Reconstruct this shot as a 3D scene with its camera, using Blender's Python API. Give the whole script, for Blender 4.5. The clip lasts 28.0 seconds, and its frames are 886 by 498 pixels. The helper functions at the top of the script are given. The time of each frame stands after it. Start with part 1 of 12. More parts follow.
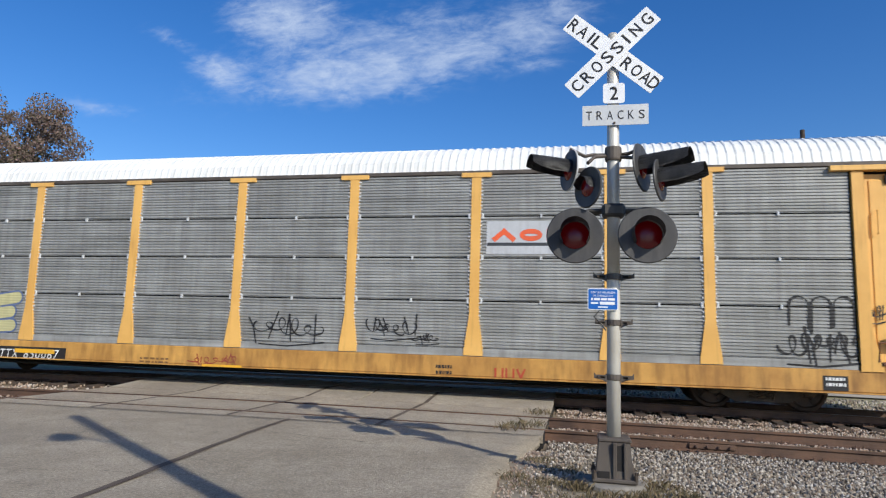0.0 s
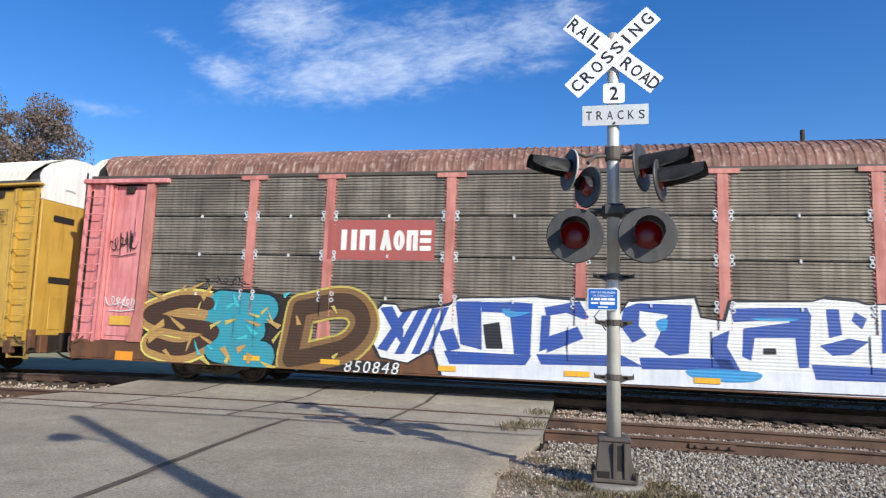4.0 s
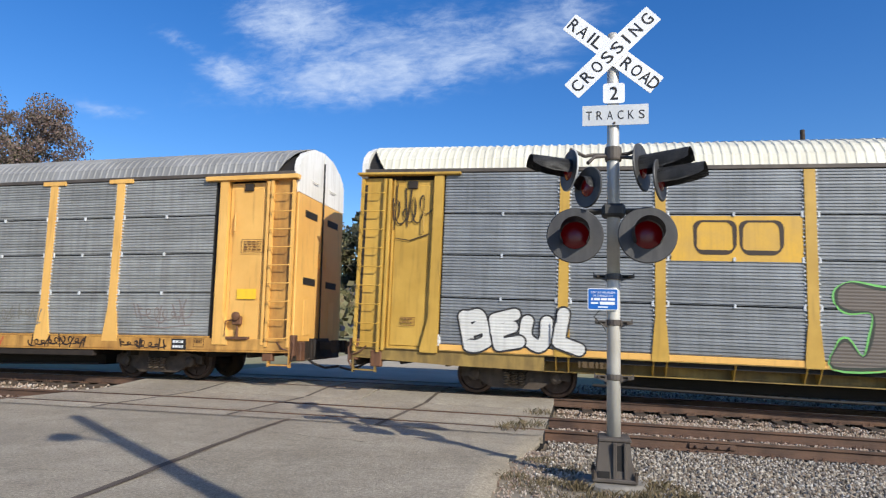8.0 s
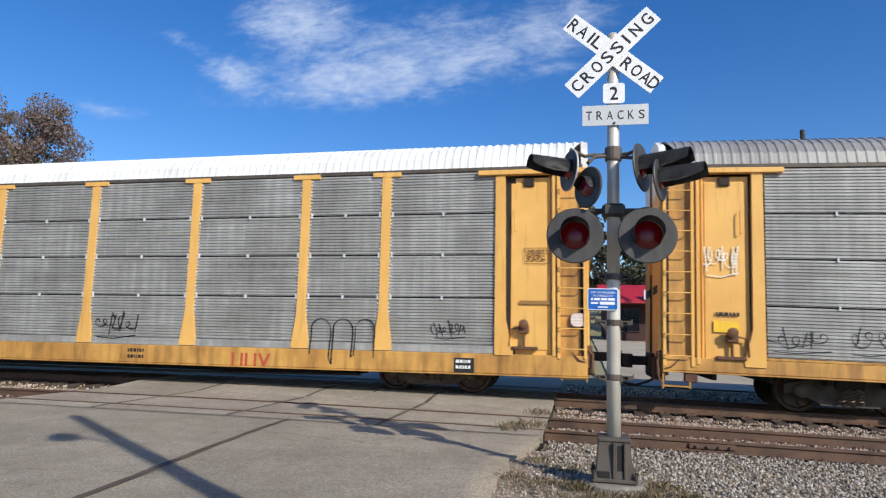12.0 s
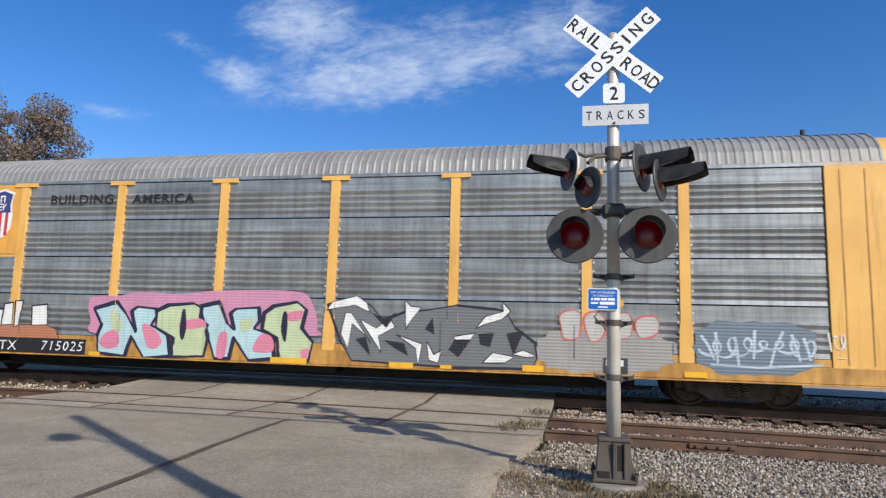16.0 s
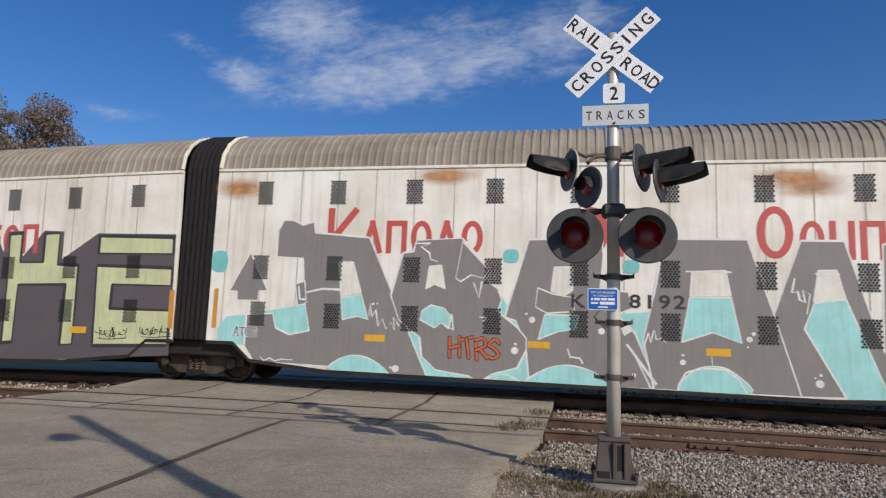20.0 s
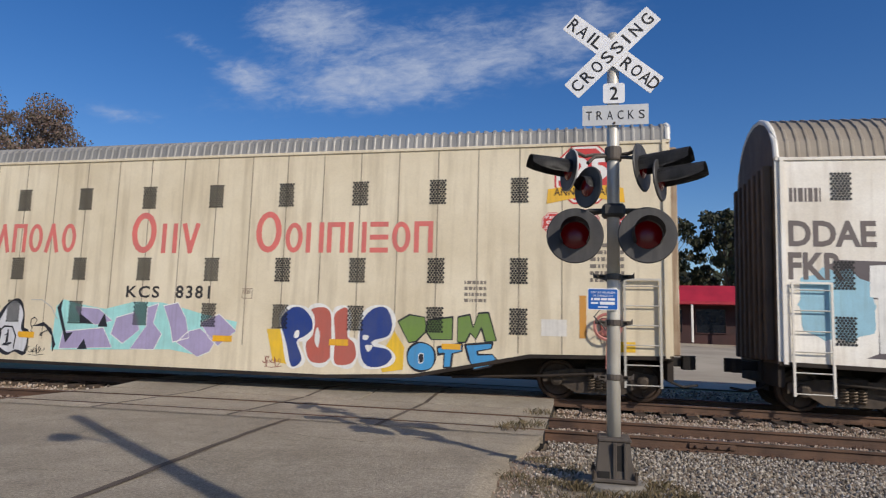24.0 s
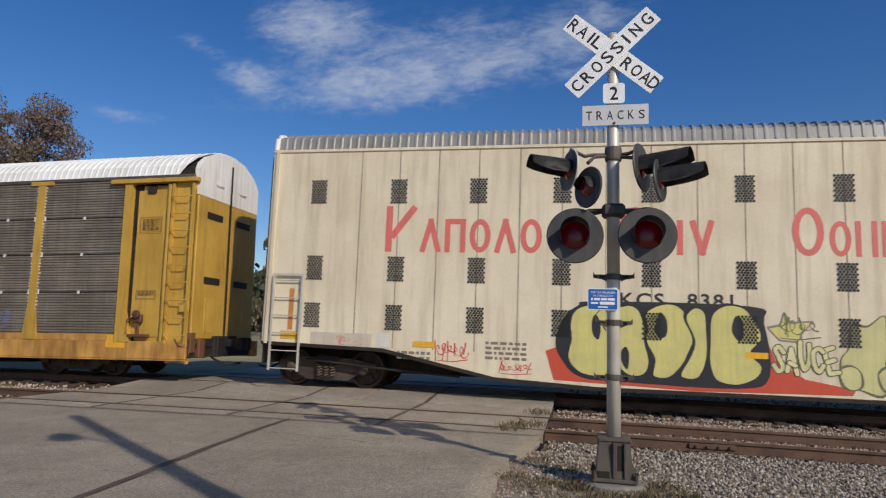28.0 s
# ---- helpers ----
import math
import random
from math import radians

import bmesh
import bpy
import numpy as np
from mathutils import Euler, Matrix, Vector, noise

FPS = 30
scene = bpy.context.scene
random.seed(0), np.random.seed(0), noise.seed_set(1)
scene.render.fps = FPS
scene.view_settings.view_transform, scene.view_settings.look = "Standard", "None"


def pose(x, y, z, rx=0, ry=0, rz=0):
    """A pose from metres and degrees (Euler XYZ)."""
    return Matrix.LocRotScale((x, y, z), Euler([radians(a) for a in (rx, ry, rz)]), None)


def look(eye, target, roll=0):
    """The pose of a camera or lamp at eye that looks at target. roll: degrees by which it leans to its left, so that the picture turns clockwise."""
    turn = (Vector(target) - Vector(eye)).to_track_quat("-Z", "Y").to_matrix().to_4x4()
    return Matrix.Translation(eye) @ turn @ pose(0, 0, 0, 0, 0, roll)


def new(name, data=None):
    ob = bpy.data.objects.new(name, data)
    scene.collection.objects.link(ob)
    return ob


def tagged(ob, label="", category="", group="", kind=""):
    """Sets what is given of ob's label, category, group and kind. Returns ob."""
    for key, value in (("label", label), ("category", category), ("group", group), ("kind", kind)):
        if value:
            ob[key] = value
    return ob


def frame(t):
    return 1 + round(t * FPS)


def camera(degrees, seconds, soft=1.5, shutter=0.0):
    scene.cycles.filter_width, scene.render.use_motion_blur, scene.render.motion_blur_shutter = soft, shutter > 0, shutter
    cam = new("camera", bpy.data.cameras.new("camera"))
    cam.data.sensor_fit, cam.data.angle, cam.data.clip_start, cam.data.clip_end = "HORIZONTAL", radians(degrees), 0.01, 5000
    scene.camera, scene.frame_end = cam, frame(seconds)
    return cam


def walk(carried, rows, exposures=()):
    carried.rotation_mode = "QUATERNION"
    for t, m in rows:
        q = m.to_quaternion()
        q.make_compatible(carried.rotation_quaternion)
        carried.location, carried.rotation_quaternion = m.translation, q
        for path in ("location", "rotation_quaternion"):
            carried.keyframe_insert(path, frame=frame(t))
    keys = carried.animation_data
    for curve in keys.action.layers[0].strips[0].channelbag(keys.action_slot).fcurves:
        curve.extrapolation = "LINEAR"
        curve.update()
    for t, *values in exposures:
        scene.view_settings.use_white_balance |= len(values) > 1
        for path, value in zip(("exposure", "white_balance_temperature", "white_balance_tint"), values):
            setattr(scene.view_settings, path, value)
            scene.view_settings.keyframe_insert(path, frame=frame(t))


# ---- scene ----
cam = camera(69.125, 28.0, soft=1.2, shutter=0.1)
EYE = (0.0, 0.0, 1.3216)
cam_pose = Matrix.Translation(EYE) @ pose(0, 0, 0, 97.361, 0, 11.991) @ pose(0, 0, 0, 0, 0, 1.467)
walk(cam, [(0.0, cam_pose), (28.0, cam_pose)],
     exposures=[(0.0, -0.12, 6150, 9), (2.0, -0.1, 6150, 9), (2.6, -0.03, 6150, 9), (3.0, 0.12, 6100, 9), (3.5, 0.12, 6100, 9), (5.5, 0.12, 6050, 9), (6.1, 0.12, 6050, 9), (7.0, 0.11, 6100, 9), (8.0, 0.06, 6150, 9), (9.0, 0.0, 6150, 9), (12.0, -0.04, 6200, 9.5), (15.0, -0.14, 6250, 10), (16.0, -0.03, 6280, 10), (17.0, -0.02, 6300, 10.5), (18.0, -0.22, 6350, 11), (19.0, -0.42, 6400, 11.5), (20.0, -0.5, 6450, 12), (21.0, -0.46, 6450, 12), (24.0, -0.52, 6500, 12.5), (25.0, -0.66, 6500, 12.5), (28.0, -0.62, 6500, 12.5)])

# ---- light ----
SUN_DIR = Vector((1.2, -1.08, 1.0)).normalized()
world = bpy.data.worlds.new("sky")
scene.world = world
world.use_nodes = True
wn = world.node_tree.nodes
sky = wn.new("ShaderNodeTexSky")
sky.sky_type = "NISHITA"
sky.sun_disc = False
sky.sun_elevation = math.asin(SUN_DIR.z)
sky.sun_rotation = math.atan2(SUN_DIR.x, SUN_DIR.y)
sky.air_density, sky.dust_density, sky.ozone_density = 1.0, 0.7, 3.0
wn["Background"].inputs["Strength"].default_value = 0.15
deep = wn.new("ShaderNodeHueSaturation")
deep.inputs["Saturation"].default_value = 1.33
deep.inputs["Hue"].default_value = 0.5105
world.node_tree.links.new(sky.outputs["Color"], deep.inputs["Color"])
world.node_tree.links.new(deep.outputs["Color"], wn["Background"].inputs["Color"])
sun = new("sun", bpy.data.lights.new("sun", "SUN"))
sun.data.energy, sun.data.angle, sun.data.color = 5.0, radians(0.55), (1.0, 0.925, 0.79)
sun.matrix_world = look(SUN_DIR * 60, (0, 0, 0))


# ---- materials ----
def rgb(r, g, b):
    """Linear colour from 0..255 display values."""
    return tuple(((c / 255 + 0.055) / 1.055) ** 2.4 if c > 10 else c / 255 / 12.92 for c in (r, g, b)) + (1.0,)


class Nodes:
    def __init__(self, name):
        self.mat = bpy.data.materials.new(name)
        self.mat.use_nodes = True
        self.tree = self.mat.node_tree
        self.bsdf = self.tree.nodes["Principled BSDF"]

    def add(self, kind, **inputs):
        node = self.tree.nodes.new("ShaderNode" + kind)
        for key, value in inputs.items():
            node.inputs[key.replace("_", " ")].default_value = value
        return node

    def join(self, a, b):
        self.tree.links.new(a, b)

    def coords(self, scale=(1, 1, 1), shift=True):
        tex = self.add("TexCoord")
        mapping = self.add("Mapping", Scale=scale)
        self.join(tex.outputs["Object"], mapping.inputs["Vector"])
        if shift:
            info = self.add("ObjectInfo")
            mul = self.add("VectorMath")
            mul.operation = "MULTIPLY"
            mul.inputs[1].default_value = (37.0, 21.0, 13.0)
            self.join(info.outputs["Random"], mul.inputs[0])
            self.join(mul.outputs[0], mapping.inputs["Location"])
        return mapping.outputs["Vector"]

    def noise(self, scale, detail=4.0, stretch=(1, 1, 1), low=0.35, high=0.65):
        n = self.add("TexNoise", Scale=scale, Detail=detail, Roughness=0.6)
        self.join(self.coords(stretch), n.inputs["Vector"])
        r = self.add("MapRange")
        r.inputs["From Min"].default_value, r.inputs["From Max"].default_value = low, high
        self.join(n.outputs["Fac"], r.inputs["Value"])
        return r.outputs["Result"]

    def mix(self, fac, a, b, mode="MIX"):
        m = self.tree.nodes.new("ShaderNodeMix")
        m.data_type, m.blend_type = "RGBA", mode
        for value, slot in ((fac, m.inputs[0]), (a, m.inputs[6]), (b, m.inputs[7])):
            if isinstance(value, (int, float, tuple)):
                slot.default_value = value
            else:
                self.join(value, slot)
        return m.outputs[2]

    def times(self, a, k):
        m = self.add("Math")
        m.operation = "MULTIPLY"
        self.join(a, m.inputs[0])
        if isinstance(k, (int, float)):
            m.inputs[1].default_value = k
        else:
            self.join(k, m.inputs[1])
        return m.outputs[0]


def surf(name, col, col2=None, scale=1.2, rough=0.6, metal=0.0, bump=0.15, grain=40.0,
         streak=None, amount=0.5, stretch=(6, 6, 0.5), low=0.45, high=0.75, speck=0.12):
    """A worn surface: two tones at a large scale, a fine grain, and optional stains in a third colour."""
    n = Nodes(name)
    col2 = col2 or tuple(c * 0.72 for c in col[:3]) + (1.0,)
    base = n.mix(n.noise(scale, 5), col, col2)
    if streak:
        base = n.mix(n.times(n.noise(1.6, 5, stretch, low, high), amount), base, streak)
    fine = n.noise(grain, 3, (1, 1, 1), 0.2, 0.8)
    dark = n.mix(fine, (1 - speck, 1 - speck, 1 - speck, 1), (1 + speck * 0.5,) * 3 + (1.0,))
    base = n.mix(1.0, base, dark, "MULTIPLY")
    n.join(base, n.bsdf.inputs["Base Color"])
    r = n.add("MapRange")
    r.inputs["To Min"].default_value, r.inputs["To Max"].default_value = max(rough - 0.12, 0.03), min(rough + 0.12, 1.0)
    n.join(fine, r.inputs["Value"])
    n.join(r.outputs["Result"], n.bsdf.inputs["Roughness"])
    n.bsdf.inputs["Metallic"].default_value = metal
    if bump:
        b = n.add("Bump", Strength=bump, Distance=0.01)
        n.join(fine, b.inputs["Height"])
        n.join(b.outputs["Normal"], n.bsdf.inputs["Normal"])
    return n.mat


def plain(name, col, rough=0.6, metal=0.0):
    return surf(name, col, tuple(c * 0.85 for c in col[:3]) + (1.0,), 3.0, rough, metal, 0.05, 60.0, speck=0.06)


def screen_mat(name, col, dark, stain, amount, plaid=0.0, metal=0.25, rough=0.5):
    """Galvanised, finely punched screen sheet: vertical dirt runs, mottled zinc, faint dotted courses."""
    n = Nodes(name)
    base = n.mix(n.noise(0.9, 5), col, dark)
    base = n.mix(n.times(n.noise(1.5, 5, (5, 5, 0.25), 0.42, 0.75), amount), base, stain)
    fine = n.noise(70, 2, (1, 1, 0.6), 0.2, 0.8)
    base = n.mix(1.0, base, n.mix(fine, (0.86, 0.86, 0.86, 1), (1.08, 1.08, 1.08, 1)), "MULTIPLY")
    course = n.noise(1.0, 3, (0.35, 1, 11), 0.3, 0.7)
    base = n.mix(1.0, base, n.mix(course, (0.74, 0.74, 0.73, 1), (1.16, 1.16, 1.17, 1)), "MULTIPLY")
    if plaid:
        w = n.add("TexWave", Scale=1.1, Distortion=0.6, Detail=2.0)
        n.join(n.coords((1, 0, 0.0), False), w.inputs["Vector"])
        base = n.mix(n.times(w.outputs["Fac"], plaid), base, dark)
    n.join(base, n.bsdf.inputs["Base Color"])
    n.bsdf.inputs["Metallic"].default_value = metal
    n.bsdf.inputs["Roughness"].default_value = rough
    return n.mat


def road_mat(name, col, col2, dark):
    """Old asphalt: broad patches, worn tracks, pale and dark aggregate of two sizes, rough relief."""
    n = Nodes(name)
    base = n.mix(n.noise(0.5, 6), col, col2)
    base = n.mix(n.times(n.noise(0.9, 6, (0.5, 0.2, 1), 0.48, 0.75), 0.45), base, dark)
    base = n.mix(n.times(n.noise(5.0, 5, (1, 1, 1), 0.5, 0.72), 0.35), base, dark)
    coarse = n.noise(34, 4, (1, 1, 1), 0.3, 0.7)
    fine = n.noise(120, 3, (1, 1, 1), 0.3, 0.7)
    base = n.mix(1.0, base, n.mix(coarse, (0.6, 0.6, 0.6, 1), (1.18, 1.18, 1.18, 1)), "MULTIPLY")
    base = n.mix(1.0, base, n.mix(fine, (0.7, 0.7, 0.7, 1), (1.2, 1.2, 1.2, 1)), "MULTIPLY")
    spots_ = n.add("TexVoronoi", Scale=16.0)
    n.join(n.coords(), spots_.inputs["Vector"])
    r = n.add("MapRange")
    r.inputs["From Min"].default_value, r.inputs["From Max"].default_value = 0.16, 0.05
    n.join(spots_.outputs["Distance"], r.inputs["Value"])
    base = n.mix(n.times(r.outputs["Result"], 0.5), base, rgb(206, 198, 184))
    n.join(base, n.bsdf.inputs["Base Color"])
    n.bsdf.inputs["Roughness"].default_value = 0.92
    b = n.add("Bump", Strength=0.9, Distance=0.012)
    n.join(coarse, b.inputs["Height"])
    b2 = n.add("Bump", Strength=0.7, Distance=0.005)
    n.join(fine, b2.inputs["Height"])
    n.join(b.outputs["Normal"], b2.inputs["Normal"])
    n.join(b2.outputs["Normal"], n.bsdf.inputs["Normal"])
    return n.mat


YELLOW = surf("yellow_paint", rgb(230, 180, 98), rgb(216, 164, 84), 0.8, 0.45, 0, 0.05, 50, rgb(120, 78, 40), 0.5, low=0.55, high=0.85, speck=0.05)
YELLOW_SILL = surf("grime_and_shade_yellow_paint", rgb(210, 160, 82), rgb(172, 124, 60), 0.9, 0.55, 0, 0.08, 40, rgb(92, 58, 30), 0.75, (3, 3, 0.6), 0.42, 0.78, 0.1)
OLIVE = surf("mustard_paint", rgb(198, 158, 70), rgb(176, 138, 54), 0.9, 0.5, 0, 0.05, 40, rgb(96, 72, 34), 0.6, low=0.52, high=0.85, speck=0.06)
OLIVE_SILL = surf("dull_mustard_paint", rgb(172, 142, 72), rgb(120, 98, 54), 0.9, 0.6, 0, 0.08, 40, rgb(70, 54, 34), 0.7, (3, 3, 0.6), 0.4, 0.75, 0.1)
PINK = surf("faded_red_paint", rgb(222, 148, 146), rgb(208, 126, 124), 0.9, 0.55, 0, 0.06, 40, rgb(150, 60, 52), 0.6, speck=0.08)
PINK_POST = surf("chalked_red_paint", rgb(208, 140, 128), rgb(176, 108, 98), 1.4, 0.65, 0, 0.08, 40, rgb(120, 70, 50), 0.6, speck=0.1)
BROWN_SILL = surf("brown_grime", rgb(122, 82, 52), rgb(84, 56, 40), 1.0, 0.7, 0, 0.1, 40, rgb(60, 42, 32), 0.7, (3, 3, 0.6))
SEAM = surf("dirty_seam", rgb(170, 158, 138), rgb(132, 121, 105), 1.5, 0.7, 0, 0.05, 40)
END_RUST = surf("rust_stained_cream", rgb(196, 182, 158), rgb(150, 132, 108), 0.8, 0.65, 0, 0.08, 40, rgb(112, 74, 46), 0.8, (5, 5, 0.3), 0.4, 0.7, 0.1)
# Darker brown for the end turned from the sun; its shade is in the colour.
END_SHADED = surf("grimy_shaded_end", rgb(100, 82, 66), rgb(70, 56, 46), 0.8, 0.7, 0, 0.08, 40, rgb(140, 120, 98), 0.4, (4, 4, 0.5), 0.5, 0.8)
SILVER = screen_mat("bright_zinc_screen", rgb(184, 185, 184), rgb(158, 159, 158), rgb(108, 107, 104), 0.6, 0.0, 0.62, 0.4)
SEAM_PALE = surf("faint_seam", rgb(196, 188, 174), rgb(168, 158, 144), 1.5, 0.7, 0, 0.05, 40)
ROOF_WHITE = surf("white_roof", rgb(236, 236, 232), rgb(222, 222, 218), 0.7, 0.5, 0, 0.04, 40, rgb(180, 178, 170), 0.4, (1.5, 1.5, 0.7), speck=0.04)
ROOF_CREAM = surf("cream_roof", rgb(226, 220, 200), rgb(210, 204, 184), 0.7, 0.5, 0, 0.04, 40, rgb(170, 164, 150), 0.4, (1.5, 1.5, 0.7), speck=0.05)
ROOF_GREY = surf("zinc_roof", rgb(158, 156, 152), rgb(140, 138, 134), 0.7, 0.5, 0.2, 0.05, 40, rgb(120, 116, 108), 0.5, (1.5, 1.5, 0.7))
ROOF_TAN = surf("weathered_tan_roof", rgb(158, 148, 134), rgb(136, 126, 112), 0.7, 0.65, 0.0, 0.06, 40, rgb(118, 102, 84), 0.45, (1.5, 1.5, 0.7))
ROOF_RUST = surf("rusted_roof", rgb(146, 106, 90), rgb(108, 76, 64), 1.2, 0.75, 0.1, 0.1, 40, rgb(198, 180, 166), 0.75, (7, 7, 0.7), 0.52, 0.72, 0.12)
SCREEN = screen_mat("zinc_screen", rgb(174, 173, 169), rgb(152, 151, 147), rgb(116, 113, 108), 0.5)
SCREEN_BLUE = screen_mat("blue_grey_screen", rgb(154, 156, 158), rgb(134, 136, 138), rgb(104, 104, 102), 0.5)
SCREEN_BROWN = screen_mat("dirty_brown_screen", rgb(160, 149, 134), rgb(122, 112, 99), rgb(80, 70, 60), 0.8)
SCREEN_PLAID = screen_mat("banded_screen", rgb(190, 188, 183), rgb(152, 150, 144), rgb(118, 114, 108), 0.5, 0.5)
SCREEN_DARK = screen_mat("dark_brown_screen", rgb(152, 142, 126), rgb(120, 111, 98), rgb(88, 78, 68), 0.6, 0.4)
WHITE = surf("white_paint", rgb(235, 232, 226), rgb(220, 216, 206), 0.8, 0.5, 0, 0.05, 40, rgb(170, 160, 146), 0.5, speck=0.05)
KCS_WHITE = surf("rust_streaked_white_paint", rgb(244, 240, 231), rgb(222, 214, 200), 0.6, 0.55, 0, 0.08, 28, rgb(150, 128, 104), 0.5, (3.0, 3.0, 0.22), 0.5, 0.85, 0.1)
KCS_CREAM = surf("cream_paint", rgb(228, 216, 190), rgb(212, 198, 170), 0.5, 0.55, 0, 0.05, 40, rgb(146, 126, 98), 0.55, (2.6, 2.6, 0.2), 0.48, 0.85, 0.1)
BLACK = surf("black_grime_and_shade", rgb(36, 31, 28), rgb(24, 21, 19), 2.0, 0.75, 0, 0.2, 40)
UNDER = surf("undercarriage_grime", rgb(54, 44, 36), rgb(34, 28, 24), 2.0, 0.8, 0.1, 0.2, 40)
IRON = surf("dusty_cast_iron", rgb(92, 80, 69), rgb(60, 52, 45), 3.0, 0.7, 0.3, 0.2, 40)
WHEEL = surf("wheel_steel", rgb(84, 66, 54), rgb(58, 48, 42), 4.0, 0.55, 0.5, 0.1, 40)
SPRING = surf("spring_steel", rgb(120, 105, 88), rgb(86, 74, 62), 3.0, 0.6, 0.3, 0.1, 40)
RAIL = surf("brown_rail_steel", rgb(104, 80, 64), rgb(76, 58, 48), 2.5, 0.75, 0.2, 0.2, 60, rgb(128, 92, 68), 0.4, (1, 1, 1))
RAIL_HEAD = surf("worn_rail_head", rgb(130, 118, 108), rgb(96, 84, 76), 3.0, 0.35, 0.7, 0.05, 60)
TIE = surf("creosoted_timber", rgb(86, 72, 60), rgb(56, 46, 38), 2.0, 0.85, 0, 0.4, 25, rgb(40, 32, 28), 0.6, (1, 8, 8))
ASPHALT = road_mat("worn_asphalt", rgb(184, 171, 150), rgb(158, 146, 126), rgb(116, 106, 91))
PANEL = road_mat("crossing_slab", rgb(186, 174, 154), rgb(164, 152, 134), rgb(120, 108, 94))
TAR = surf("old_tar", rgb(78, 66, 56), rgb(96, 84, 72), 2.0, 0.8, 0, 0.3, 60)
EARTH = surf("sandy_earth", rgb(158, 146, 126), rgb(126, 114, 94), 0.7, 0.95, 0, 0.5, 50, rgb(100, 92, 66), 0.5, (0.8, 0.8, 1), speck=0.2)
POLE = surf("aluminium_paint", rgb(206, 202, 192), rgb(186, 180, 168), 2.0, 0.45, 0.2, 0.05, 50, rgb(120, 104, 86), 0.4, (8, 8, 0.6), 0.55, 0.85, 0.06)
POLE_BAND = surf("weathered_dark_band", rgb(96, 88, 80), rgb(76, 68, 62), 2.0, 0.6, 0.2, 0.08, 50)
SIGN_WHITE = surf("sign_white", rgb(236, 236, 238), rgb(224, 225, 228), 1.5, 0.4, 0, 0.02, 60, rgb(200, 200, 200), 0.3, speck=0.03)
SIGN_GREY = surf("faded_sign_white", rgb(204, 206, 208), rgb(190, 192, 194), 1.5, 0.45, 0, 0.02, 60, speck=0.03)
SIGN_BLACK = plain("sign_black", rgb(22, 22, 24), 0.5)
SIGN_BLUE = plain("sign_blue", rgb(20, 98, 186), 0.4)
DISC = surf("dull_grey_black_disc", rgb(72, 70, 68), rgb(58, 56, 56), 3.0, 0.6, 0, 0.08, 50, rgb(112, 108, 104), 0.3)
RIM = plain("worn_white_rim", rgb(196, 194, 190), 0.5)
HOOD = surf("dull_black_paint", rgb(70, 69, 68), rgb(52, 51, 51), 3.0, 0.55, 0, 0.08, 50, rgb(104, 102, 99), 0.35)
LENS = Nodes("red_lens")
LENS.bsdf.inputs["Base Color"].default_value = rgb(64, 4, 8)
LENS.bsdf.inputs["Roughness"].default_value = 0.25
LENS.bsdf.inputs["Emission Color"].default_value = rgb(150, 10, 18)
LENS.bsdf.inputs["Emission Strength"].default_value = 0.07
LENS = LENS.mat
CONCRETE = surf("grey_concrete", rgb(150, 144, 134), rgb(120, 114, 104), 2.0, 0.9, 0, 0.4, 60)


def stones_mat(name, tones):
    n = Nodes(name)
    geo = n.add("NewGeometry")
    ramp = n.add("ValToRGB")
    ramp.color_ramp.interpolation = "CONSTANT"
    els = ramp.color_ramp.elements
    els[0].color, els[1].color, els[1].position = tones[0], tones[1], 1.0 / len(tones)
    for i, tone in enumerate(tones[2:], 2):
        els.new(i / len(tones)).color = tone
    n.join(geo.outputs["Random Per Island"], ramp.inputs["Fac"])
    fine = n.noise(60, 3, (1, 1, 1), 0.2, 0.8)
    col = n.mix(1.0, ramp.outputs["Color"], n.mix(fine, (0.75, 0.75, 0.75, 1), (1.1, 1.1, 1.1, 1)), "MULTIPLY")
    n.join(col, n.bsdf.inputs["Base Color"])
    n.bsdf.inputs["Roughness"].default_value = 0.9
    return n.mat


GRAVEL = stones_mat("crushed_stone", [rgb(172, 163, 149), rgb(145, 135, 120), rgb(193, 184, 171), rgb(113, 103, 93), rgb(159, 147, 129), rgb(132, 116, 99), rgb(85, 77, 68)])
GRAVEL_RUST = stones_mat("rust_stained_stone", [rgb(172, 150, 132), rgb(150, 128, 110), rgb(184, 168, 152), rgb(128, 106, 92), rgb(160, 140, 120), rgb(190, 178, 164)])


# ---- mesh helpers ----
def mesh_of(bm, name, material=None, smooth=False):
    me = bpy.data.meshes.new(name)
    bmesh.ops.recalc_face_normals(bm, faces=bm.faces)
    bm.to_mesh(me)
    bm.free()
    if material:
        me.materials.append(material)
    if smooth:
        me.polygons.foreach_set("use_smooth", [True] * len(me.polygons))
    return me


def part(name, bm, material, parent, label="", smooth=False):
    """One mesh object under a thing or a part."""
    me = bm if isinstance(bm, bpy.types.Mesh) else mesh_of(bm, name, material, smooth)
    ob = new(name, me)
    ob.parent = parent
    if label:
        ob["label"] = label
    return ob


def thing(name, label, category, group="", kind="", at=None):
    ob = new(name)
    ob.empty_display_size = 0.2
    tagged(ob, label, category, group, kind)
    if at:
        ob.matrix_basis = at
    return ob


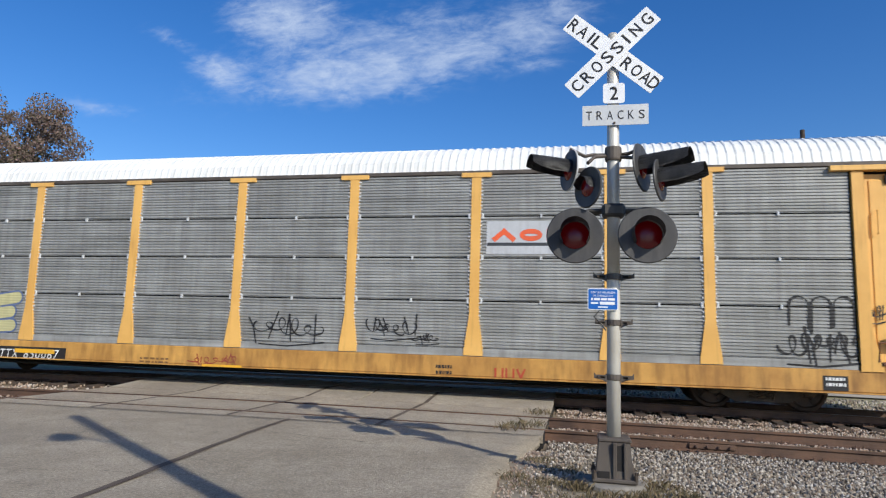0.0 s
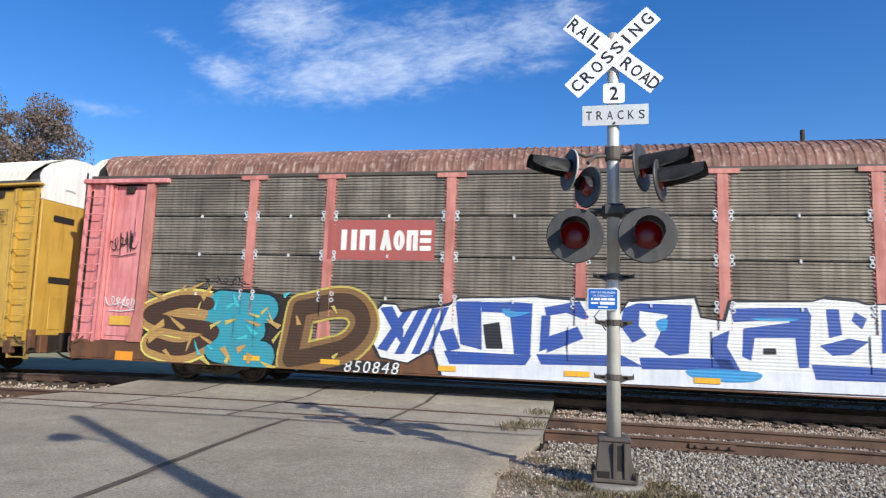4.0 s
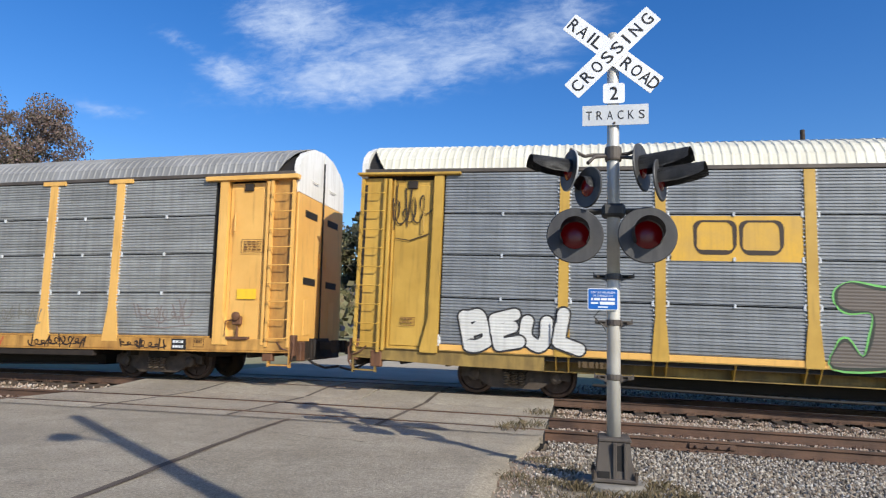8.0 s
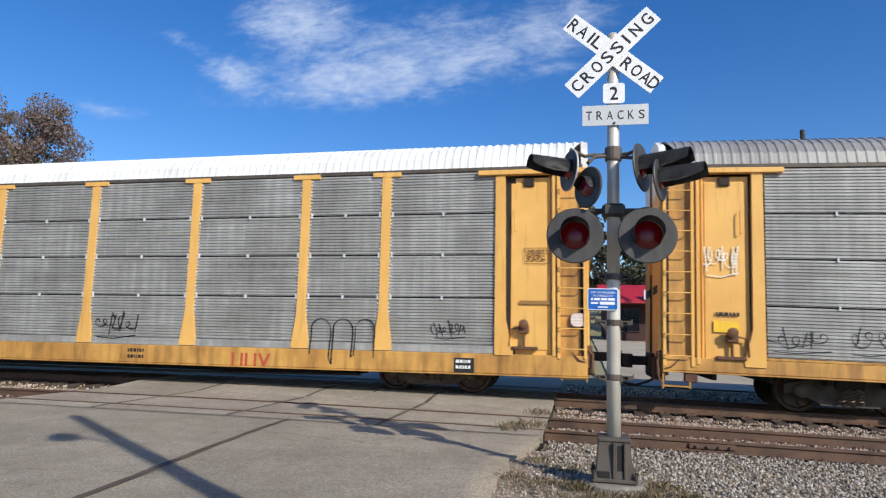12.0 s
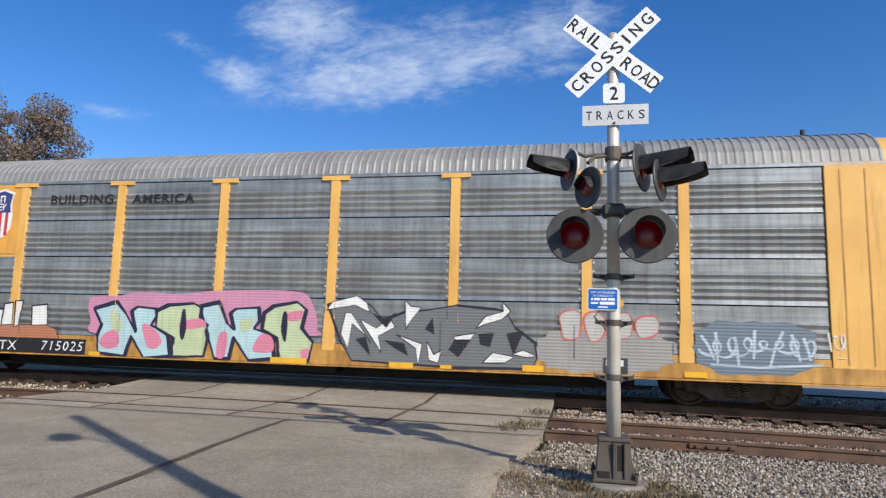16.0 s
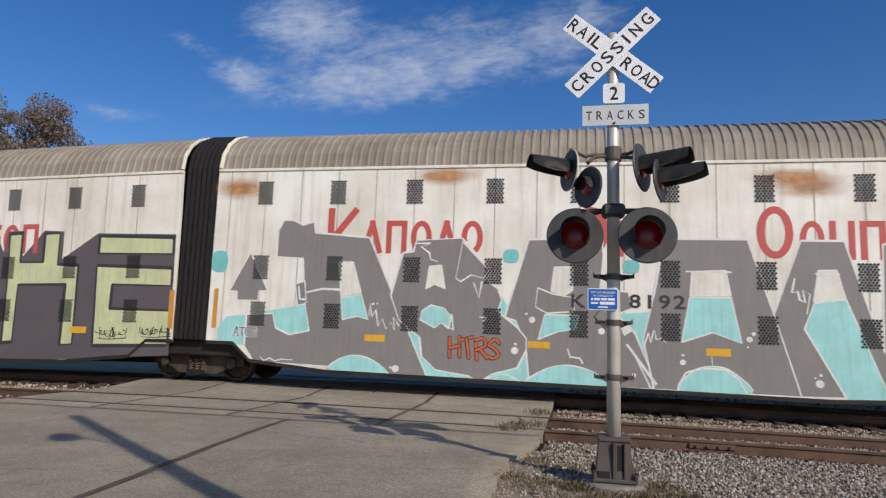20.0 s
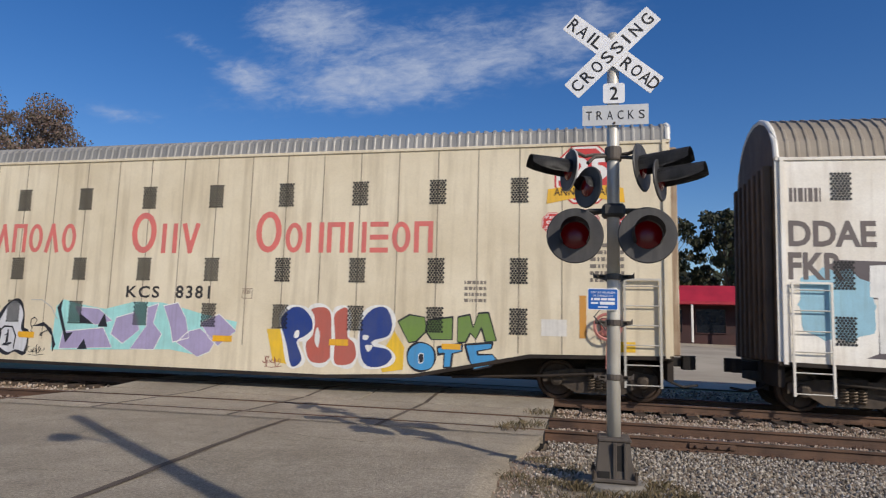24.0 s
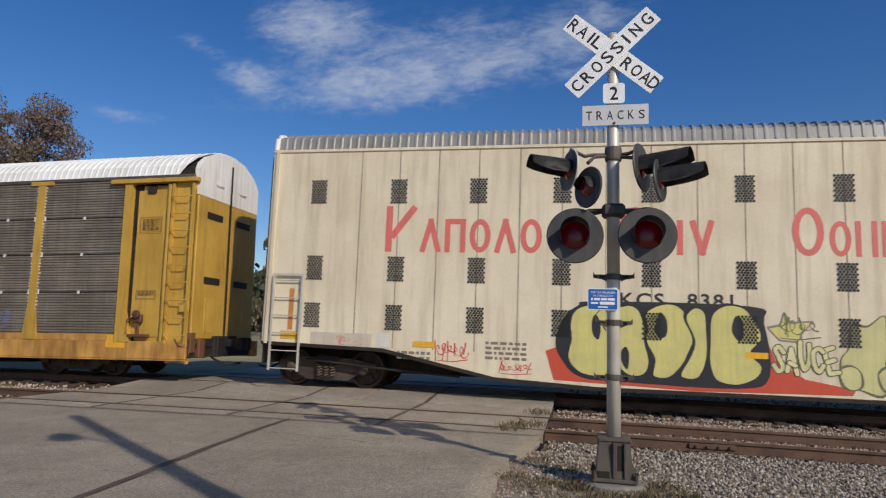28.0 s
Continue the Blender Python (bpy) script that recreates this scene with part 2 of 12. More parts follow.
def box(bm, x0, x1, y0, y1, z0, z1, bevel=0.0, m=None):
    vs = [bm.verts.new((x, y, z)) for z in (z0, z1) for y in (y0, y1) for x in (x0, x1)]
    fs = [bm.faces.new([vs[i] for i in f]) for f in ((0, 2, 3, 1), (4, 5, 7, 6), (0, 1, 5, 4), (2, 6, 7, 3), (0, 4, 6, 2), (1, 3, 7, 5))]
    if bevel:
        es = list({e for f in fs for e in f.edges})
        r = bmesh.ops.bevel(bm, geom=es, offset=bevel, segments=1, affect="EDGES")
        vs = [v for v in vs if v.is_valid] + r["verts"]
    if m:
        bmesh.ops.transform(bm, matrix=m, verts=list(set(v for v in vs if v.is_valid)))
    return bm


def prism(bm, pts, axis, a, b):
    """Extrudes a closed outline of (p, q) pairs from a to b along axis: 'y' takes (x, z), 'x' takes (y, z), 'z' takes (x, y)."""
    def at(p, q, d):
        return {"y": (p, d, q), "x": (d, p, q), "z": (p, q, d)}[axis]
    lo = [bm.verts.new(at(p, q, a)) for p, q in pts]
    hi = [bm.verts.new(at(p, q, b)) for p, q in pts]
    bm.faces.new(lo)
    bm.faces.new(hi[::-1])
    for i in range(len(pts)):
        j = (i + 1) % len(pts)
        bm.faces.new((lo[i], hi[i], hi[j], lo[j]))
    return bm


def tube(bm, path, r, sides=8, r_end=None):
    """A round bar along a path of points."""
    path = [Vector(p) for p in path]
    rings = []
    for i, p in enumerate(path):
        d = (path[min(i + 1, len(path) - 1)] - path[max(i - 1, 0)]).normalized()
        ref = Vector((0, 0, 1)) if abs(d.z) < 0.9 else Vector((1, 0, 0))
        s = d.cross(ref).normalized()
        t = s.cross(d)
        rr = r if r_end is None else r + (r_end - r) * i / (len(path) - 1)
        rings.append([bm.verts.new(p + (s * math.cos(a) + t * math.sin(a)) * rr) for a in (2 * math.pi * k / sides for k in range(sides))])
    for a, b in zip(rings, rings[1:]):
        for k in range(sides):
            bm.faces.new((a[k], a[(k + 1) % sides], b[(k + 1) % sides], b[k]))
    bm.faces.new(rings[0][::-1])
    bm.faces.new(rings[-1])
    return bm


def lathe(bm, profile, m=Matrix(), sides=24, closed=True):
    """Turns (radius, height) pairs round the z axis of the pose m."""
    rings = []
    for r, h in profile:
        rings.append([bm.verts.new(m @ Vector((r * math.cos(2 * math.pi * k / sides), r * math.sin(2 * math.pi * k / sides), h))) for k in range(sides)])
    for a, b in zip(rings, rings[1:]):
        for k in range(sides):
            bm.faces.new((a[k], a[(k + 1) % sides], b[(k + 1) % sides], b[k]))
    if closed:
        bm.faces.new(rings[0][::-1])
        bm.faces.new(rings[-1])
    return bm


def B():
    return bmesh.new()


GLYPHS = {}


def glyph_mesh(text, bold=0.0, space=1.0, shear=0.0):
    """Outline letters of the built-in font as flat triangles in x, z, from 0 to 1 in both."""
    key = (text, bold, space, shear)
    if key not in GLYPHS:
        cu = bpy.data.curves.new("letters", "FONT")
        cu.body, cu.offset, cu.space_character, cu.shear, cu.resolution_u = text, bold, space, shear, 3
        ob = bpy.data.objects.new("letters", cu)
        me = ob.to_mesh()
        co = np.array([v.co[:2] for v in me.vertices])
        lo, hi = co.min(0), co.max(0)
        GLYPHS[key] = ((co - lo) / (hi - lo), [tuple(p.vertices) for p in me.polygons])
        ob.to_mesh_clear()
        bpy.data.objects.remove(ob)
        bpy.data.curves.remove(cu)
    return GLYPHS[key]


def letters(text, w, h, bold=0.0, space=1.0, shear=0.0):
    """A bmesh of flat lettering, w by h, centred, in the x-z plane, facing -y."""
    co, faces = glyph_mesh(text, bold, space, shear)
    bm = B()
    vs = [bm.verts.new(((x - 0.5) * w, 0, (z - 0.5) * h)) for x, z in co]
    for f in faces:
        try:
            bm.faces.new([vs[i] for i in f])
        except ValueError:
            pass
    return bm


def flat_part(name, bm, material, parent, m, label=""):
    """Thin lettering or marking laid on a surface."""
    bmesh.ops.transform(bm, matrix=m, verts=bm.verts)
    me = bpy.data.meshes.new(name)
    bm.to_mesh(me)
    bm.free()
    me.materials.append(material)
    return part(name, me, None, parent, label)


# ---- the lie of the land ----
def bump(x):
    """The tracks pass over a slight crest."""
    return 0.57 * (math.exp(-((x + 8.5) ** 2) / 800) - 1)


def smooth(a, b, x):
    t = min(max((x - a) / (b - a), 0), 1)
    return t * t * (3 - 2 * t)


def land(x, y):
    z = bump(x) * (0.25 + 0.75 * smooth(4, 10, y))
    z += -0.13 + 0.09 * smooth(12.6, 13.8, y)
    if y > 18:
        z += 0.9 * smooth(18, 46, y) + 0.5 * smooth(40, 60, y) + 0.075 * max(y - 58, 0) * smooth(58, 90, y) * (1 - smooth(300, 700, y)) + 22 * smooth(300, 700, y)
    if y < -5:
        z += -0.15 * smooth(-5, -25, y)
    return z


NEAR_Y, FAR_Y, GAUGE = 11.296, 15.315, 1.505
NEAR_Z, FAR_Z = -0.112, 0.0
ROAD_L, ROAD_R = -10.6, -0.5


# ---- ground ----
def grid_mesh(name, xs, ys, height, material, keep=None):
    verts = [(x, y, height(x, y)) for y in ys for x in xs]
    nx = len(xs)
    faces = [(j * nx + i, j * nx + i + 1, (j + 1) * nx + i + 1, (j + 1) * nx + i)
             for j in range(len(ys) - 1) for i in range(nx - 1)
             if keep is None or keep((xs[i] + xs[i + 1]) / 2, (ys[j] + ys[j + 1]) / 2)]
    me = bpy.data.meshes.new(name)
    me.from_pydata(verts, [], faces)
    me.materials.append(material)
    me.polygons.foreach_set("use_smooth", [True] * len(faces))
    return me


def steps(*runs):
    out = []
    for a, b, d in runs:
        n = max(1, round((b - a) / d))
        out += [a + (b - a) * i / n for i in range(n)]
    return out + [runs[-1][1]]


GRASS_FAR = surf("dry_grass_land", rgb(158, 150, 112), rgb(128, 124, 86), 0.15, 0.95, 0, 0.3, 4, rgb(140, 126, 90), 0.5, (0.1, 0.1, 1), speck=0.25)


def ground_height(x, y):
    """Bare ground: below the ballast along the tracks, and below the road."""
    z = land(x, y) - 0.03
    if 8.6 < y < 17.6:
        z -= 0.22 * smooth(8.6, 9.6, y) * (1 - smooth(16.8, 17.6, y))
    z += 0.012 * noise.noise((x * 1.3, y * 1.3, 0)) if abs(x) < 40 and y < 30 else 0
    return z


gx = steps((-3000, -400, 400), (-400, -60, 30), (-60, -20, 3), (-20, 14, 0.5), (14, 60, 3), (60, 400, 30), (400, 3000, 400))
gy = steps((-2500, -200, 400), (-200, -20, 20), (-20, 4, 2), (4, 18, 0.4), (18, 110, 3), (110, 800, 30), (800, 4500, 400))
ground = new("ground", grid_mesh("ground", gx, gy, ground_height, EARTH))
ground.data.materials.append(GRASS_FAR)
for poly in ground.data.polygons:
    c = poly.center
    if c.y > 17.4 or c.y < -30 or abs(c.x) > 40:
        poly.material_index = 1
tagged(ground, "bare sandy earth with dry grass rising to a hill", "ground", kind="structure")


def road_right(y):
    """The ragged edge of the asphalt beside the signal."""
    return -0.55 - 0.25 * smooth(9.5, 7.5, y) + 0.12 * noise.noise((0, y * 2.1, 0)) + 0.5 * smooth(5.5, 3.0, y)


def road_sheet():
    ys = steps((-30, 3, 3), (3, 9.95, 0.25))
    bm = B()
    rows = []
    for y in ys:
        r, l = road_right(y), -13.5
        rows.append([bm.verts.new((l + (r - l) * i / 40, y, land(l + (r - l) * i / 40, y) + 0.005 + 0.006 * noise.noise((i * 0.3, y * 0.8, 3)))) for i in range(41)])
    for a, b in zip(rows, rows[1:]):
        for i in range(40):
            bm.faces.new((a[i], a[i + 1], b[i + 1], b[i]))
    ret = bmesh.ops.extrude_face_region(bm, geom=[f for f in bm.faces])
    bmesh.ops.translate(bm, verts=[v for v in ret["geom"] if isinstance(v, bmesh.types.BMVert)], vec=(0, 0, -0.08))
    return bm


road = tagged(new("road", mesh_of(road_sheet(), "road", ASPHALT, True)), "worn light-grey asphalt street before the level crossing", "road", kind="structure")
FARROAD = surf("far_asphalt", rgb(182, 170, 148), rgb(158, 146, 126), 0.3, 0.9, 0, 0.2, 30, speck=0.12)
far_ys = steps((17.3, 60, 1.5), (60, 230, 5))
def far_road_x(y):
    return -5.5 + 0.02 * (y - 17) + 3.2 * smooth(60, 130, y)
bm = B()
rows = []
for y in far_ys:
    c, w = far_road_x(y), 5.0 - 1.6 * smooth(20, 45, y)
    rows.append([bm.verts.new((c + w * k, y, land(c + w * k, y) + 0.03)) for k in (-1, -0.5, 0, 0.5, 1)])
for a, b in zip(rows, rows[1:]):
    for i in range(4):
        bm.faces.new((a[i], a[i + 1], b[i + 1], b[i]))
tagged(new("road", mesh_of(bm, "far_road", FARROAD, True)), "pale street climbing the hill beyond the tracks", "road", kind="structure")
bm = B()
rows = [[bm.verts.new((x, y, land(x, y) + 0.02)) for x in (1.0, 8.0, 16.0, 30.0, 60.0)] for y in steps((20, 58, 2))]
for a, b in zip(rows, rows[1:]):
    for i in range(4):
        bm.faces.new((a[i], a[i + 1], b[i + 1], b[i]))
tagged(new("pavement", mesh_of(bm, "forecourt", FARROAD, True)), "pale asphalt forecourt before a shop", "pavement", kind="structure")

# seam along the street
bm = B()
pts = [(-4.02 - 0.05 * (y - 4.0) - 0.25 * smooth(4, 9, y) + 0.03 * noise.noise((y * 1.7, 0, 5)), y) for y in steps((3.0, 9.9, 0.3))]
prev = None
for x, y in pts:
    w = 0.045 + 0.015 * noise.noise((y * 3, 1, 0))
    cur = [bm.verts.new((x + s * w, y, land(x, y) + 0.0165)) for s in (-1, 1)]
    if prev:
        bm.faces.new((prev[0], prev[1], cur[1], cur[0]))
    prev = cur
part("tar_seam", bm, TAR, road, "dark tar seam")


# ---- railway ----
def rail_section(z):
    """Half-height points of a rail profile (y, z) with the head's top at z."""
    return [(-0.075, z - 0.17), (-0.075, z - 0.158), (-0.012, z - 0.135), (-0.010, z - 0.045), (-0.036, z - 0.036), (-0.036, z - 0.006), (-0.028, z),
            (0.028, z), (0.036, z - 0.006), (0.036, z - 0.036), (0.010, z - 0.045), (0.012, z - 0.135), (0.075, z - 0.158), (0.075, z - 0.17)]


def rail_mesh(y, z):
    sec = rail_section(z)
    bm = B()
    prev = None
    for x in steps((-330, -40, 10), (-40, 30, 1), (30, 300, 10)):
        ring = [bm.verts.new((x, y + p, q + bump(x))) for p, q in sec]
        if prev:
            for k in range(len(sec)):
                j = (k + 1) % len(sec)
                f = bm.faces.new((prev[k], prev[j], ring[j], ring[k]))
                f.material_index = 1 if k == 6 else 0
        prev = ring
    me = mesh_of(bm, "rail", RAIL)
    me.materials.append(RAIL_HEAD)
    return me


def build_track(centre, z, label, phase):
    track = thing("track", label, "railway track", kind="structure")
    for s in (-1, 1):
        part("rail", rail_mesh(centre + s * GAUGE / 2, z), None, track, "brown steel rail")
    bm = B()
    box(bm, -0.115, 0.115, -1.3, 1.3, -0.15, 0.0, 0.01)
    tie_me = mesh_of(bm, "tie", TIE)
    bm = B()
    box(bm, -0.1, 0.1, -0.17, 0.17, 0.0, 0.018, 0.004)
    for dx in (-0.06, 0.06):
        for dy in (-0.11, 0.11):
            box(bm, dx - 0.012, dx + 0.012, dy - 0.012, dy + 0.012, 0.018, 0.06)
    plate_me = mesh_of(bm, "tie_plate", RAIL)
    x = -20.0 + phase
    while x < 16:
        if not (ROAD_L - 0.1 < x < ROAD_R + 0.15):
            t = part("tie", tie_me, None, track)
            t.location = (x, centre + random.uniform(-0.03, 0.03), z + bump(x) - 0.185)
            t.rotation_euler = (0, 0, random.uniform(-0.02, 0.02))
            for s in (-1, 1):
                p = part("tie_plate", plate_me, None, track)
                p.location = (x, centre + s * GAUGE / 2, z + bump(x) - 0.187)
        x += 0.54 + random.uniform(-0.03, 0.03)
    return track


near_track = build_track(NEAR_Y, NEAR_Z, "rusty siding track on dark timber ties in stone ballast", 0.0)
far_track = build_track(FAR_Y, FAR_Z, "main track on timber ties in stone ballast", 0.2)

# bolted joint on the nearest rail
bm = B()
for s in (-1, 1):
    box(bm, 1.62, 2.28, NEAR_Y - GAUGE / 2 + s * 0.032 - 0.016, NEAR_Y - GAUGE / 2 + s * 0.032 + 0.016, NEAR_Z - 0.125 + bump(2), NEAR_Z - 0.05 + bump(2), 0.006)
part("joint_bar", bm, RAIL, near_track, "rusty splice bar")
for i in range(4):
    bm = B()
    box(bm, 1.7 + i * 0.16, 1.735 + i * 0.16, NEAR_Y - GAUGE / 2 - 0.085, NEAR_Y - GAUGE / 2 - 0.045, NEAR_Z - 0.108 + bump(2), NEAR_Z - 0.073 + bump(2), 0.005)
    part("bolt", bm, RAIL, near_track)

# level crossing slabs
crossing = thing("level_crossing", "worn grey slabs laid between and beside the rails of the crossing", "level crossing", kind="structure")


def slab(x0, x1, y0, y1, z0, z1):
    """A crossing slab whose near and far edges may lie at different heights."""
    bm = B()
    prev = None
    for i in range(4):
        x = x0 + (x1 - x0) * i / 3
        c = [bm.verts.new((x, y, z + bump(x) - d)) for y, z, d in ((y0, z0, 0), (y1, z1, 0), (y1, z1, 0.12), (y0, z0, 0.12))]
        if prev:
            for k in range(4):
                j = (k + 1) % 4
                bm.faces.new((prev[k], prev[j], c[j], c[k]))
        else:
            bm.faces.new(c)
        prev = c
    bm.faces.new(prev[::-1])
    return part("slab", bm, PANEL, crossing)


joints = [ROAD_L, -8.32, -5.72, -3.1, ROAD_R]
H = GAUGE / 2
for c, z in ((NEAR_Y, NEAR_Z), (FAR_Y, FAR_Z)):
    for a, b in zip(joints, joints[1:]):
        slab(a + 0.028, b - 0.028, c - H + 0.105, c + H - 0.105, z - 0.012, z - 0.012)
for a, b in zip(joints, joints[1:]):
    slab(a + 0.026, b - 0.026, 9.98, NEAR_Y - H - 0.06, -0.125, NEAR_Z - 0.01)
    slab(a + 0.026, b - 0.026, NEAR_Y + H + 0.06, 13.15, NEAR_Z - 0.01, NEAR_Z - 0.008)
for a, b in ((ROAD_L, -4.52), (-4.5, ROAD_R)):
    slab(a + 0.022, b - 0.022, 13.19, FAR_Y - H - 0.06, -0.118, FAR_Z - 0.01)
    slab(a + 0.022, b - 0.022, FAR_Y + H + 0.045, 17.5, FAR_Z - 0.01, -0.04)
bm = B()
box(bm, ROAD_L + 0.02, ROAD_R - 0.02, 10.0, 17.4, -0.4, -0.172)
part("bed", bm, BLACK, crossing, "dark filler in the flangeways")


for x in joints[1:-1]:
    for y0, y1, z0, z1 in ((9.98, NEAR_Y - H - 0.06, -0.125, NEAR_Z - 0.01), (NEAR_Y - H + 0.11, NEAR_Y + H - 0.11, NEAR_Z - 0.012, NEAR_Z - 0.012), (NEAR_Y + H + 0.06, 13.14, NEAR_Z - 0.01, NEAR_Z - 0.008), (13.2, FAR_Y - H - 0.06, -0.118, FAR_Z - 0.01)):
        bm = B()
        a = [(x - 0.04, y0, z0), (x + 0.045, y0, z0), (x + 0.035, y1, z1), (x - 0.045, y1, z1)]
        bm.faces.new([bm.verts.new((p, q, r + bump(p) + 0.004)) for p, q, r in a])
        part("joint_filler", bm, TAR, crossing, "dark joint filler")


# ---- ballast ----
def stone_templates():
    out = []
    for s in range(8):
        bm = B()
        bmesh.ops.create_icosphere(bm, subdivisions=1, radius=1.0)
        co = np.array([v.co for v in bm.verts])
        fa = np.array([[v.index for v in f.verts] for f in bm.faces])
        bm.free()
        rs = np.random.RandomState(s)
        co = co[:, :] * (0.72 + 0.5 * rs.rand(len(co), 1)) * np.array([1.0, 0.8, 0.62])
        out.append((co, fa))
    return out


STONES = stone_templates()


def scatter(name, spots, size, material, label):
    """Many loose stones in one mesh; spots are (x, y, z)."""
    rs = np.random.RandomState(len(spots))
    vs, fs, n = [], [], 0
    for x, y, z in spots:
        co, fa = STONES[rs.randint(8)]
        q = Euler(rs.rand(3) * 6.28).to_matrix()
        k = size * (0.6 + 0.8 * rs.rand())
        vs.append(co @ np.array(q).T * k + (x, y, z))
        fs.append(fa + n)
        n += len(co)
    me = bpy.data.meshes.new(name)
    me.from_pydata(np.concatenate(vs).tolist(), [], np.concatenate(fs).tolist())
    me.materials.append(material)
    return tagged(new(name, me), label, "gravel", kind="stuff")


def ballast_top(x, y):
    """Height of the ballast: full between the ties, sloping off in front of the near track."""
    z = bump(x)
    if y < 13.3:
        top = NEAR_Z - 0.185
        if y < NEAR_Y - 1.35:
            top -= 0.1 * smooth(NEAR_Y - 1.35, NEAR_Y - 2.6, y)
    else:
        top = -0.26 + 0.08 * smooth(13.2, 14.0, y) - 0.06
        top = max(top, -0.26)
    if 12.7 < y < 13.9:
        top -= 0.03
    return z + top


BALLAST_BED = surf("fine_ballast", rgb(150, 134, 112), rgb(112, 98, 80), 1.5, 0.95, 0, 0.8, 30, rgb(84, 70, 58), 0.5, (1, 1, 1), speck=0.35)
for x0, x1 in ((ROAD_R - 0.05, 60), (-60, ROAD_L + 0.05)):
    xs = steps((x0, min(x1, 14), 0.5), (14, 60, 6)) if x1 > 0 else steps((-60, -20, 5), (-20, x1, 0.5))
    ys = steps((7.6, 17.4, 0.25))
    me = grid_mesh("ballast", xs, ys, lambda x, y: ballast_top(x, y) - 0.03 - 0.25 * smooth(8.6, 7.6, y) * 0.5 - 0.15 * smooth(16.9, 17.4, y) + 0.02 * noise.noise((x * 4, y * 4, 0)), BALLAST_BED)
    tagged(new("ballast", me), "bed of crushed stone ballast under the tracks", "ballast", kind="stuff")
rs = np.random.RandomState(5)


def spots(n, x0, x1, y0, y1, dens=None):
    out = []
    while len(out) < n:
        x, y = rs.uniform(x0, x1), rs.uniform(y0, y1)
        if dens and rs.rand() > dens(x, y):
            continue
        if abs(abs(y - NEAR_Y) - H) < 0.09 or abs(abs(y - FAR_Y) - H) < 0.09:
            continue
        out.append((x, y, max(ballast_top(x, y) if 7.9 < y else -9, ground_height(x, y) if y < 9.2 or y > 17.0 else -9) + rs.uniform(-0.008, 0.018)))
    return out


scatter("ballast_stones", spots(30000, -0.45, 9.5, 6.3, 10.45, lambda x, y: smooth(6.1, 7.6 - 0.12 * x, y) * (1 if x > 0.7 or y > 8.6 else 0.45) * (0.55 + 0.9 * max(0, noise.noise((x * 0.9, y * 0.9, 4)) + 0.3))), 0.0215, GRAVEL, "loose pale crushed stones beside the near track")
scatter("ballast_stones", spots(17000, -0.45, 10.5, 10.6, 14.5), 0.022, GRAVEL_RUST, "rust-stained crushed stones between the tracks")
scatter("ballast_stones", spots(5200, -0.3, 11, 14.6, 19.5), 0.036, GRAVEL, "crushed stones under the main track")
scatter("ballast_stones", spots(2600, -17, ROAD_L - 0.05, 10.2, 17.2), 0.038, GRAVEL_RUST, "crushed stones left of the crossing".replace(" left of", " past"))

scatter("loose_grit", spots(2600, -2.4, 2.2, 4.2, 9.4, lambda x, y: 0.9 * math.exp(-((x - road_right(y) - 0.1) ** 2) / 0.25)), 0.013, GRAVEL_RUST, "loose grit along the ragged edge of the asphalt")
rs2 = random.Random(11)
for x0, y0, dx, dy, n in ((-6.8, 5.2, 0.22, 0.05, 18), (-2.6, 8.2, -0.2, 0.05, 12), (-8.6, 7.2, 0.12, 0.14, 14)):
    bm = B()
    prev, x, y = None, x0, y0
    for i in range(n):
        x += dx + rs2.uniform(-0.05, 0.05)
        y += dy + rs2.uniform(-0.05, 0.05)
        w = 0.008 * (1 - i / n) + 0.003
        cur = [bm.verts.new((x + s_ * w, y + s_ * w * 0.6, land(x, y) + 0.0165)) for s_ in (-1, 1)]
        if prev:
            bm.faces.new((prev[0], prev[1], cur[1], cur[0]))
        prev = cur
    part("crack", bm, TAR, road, "fine dark crack")


# ---- crossing signal ----
SX, SY = 0.35, 7.0
signal = thing("crossing_signal", "railroad crossing signal with crossbuck, red flasher lamps and aluminium-painted pole", "crossing signal", at=pose(SX, SY, 0, 0, 0.35, 0))


def disc_pose(x, y, z, turn, tilt=0):
    """A pose whose z axis points along the facing direction: turn 0 faces -y, positive towards +x."""
    return pose(x, y, z) @ pose(0, 0, 0, 0, 0, turn) @ pose(0, 0, 0, 90 + tilt, 0, 0)


bm = B()
lathe(bm, [(0.33, -0.34), (0.335, -0.15), (0.31, -0.125), (0.0, -0.12)], sides=28, closed=False)
part("foundation", bm, CONCRETE, signal, "round concrete footing")
bm = B()
for z0, z1, a0, a1 in ((-0.1, 0.28, 0.185, 0.15),):
    lo = [bm.verts.new((sx * a0, sy * a0, z0)) for sx, sy in ((-1, -1), (1, -1), (1, 1), (-1, 1))]
    hi = [bm.verts.new((sx * a1, sy * a1, z1)) for sx, sy in ((-1, -1), (1, -1), (1, 1), (-1, 1))]
    for k in range(4):
        bm.faces.new((lo[k], lo[(k + 1) % 4], hi[(k + 1) % 4], hi[k]))
    bm.faces.new(hi)
    bm.faces.new(lo[::-1])
box(bm, -0.165, 0.165, -0.165, 0.165, 0.265, 0.31, 0.015)
box(bm, -0.22, 0.22, -0.22, 0.22, -0.115, -0.075, 0.01)
base_box = part("base_casting", bm, POLE_BAND, signal, "grey cast-iron junction base")
bm = B()
box(bm, -0.02, 0.02, -0.2, -0.14, -0.08, 0.27, 0.006)
box(bm, 0.085, 0.115, -0.2, -0.135, -0.08, 0.27, 0.006)
part("rib", bm, POLE_BAND, base_box)
bm = B()
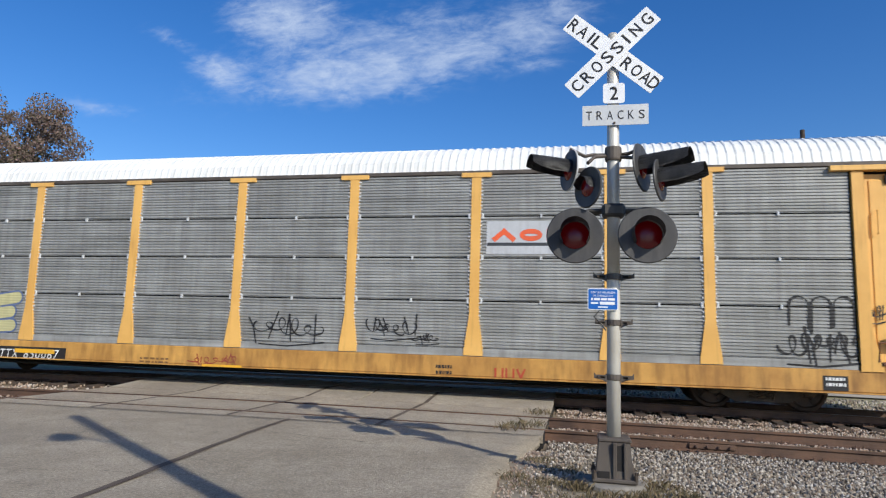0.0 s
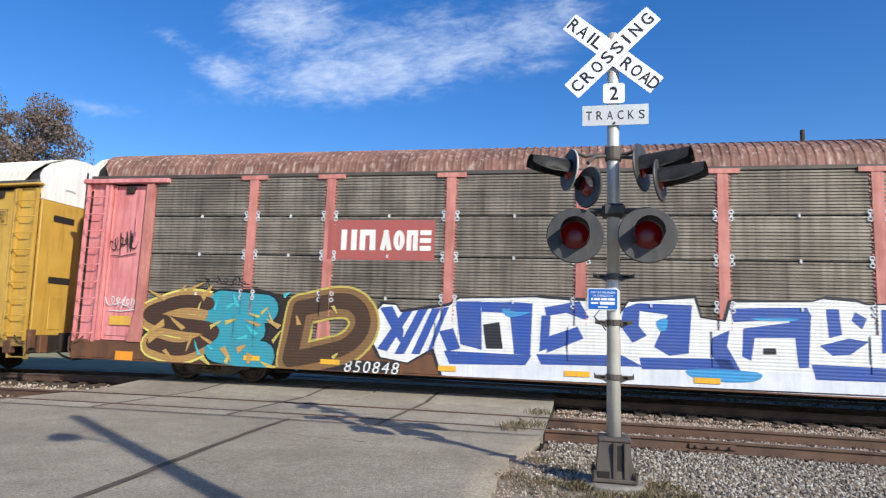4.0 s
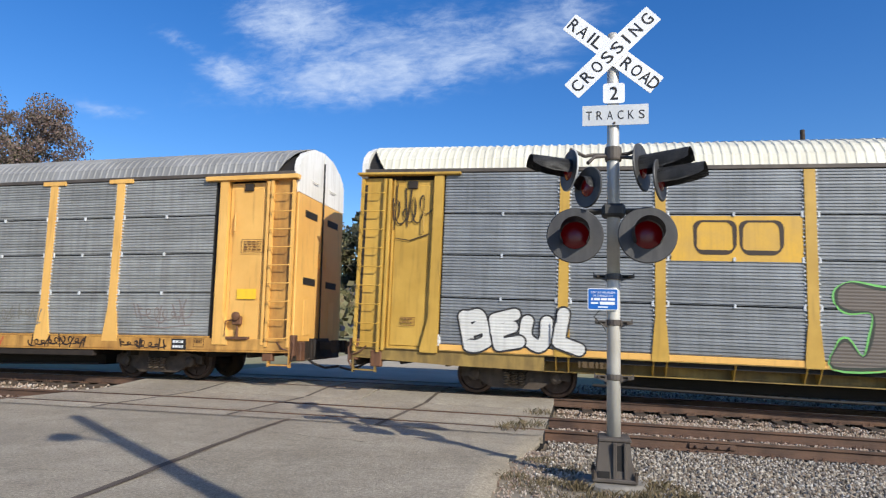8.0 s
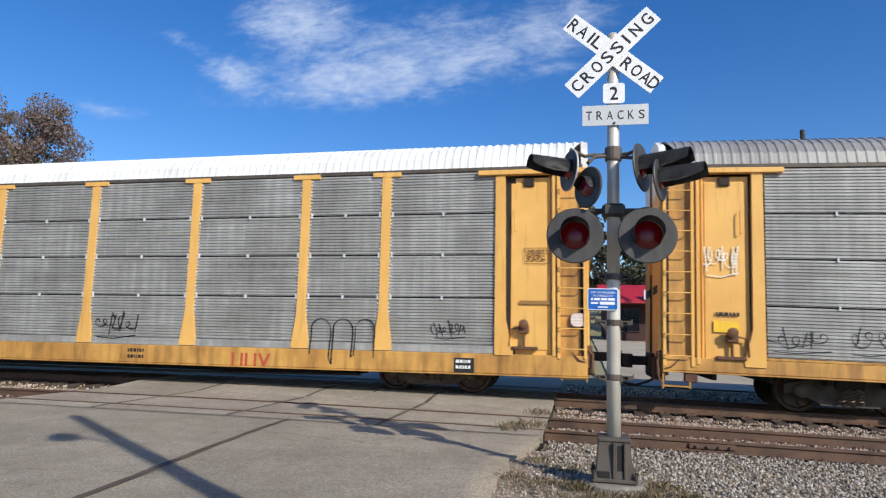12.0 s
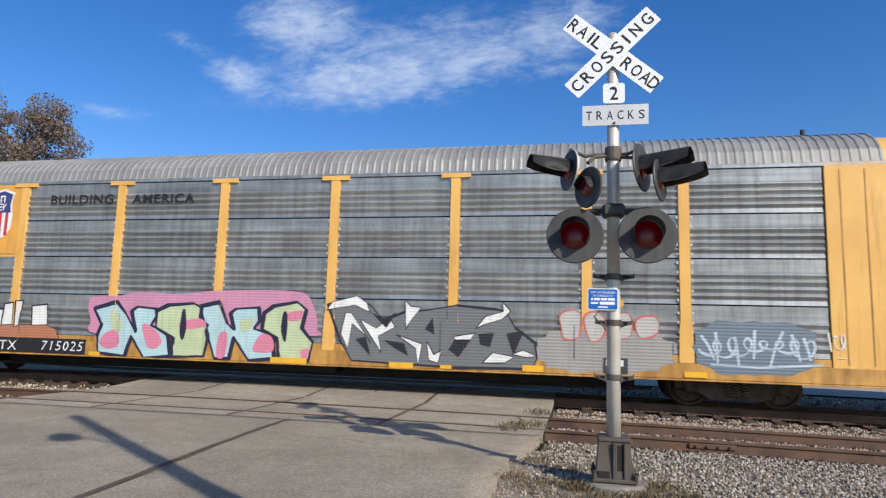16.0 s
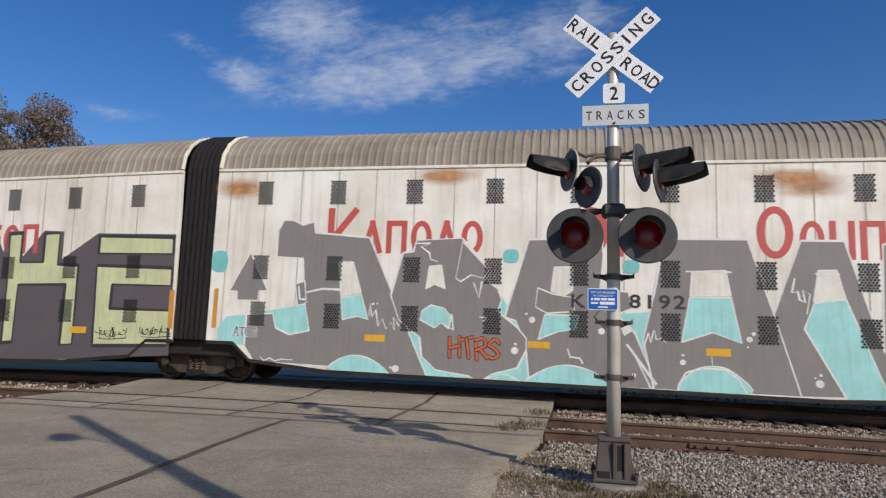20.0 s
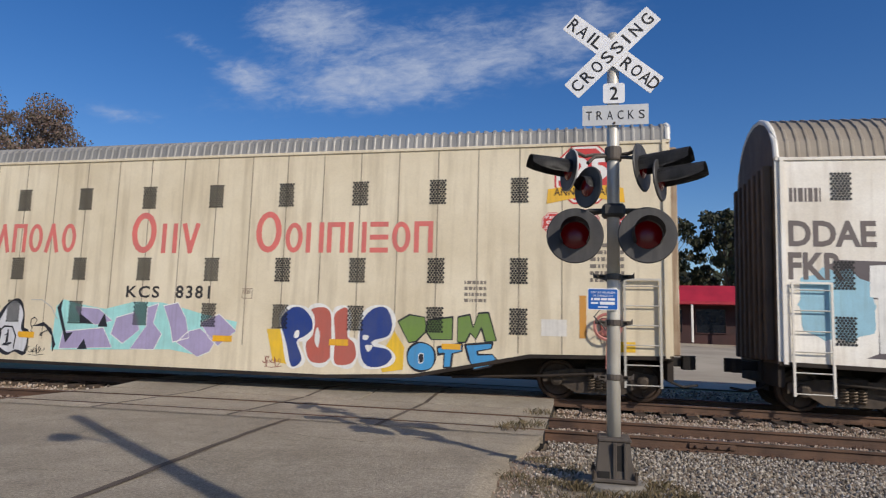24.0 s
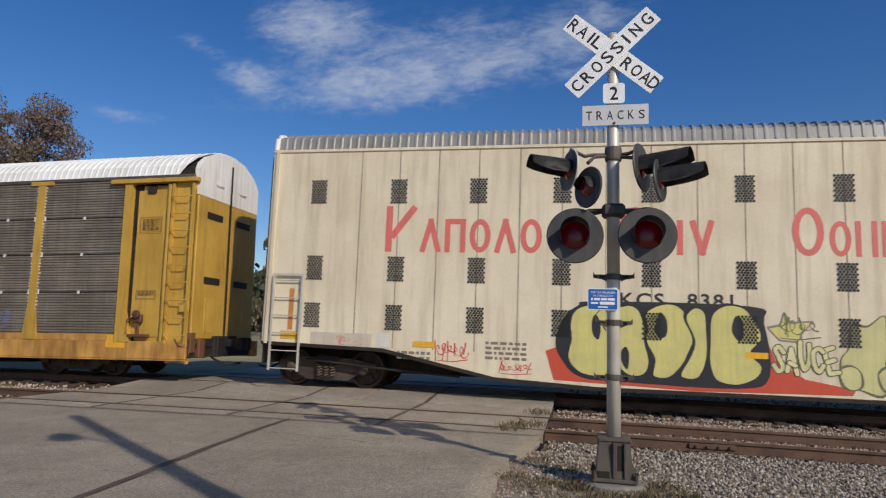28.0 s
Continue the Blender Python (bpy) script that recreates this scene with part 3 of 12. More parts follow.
box(bm, -0.015, 0.085, -0.176, -0.13, -0.06, 0.24)
part("slot", bm, BLACK, base_box, "dark opening in the base")
bm = B()
box(bm, -0.165, -0.05, -0.188, -0.14, -0.08, -0.01)
part("hatch", bm, BLACK, base_box, "dark hatch")
for sx in (-1, 1):
    for sy in (-1, 1):
        bm = B()
        lathe(bm, [(0.022, -0.09), (0.022, -0.03), (0.012, -0.028), (0.012, 0.0)], pose(sx * 0.2, sy * 0.2, 0), 8)
        part("anchor_bolt", bm, IRON, base_box)
bm = B()
lathe(bm, [(0.071, 0.3), (0.069, 1.9), (0.067, 1.905)], sides=20)
part("pole", bm, POLE, signal, "weathered aluminium-painted lower pole", True)
bm = B()
lathe(bm, [(0.0665, 1.9), (0.0655, 2.9), (0.065, 4.62), (0.045, 4.65)], sides=20)
part("pole", bm, POLE, signal, "upper pole", True)


# crossbuck
def plate(w, h, t=0.004, r=0.012, m=Matrix()):
    bm = B()
    n = 4
    pts = []
    for cx, cz, a0 in ((w / 2 - r, h / 2 - r, 0), (-w / 2 + r, h / 2 - r, 90), (-w / 2 + r, -h / 2 + r, 180), (w / 2 - r, -h / 2 + r, 270)):
        for k in range(n + 1):
            a = radians(a0 + 90 * k / n)
            pts.append((cx + r * math.cos(a), cz + r * math.sin(a)))
    prism(bm, pts, "y", -t, t)
    bmesh.ops.transform(bm, matrix=m, verts=bm.verts)
    return bm


def label_row(words, parent, m, y, material=SIGN_BLACK):
    """Letters set one by one at (offset, character, width, height)."""
    for off, ch, w, h in words:
        flat_part("letter", letters(ch, w, h, 0.012), material, parent, m @ pose(off, y, 0))


for word, angle, y, offs in (("RAILROAD", -40.3, -0.085, (-0.535, -0.405, -0.292, -0.2, 0.205, 0.335, 0.46, 0.565)),
                             ("CROSSING", 44.2, -0.097, (-0.52, -0.375, -0.225, -0.075, 0.075, 0.205, 0.345, 0.51))):
    m = pose(-0.012, y, 4.392, 0, -angle, 0)
    blade = part("blade", plate(1.215, 0.222, m=m), SIGN_WHITE, signal, "white crossbuck blade with black letters")
    for off, ch in zip(offs, word):
        flat_part("letter", letters(ch, 0.026 if ch == "I" else 0.104, 0.135, 0.01), SIGN_BLACK, blade, m @ pose(off, -0.0065, 0))
    bm = B()
    lathe(bm, [(0.014, 0), (0.014, 0.012), (0.006, 0.016)], disc_pose(-0.012, y - 0.004, 4.392 + 0.05 * (1 if y < -0.09 else -1), 0), 8)
    part("bolt", bm, IRON, blade)
m = pose(0.005, -0.08, 3.935)
two = part("track_count_plate", plate(0.228, 0.225, 0.004, 0.03, m), SIGN_WHITE, signal, "white plate with a black 2")
flat_part("digit", letters("2", 0.085, 0.15, 0.012), SIGN_BLACK, two, m @ pose(0, -0.0065, 0))
m = pose(0.018, -0.08, 3.69)
trk = part("tracks_plate", plate(0.69, 0.225, 0.004, 0.004, m), SIGN_GREY, signal, "pale grey plate lettered TRACKS")
for i, ch in enumerate("TRACKS"):
    flat_part("letter", letters(ch, 0.062, 0.096, 0.0), SIGN_BLACK, trk, m @ pose(-0.275 + i * 0.11, -0.0065, 0.0))
for z in (3.99, 3.6):
    bm = B()
    lathe(bm, [(0.013, 0), (0.013, 0.012), (0.006, 0.016)], disc_pose(0.008, -0.084, z, 0), 8)
    part("bolt", bm, IRON, trk)


# flasher heads
def flasher(x, y, z, turn, tilt, r, lens_r, hood_len, label, span=256):
    m = disc_pose(x, y, z, turn, tilt)
    deep_ = 1.0 if turn in (0, 180) else 0.3
    bm = B()
    lathe(bm, [(lens_r + 0.004, 0.006), (r - 0.006, 0.01), (r, 0.004), (r, -0.004), (r - 0.01, -0.012), (lens_r, -0.02)], m, 40, False)
    back = part("background_disc", bm, DISC if turn in (0, 180) else HOOD, signal, label)
    bm = B()
    lathe(bm, [(r - 0.004, -0.013), (r + 0.003, -0.009), (r + 0.003, 0.001), (r - 0.002, 0.0065)], m, 40, False)
    part("rim", bm, RIM if x < -0.4 and turn < -60 else HOOD, back, "thin rim")
    bm = B()
    lathe(bm, [(lens_r + 0.01, -0.01), (lens_r + 0.012, -0.07 * deep_), (lens_r * 0.8, -0.15 * deep_), (0.05, -0.19 * deep_), (0.0, -0.19 * deep_)], m, 24, False)
    part("lamp_housing", bm, HOOD, back, "dull black lamp housing", True)
    bm = B()
    lathe(bm, [(lens_r, 0.004), (lens_r * 0.8, 0.02), (lens_r * 0.45, 0.03), (0.001, 0.034)], m, 28, False)
    part("lens", bm, LENS, back, "dark red lens", True)
    # visor: a tube cut away below
    bm = B()
    n = 26
    rings = []
    for d, q in ((0.0, lens_r + 0.012), (0.5, lens_r + 0.008), (1.0, lens_r + 0.002)):
        rings.append([])
        for k in range(n + 1):
            a = radians(90 - span / 2 + span * k / n)
            cut = max(0.0, min(1.0, 3.2 * math.sin(math.pi * k / n))) ** 0.6
            rings[-1].append(bm.verts.new(m @ Vector((q * math.cos(a), q * math.sin(a) + 0.0 * d, 0.008 + d * hood_len * (0.45 + 0.55 * cut)))))
    for a, b in zip(rings, rings[1:]):
        for k in range(n):
            bm.faces.new((a[k], a[k + 1], b[k + 1], b[k]))
    ret = bmesh.ops.solidify(bm, geom=list(bm.faces), thickness=0.005)
    part("visor", bm, HOOD, back, "dull black visor", True)
    return back


for x, z in ((-0.399, 2.342), (0.318, 2.347)):
    flasher(x, -0.3, z, 0, -3, 0.288, 0.142, 0.26, "dark grey round background of a lamp facing the street")
flasher(-0.385, 0.3, 2.43, 180, -3, 0.285, 0.136, 0.2, "dark round background of a lamp facing away")
flasher(0.385, 0.3, 2.43, 180, -3, 0.285, 0.136, 0.2, "dark round background of a lamp facing away")
flasher(-0.465, -0.13, 3.075, -66, -4, 0.225, 0.108, 0.44, "black round background of a side lamp", 230)
flasher(-0.27, -0.3, 2.85, -52, -2, 0.215, 0.1, 0.1, "black round background of a side lamp", 200)
flasher(0.285, -0.13, 3.09, 66, -4, 0.255, 0.118, 0.5, "black round background of a side lamp", 230)
flasher(0.445, -0.3, 2.91, 68, -4, 0.215, 0.112, 0.44, "black round background of a side lamp", 230)

# arms, boxes and brackets
bm = B()
box(bm, -0.12, 0.12, -0.11, 0.11, 2.58, 2.72, 0.03)
part("junction_box", bm, HOOD, signal, "dark cast junction box")
for s in (-1, 1):
    bm = B()
    tube(bm, [(s * 0.1, 0.02, 2.66), (s * 0.26, 0.03, 2.66), (s * 0.32, -0.06, 2.62), (s * 0.36, -0.16, 2.44)], 0.026, 10)
    part("arm", bm, HOOD, signal)
    bm = B()
    tube(bm, [(s * 0.1, 0.04, 2.66), (s * 0.3, 0.16, 2.64), (s * 0.36, 0.22, 2.4)], 0.026, 10)
    part("arm", bm, HOOD, signal)
bm = B()
lathe(bm, [(0.085, 3.2), (0.09, 3.22), (0.09, 3.33), (0.085, 3.35)], sides=16)
part("collar", bm, POLE_BAND, signal, "clamp collar")
for path in (((-0.07, 0, 3.27), (-0.22, -0.02, 3.27), (-0.3, -0.08, 3.24), (-0.46, -0.1, 3.32)),
             ((-0.07, -0.03, 3.25), (-0.2, -0.12, 3.22), (-0.27, -0.25, 3.12)),
             ((0.07, 0, 3.27), (0.16, -0.04, 3.27), (0.26, -0.12, 3.3)),
             ((0.07, -0.03, 3.24), (0.2, -0.12, 3.2), (0.42, -0.26, 3.05))):
    bm = B()
    tube(bm, path, 0.02, 8)
    part("arm", bm, POLE_BAND, signal, "bracket arm")
for z, w, dark in ((1.945, 0.42, True), (1.465, 0.38, False), (0.905, 0.4, False)):
    bm = B()
    lathe(bm, [(0.08, z - 0.03), (0.084, z - 0.025), (0.084, z + 0.025), (0.08, z + 0.03)], sides=16)
    clamp = part("clamp", bm, HOOD if dark else POLE_BAND, signal, "pole clamp")
    for s in (-1, 1):
        bm = B()
        prism(bm, [(s * 0.07, z - 0.055), (s * 0.07, z + 0.02), (s * (w / 2 - 0.02), z + 0.02), (s * w / 2, z + 0.045), (s * w / 2, z - 0.015), (s * 0.12, z - 0.03)], "y", -0.05, -0.035)
        box(bm, min(s * 0.09, s * (w / 2 - 0.03)), max(s * 0.09, s * (w / 2 - 0.03)), -0.05, 0.03, z - 0.012, z + 0.006)
        part("lug", bm, HOOD if dark else POLE_BAND, clamp)
        bm = B()
        lathe(bm, [(0.014, 0), (0.014, 0.05)], disc_pose(s * (w / 2 - 0.05), -0.05, z - 0.002, 0), 6)
        part("bolt", bm, IRON, clamp)
bm = B()
tube(bm, [(-0.12, -0.05, 1.62), (-0.2, -0.07, 1.52), (-0.12, -0.08, 1.44), (-0.08, -0.07, 1.38)], 0.008, 6)
part("cable", bm, HOOD, signal)
# blue notice
m = pose(-0.112, -0.085, 1.703)
notice = part("notice_plate", plate(0.31, 0.225, 0.003, 0.02, m), SIGN_WHITE, signal, "white border of a blue notice")
blue = part("notice_face", plate(0.294, 0.209, 0.001, 0.014, m @ pose(0, -0.0045, 0)), SIGN_BLUE, notice, "blue notice with small white print")
for z, txt, w in ((0.07, "REPORT PROBLEM", 0.24), (0.035, "OR EMERGENCY", 0.21)):
    flat_part("print", letters(txt, w, 0.021), SIGN_WHITE, blue, m @ pose(0, -0.0075, z))
bars = B()
for x0, x1, z0, z1 in ((-0.12, -0.1, -0.012, 0.012), (-0.09, -0.03, -0.012, 0.012), (-0.02, 0.04, -0.012, 0.012), (0.05, 0.12, -0.012, 0.012), (-0.12, -0.05, -0.05, -0.032), (-0.05, 0.05, -0.088, -0.075)):
    box(bars, x0, x1, -0.0005, 0.0005, z0, z1)
flat_part("print", bars, SIGN_WHITE, blue, m @ pose(0, -0.0072, 0))
bars = B()
box(bars, -0.03, 0.12, -0.0005, 0.0005, -0.056, -0.026)
flat_part("print_field", bars, SIGN_WHITE, blue, m @ pose(0, -0.0072, 0))


# ---- train ----
TRAIN_Y = 15.315
FACE = -1.525


def travel(t):
    """How far the train has rolled after t seconds."""
    u = t / 28
    return 28 * (9.1276 * u - 0.41985 * u ** 2 + 0.09013 * u ** 3 - 0.021075 * u ** 4 - 0.1063 * u ** 5 + 0.05765 * u ** 6)


SCREENS = {}


def corrugated(w, h, style=""):
    """A screen sheet w by h with pressed horizontal ribs, its lower left corner at the origin, facing -y."""
    key = (round(w, 3), round(h, 3), style == "up")
    if key not in SCREENS:
        n = max(4, round(h / 0.066))
        prof = []
        for i in range(n):
            z0 = h * i / n
            p = h / n
            prof += [(0.004, z0), (0.004, z0 + p * 0.2), (-0.016, z0 + p * 0.36), (-0.016, z0 + p * 0.9)]
        if style == "up":
            prof = [(0.0, 0.0)]
            q = h * 0.62 / 4
            for i in range(4):
                z0 = h * 0.1 + i * q
                prof += [(0.012, z0), (-0.004, z0 + q * 0.25), (-0.03, z0 + q * 0.55), (-0.03, z0 + q * 0.72), (0.012, z0 + q * 0.98)]
        prof.append((0.0, h))
        bm = B()
        a = [bm.verts.new((0.0, y, z)) for y, z in prof]
        b = [bm.verts.new((w, y, z)) for y, z in prof]
        for i in range(len(prof) - 1):
            bm.faces.new((a[i], b[i], b[i + 1], a[i + 1]))
        me = bpy.data.meshes.new("screen")
        bm.to_mesh(me)
        bm.free()
        SCREENS[key] = me
    return SCREENS[key]


def with_material(me, material):
    """A copy of a mesh in another material, made once."""
    key = (me.name, material.name)
    if key not in SCREENS:
        SCREENS[key] = me.copy()
        SCREENS[key].materials.clear()
        SCREENS[key].materials.append(material)
    return SCREENS[key]


def roof_mesh(x0, x1, eave, ridge, half, pitch, depth, material, power=2.0, lip=0.03):
    """A ribbed roof sheet, its ribs running over the car from eave to eave."""
    arc = []
    for i in range(11):
        a = math.pi * i / 10
        c = math.cos(a)
        y = -half * math.copysign(abs(c) ** (2 / power), c)
        arc.append((y, eave + (ridge - eave) * math.sin(a) ** (2 / power)))
    arc = [(-half - lip, eave - 0.05)] + arc + [(half + lip, eave - 0.05)]
    n = max(2, round((x1 - x0) / pitch))
    verts, faces = [], []
    cols = []
    for i in range(n):
        a = x0 + (x1 - x0) * i / n
        p = (x1 - x0) / n
        cols += [(a, 0.0), (a + p * 0.55, 0.0), (a + p * 0.68, depth), (a + p * 0.88, depth)]
    cols.append((x1, 0.0))
    m = len(arc)
    for x, d in cols:
        for y, z in arc:
            s = d / max(math.hypot(y * 0.4, z - eave + 0.6), 0.3)
            verts.append((x, y * (1 + 0.4 * s * 0.3), z + d))
    for i in range(len(cols) - 1):
        for k in range(m - 1):
            faces.append((i * m + k, (i + 1) * m + k, (i + 1) * m + k + 1, i * m + k + 1))
    me = bpy.data.meshes.new("roof")
    me.from_pydata(verts, [], faces)
    me.materials.append(material)
    return me, arc


def end_outline(arc, z0):
    return [(-1.5, z0)] + [(max(-1.5, min(1.5, y)), z) for y, z in arc[1:-1]] + [(1.5, z0)]


TRUCK = {}


def truck_meshes():
    if TRUCK:
        return TRUCK
    for s in (-1, 1):
        bm = B()
        y0, y1 = (s * 1.0 - 0.05, s * 1.0 + 0.07)
        prism(bm, [(-1.18, 0.36), (-1.18, 0.56), (-0.6, 0.66), (0.6, 0.66), (1.18, 0.56), (1.18, 0.36), (0.92, 0.40), (0.5, 0.16), (-0.5, 0.16), (-0.92, 0.40)], "y", y0, y1)
        for x in (-0.89, 0.89):
            lathe(bm, [(0.13, 0), (0.13, 0.1), (0.07, 0.13)], pose(x, s * 1.03, 0.43) @ pose(0, 0, 0, 90 if s < 0 else -90, 0, 0), 12)
        TRUCK["side_frame", s] = mesh_of(bm, "side_frame", IRON)
    bm = B()
    box(bm, -0.28, 0.28, -1.1, 1.1, 0.5, 0.72, 0.03)
    box(bm, -0.2, 0.2, -0.5, 0.5, 0.7, 0.92, 0.02)
    TRUCK["bolster"] = mesh_of(bm, "bolster", UNDER)
    bm = B()
    tube(bm, [(0.062 * math.cos(k * 0.9), 0.062 * math.sin(k * 0.9), 0.23 + 0.0084 * k) for k in range(34)], 0.016, 6)
    TRUCK["spring"] = mesh_of(bm, "spring", SPRING)
    bm = B()
    for s in (-1, 1):
        m = pose(0, s * 0.72, 0) @ pose(0, 0, 0, 90 if s < 0 else -90, 0, 0)
        lathe(bm, [(0.1, -0.02), (0.34, 0.0), (0.35, -0.03), (0.449, -0.03), (0.44, 0.0), (0.42, 0.03), (0.42, 0.09), (0.36, 0.1), (0.33, 0.06), (0.14, 0.05), (0.12, 0.11), (0.0, 0.11)], m, 28, False)
        for k in range(5):
            a = 2 * math.pi * k / 5
            box(bm, -0.05, 0.05, -0.03, 0.03, 0.2, 0.3, 0, pose(0, s * 0.79, 0) @ pose(0, 0, 0, 0, math.degrees(a), 0))
    tube(bm, [(0, -0.9, 0), (0, 0.9, 0)], 0.09, 12)
    TRUCK["wheelset"] = mesh_of(bm, "wheelset", WHEEL)
    return TRUCK


WHEELSETS = []


def add_truck(car, x, offset):
    me = truck_meshes()
    fr = part("truck", me["bolster"], None, car, "dark grimy truck")
    fr.location = (x, 0, 0)
    for s in (-1, 1):
        sf = part("side_frame", me["side_frame", s], None, fr, "dusty cast side frame")
    for k in (-0.16, 0.0, 0.16):
        sp = part("spring", me["spring"], None, fr, "coil spring")
        sp.location = (k, -1.1, 0)
    for dx in (-0.889, 0.889):
        w = part("wheelset", me["wheelset"], None, car, "brown steel wheelset")
        WHEELSETS.append((w, x + dx, offset))


def add_coupler(car, s, x):
    bm = B()
    box(bm, x - 0.1, x + 0.45, -0.1, 0.1, 0.74, 0.94, 0.02)
    prism(bm, [(x + 0.35, -0.2), (x + 0.35, 0.2), (x + 0.55, 0.22), (x + 0.66, 0.1), (x + 0.62, 0.02), (x + 0.52, 0.0), (x + 0.56, -0.18), (x + 0.48, -0.22)], "z", 0.68, 0.98)
    box(bm, x - 0.3, x + 0.02, -0.42, 0.42, 0.55, 1.0, 0.03)
    if s < 0:
        bmesh.ops.scale(bm, vec=(-1, 1, 1), verts=bm.verts)
    part("coupler", bm, BLACK, car, "black knuckle coupler")
    bm = B()
    pts = [(s * (x - 0.25), -0.5, 0.6), (s * (x + 0.05), -0.5, 0.42), (s * (x + 0.3), -0.42, 0.32), (s * (x + 0.62), -0.3, 0.36)]
    tube(bm, pts, 0.028, 8)
    part("brake_hose", bm, BLACK, car, "hanging black brake hose")
    bm = B()
    tube(bm, [(s * (x - 0.1), -1.3, 0.62), (s * (x - 0.05), -0.9, 0.5), (s * (x - 0.05), -0.4, 0.56), (s * (x + 0.0), -0.15, 0.7)], 0.018, 6)
    part("uncoupling_rod", bm, IRON, car)


POSTS = (-9.03, -7.08, -4.24, -1.41, 1.41, 4.24, 7.08, 9.03)
ROWS = ((1.06, 2.05), (2.08, 2.99), (3.02, 3.91), (3.94, 4.85))
POST_Y = FACE - 0.05


def post_mesh(flare=0.25, cap=True):
    bm = B()
    prism(bm, [(-flare, 0.9), (flare, 0.9), (flare, 1.0), (0.125, 1.6), (0.105, 1.75), (0.105, 4.84), (-0.105, 4.84), (-0.105, 1.75), (-0.125, 1.6), (-flare, 1.0)], "y", POST_Y, FACE + 0.03)
    if cap:
        box(bm, -0.33, 0.33, POST_Y - 0.012, FACE + 0.03, 4.80, 4.90)
    return bm


def autorack(name, offset, paint, sill, post_paint, roof, screen, top, label, style="std", clip=None, lip=None, base=(0.43, 0.88, 1.05), right=0.0):
    """A closed motor-vehicle rail car, 27 m long: frame, posts, ribbed screens, roof, end doors, ladders, trucks."""
    car = thing("autorack_railcar", label, "railcar", "cars of the passing train")
    car["offset"] = offset
    s0, s1, s2 = base
    car["sill_low"], car["sill_top"], car["lip_top"] = base
    car["rib_out"] = 0.032 if style == "up" else 0.016
    clip = clip or SIGN_GREY
    # black block in place of the unlit inside, so gaps between sheets read dark
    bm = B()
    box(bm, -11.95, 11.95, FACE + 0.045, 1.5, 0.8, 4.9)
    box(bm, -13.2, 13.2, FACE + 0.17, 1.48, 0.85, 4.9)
    part("inner_lining", bm, BLACK, car, "black block standing in for the unlit inside")
    bm = B()
    box(bm, -13.3, 13.3, 1.5, 1.53, 0.86, 4.95)
    part("far_side", bm, screen, car, "zinc far side")
    edges = [-11.67] + list(POSTS) + [11.67]
    for i, (a, b) in enumerate(zip(edges, edges[1:])):
        x0 = a + (0.02 if i == 0 else 0.11)
        x1 = b - (0.02 if i == len(edges) - 2 else 0.11)
        for j, (z0, z1) in enumerate(ROWS):
            if style == "up" and i == 1 and j >= 2:
                continue
            s = part("screen", with_material(corrugated(x1 - x0, z1 - z0, style), screen), None, car)
            s.location = (x0, FACE, z0)
    pm = mesh_of(post_mesh(0.14 if style == "up" else 0.21 if style == "std" else 0.17, style != "cn"), "post", post_paint)
    bm = B()
    if style == "up":
        for z0, z1 in ROWS[:-1]:
            for s in (-1, 1):
                for k in range(5):
                    box(bm, s * 0.14 - 0.018, s * 0.14 + 0.018, POST_Y + 0.02, FACE - 0.02, z0 + k * 0.19 + 0.05, z0 + k * 0.19 + 0.1)
    else:
        box(bm, -0.026, 0.026, POST_Y + 0.015, FACE - 0.012, -0.06, 0.06, 0.01)
    if style == "cp":
        for k in (-1, 1):
            lathe(bm, [(0.05, 0.0), (0.054, 0.01), (0.03, 0.012), (0.028, 0.0)], pose(0, FACE - 0.03, k * 0.07) @ pose(0, 0, 0, 90, 0, 0), 10, False)
    clips = mesh_of(bm, "fastener", clip)
    bm = B()
    rsf = random.Random(4)
    for z0, z1 in ROWS:
        for k in range(11):
            for q in (-1, 1):
                w = 0.012 + 0.012 * rsf.random()
                zc = z0 + 0.05 + (z1 - z0 - 0.08) * k / 10
                if zc > 1.62:
                    box(bm, *sorted((q * 0.106, q * (0.112 + w * 1.6))), POST_Y + 0.015, FACE - 0.014, zc - w * 0.8, zc + w * 0.8)
    strip = mesh_of(bm, "fastener_strip", clip if style != "cp" else PINK_POST)
    for x in POSTS:
        p = part("post", pm, None, car)
        p.location = (x, 0, 0)
        if style == "up":
            tagged(part("fastener_strip", clips, None, p, "rows of small bolted fasteners"), kind="stuff")
        else:
            tagged(part("fastener_strip", strip, None, p, "rows of small pale rivets along the post"), kind="stuff")
            for z0, z1 in ROWS[:-1]:
                for s in (-1, 1):
                    f = part("fastener", clips, None, p, "white bolted fastener")
                    f.location = (s * 0.15, 0, z1 + 0.015)
    # screen latches at mid bay
    if style != "up":
        bm = B()
        box(bm, -0.02, 0.02, FACE - 0.045, FACE, -0.03, 0.05)
        lm = mesh_of(bm, "latch", clip)
        for a, b in zip(edges, edges[1:]):
            for z0, z1 in ROWS[:-1]:
                l = part("latch", lm, None, car, "pale screen latch")
                l.location = ((a + b) / 2, 0, z1)
    if style == "up":
        bm = B()
        box(bm, -9.0, -7.1, FACE - 0.012, FACE + 0.03, 2.99, 4.85, 0.004)
        part("emblem_panel", bm, paint, car, "yellow steel panel")
    # chords and sill
    bm = B()
    box(bm, -13.55, 13.55 + right, FACE - 0.03, FACE + 0.1, 4.865, 4.955, 0.01)
    part("eave_rail", bm, POLE_BAND if style != "up" else screen, car, "dull eave rail")
    bm = B()
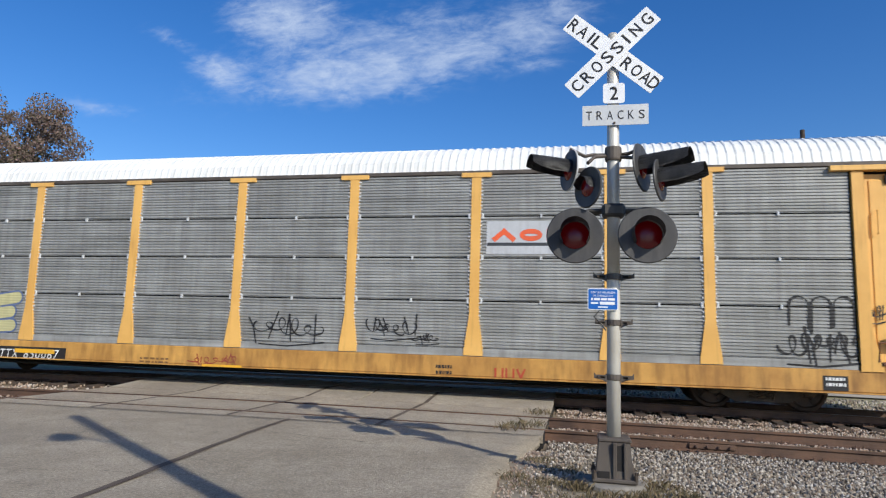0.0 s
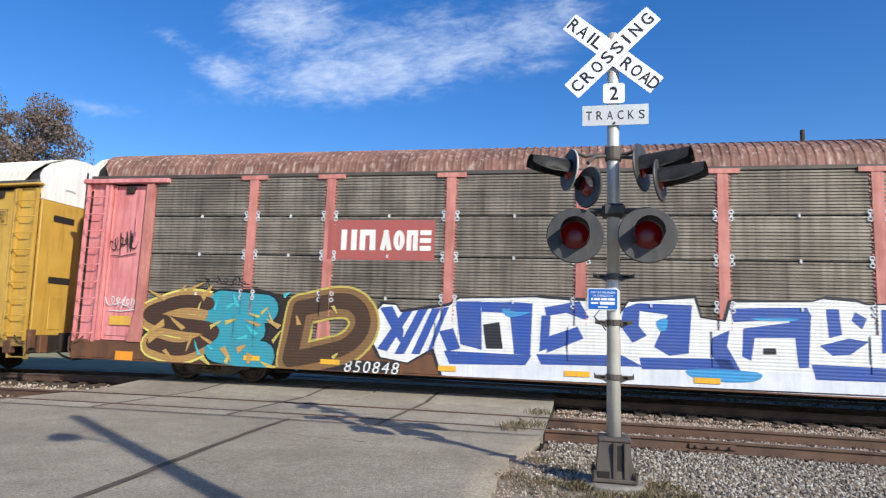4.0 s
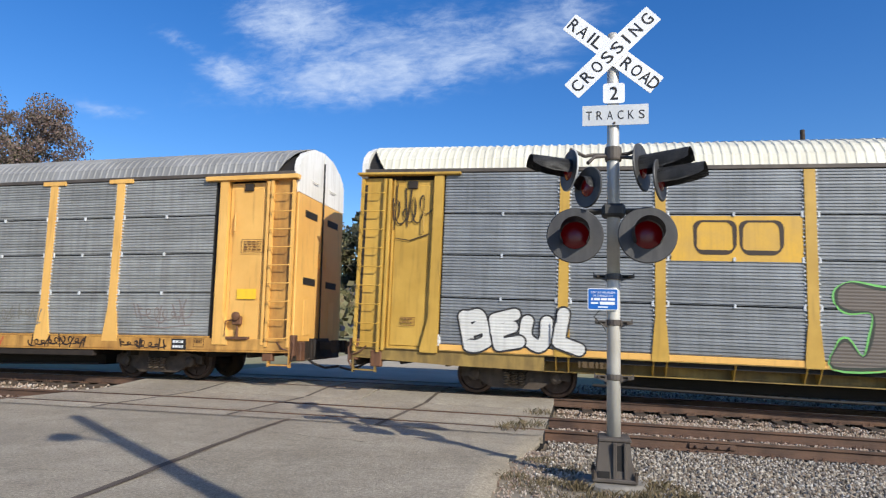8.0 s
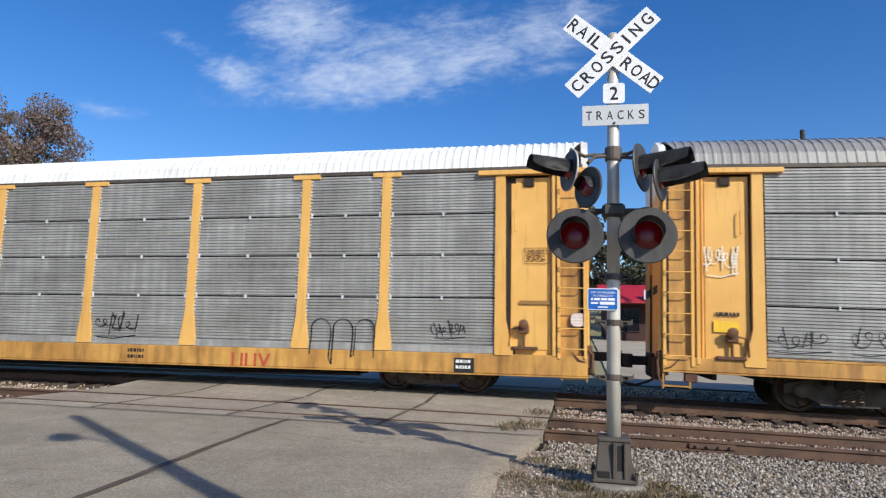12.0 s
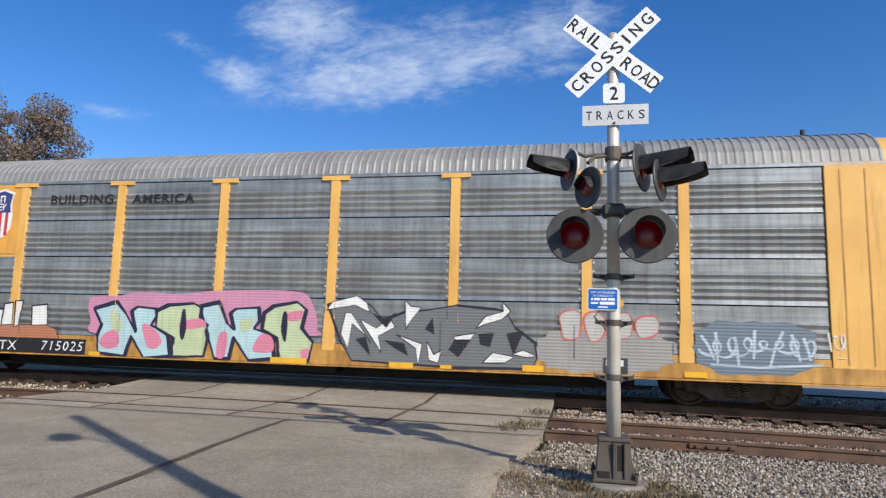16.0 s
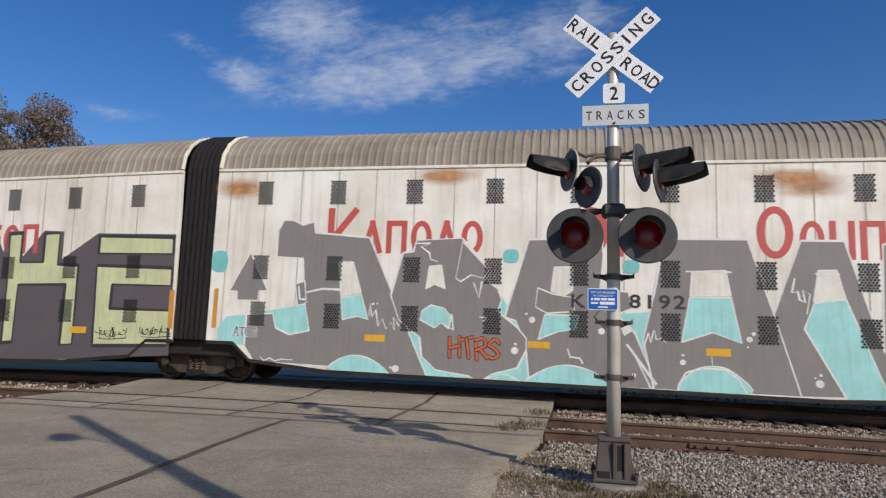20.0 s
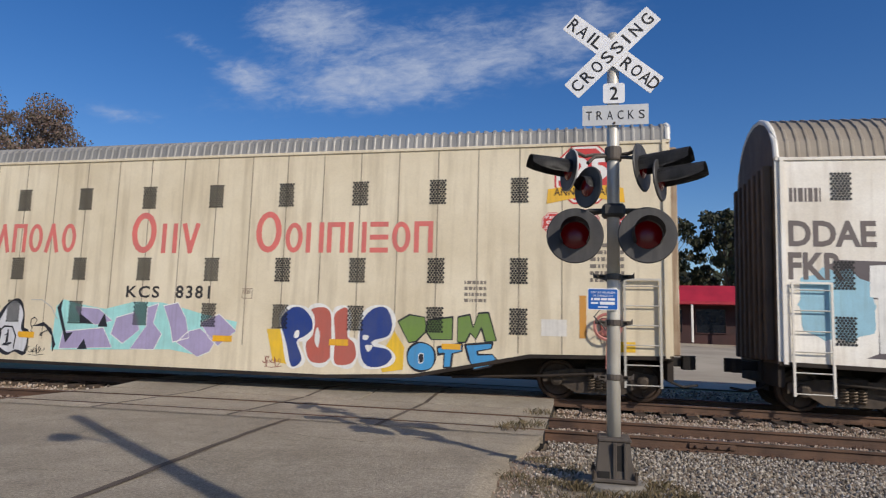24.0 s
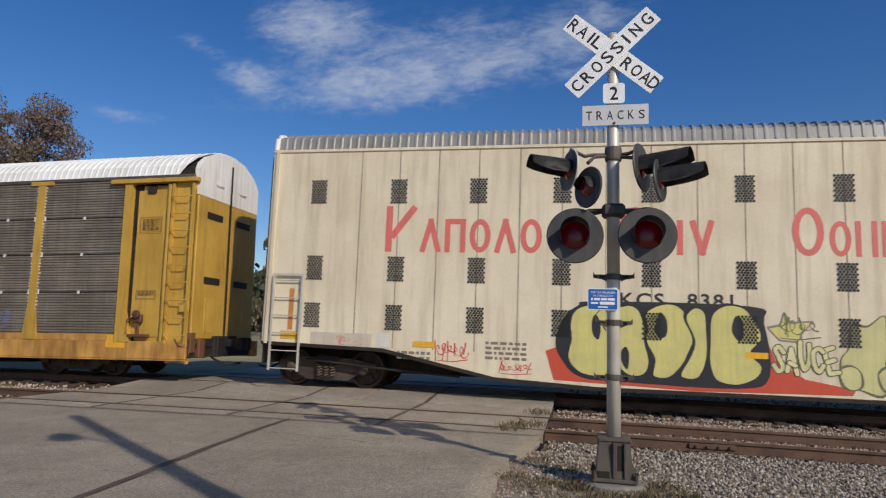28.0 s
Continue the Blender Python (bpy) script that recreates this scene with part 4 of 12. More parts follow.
    if style == "cn":
        for e in (-1, 1):
            prism(bm, [(e * 13.6, s1 - 0.02), (e * 13.6, s0 + 0.12), (e * 11.5, s0 + 0.04), (e * 9.4, s0 + 0.02), (e * 9.4, s1 - 0.02)], "y", FACE - 0.01, FACE + 0.2)
        box(bm, -9.4, 9.4, FACE + 0.36, FACE + 0.4, s0, s1 - 0.02)
        box(bm, -9.4, 9.4, FACE + 0.2, FACE + 0.36, s0, s0 + 0.02)
        box(bm, -13.6, 13.6, FACE - 0.05, FACE + 0.4, s1 - 0.018, s1 + 0.0, 0.004)
    else:
        box(bm, -13.62, 13.62 + right, FACE - 0.045, FACE + 0.16, s0 + 0.035, s1, 0.012)
        box(bm, -13.62, 13.62 + right, FACE - 0.06, FACE + 0.16, s0, s0 + 0.032, 0.005)
    part("side_sill", bm, sill, car, "grimy painted side sill")
    if style == "cn":
        bm = B()
        prism(bm, [(FACE - 0.03, s1 - 0.02), (FACE + 0.36, s1 - 0.02), (FACE + 0.36, s0 + 0.02), (FACE + 0.2, s0 + 0.02)], "x", -0.012, 0.012)
        rib = mesh_of(bm, "rib", paint)
        for p in POSTS:
            for e in (-0.13, 0.13):
                if abs(p + e) < 9.3:
                    part("rib", rib, None, car).location = (p + e, 0, 0)
        for p, q in zip(POSTS, POSTS[1:]):
            part("rib", rib, None, car).location = ((p + q) / 2, 0, 0)
    if base[0] > 0.6:
        bm = B()
        box(bm, -8.6, 8.6, FACE - 0.03, FACE + 0.1, s0 - 0.15, s0 - 0.004, 0.006)
        part("lower_flange", bm, UNDER, car, "dark rusty lower flange")
    bm = B()
    box(bm, -11.66, 11.66, FACE - (0.045 if base[0] > 0.6 else 0.03), FACE + 0.1, s1 + 0.002, s2, 0.006)
    part("sill_lip", bm, lip or sill, car)
    bm = B()
    box(bm, -13.3, 13.3, -0.3, 0.3, max(s0, 0.55), 0.95)
    inset = 0.42 if style == "cn" else 0.16
    box(bm, -13.5, 13.5, FACE + inset, -FACE - inset, 0.76, 0.84)
    for i in range(-12, 13):
        box(bm, i * 1.05 - 0.04, i * 1.05 + 0.04, FACE + inset + 0.01, -FACE - inset - 0.01, 0.56, 0.76)
    part("underframe", bm, UNDER, car, "dark underframe")
    # Added black box along the centre; it fills in the dark under the floor.
    bm = B()
    box(bm, -8.1, 8.1, -0.5, 0.4, 0.27, 0.56, 0.02)
    part("centre_sill", bm, BLACK, car, "black box added along the centre to darken the underside")
    bm = B()
    box(bm, -13.6, 13.6, 1.36, 1.57, s0 + 0.03, s1)
    part("side_sill", bm, sill, car)
    bm = B()
    tube(bm, [(-8.4, -1.1, 0.33), (-4, -1.12, 0.27), (4, -1.12, 0.27), (8.4, -1.1, 0.33)], 0.03, 8)
    box(bm, -1.2, 1.4, -1.0, -0.52, 0.36, 0.6, 0.03)
    part("brake_rigging", bm, BLACK, car, "black brake pipes and reservoirs")
    # roof
    inset = 0.1 if style != "up" else 0.9
    me, arc = roof_mesh(-13.7 + inset, 13.7 - inset + right, 4.95, 5.86 if style == 'up' else 5.79, 1.5, 0.178, 0.024, roof)
    if style != "up":
        # the sheet is cut back towards the eaves
        for v in me.vertices:
            low = 1 - min(max((v.co.z - 4.95) / 0.8, 0), 1)
            stop = 13.6 - 0.5 * low
            v.co.x = min(max(v.co.x, -stop), stop + right)
    part("roof", me, None, car)
    # ends
    for s in (-1, 1):
        had = set(car.children)
        bm = B()
        outline = end_outline(arc, 0.9)
        if style == "up":
            prism(bm, [(y, z) for y, z in outline], "x", s * 13.55, s * 13.7)
            ribs = []
            for k in range(7):
                y = -1.26 + k * 0.42
                rb = B()
                box(rb, s * 13.74 - 0.05, s * 13.74 + 0.05, y - 0.09, y + 0.09, 1.0, 5.0, 0.03)
                ribs.append(rb)
            door = part("end_door", bm, WHITE, car, "white ribbed end doors")
            for rb in ribs:
                part("rib", rb, WHITE, door)
            for y in (-1.05, -0.63, -0.2, 0.22):
                bm = B()
                tube(bm, [(s * 13.83, y, 1.0), (s * 13.83, y, 5.3)], 0.02, 6)
                part("lock_rod", bm, BLACK, door, "dark lock rod")
            bm = B()
            prism(bm, [(-1.5, 4.62)] + outline[1:-1] + [(1.5, 4.62)], "x", s * 13.7, s * 13.72)
            part("end_hood", bm, paint, car, "yellow upper end panel")
            me2, _ = roof_mesh(min(s * 12.8, s * 13.7), max(s * 12.8, s * 13.7), 4.95, 5.76, 1.5, 0.9, 0.0, paint)
            part("roof_end", me2, None, car, "painted smooth roof end")
            bm = B()
            tube(bm, [(s * 13.7, y, z) for y, z in outline[1:-1]], 0.05, 8)
            part("end_trim", bm, paint, car, "rounded end trim")
        else:
            bm = B()
            prism(bm, [(-1.46, 0.9), (-1.46, 4.46), (1.46, 4.46), (1.46, 0.9)], "x", s * 13.48, s * 13.6)
            door = part("end_door", bm, paint, car, "two-leaf painted end doors")
            for k in (-1, 1):
                bm = B()
                box(bm, *sorted((s * 13.602, s * 13.66)), *sorted((k * 0.03, k * 1.45)), 0.95, 4.46, 0.015)
                leaf = part("door_leaf", bm, paint, door, "flat door leaf")
                for z in (3.93, 2.3):
                    bm = B()
                    box(bm, *sorted((s * 13.655, s * 13.675)), *sorted((k * 0.35, k * 1.05)), z, z + 0.17)
                    part("slot", bm, BLACK, leaf, "dark slot")
                bm = B()
                box(bm, *sorted((s * 13.655, s * 13.672)), *sorted((k * 0.55, k * 0.95)), 1.1, 1.95, 0.006)
                part("door_panel", bm, paint, leaf, "pressed lower panel")
                bm = B()
                tube(bm, [(s * 13.65, k * 0.2, 2.75), (s * 13.7, k * 0.2, 2.77), (s * 13.7, k * 0.2, 3.1), (s * 13.65, k * 0.2, 3.12)], 0.014, 6)
                part("handle", bm, paint, leaf)
            for k in (-1, 1):
                bm = B()
                prism(bm, [(k * 0.025, 4.464), (k * 1.46, 4.464), (k * 1.46, 5.12), (k * 1.38, 5.28), (k * 1.15, 5.48), (k * 0.62, 5.71), (k * 0.025, 5.78)], "x", s * 13.52, s * 13.66)
                hood = part("end_hood", bm, top, car, "upper end panel")
                bm = B()
                tube(bm, [(s * 13.65, k * 0.75, 4.92), (s * 13.7, k * 0.73, 4.86), (s * 13.7, k * 0.42, 4.86), (s * 13.65, k * 0.4, 4.92)], 0.013, 6)
                part("handle", bm, top, hood, "grab iron")
            bm = B()
            tube(bm, [(s * 13.68, -0.0, 1.0), (s * 13.68, -0.0, 5.5)], 0.022, 8)
            part("lock_rod", bm, BLACK, door, "dark lock rod")
            # black block between the roof and the end panels: the opening's shadow as colour
            bm = B()
            prism(bm, [(-1.4, 4.6)] + [(y * 0.95, z - 0.05) for y, z in outline[1:-1]] + [(1.4, 4.6)], "x", s * 12.7, s * 13.5)
            part("weather_seal", bm, BLACK, car, "black block for the shadowed opening under the roof end")
            for y in (-1.47, 1.47):
                bm = B()
                box(bm, *sorted((s * 13.48, s * 13.6)), y - 0.03, y + 0.03, 0.95, 4.6, 0.01)
                part("edge_seal", bm, BLACK, car, "black rubber edge seal")
        # corner zone of the side
        if style == "up":
            bm = B()
            box(bm, *sorted((s * 11.68, s * 13.68)), FACE - 0.03, FACE + 0.12, 0.86, 4.955, 0.01)
            cp = part("corner_panel", bm, paint, car, "flush painted corner panel")
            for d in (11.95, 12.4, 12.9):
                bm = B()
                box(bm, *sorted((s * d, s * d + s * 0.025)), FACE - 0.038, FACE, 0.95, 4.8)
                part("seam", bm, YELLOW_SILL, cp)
            # Darker yellow plate on the flush panel; recess shade put into its colour.
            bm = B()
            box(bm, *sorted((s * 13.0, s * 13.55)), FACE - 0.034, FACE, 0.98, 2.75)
            part("ladder_recess", bm, YELLOW_SILL, cp, "darker yellow plate behind the ladder, recess shade in its colour")
            ladder_top, lx0, lx1 = 2.75, 12.98, 13.58
        else:
            bm = B()
            prism(bm, [(s * 11.69, 0.86), (s * 12.08, 0.86), (s * 12.08, 0.95), (s * 11.92, 1.6), (s * 11.9, 4.85), (s * 11.69, 4.85)], "y", POST_Y - 0.02, FACE + 0.1)
            part("corner_post", bm, post_paint if style == "cp" else paint, car)
            bm = B()
            box(bm, *sorted((s * 11.3, s * 13.7)), POST_Y - 0.07, FACE + 0.06, 4.75 if style != "cn" else 4.8, 4.86, 0.012)
            part("header", bm, paint, car)
            bm = B()
            box(bm, *sorted((s * 11.93, s * 12.98)), FACE + 0.05, FACE + 0.08, 0.88, 4.7)
            box(bm, *sorted((s * 12.02, s * 12.8)), FACE + 0.03, FACE + 0.06, 0.98, 4.58, 0.012)
            dr = part("side_door", bm, paint, car, "painted side door")
            bm = B()
            tube(bm, [(s * 12.12, FACE - 0.02, 3.5), (s * 12.12, FACE - 0.06, 3.52), (s * 12.12, FACE - 0.06, 3.95), (s * 12.12, FACE - 0.02, 3.97)], 0.014, 6)
            part("handle", bm, paint, dr)
            bm = B()
            box(bm, *sorted((s * 12.83, s * 12.86)), FACE + 0.0, FACE + 0.08, 0.9, 4.72, 0.006)
            box(bm, *sorted((s * 12.9, s * 12.97)), FACE - 0.06, FACE + 0.08, 0.86, 4.72, 0.008)
            part("door_jamb", bm, paint, car)
            bm = B()
            box(bm, *sorted((s * 12.3, s * 12.52)), FACE - 0.02, FACE + 0.05, 4.5, 4.68, 0.01)
            part("door_hanger", bm, UNDER, car, "dark door hanger")
            # On yellow cars the recess shade is put into the darker sill paint.
            bm = B()
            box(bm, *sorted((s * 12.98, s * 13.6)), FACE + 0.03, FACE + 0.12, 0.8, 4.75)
            part("ladder_recess", bm, YELLOW_SILL if paint is YELLOW else paint, car, "shaded darker yellow plate behind the ladder, recess shade in its colour")
            ladder_top, lx0, lx1 = 4.72, 13.04, 13.58
        bm = B()
        for x in (lx0, lx1):
            box(bm, s * x - 0.03, s * x + 0.03, POST_Y - 0.02, FACE + 0.02, 0.82, ladder_top)
        lad = part("ladder", bm, paint, car, "side ladder")
        z = 1.05
        rung = B()
        tube(rung, [(s * lx0, POST_Y, 0), (s * (lx0 + 0.03), POST_Y - 0.09, -0.03), (s * (lx1 - 0.03), POST_Y - 0.09, -0.03), (s * lx1, POST_Y, 0)], 0.013, 6)
        rm = mesh_of(rung, "rung", paint)
        while z < ladder_top - 0.05:
            r = part("rung", rm, None, lad)
            r.location = (0, 0, z)
            z += 0.42
        # door gear: a brown worm-gear box with its rods at the foot of the side door
        if style == "std":
            bm = B()
            box(bm, *sorted((s * 12.2, s * 12.42)), FACE - 0.12, FACE + 0.0, 1.32, 1.52, 0.02)
            lathe(bm, [(0.1, 0), (0.1, 0.05), (0.04, 0.07)], pose(s * 12.31, FACE - 0.12, 1.52) @ pose(0, 0, 0, 90, 0, 0), 12)
            tube(bm, [(s * 12.31, FACE - 0.05, 1.3), (s * 12.31, FACE - 0.05, 1.0)], 0.03, 8)
            tube(bm, [(s * 12.2, FACE - 0.07, 1.44), (s * 12.02, FACE - 0.07, 1.4), (s * 12.0, FACE - 0.07, 1.05)], 0.02, 6)
            box(bm, *sorted((s * 12.05, s * 12.6)), FACE - 0.1, FACE + 0.02, 0.98, 1.05, 0.01)
            part("door_gear", bm, BROWN_SILL, car, "rusty brown door gear")
        # steps and end details
        bm = B()
        for z in (0.42, 0.1):
            box(bm, *sorted((s * 13.1, s * 13.6)), FACE - 0.02, FACE + 0.12, z + 0.3, z + 0.33)
        box(bm, *sorted((s * 13.08, s * 13.11)), FACE - 0.02, FACE + 0.1, 0.38, 0.8)
        box(bm, *sorted((s * 13.59, s * 13.62)), FACE - 0.02, FACE + 0.1, 0.36, 0.8)
        part("step", bm, sill, car, "sill step")
        bm = B()
        box(bm, *sorted((s * 13.56, s * 13.66)), -1.5, 1.5, 0.5, 0.95, 0.02)
        box(bm, *sorted((s * 13.62, s * 13.74)), -0.55, 0.55, 0.5, 1.02, 0.02)
        part("end_sill", bm, UNDER, car, "dark end sill")
        bm = B()
        box(bm, *sorted((s * 12.95, s * 13.2)), FACE - 0.03, FACE + 0.14, 0.5, 0.86, 0.02)
        box(bm, *sorted((s * 13.5, s * 13.72)), FACE + 0.0, FACE + 0.2, 0.62, 1.1, 0.02)
        tube(bm, [(s * 13.6, FACE + 0.02, 1.05), (s * 13.72, FACE - 0.02, 0.9), (s * 13.7, FACE - 0.03, 0.6), (s * 13.6, FACE + 0.0, 0.42)], 0.02, 6)
        tube(bm, [(s * 13.3, FACE - 0.04, 0.95), (s * 13.45, FACE - 0.07, 0.8), (s * 13.62, FACE - 0.02, 0.74)], 0.018, 6)
        box(bm, *sorted((s * 13.64, s * 13.76)), FACE + 0.3, FACE + 0.55, 0.5, 0.95, 0.02)
        part("end_bracket", bm, BROWN_SILL, car, "rusty brackets and rods at the end of the sill")
        if s > 0 and right:
            for o in set(car.children) - had:
                o.location.x += right
        add_coupler(car, s, 13.74 + (right if s > 0 else 0))
        add_truck(car, s * 10.05, offset)
    return car


def bogie_rows(w, x, offset):
    """Rolling of one wheelset while it passes before the camera."""
    r = 0.42
    out = [(0.0, None)]
    t_in = next((t / 15 for t in range(0, 28 * 15 + 1) if travel(t / 15) + offset + x > -17.5), None)
    if t_in is None:
        return None
    t_out = next((t / 15 for t in range(0, 28 * 15 + 1) if travel(t / 15) + offset + x > 13.0), 28.0)
    rows = []
    t = t_in
    while t <= t_out + 1e-6:
        rows.append((t, pose(x, 0, r, 0, math.degrees((travel(t) - travel(t_in)) / r) % 360, 0)))
        t += 1 / 15
    if rows[0][0] > 0.01:
        rows.insert(0, (0.0, rows[0][1]))
    if rows[-1][0] < 27.99:
        rows.append((28.0, rows[-1][1]))
    return rows


CARS = []


def car_pose(offset, t):
    x = travel(t) + offset
    a, b = bump(x - 10), bump(x + 10)
    return Matrix.Translation((x, TRAIN_Y, (a + b) / 2 + 0.02)) @ pose(0, 0, 0, 0, -math.degrees(math.atan2(b - a, 20)), 0)


A_CAR = autorack("a", -6.45, YELLOW, YELLOW_SILL, YELLOW, ROOF_WHITE, SCREEN, WHITE, "yellow autorack railcar with zinc screens and white roof", lip=SCREEN)
B_CAR = autorack("b", -34.85, PINK, BROWN_SILL, PINK_POST, ROOF_RUST, SCREEN_BROWN, WHITE, "faded red autorack railcar with rusted roof and large wall paintings", "cp", base=(0.41, 0.86, 1.05), right=-0.22)
C_CAR = autorack("c", -63.43, OLIVE, OLIVE_SILL, OLIVE, ROOF_CREAM, SCREEN_BLUE, WHITE, "mustard-yellow autorack railcar with zinc screens and cream roof", "cn", lip=YELLOW, base=(0.57, 0.92, 1.05))
D_CAR = autorack("d", -92.26, YELLOW, YELLOW_SILL, YELLOW, ROOF_GREY, SCREEN, WHITE, "yellow autorack railcar with grey roof and pale wall paintings", base=(0.69, 1.0, 1.05), right=0.1)
E_CAR = autorack("e", -120.78, YELLOW, YELLOW_SILL, YELLOW, ROOF_WHITE, SCREEN_PLAID, WHITE, "yellow autorack railcar with banded screens and white roof", lip=SCREEN_PLAID, right=-0.17)
F_CAR = autorack("f", -149.4, YELLOW, YELLOW_SILL, YELLOW, ROOF_GREY, SILVER, YELLOW, "yellow autorack railcar with shield emblem and bright wall paintings", "up", base=(0.55, 0.9, 1.05))
I_CAR = autorack("i", -266.85, OLIVE, YELLOW_SILL, OLIVE, ROOF_WHITE, SCREEN_DARK, WHITE, "yellow autorack railcar with brown dirty screens and white roof", right=-0.2)
CARS += [(A_CAR, -6.45), (B_CAR, -34.85), (C_CAR, -63.43), (D_CAR, -92.26), (E_CAR, -120.78), (F_CAR, -149.4), (I_CAR, -266.85)]


# ---- articulated double-deck cars ----
VENT_X = (1.2,) + tuple(3.13 + 1.823 * k for k in range(10))


def vent_mesh(material_dark):
    """A punched vent: a field of round holes."""
    bm = B()
    w, h, n, m = 0.4, 0.56, 6, 11
    for j in range(m):
        for i in range(n if j % 2 == 0 else n - 1):
            x = -w / 2 + (i + (0.5 if j % 2 else 0) + 0.5) * w / n
            z = -h / 2 + (j + 0.5) * h / m
            vs = [bm.verts.new((x + 0.029 * math.cos(a), 0, z + 0.029 * math.sin(a))) for a in (math.pi * k / 3 for k in range(6))]
            bm.faces.new(vs)
    return mesh_of(bm, "vent", material_dark)


def articulated_unit(offset, length, side, paint, roof, eave, ridge, label, power):
    """One half of an articulated car; side +1 has its end doors at +x. Local x = 0 at the end doors, running to the joint."""
    car = thing("articulated_railcar", label, "railcar", "cars of the passing train")
    car["offset"] = offset
    s = side

    def X(d):
        return s * (length / 2 - d)
    L = length
    low = [(0.0, 0.95), (2.9, 0.9), (5.4, 0.4), (7.5, 0.31), (L - 3.0, 0.38), (L - 1.15, 0.54), (L - 0.7, 0.92), (L, 0.92)]
    outline = [(X(d), z) for d, z in low] + [(X(L), eave), (X(0), eave)]
    bm = B()
    prism(bm, outline, "y", FACE, FACE + 0.07)
    wall = part("side_wall", bm, paint, car, "painted sheet-steel side wall")
    bm = B()
    prism(bm, outline, "y", -FACE - 0.07, -FACE)
    part("side_wall", bm, paint, car, "far side wall")
    # Black block in place of the unlit inside.
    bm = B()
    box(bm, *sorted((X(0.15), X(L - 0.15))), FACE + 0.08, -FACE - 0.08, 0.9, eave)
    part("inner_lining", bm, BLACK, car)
    seam = B()
    box(seam, -0.013, 0.013, FACE - 0.0032, FACE, 0.96, eave - 0.03)
    sm = mesh_of(seam, "seam", SEAM if paint is KCS_CREAM else SEAM_PALE)
    d = 2.22
    while d < L - 0.3:
        o = part("seam", sm, None, wall)
        o.location = (X(d), 0, 0)
        d += 0.9115
    bm = B()
    box(bm, *sorted((X(0.0), X(L))), FACE - 0.03, FACE + 0.05, eave - 0.07, eave + 0.0, 0.01)
    part("eave_rail", bm, paint, car)
    bm = B()
    prism(bm, [(X(d), z - 0.03) for d, z in low] + [(X(d), z + 0.05) for d, z in low[::-1]], "y", FACE - 0.02, FACE + 0.1)
    part("bottom_rail", bm, UNDER, car, "grimy bottom rail")
    me, arc = roof_mesh(min(X(0.1), X(L)), max(X(0.1), X(L)), eave, ridge, 1.5, 0.2, 0.042, roof, power)
    part("roof", me, None, car)
    bm = B()
    o = end_outline(arc, 0.95)
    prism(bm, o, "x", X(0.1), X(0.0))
    # Sunlit +x end keeps the cream; the -x end has shade in its colour.
    end_paint = END_RUST if s > 0 else END_SHADED
    door = part("end_door", bm, end_paint, car, "rust-stained ribbed end doors, shade coloured in at the -x end")
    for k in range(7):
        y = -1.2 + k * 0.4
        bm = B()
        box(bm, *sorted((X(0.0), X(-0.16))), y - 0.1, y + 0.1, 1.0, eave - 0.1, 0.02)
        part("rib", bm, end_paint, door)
    bm = B()
    tube(bm, [(X(0.04), y, z) for y, z in o[1:-1]], 0.06, 8)
    part("end_trim", bm, WHITE, car, "white end trim")
    bm = B()
    tube(bm, [(X(L - 0.03), y * 1.01, z + 0.02) for y, z in o[1:-1]], 0.05, 8)
    part("end_trim", bm, ROOF_CREAM, car, "pale rim at the joint")
    for d in (0.06,):
        bm = B()
        box(bm, *sorted((X(d + 0.02), X(d + 0.1))), FACE - 0.05, FACE, 0.95, eave)
        part("corner_post", bm, paint, car)
    # ladder, steps
    bm = B()
    for x in (0.25, 0.95):
        box(bm, X(x) - 0.022, X(x) + 0.022, FACE - 0.09, FACE - 0.045, 0.35, 2.55)
    box(bm, *sorted((X(0.25), X(0.95))), FACE - 0.09, FACE - 0.05, 2.52, 2.56)
    lad = part("ladder", bm, POLE if paint is KCS_CREAM else paint, car, "side ladder")
    for k in range(6):
        bm = B()
        tube(bm, [(X(0.25), FACE - 0.07, 0.4 + 0.4 * k), (X(0.95), FACE - 0.07, 0.4 + 0.4 * k)], 0.014, 6)
        part("rung", bm, POLE, lad)
    bm = B()
    box(bm, *sorted((X(0.1), X(L - 0.6))), -0.4, 0.4, 0.35, 0.95)
    tube(bm, [(X(1.0), -1.2, 0.62), (X(2.6), -1.25, 0.5), (X(4.6), -1.2, 0.4)], 0.03, 8)
    box(bm, *sorted((X(0.0), X(0.12))), -1.45, 1.45, 0.5, 0.95)
    part("underframe", bm, UNDER, car, "dark underframe")
    vm = vent_mesh(SIGN_BLACK)
    for vx in VENT_X:
        if vx > L - 0.4 or (vx < 2 and s > 0):
            continue
        for z in (4.48, 2.71, 1.63):
            v = part("vent", vm, None, wall, "punched dark vent")
            v.location = (X(vx), FACE - 0.012, z)
    add_coupler(car, s, length / 2 + 0.02)
    add_truck(car, X(1.45), offset)
    return car, X


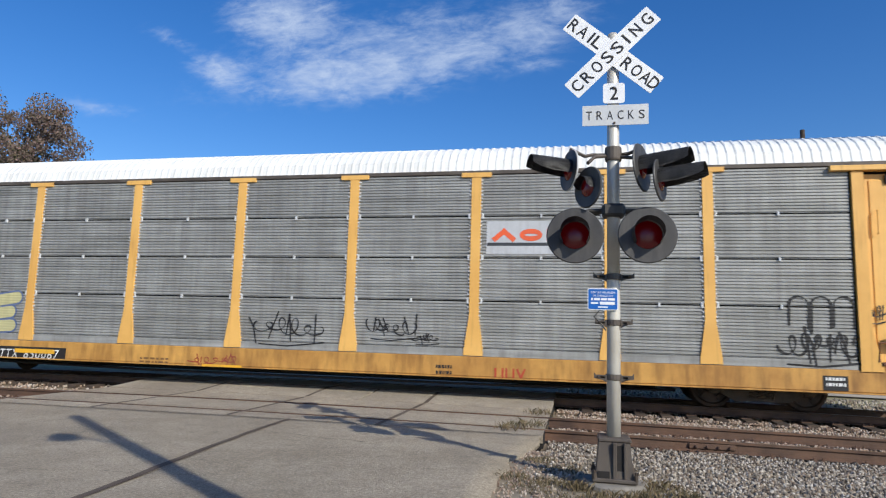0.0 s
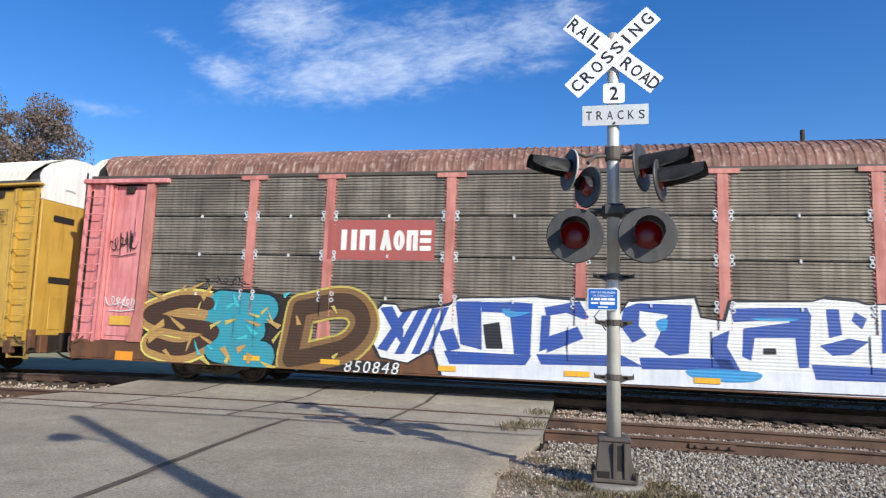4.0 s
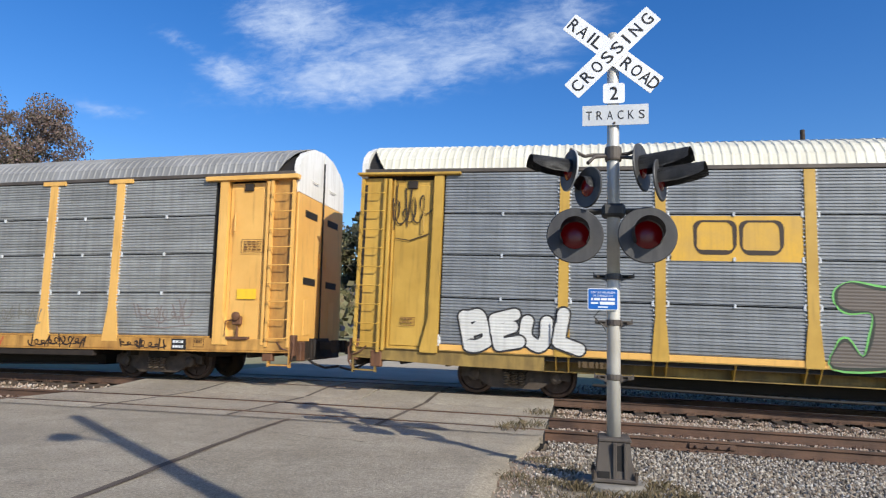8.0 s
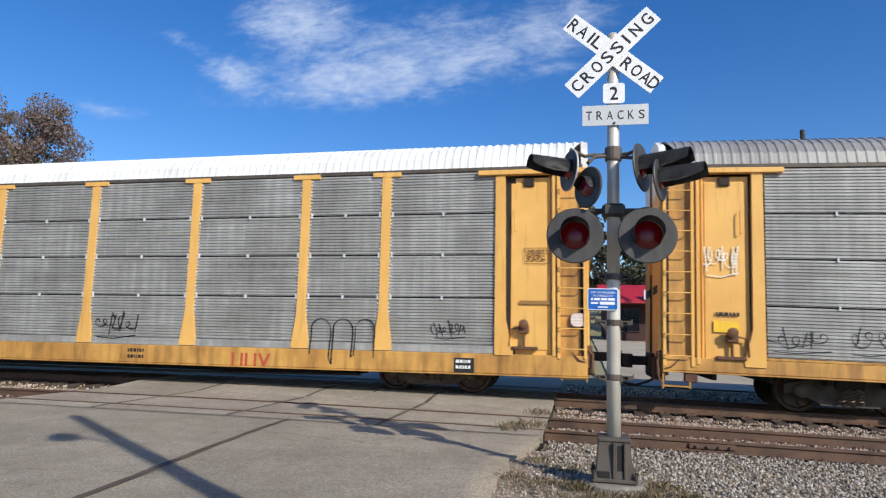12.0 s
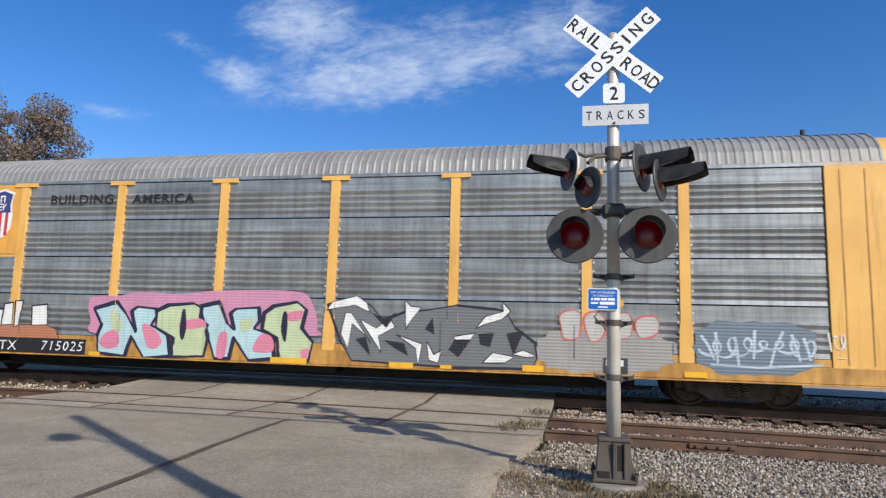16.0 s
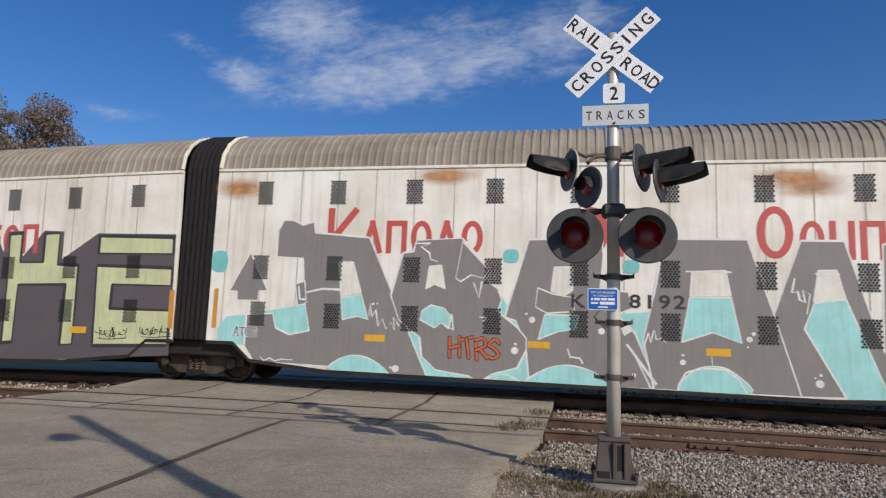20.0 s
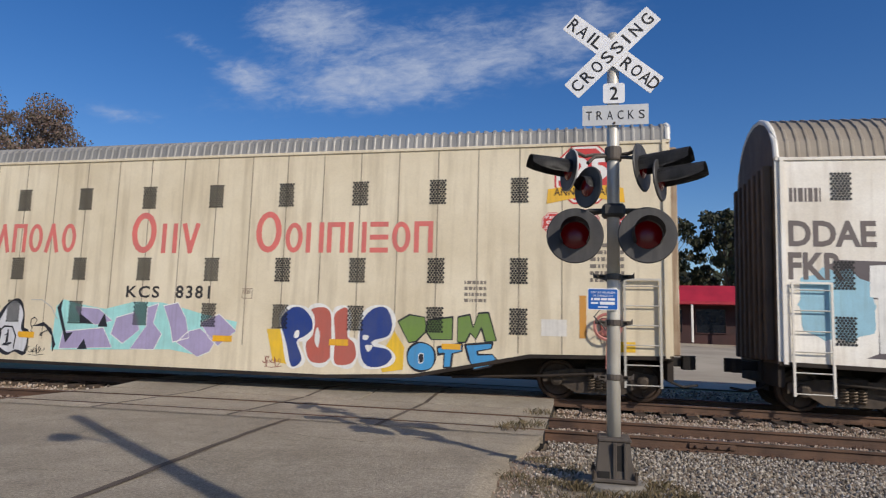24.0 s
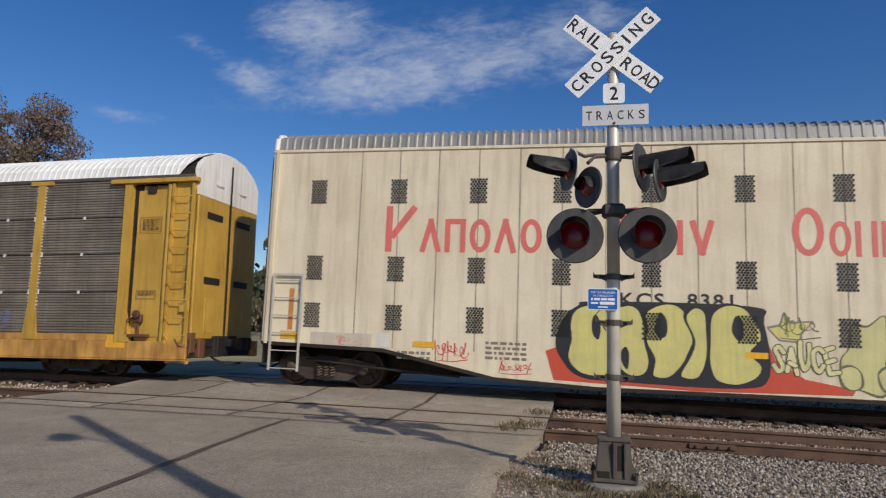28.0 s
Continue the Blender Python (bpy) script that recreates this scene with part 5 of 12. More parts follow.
def bellows(car, x0, x1, eave, ridge, power):
    """Black pleated diaphragm over the joint of the two units."""
    bm = B()
    pleats = []
    n = 6
    for i in range(n):
        a = x0 + (x1 - x0) * i / n
        b = x0 + (x1 - x0) * (i + 0.72) / n
        pts = [(-1.56, 0.98)]
        for k in range(9):
            t = math.pi * k / 8
            c = math.cos(t)
            pts.append((-1.56 * math.copysign(abs(c) ** (2 / power), c), eave + (ridge + 0.06 - eave) * math.sin(t) ** (2 / power)))
        pts.append((1.56, 0.98))
        pl = B()
        prism(pl, pts, "x", a, b)
        pleats.append(pl)
    box(bm, x0 + 0.02, x1 - 0.02, -1.48, 1.48, 0.95, eave)
    dia = part("diaphragm", bm, BLACK, car, "black pleated diaphragm")
    for pl in pleats:
        part("pleat", pl, BLACK, dia)
    bm = B()
    box(bm, x0 - 1.2, x1 + 1.2, -1.35, 1.35, 0.6, 0.95, 0.03)
    for s in (-1, 1):
        prism(bm, [((x0 + x1) / 2 + s * 0.3, 0.93), ((x0 + x1) / 2 + s * 1.75, 0.93), ((x0 + x1) / 2 + s * 2.3, 0.55), ((x0 + x1) / 2 + s * 1.2, 0.7)], "y", -1.42, -1.3)
    part("joint_frame", bm, UNDER, car, "dark frame over the shared truck")
    add_truck(car, (x0 + x1) / 2, car["offset"])


def articulated_pair(right_end, left_end, joint0, joint1, paint, roof, eave, ridge, power, label):
    lr, ll = right_end - joint1, joint0 - left_end
    cr, cl = (right_end + joint1) / 2, (joint0 + left_end) / 2
    r, XR = articulated_unit(cr, lr, 1, paint, roof, eave, ridge, label, power)
    l, XL = articulated_unit(cl, ll, -1, paint, roof, eave, ridge, label, power)
    bellows(r, joint0 - cr + 0.03, joint1 - cr - 0.03, eave, ridge, power)
    CARS.append((r, cr))
    CARS.append((l, cl))
    return r, l


G_R, G_L = articulated_pair(-164.75, -207.15, -186.42, -185.56, KCS_WHITE, ROOF_TAN, 5.08, 6.22, 2.0, "white articulated autorack unit with tan ribbed roof and large wall paintings")
H_R, H_L = articulated_pair(-209.08, -251.55, -230.85, -230.1, KCS_CREAM, ROOF_GREY, 5.5, 5.98, 4.0, "cream articulated autorack unit with grey ribbed roof and bubble-letter paintings")


def motions():
    times = [float(i) for i in range(29)]
    for car, offset in CARS:
        walk(car, [(t, car_pose(offset, t)) for t in times])
    for w, x, offset in WHEELSETS:
        rows = bogie_rows(w, x, offset)
        if rows:
            walk(w, rows)
        else:
            w.location = (x, 0, 0.42)
    walk(cloud_bank, [(0.0, pose(-62, 0, 17) @ CLOUD_AT), (28.0, pose(62, 0, -17) @ CLOUD_AT)])


# ---- sky and distance ----
def cloud_material():
    n = Nodes("thin_cloud")
    tree = n.tree
    tex = n.add("TexCoord")
    big = n.add("TexNoise", Scale=4.0, Detail=12.0, Roughness=0.66, Distortion=0.7)
    mp = n.add("Mapping", Scale=(1.0, 1.0, 1.9), Location=(3.1, 0.0, 1.7))
    n.join(tex.outputs["Object"], mp.inputs["Vector"])
    n.join(mp.outputs["Vector"], big.inputs["Vector"])
    mask = None
    for x, z, a, b, turn, weight in ((0.02, -0.075, 0.6, 0.145, 2, 1.0), (0.5, -0.02, 0.5, 0.14, 11, 0.85), (-0.4, 0.25, 0.36, 0.16, -14, 1.0), (-0.78, -0.035, 0.22, 0.085, -22, 0.9), (0.1, 0.04, 0.85, 0.2, 6, 0.62),
                                     (0.95, 0.1, 0.34, 0.16, 22, 0.75), (-1.15, 0.2, 0.2, 0.05, -28, 0.4), (-1.62, -0.2, 0.28, 0.05, -12, 0.42), (0.98, -0.08, 0.16, 0.05, 0, 0.5)):
        m = n.add("Mapping", Location=(x, 0, z), Rotation=(0, radians(-turn), 0), Scale=(a, 1.0, b))
        m.vector_type = "TEXTURE"
        n.join(tex.outputs["Object"], m.inputs["Vector"])
        ln = n.add("VectorMath")
        ln.operation = "LENGTH"
        n.join(m.outputs["Vector"], ln.inputs[0])
        r = n.add("MapRange")
        r.interpolation_type = "SMOOTHSTEP"
        r.inputs["From Min"].default_value, r.inputs["From Max"].default_value = 0.0, 1.9
        r.inputs["To Min"].default_value, r.inputs["To Max"].default_value = weight, 0.0
        n.join(ln.outputs["Value"], r.inputs["Value"])
        if mask is None:
            mask = r.outputs["Result"]
        else:
            mx = n.add("Math")
            mx.operation = "MAXIMUM"
            n.join(mask, mx.inputs[0])
            n.join(r.outputs["Result"], mx.inputs[1])
            mask = mx.outputs[0]
    wisp = n.add("TexNoise", Scale=11.0, Detail=10.0, Roughness=0.6, Distortion=0.3)
    mp2 = n.add("Mapping", Scale=(0.8, 1.0, 2.4), Rotation=(0, radians(14), 0))
    n.join(tex.outputs["Object"], mp2.inputs["Vector"])
    n.join(mp2.outputs["Vector"], wisp.inputs["Vector"])
    both = n.mix(0.4, big.outputs["Fac"], wisp.outputs["Fac"])
    tot = n.add("Math")
    tot.operation = "MULTIPLY_ADD"
    n.join(mask, tot.inputs[0])
    tot.inputs[1].default_value = 0.42
    n.join(both, tot.inputs[2])
    cov = n.add("MapRange")
    cov.interpolation_type = "SMOOTHSTEP"
    cov.inputs["From Min"].default_value, cov.inputs["From Max"].default_value = 0.5, 1.16
    n.join(tot.outputs[0], cov.inputs["Value"])
    gate = n.add("MapRange")
    gate.inputs["From Min"].default_value, gate.inputs["From Max"].default_value = 0.0, 0.4
    n.join(mask, gate.inputs["Value"])
    alpha = n.times(n.times(cov.outputs["Result"], gate.outputs["Result"]), 0.92)
    em = n.add("Emission", Color=rgb(214, 226, 246), Strength=1.0)
    tr = n.add("BsdfTransparent")
    ms = n.add("MixShader")
    n.join(alpha, ms.inputs[0])
    n.join(tr.outputs[0], ms.inputs[1])
    n.join(em.outputs[0], ms.inputs[2])
    n.join(ms.outputs[0], tree.nodes["Material Output"].inputs["Surface"])
    return n.mat


CLOUD_AT = pose(-696, 2000, 907)
bm = B()
vs = [bm.verts.new(p) for p in ((-2.4, 0, -0.45), (1.8, 0, -0.45), (1.8, 0, 0.75), (-2.4, 0, 0.75))]
bm.faces.new(vs)
cloud_bank = tagged(new("cloud_bank", mesh_of(bm, "cloud_bank", cloud_material())), "thin white fair-weather cloud drifting in a blue sky", "cloud", kind="structure")
cloud_bank.scale = (620, 620, 620)


# trees
BARK = surf("grey_bark", rgb(104, 92, 78), rgb(74, 64, 54), 2.0, 0.9, 0, 0.5, 20)


def leaf_mat(name, tones):
    n = Nodes(name)
    geo = n.add("NewGeometry")
    ramp = n.add("ValToRGB")
    els = ramp.color_ramp.elements
    els[0].color, els[1].color = tones[0], tones[-1]
    for i, tone in enumerate(tones[1:-1], 1):
        els.new(i / (len(tones) - 1)).color = tone
    n.join(geo.outputs["Random Per Island"], ramp.inputs["Fac"])
    n.join(ramp.outputs["Color"], n.bsdf.inputs["Base Color"])
    n.bsdf.inputs["Roughness"].default_value = 0.7
    n.bsdf.inputs["Subsurface Weight"].default_value = 0.0
    return n.mat


LEAF_OAK = leaf_mat("autumn_leaves", [rgb(96, 84, 76), rgb(112, 92, 84), rgb(88, 80, 64), rgb(122, 100, 92), rgb(104, 84, 78), rgb(80, 80, 58)])
LEAF_GREEN = leaf_mat("dull_green_leaves", [rgb(84, 84, 50), rgb(106, 100, 64), rgb(72, 74, 46), rgb(122, 108, 74), rgb(98, 84, 58)])
LEAF_DARK = leaf_mat("dark_hill_leaves", [rgb(48, 56, 38), rgb(66, 70, 46), rgb(40, 46, 34), rgb(80, 76, 54)])


def leaves(clumps, per, size, material, seed):
    """Small leaf blades round clump centres (x, y, z, radius)."""
    rs = np.random.RandomState(seed)
    vs, fs, n = [], [], 0
    quad = np.array([[-0.5, 0, -0.3], [0.5, 0, -0.3], [0.4, 0.1, 0.35], [-0.35, 0.1, 0.4]])
    for x, y, z, r in clumps:
        for _ in range(per):
            d = rs.normal(size=3)
            d *= r * rs.rand() ** 0.45 / np.linalg.norm(d)
            q = np.array(Euler(rs.rand(3) * 6.28).to_matrix())
            vs.append(quad @ q.T * size * (0.6 + 0.8 * rs.rand()) + (x + d[0], y + d[1], z + d[2] * 0.8))
            fs.append((n, n + 1, n + 2, n + 3))
            n += 4
    me = bpy.data.meshes.new("crown")
    me.from_pydata(np.concatenate(vs).tolist(), [], fs)
    me.materials.append(material)
    return me


def tree(x, y, height, spread, seed, material, label, per=60, clumps=60, size=0.3, bare=0.35, group=""):
    rs = np.random.RandomState(seed)
    z0 = land(x, y) - 0.1
    t = thing("tree", label, "tree", group, at=pose(x, y, z0))
    bm = B()
    top = height * 0.75
    spine = [Vector((0.15 * spread * math.sin(k * 0.9 + seed) * k / 6, 0.15 * spread * math.cos(k * 1.3 + seed) * k / 6, top * k / 6)) for k in range(7)]
    tube(bm, spine, height * 0.022, 8, height * 0.006)
    cl = []
    for k in range(clumps):
        f = bare + (1 - bare) * rs.rand() ** 0.8
        a = rs.rand() * 6.283
        rad = spread * (0.25 + 0.75 * rs.rand() ** 0.6) * math.sqrt(max(0.06, 1 - ((f - 0.62) / 0.5) ** 2))
        c = Vector((math.cos(a) * rad, math.sin(a) * rad, f * height))
        cl.append((c.x, c.y, c.z, spread * (0.12 + 0.14 * rs.rand())))
        if k < 40:
            s = spine[min(6, int(f * 6 * 0.85))]
            mid = s.lerp(c, 0.5) + Vector((0, 0, -0.05 * height * rs.rand()))
            tube(bm, [s, mid, c], height * 0.006, 5, height * 0.0015)
    part("trunk", bm, BARK, t, "grey trunk and limbs")
    part("crown", leaves(cl, per, size, material, seed), None, t, "thinning leafy crown")
    return t


tree(-33.2, 31, 14.3, 4.6, 3, LEAF_OAK, "tall oak with thinning russet and green autumn leaves", 240, 190, 0.105, 0.3)
tree(-38.0, 34, 13.0, 4.5, 8, LEAF_GREEN, "leafy dull green tree behind the railway", 60, 80, 0.3, 0.25)
for i, (x, y, h, sp, mt) in enumerate(((-10.5, 60, 13, 4.2, LEAF_GREEN), (-8.0, 74, 15, 4.5, LEAF_GREEN), (-13.5, 70, 14, 5, LEAF_OAK), (-17, 58, 10, 4.5, LEAF_DARK), (-21, 66, 12, 5, LEAF_DARK),
                                       (-3.0, 96, 15, 5.5, LEAF_DARK), (3.5, 88, 15, 5.5, LEAF_DARK), (9, 72, 6, 3.5, LEAF_GREEN), (18.4, 66, 17, 4.2, LEAF_DARK), (-15.5, 78, 17, 5, LEAF_DARK), (-19, 84, 17, 5.5, LEAF_GREEN), (-11.5, 86, 18, 5.5, LEAF_DARK), (12, 96, 14, 5.5, LEAF_DARK), (20, 92, 15, 5.5, LEAF_DARK), (27, 90, 15, 5.5, LEAF_DARK), (22, 70, 11, 5, LEAF_DARK), (30, 72, 10, 5, LEAF_GREEN), (-28, 64, 11, 5, LEAF_GREEN))):
    tree(x, y, h, sp, 20 + i, mt, "leafy roadside tree on the hill", 90, 70, 0.4, 0.12, "trees on the hillside")
# woods further up the hill
rs = np.random.RandomState(77)
cl = []
for _ in range(1500):
    x, y = rs.uniform(-220, 220), rs.uniform(105, 290)
    if abs(x - far_road_x(min(y, 225))) < 7 and y < 180:
        continue
    h = rs.uniform(4, 10)
    cl.append((x, y, land(x, y) + h * rs.uniform(0.25, 1.0), rs.uniform(2.0, 3.6)))
tagged(new("hill_woods", leaves(cl, 38, 1.25, LEAF_DARK, 78)), "dark autumn woods covering the far hillside", "woods", kind="stuff")
# brush behind the tracks, far to both sides
cl = []
for _ in range(420):
    x = rs.choice([rs.uniform(-120, -14), rs.uniform(34, 120)])
    y = rs.uniform(36, 56)
    cl.append((x, y, land(x, y) + rs.uniform(0.3, 3.2), rs.uniform(0.9, 1.8)))
tagged(new("scrub", leaves(cl, 40, 0.5, LEAF_GREEN, 79)), "overgrown green scrub behind the railway", "bushes", kind="stuff")

# ---- shop beyond the tracks ----
RED = surf("red_paint", rgb(176, 40, 56), rgb(150, 30, 46), 0.8, 0.5, 0, 0.05, 30)
SHOPWALL = surf("dark_brown_wall", rgb(66, 36, 34), rgb(48, 28, 28), 0.8, 0.7, 0, 0.1, 30)
GLASS_DARK = plain("dark_glass", rgb(30, 32, 36), 0.1)
shop = thing("shop_building", "low shop with a bright red mansard roof and white sign board", "building")
SXX, SYY, SZ = 14.0, 50.0, 1.25
bm = B()
box(bm, 2.0, 14.4, SYY, SYY + 10, SZ - 0.6, SZ + 2.6)
part("wall", bm, SHOPWALL, shop, "dark brown shop wall")
bm = B()
prism(bm, [(SYY - 1.6, SZ + 2.5), (SYY - 1.6, SZ + 2.7), (SYY + 0.2, SZ + 3.95), (SYY + 10, SZ + 3.95), (SYY + 10, SZ + 2.5)], "x", 1.4, 14.8)
part("roof", bm, RED, shop, "bright red mansard roof")
for i in range(4):
    x = 3.4 + i * 3.0
    bm = B()
    box(bm, x - 1.0, x + 1.0, SYY - 0.05, SYY + 0.05, SZ + 0.5, SZ + 2.2)
    w = part("window", bm, GLASS_DARK, shop, "dark shop window")
    bm = B()
    for a, b, c, d in ((x - 1.06, x - 1.0, SZ + 0.44, SZ + 2.26), (x + 1.0, x + 1.06, SZ + 0.44, SZ + 2.26), (x - 1.0, x + 1.0, SZ + 2.2, SZ + 2.26), (x - 1.0, x + 1.0, SZ + 0.44, SZ + 0.5)):
        box(bm, a, b, SYY - 0.09, SYY + 0.02, c, d)
    part("window_frame", bm, SHOPWALL, w)
    bm = B()
    box(bm, x + 1.42, x + 1.58, SYY - 1.5, SYY - 1.34, SZ - 0.2, SZ + 2.55, 0.02)
    part("porch_post", bm, WHITE, shop, "white porch post")
bm = B()
box(bm, 4.6, 7.0, SYY - 1.75, SYY - 1.62, SZ + 2.75, SZ + 3.45, 0.02)
sign = part("sign_board", bm, SIGN_WHITE, shop, "white sign board with dark print")
bm = B()
for k, (a, b) in enumerate(((4.75, 5.0), (5.06, 5.3), (5.36, 5.6), (5.8, 6.06), (6.12, 6.4), (6.46, 6.8))):
    box(bm, a, b, SYY - 1.765, SYY - 1.755, SZ + 2.95, SZ + 3.3)
part("print", bm, RED, sign, "red print bars")

bm = B()
box(bm, 14.42, 14.8, SYY - 1.55, SYY, SZ - 0.3, SZ + 2.49, 0.02)
part("end_panel", bm, RED, shop, "red end panel of the porch")
bm = B()
box(bm, 12.95, 14.15, SYY - 1.66, SYY - 1.6, SZ + 1.85, SZ + 2.42, 0.01)
board = part("sign_board", bm, SIGN_WHITE, shop, "small white board under the eave")
for x in (13.1, 13.62):
    bm = B()
    box(bm, x, x + 0.36, SYY - 1.67, SYY - 1.661, SZ + 2.05, SZ + 2.24)
    part("print", bm, SIGN_GREY, board, "faint print bar")

# dark car parked before the shop, its nose to the tracks
CARDARK = plain("dark_car_paint", rgb(38, 40, 46), 0.25)
suv = thing("parked_car", "dark blue-black sport utility car parked before the red shop", "car", at=pose(13.05, 45.0, land(13.05, 45.0)))
bm = B()
prism(bm, [(-2.3, 0.4), (-2.34, 0.75), (-2.2, 0.95), (-1.0, 1.06), (-0.35, 1.12), (2.2, 1.12), (2.28, 0.9), (2.28, 0.4)], "x", -0.93, 0.93)
part("body", bm, CARDARK, suv)
bm = B()
prism(bm, [(-1.05, 1.06), (-0.3, 1.66), (0.1, 1.73), (1.9, 1.72), (2.2, 1.12)], "x", -0.8, 0.8)
cabin = part("cabin", bm, CARDARK, suv)
bm = B()
prism(bm, [(-1.07, 1.1), (-0.36, 1.66), (-0.33, 1.63), (-1.0, 1.08)], "x", -0.72, 0.72)
part("windscreen", bm, GLASS_DARK, cabin, "dark windscreen")
for sgn in (-1, 1):
    bm = B()
    prism(bm, [(-0.75, 1.16), (-0.25, 1.58), (1.75, 1.6), (2.0, 1.16)], "x", sgn * 0.803 - 0.004, sgn * 0.803 + 0.004)
    part("side_window", bm, GLASS_DARK, cabin, "dark side window")
    bm = B()
    box(bm, sgn * 0.68 - 0.17, sgn * 0.68 + 0.17, -2.37, -2.28, 0.74, 0.88, 0.02)
    part("headlight", bm, POLE, suv, "pale headlight")
    bm = B()
    box(bm, sgn * 1.02 - 0.1, sgn * 1.02 + 0.1, -0.85, -0.7, 1.1, 1.24, 0.03)
    part("wing_mirror", bm, CARDARK, suv)
    for y in (-1.4, 1.4):
        bm = B()
        lathe(bm, [(0.2, 0.0), (0.33, 0.0), (0.36, 0.04), (0.36, 0.2), (0.2, 0.22)], pose(sgn * 0.74, y, 0.36, 0, 90 * sgn, 0), 20)
        w = part("wheel", bm, BLACK, suv, "black tyre")
        bm = B()
        lathe(bm, [(0.02, 0.19), (0.19, 0.17), (0.21, 0.14)], pose(sgn * 0.74, y, 0.36, 0, 90 * sgn, 0), 16)
        part("rim", bm, POLE, w, "bright rim")
bm = B()
box(bm, -0.4, 0.4, -2.38, -2.3, 0.72, 0.86, 0.02)
part("grille", bm, POLE, suv, "bright grille bar")
bm = B()
box(bm, -0.94, 0.94, -2.42, -2.25, 0.42, 0.62, 0.04)
part("bumper", bm, HOOD, suv, "dark bumper")

# houses past the street
def house(x, y, z, w, d, h, rise, wall_mat, roof_mat, label, turn=0.0):
    """A small gabled house: boarded walls, overhanging roof, framed windows, a door and a porch rail."""
    hs = thing("house", label, "house", at=pose(x, y, z, 0, 0, turn))
    bm = B()
    prism(bm, [(-d / 2, -1.0), (-d / 2, h), (0, h + rise), (d / 2, h), (d / 2, -1.0)], "x", -w / 2, w / 2)
    part("wall", bm, wall_mat, hs, "painted board wall")
    for s in (-1, 1):
        bm = B()
        prism(bm, [(s * (d / 2 + 0.35), h - 0.3), (0, h + rise + 0.02), (0, h + rise + 0.16), (s * (d / 2 + 0.35), h - 0.16)], "x", -w / 2 - 0.3, w / 2 + 0.3)
        part("roof", bm, roof_mat, hs, "sloping roof side")
    for k in (-0.32, 0.05, 0.36):
        bm = B()
        box(bm, k * w - 0.5, k * w + 0.5, -d / 2 - 0.05, -d / 2 + 0.05, 0.9, 2.2)
        win = part("window", bm, WHITE, hs, "white window frame")
        bm = B()
        box(bm, k * w - 0.4, k * w + 0.4, -d / 2 - 0.07, -d / 2 - 0.052, 1.0, 2.1)
        part("pane", bm, GLASS_DARK, win, "dark pane")
    bm = B()
    box(bm, 0.17 * w, 0.17 * w + 0.95, -d / 2 - 0.06, -d / 2, 0.0, 2.1)
    part("door", bm, BLACK, hs, "dark door")
    for i in range(6):
        bm = B()
        box(bm, -w / 2 + i * w / 5 - 0.05, -w / 2 + i * w / 5 + 0.05, -d / 2 - 1.6, -d / 2 - 1.5, -0.6, 0.75)
        part("porch_post", bm, WHITE, hs)
    bm = B()
    box(bm, -w / 2, w / 2, -d / 2 - 1.58, -d / 2 - 1.52, 0.6, 0.7)
    part("porch_rail", bm, WHITE, hs, "white rail")
    return hs


GREEN_ROOF = surf("green_shingle", rgb(92, 116, 92), rgb(74, 96, 76), 1.0, 0.85, 0, 0.2, 20)
GREY_ROOF = surf("grey_shingle", rgb(150, 148, 146), rgb(124, 122, 120), 1.0, 0.85, 0, 0.2, 20)
CLAPBOARD = surf("white_clapboard", rgb(220, 216, 208), rgb(200, 196, 188), 0.6, 0.6, 0, 0.05, 30)
PINKWALL = surf("pale_pink_wall", rgb(206, 178, 172), rgb(186, 158, 152), 0.6, 0.7, 0, 0.05, 30)
house(22.5, 66, land(22.5, 63) + 0.15, 9.0, 7.0, 2.7, 1.5, CLAPBOARD, GREEN_ROOF, "white board house with a green shingle roof")
house(-19.5, 62, land(-19.5, 60) + 0.1, 7.0, 6.0, 2.6, 1.6, PINKWALL, GREY_ROOF, "pale pink house with a light gabled roof", 70)


# red car before the shop
rcar = thing("car", "parked dark red car before the shop", "car", at=pose(13.6, 44, 0.85, 0, 0, 82))
bm = B()
prism(bm, [(-2.2, 0.3), (-2.2, 0.85), (-1.6, 0.95), (-0.9, 1.4), (0.6, 1.42), (1.2, 0.95), (2.1, 0.85), (2.2, 0.3)], "y", -0.85, 0.85)
part("body", bm, RED, rcar)
bm = B()
prism(bm, [(-1.4, 0.97), (-0.85, 1.33), (0.55, 1.35), (1.0, 0.97)], "y", -0.86, 0.86)
part("window", bm, GLASS_DARK, rcar, "dark windows")
for x in (-1.4, 1.4):
    for s in (-1, 1):
        bm = B()
        lathe(bm, [(0.02, 0.02), (0.3, 0.0), (0.31, 0.1), (0.02, 0.12)], pose(x, s * 0.8, 0.3) @ pose(0, 0, 0, 90 if s < 0 else -90, 0, 0), 16)
        part("wheel", bm, BLACK, rcar, "black wheel")

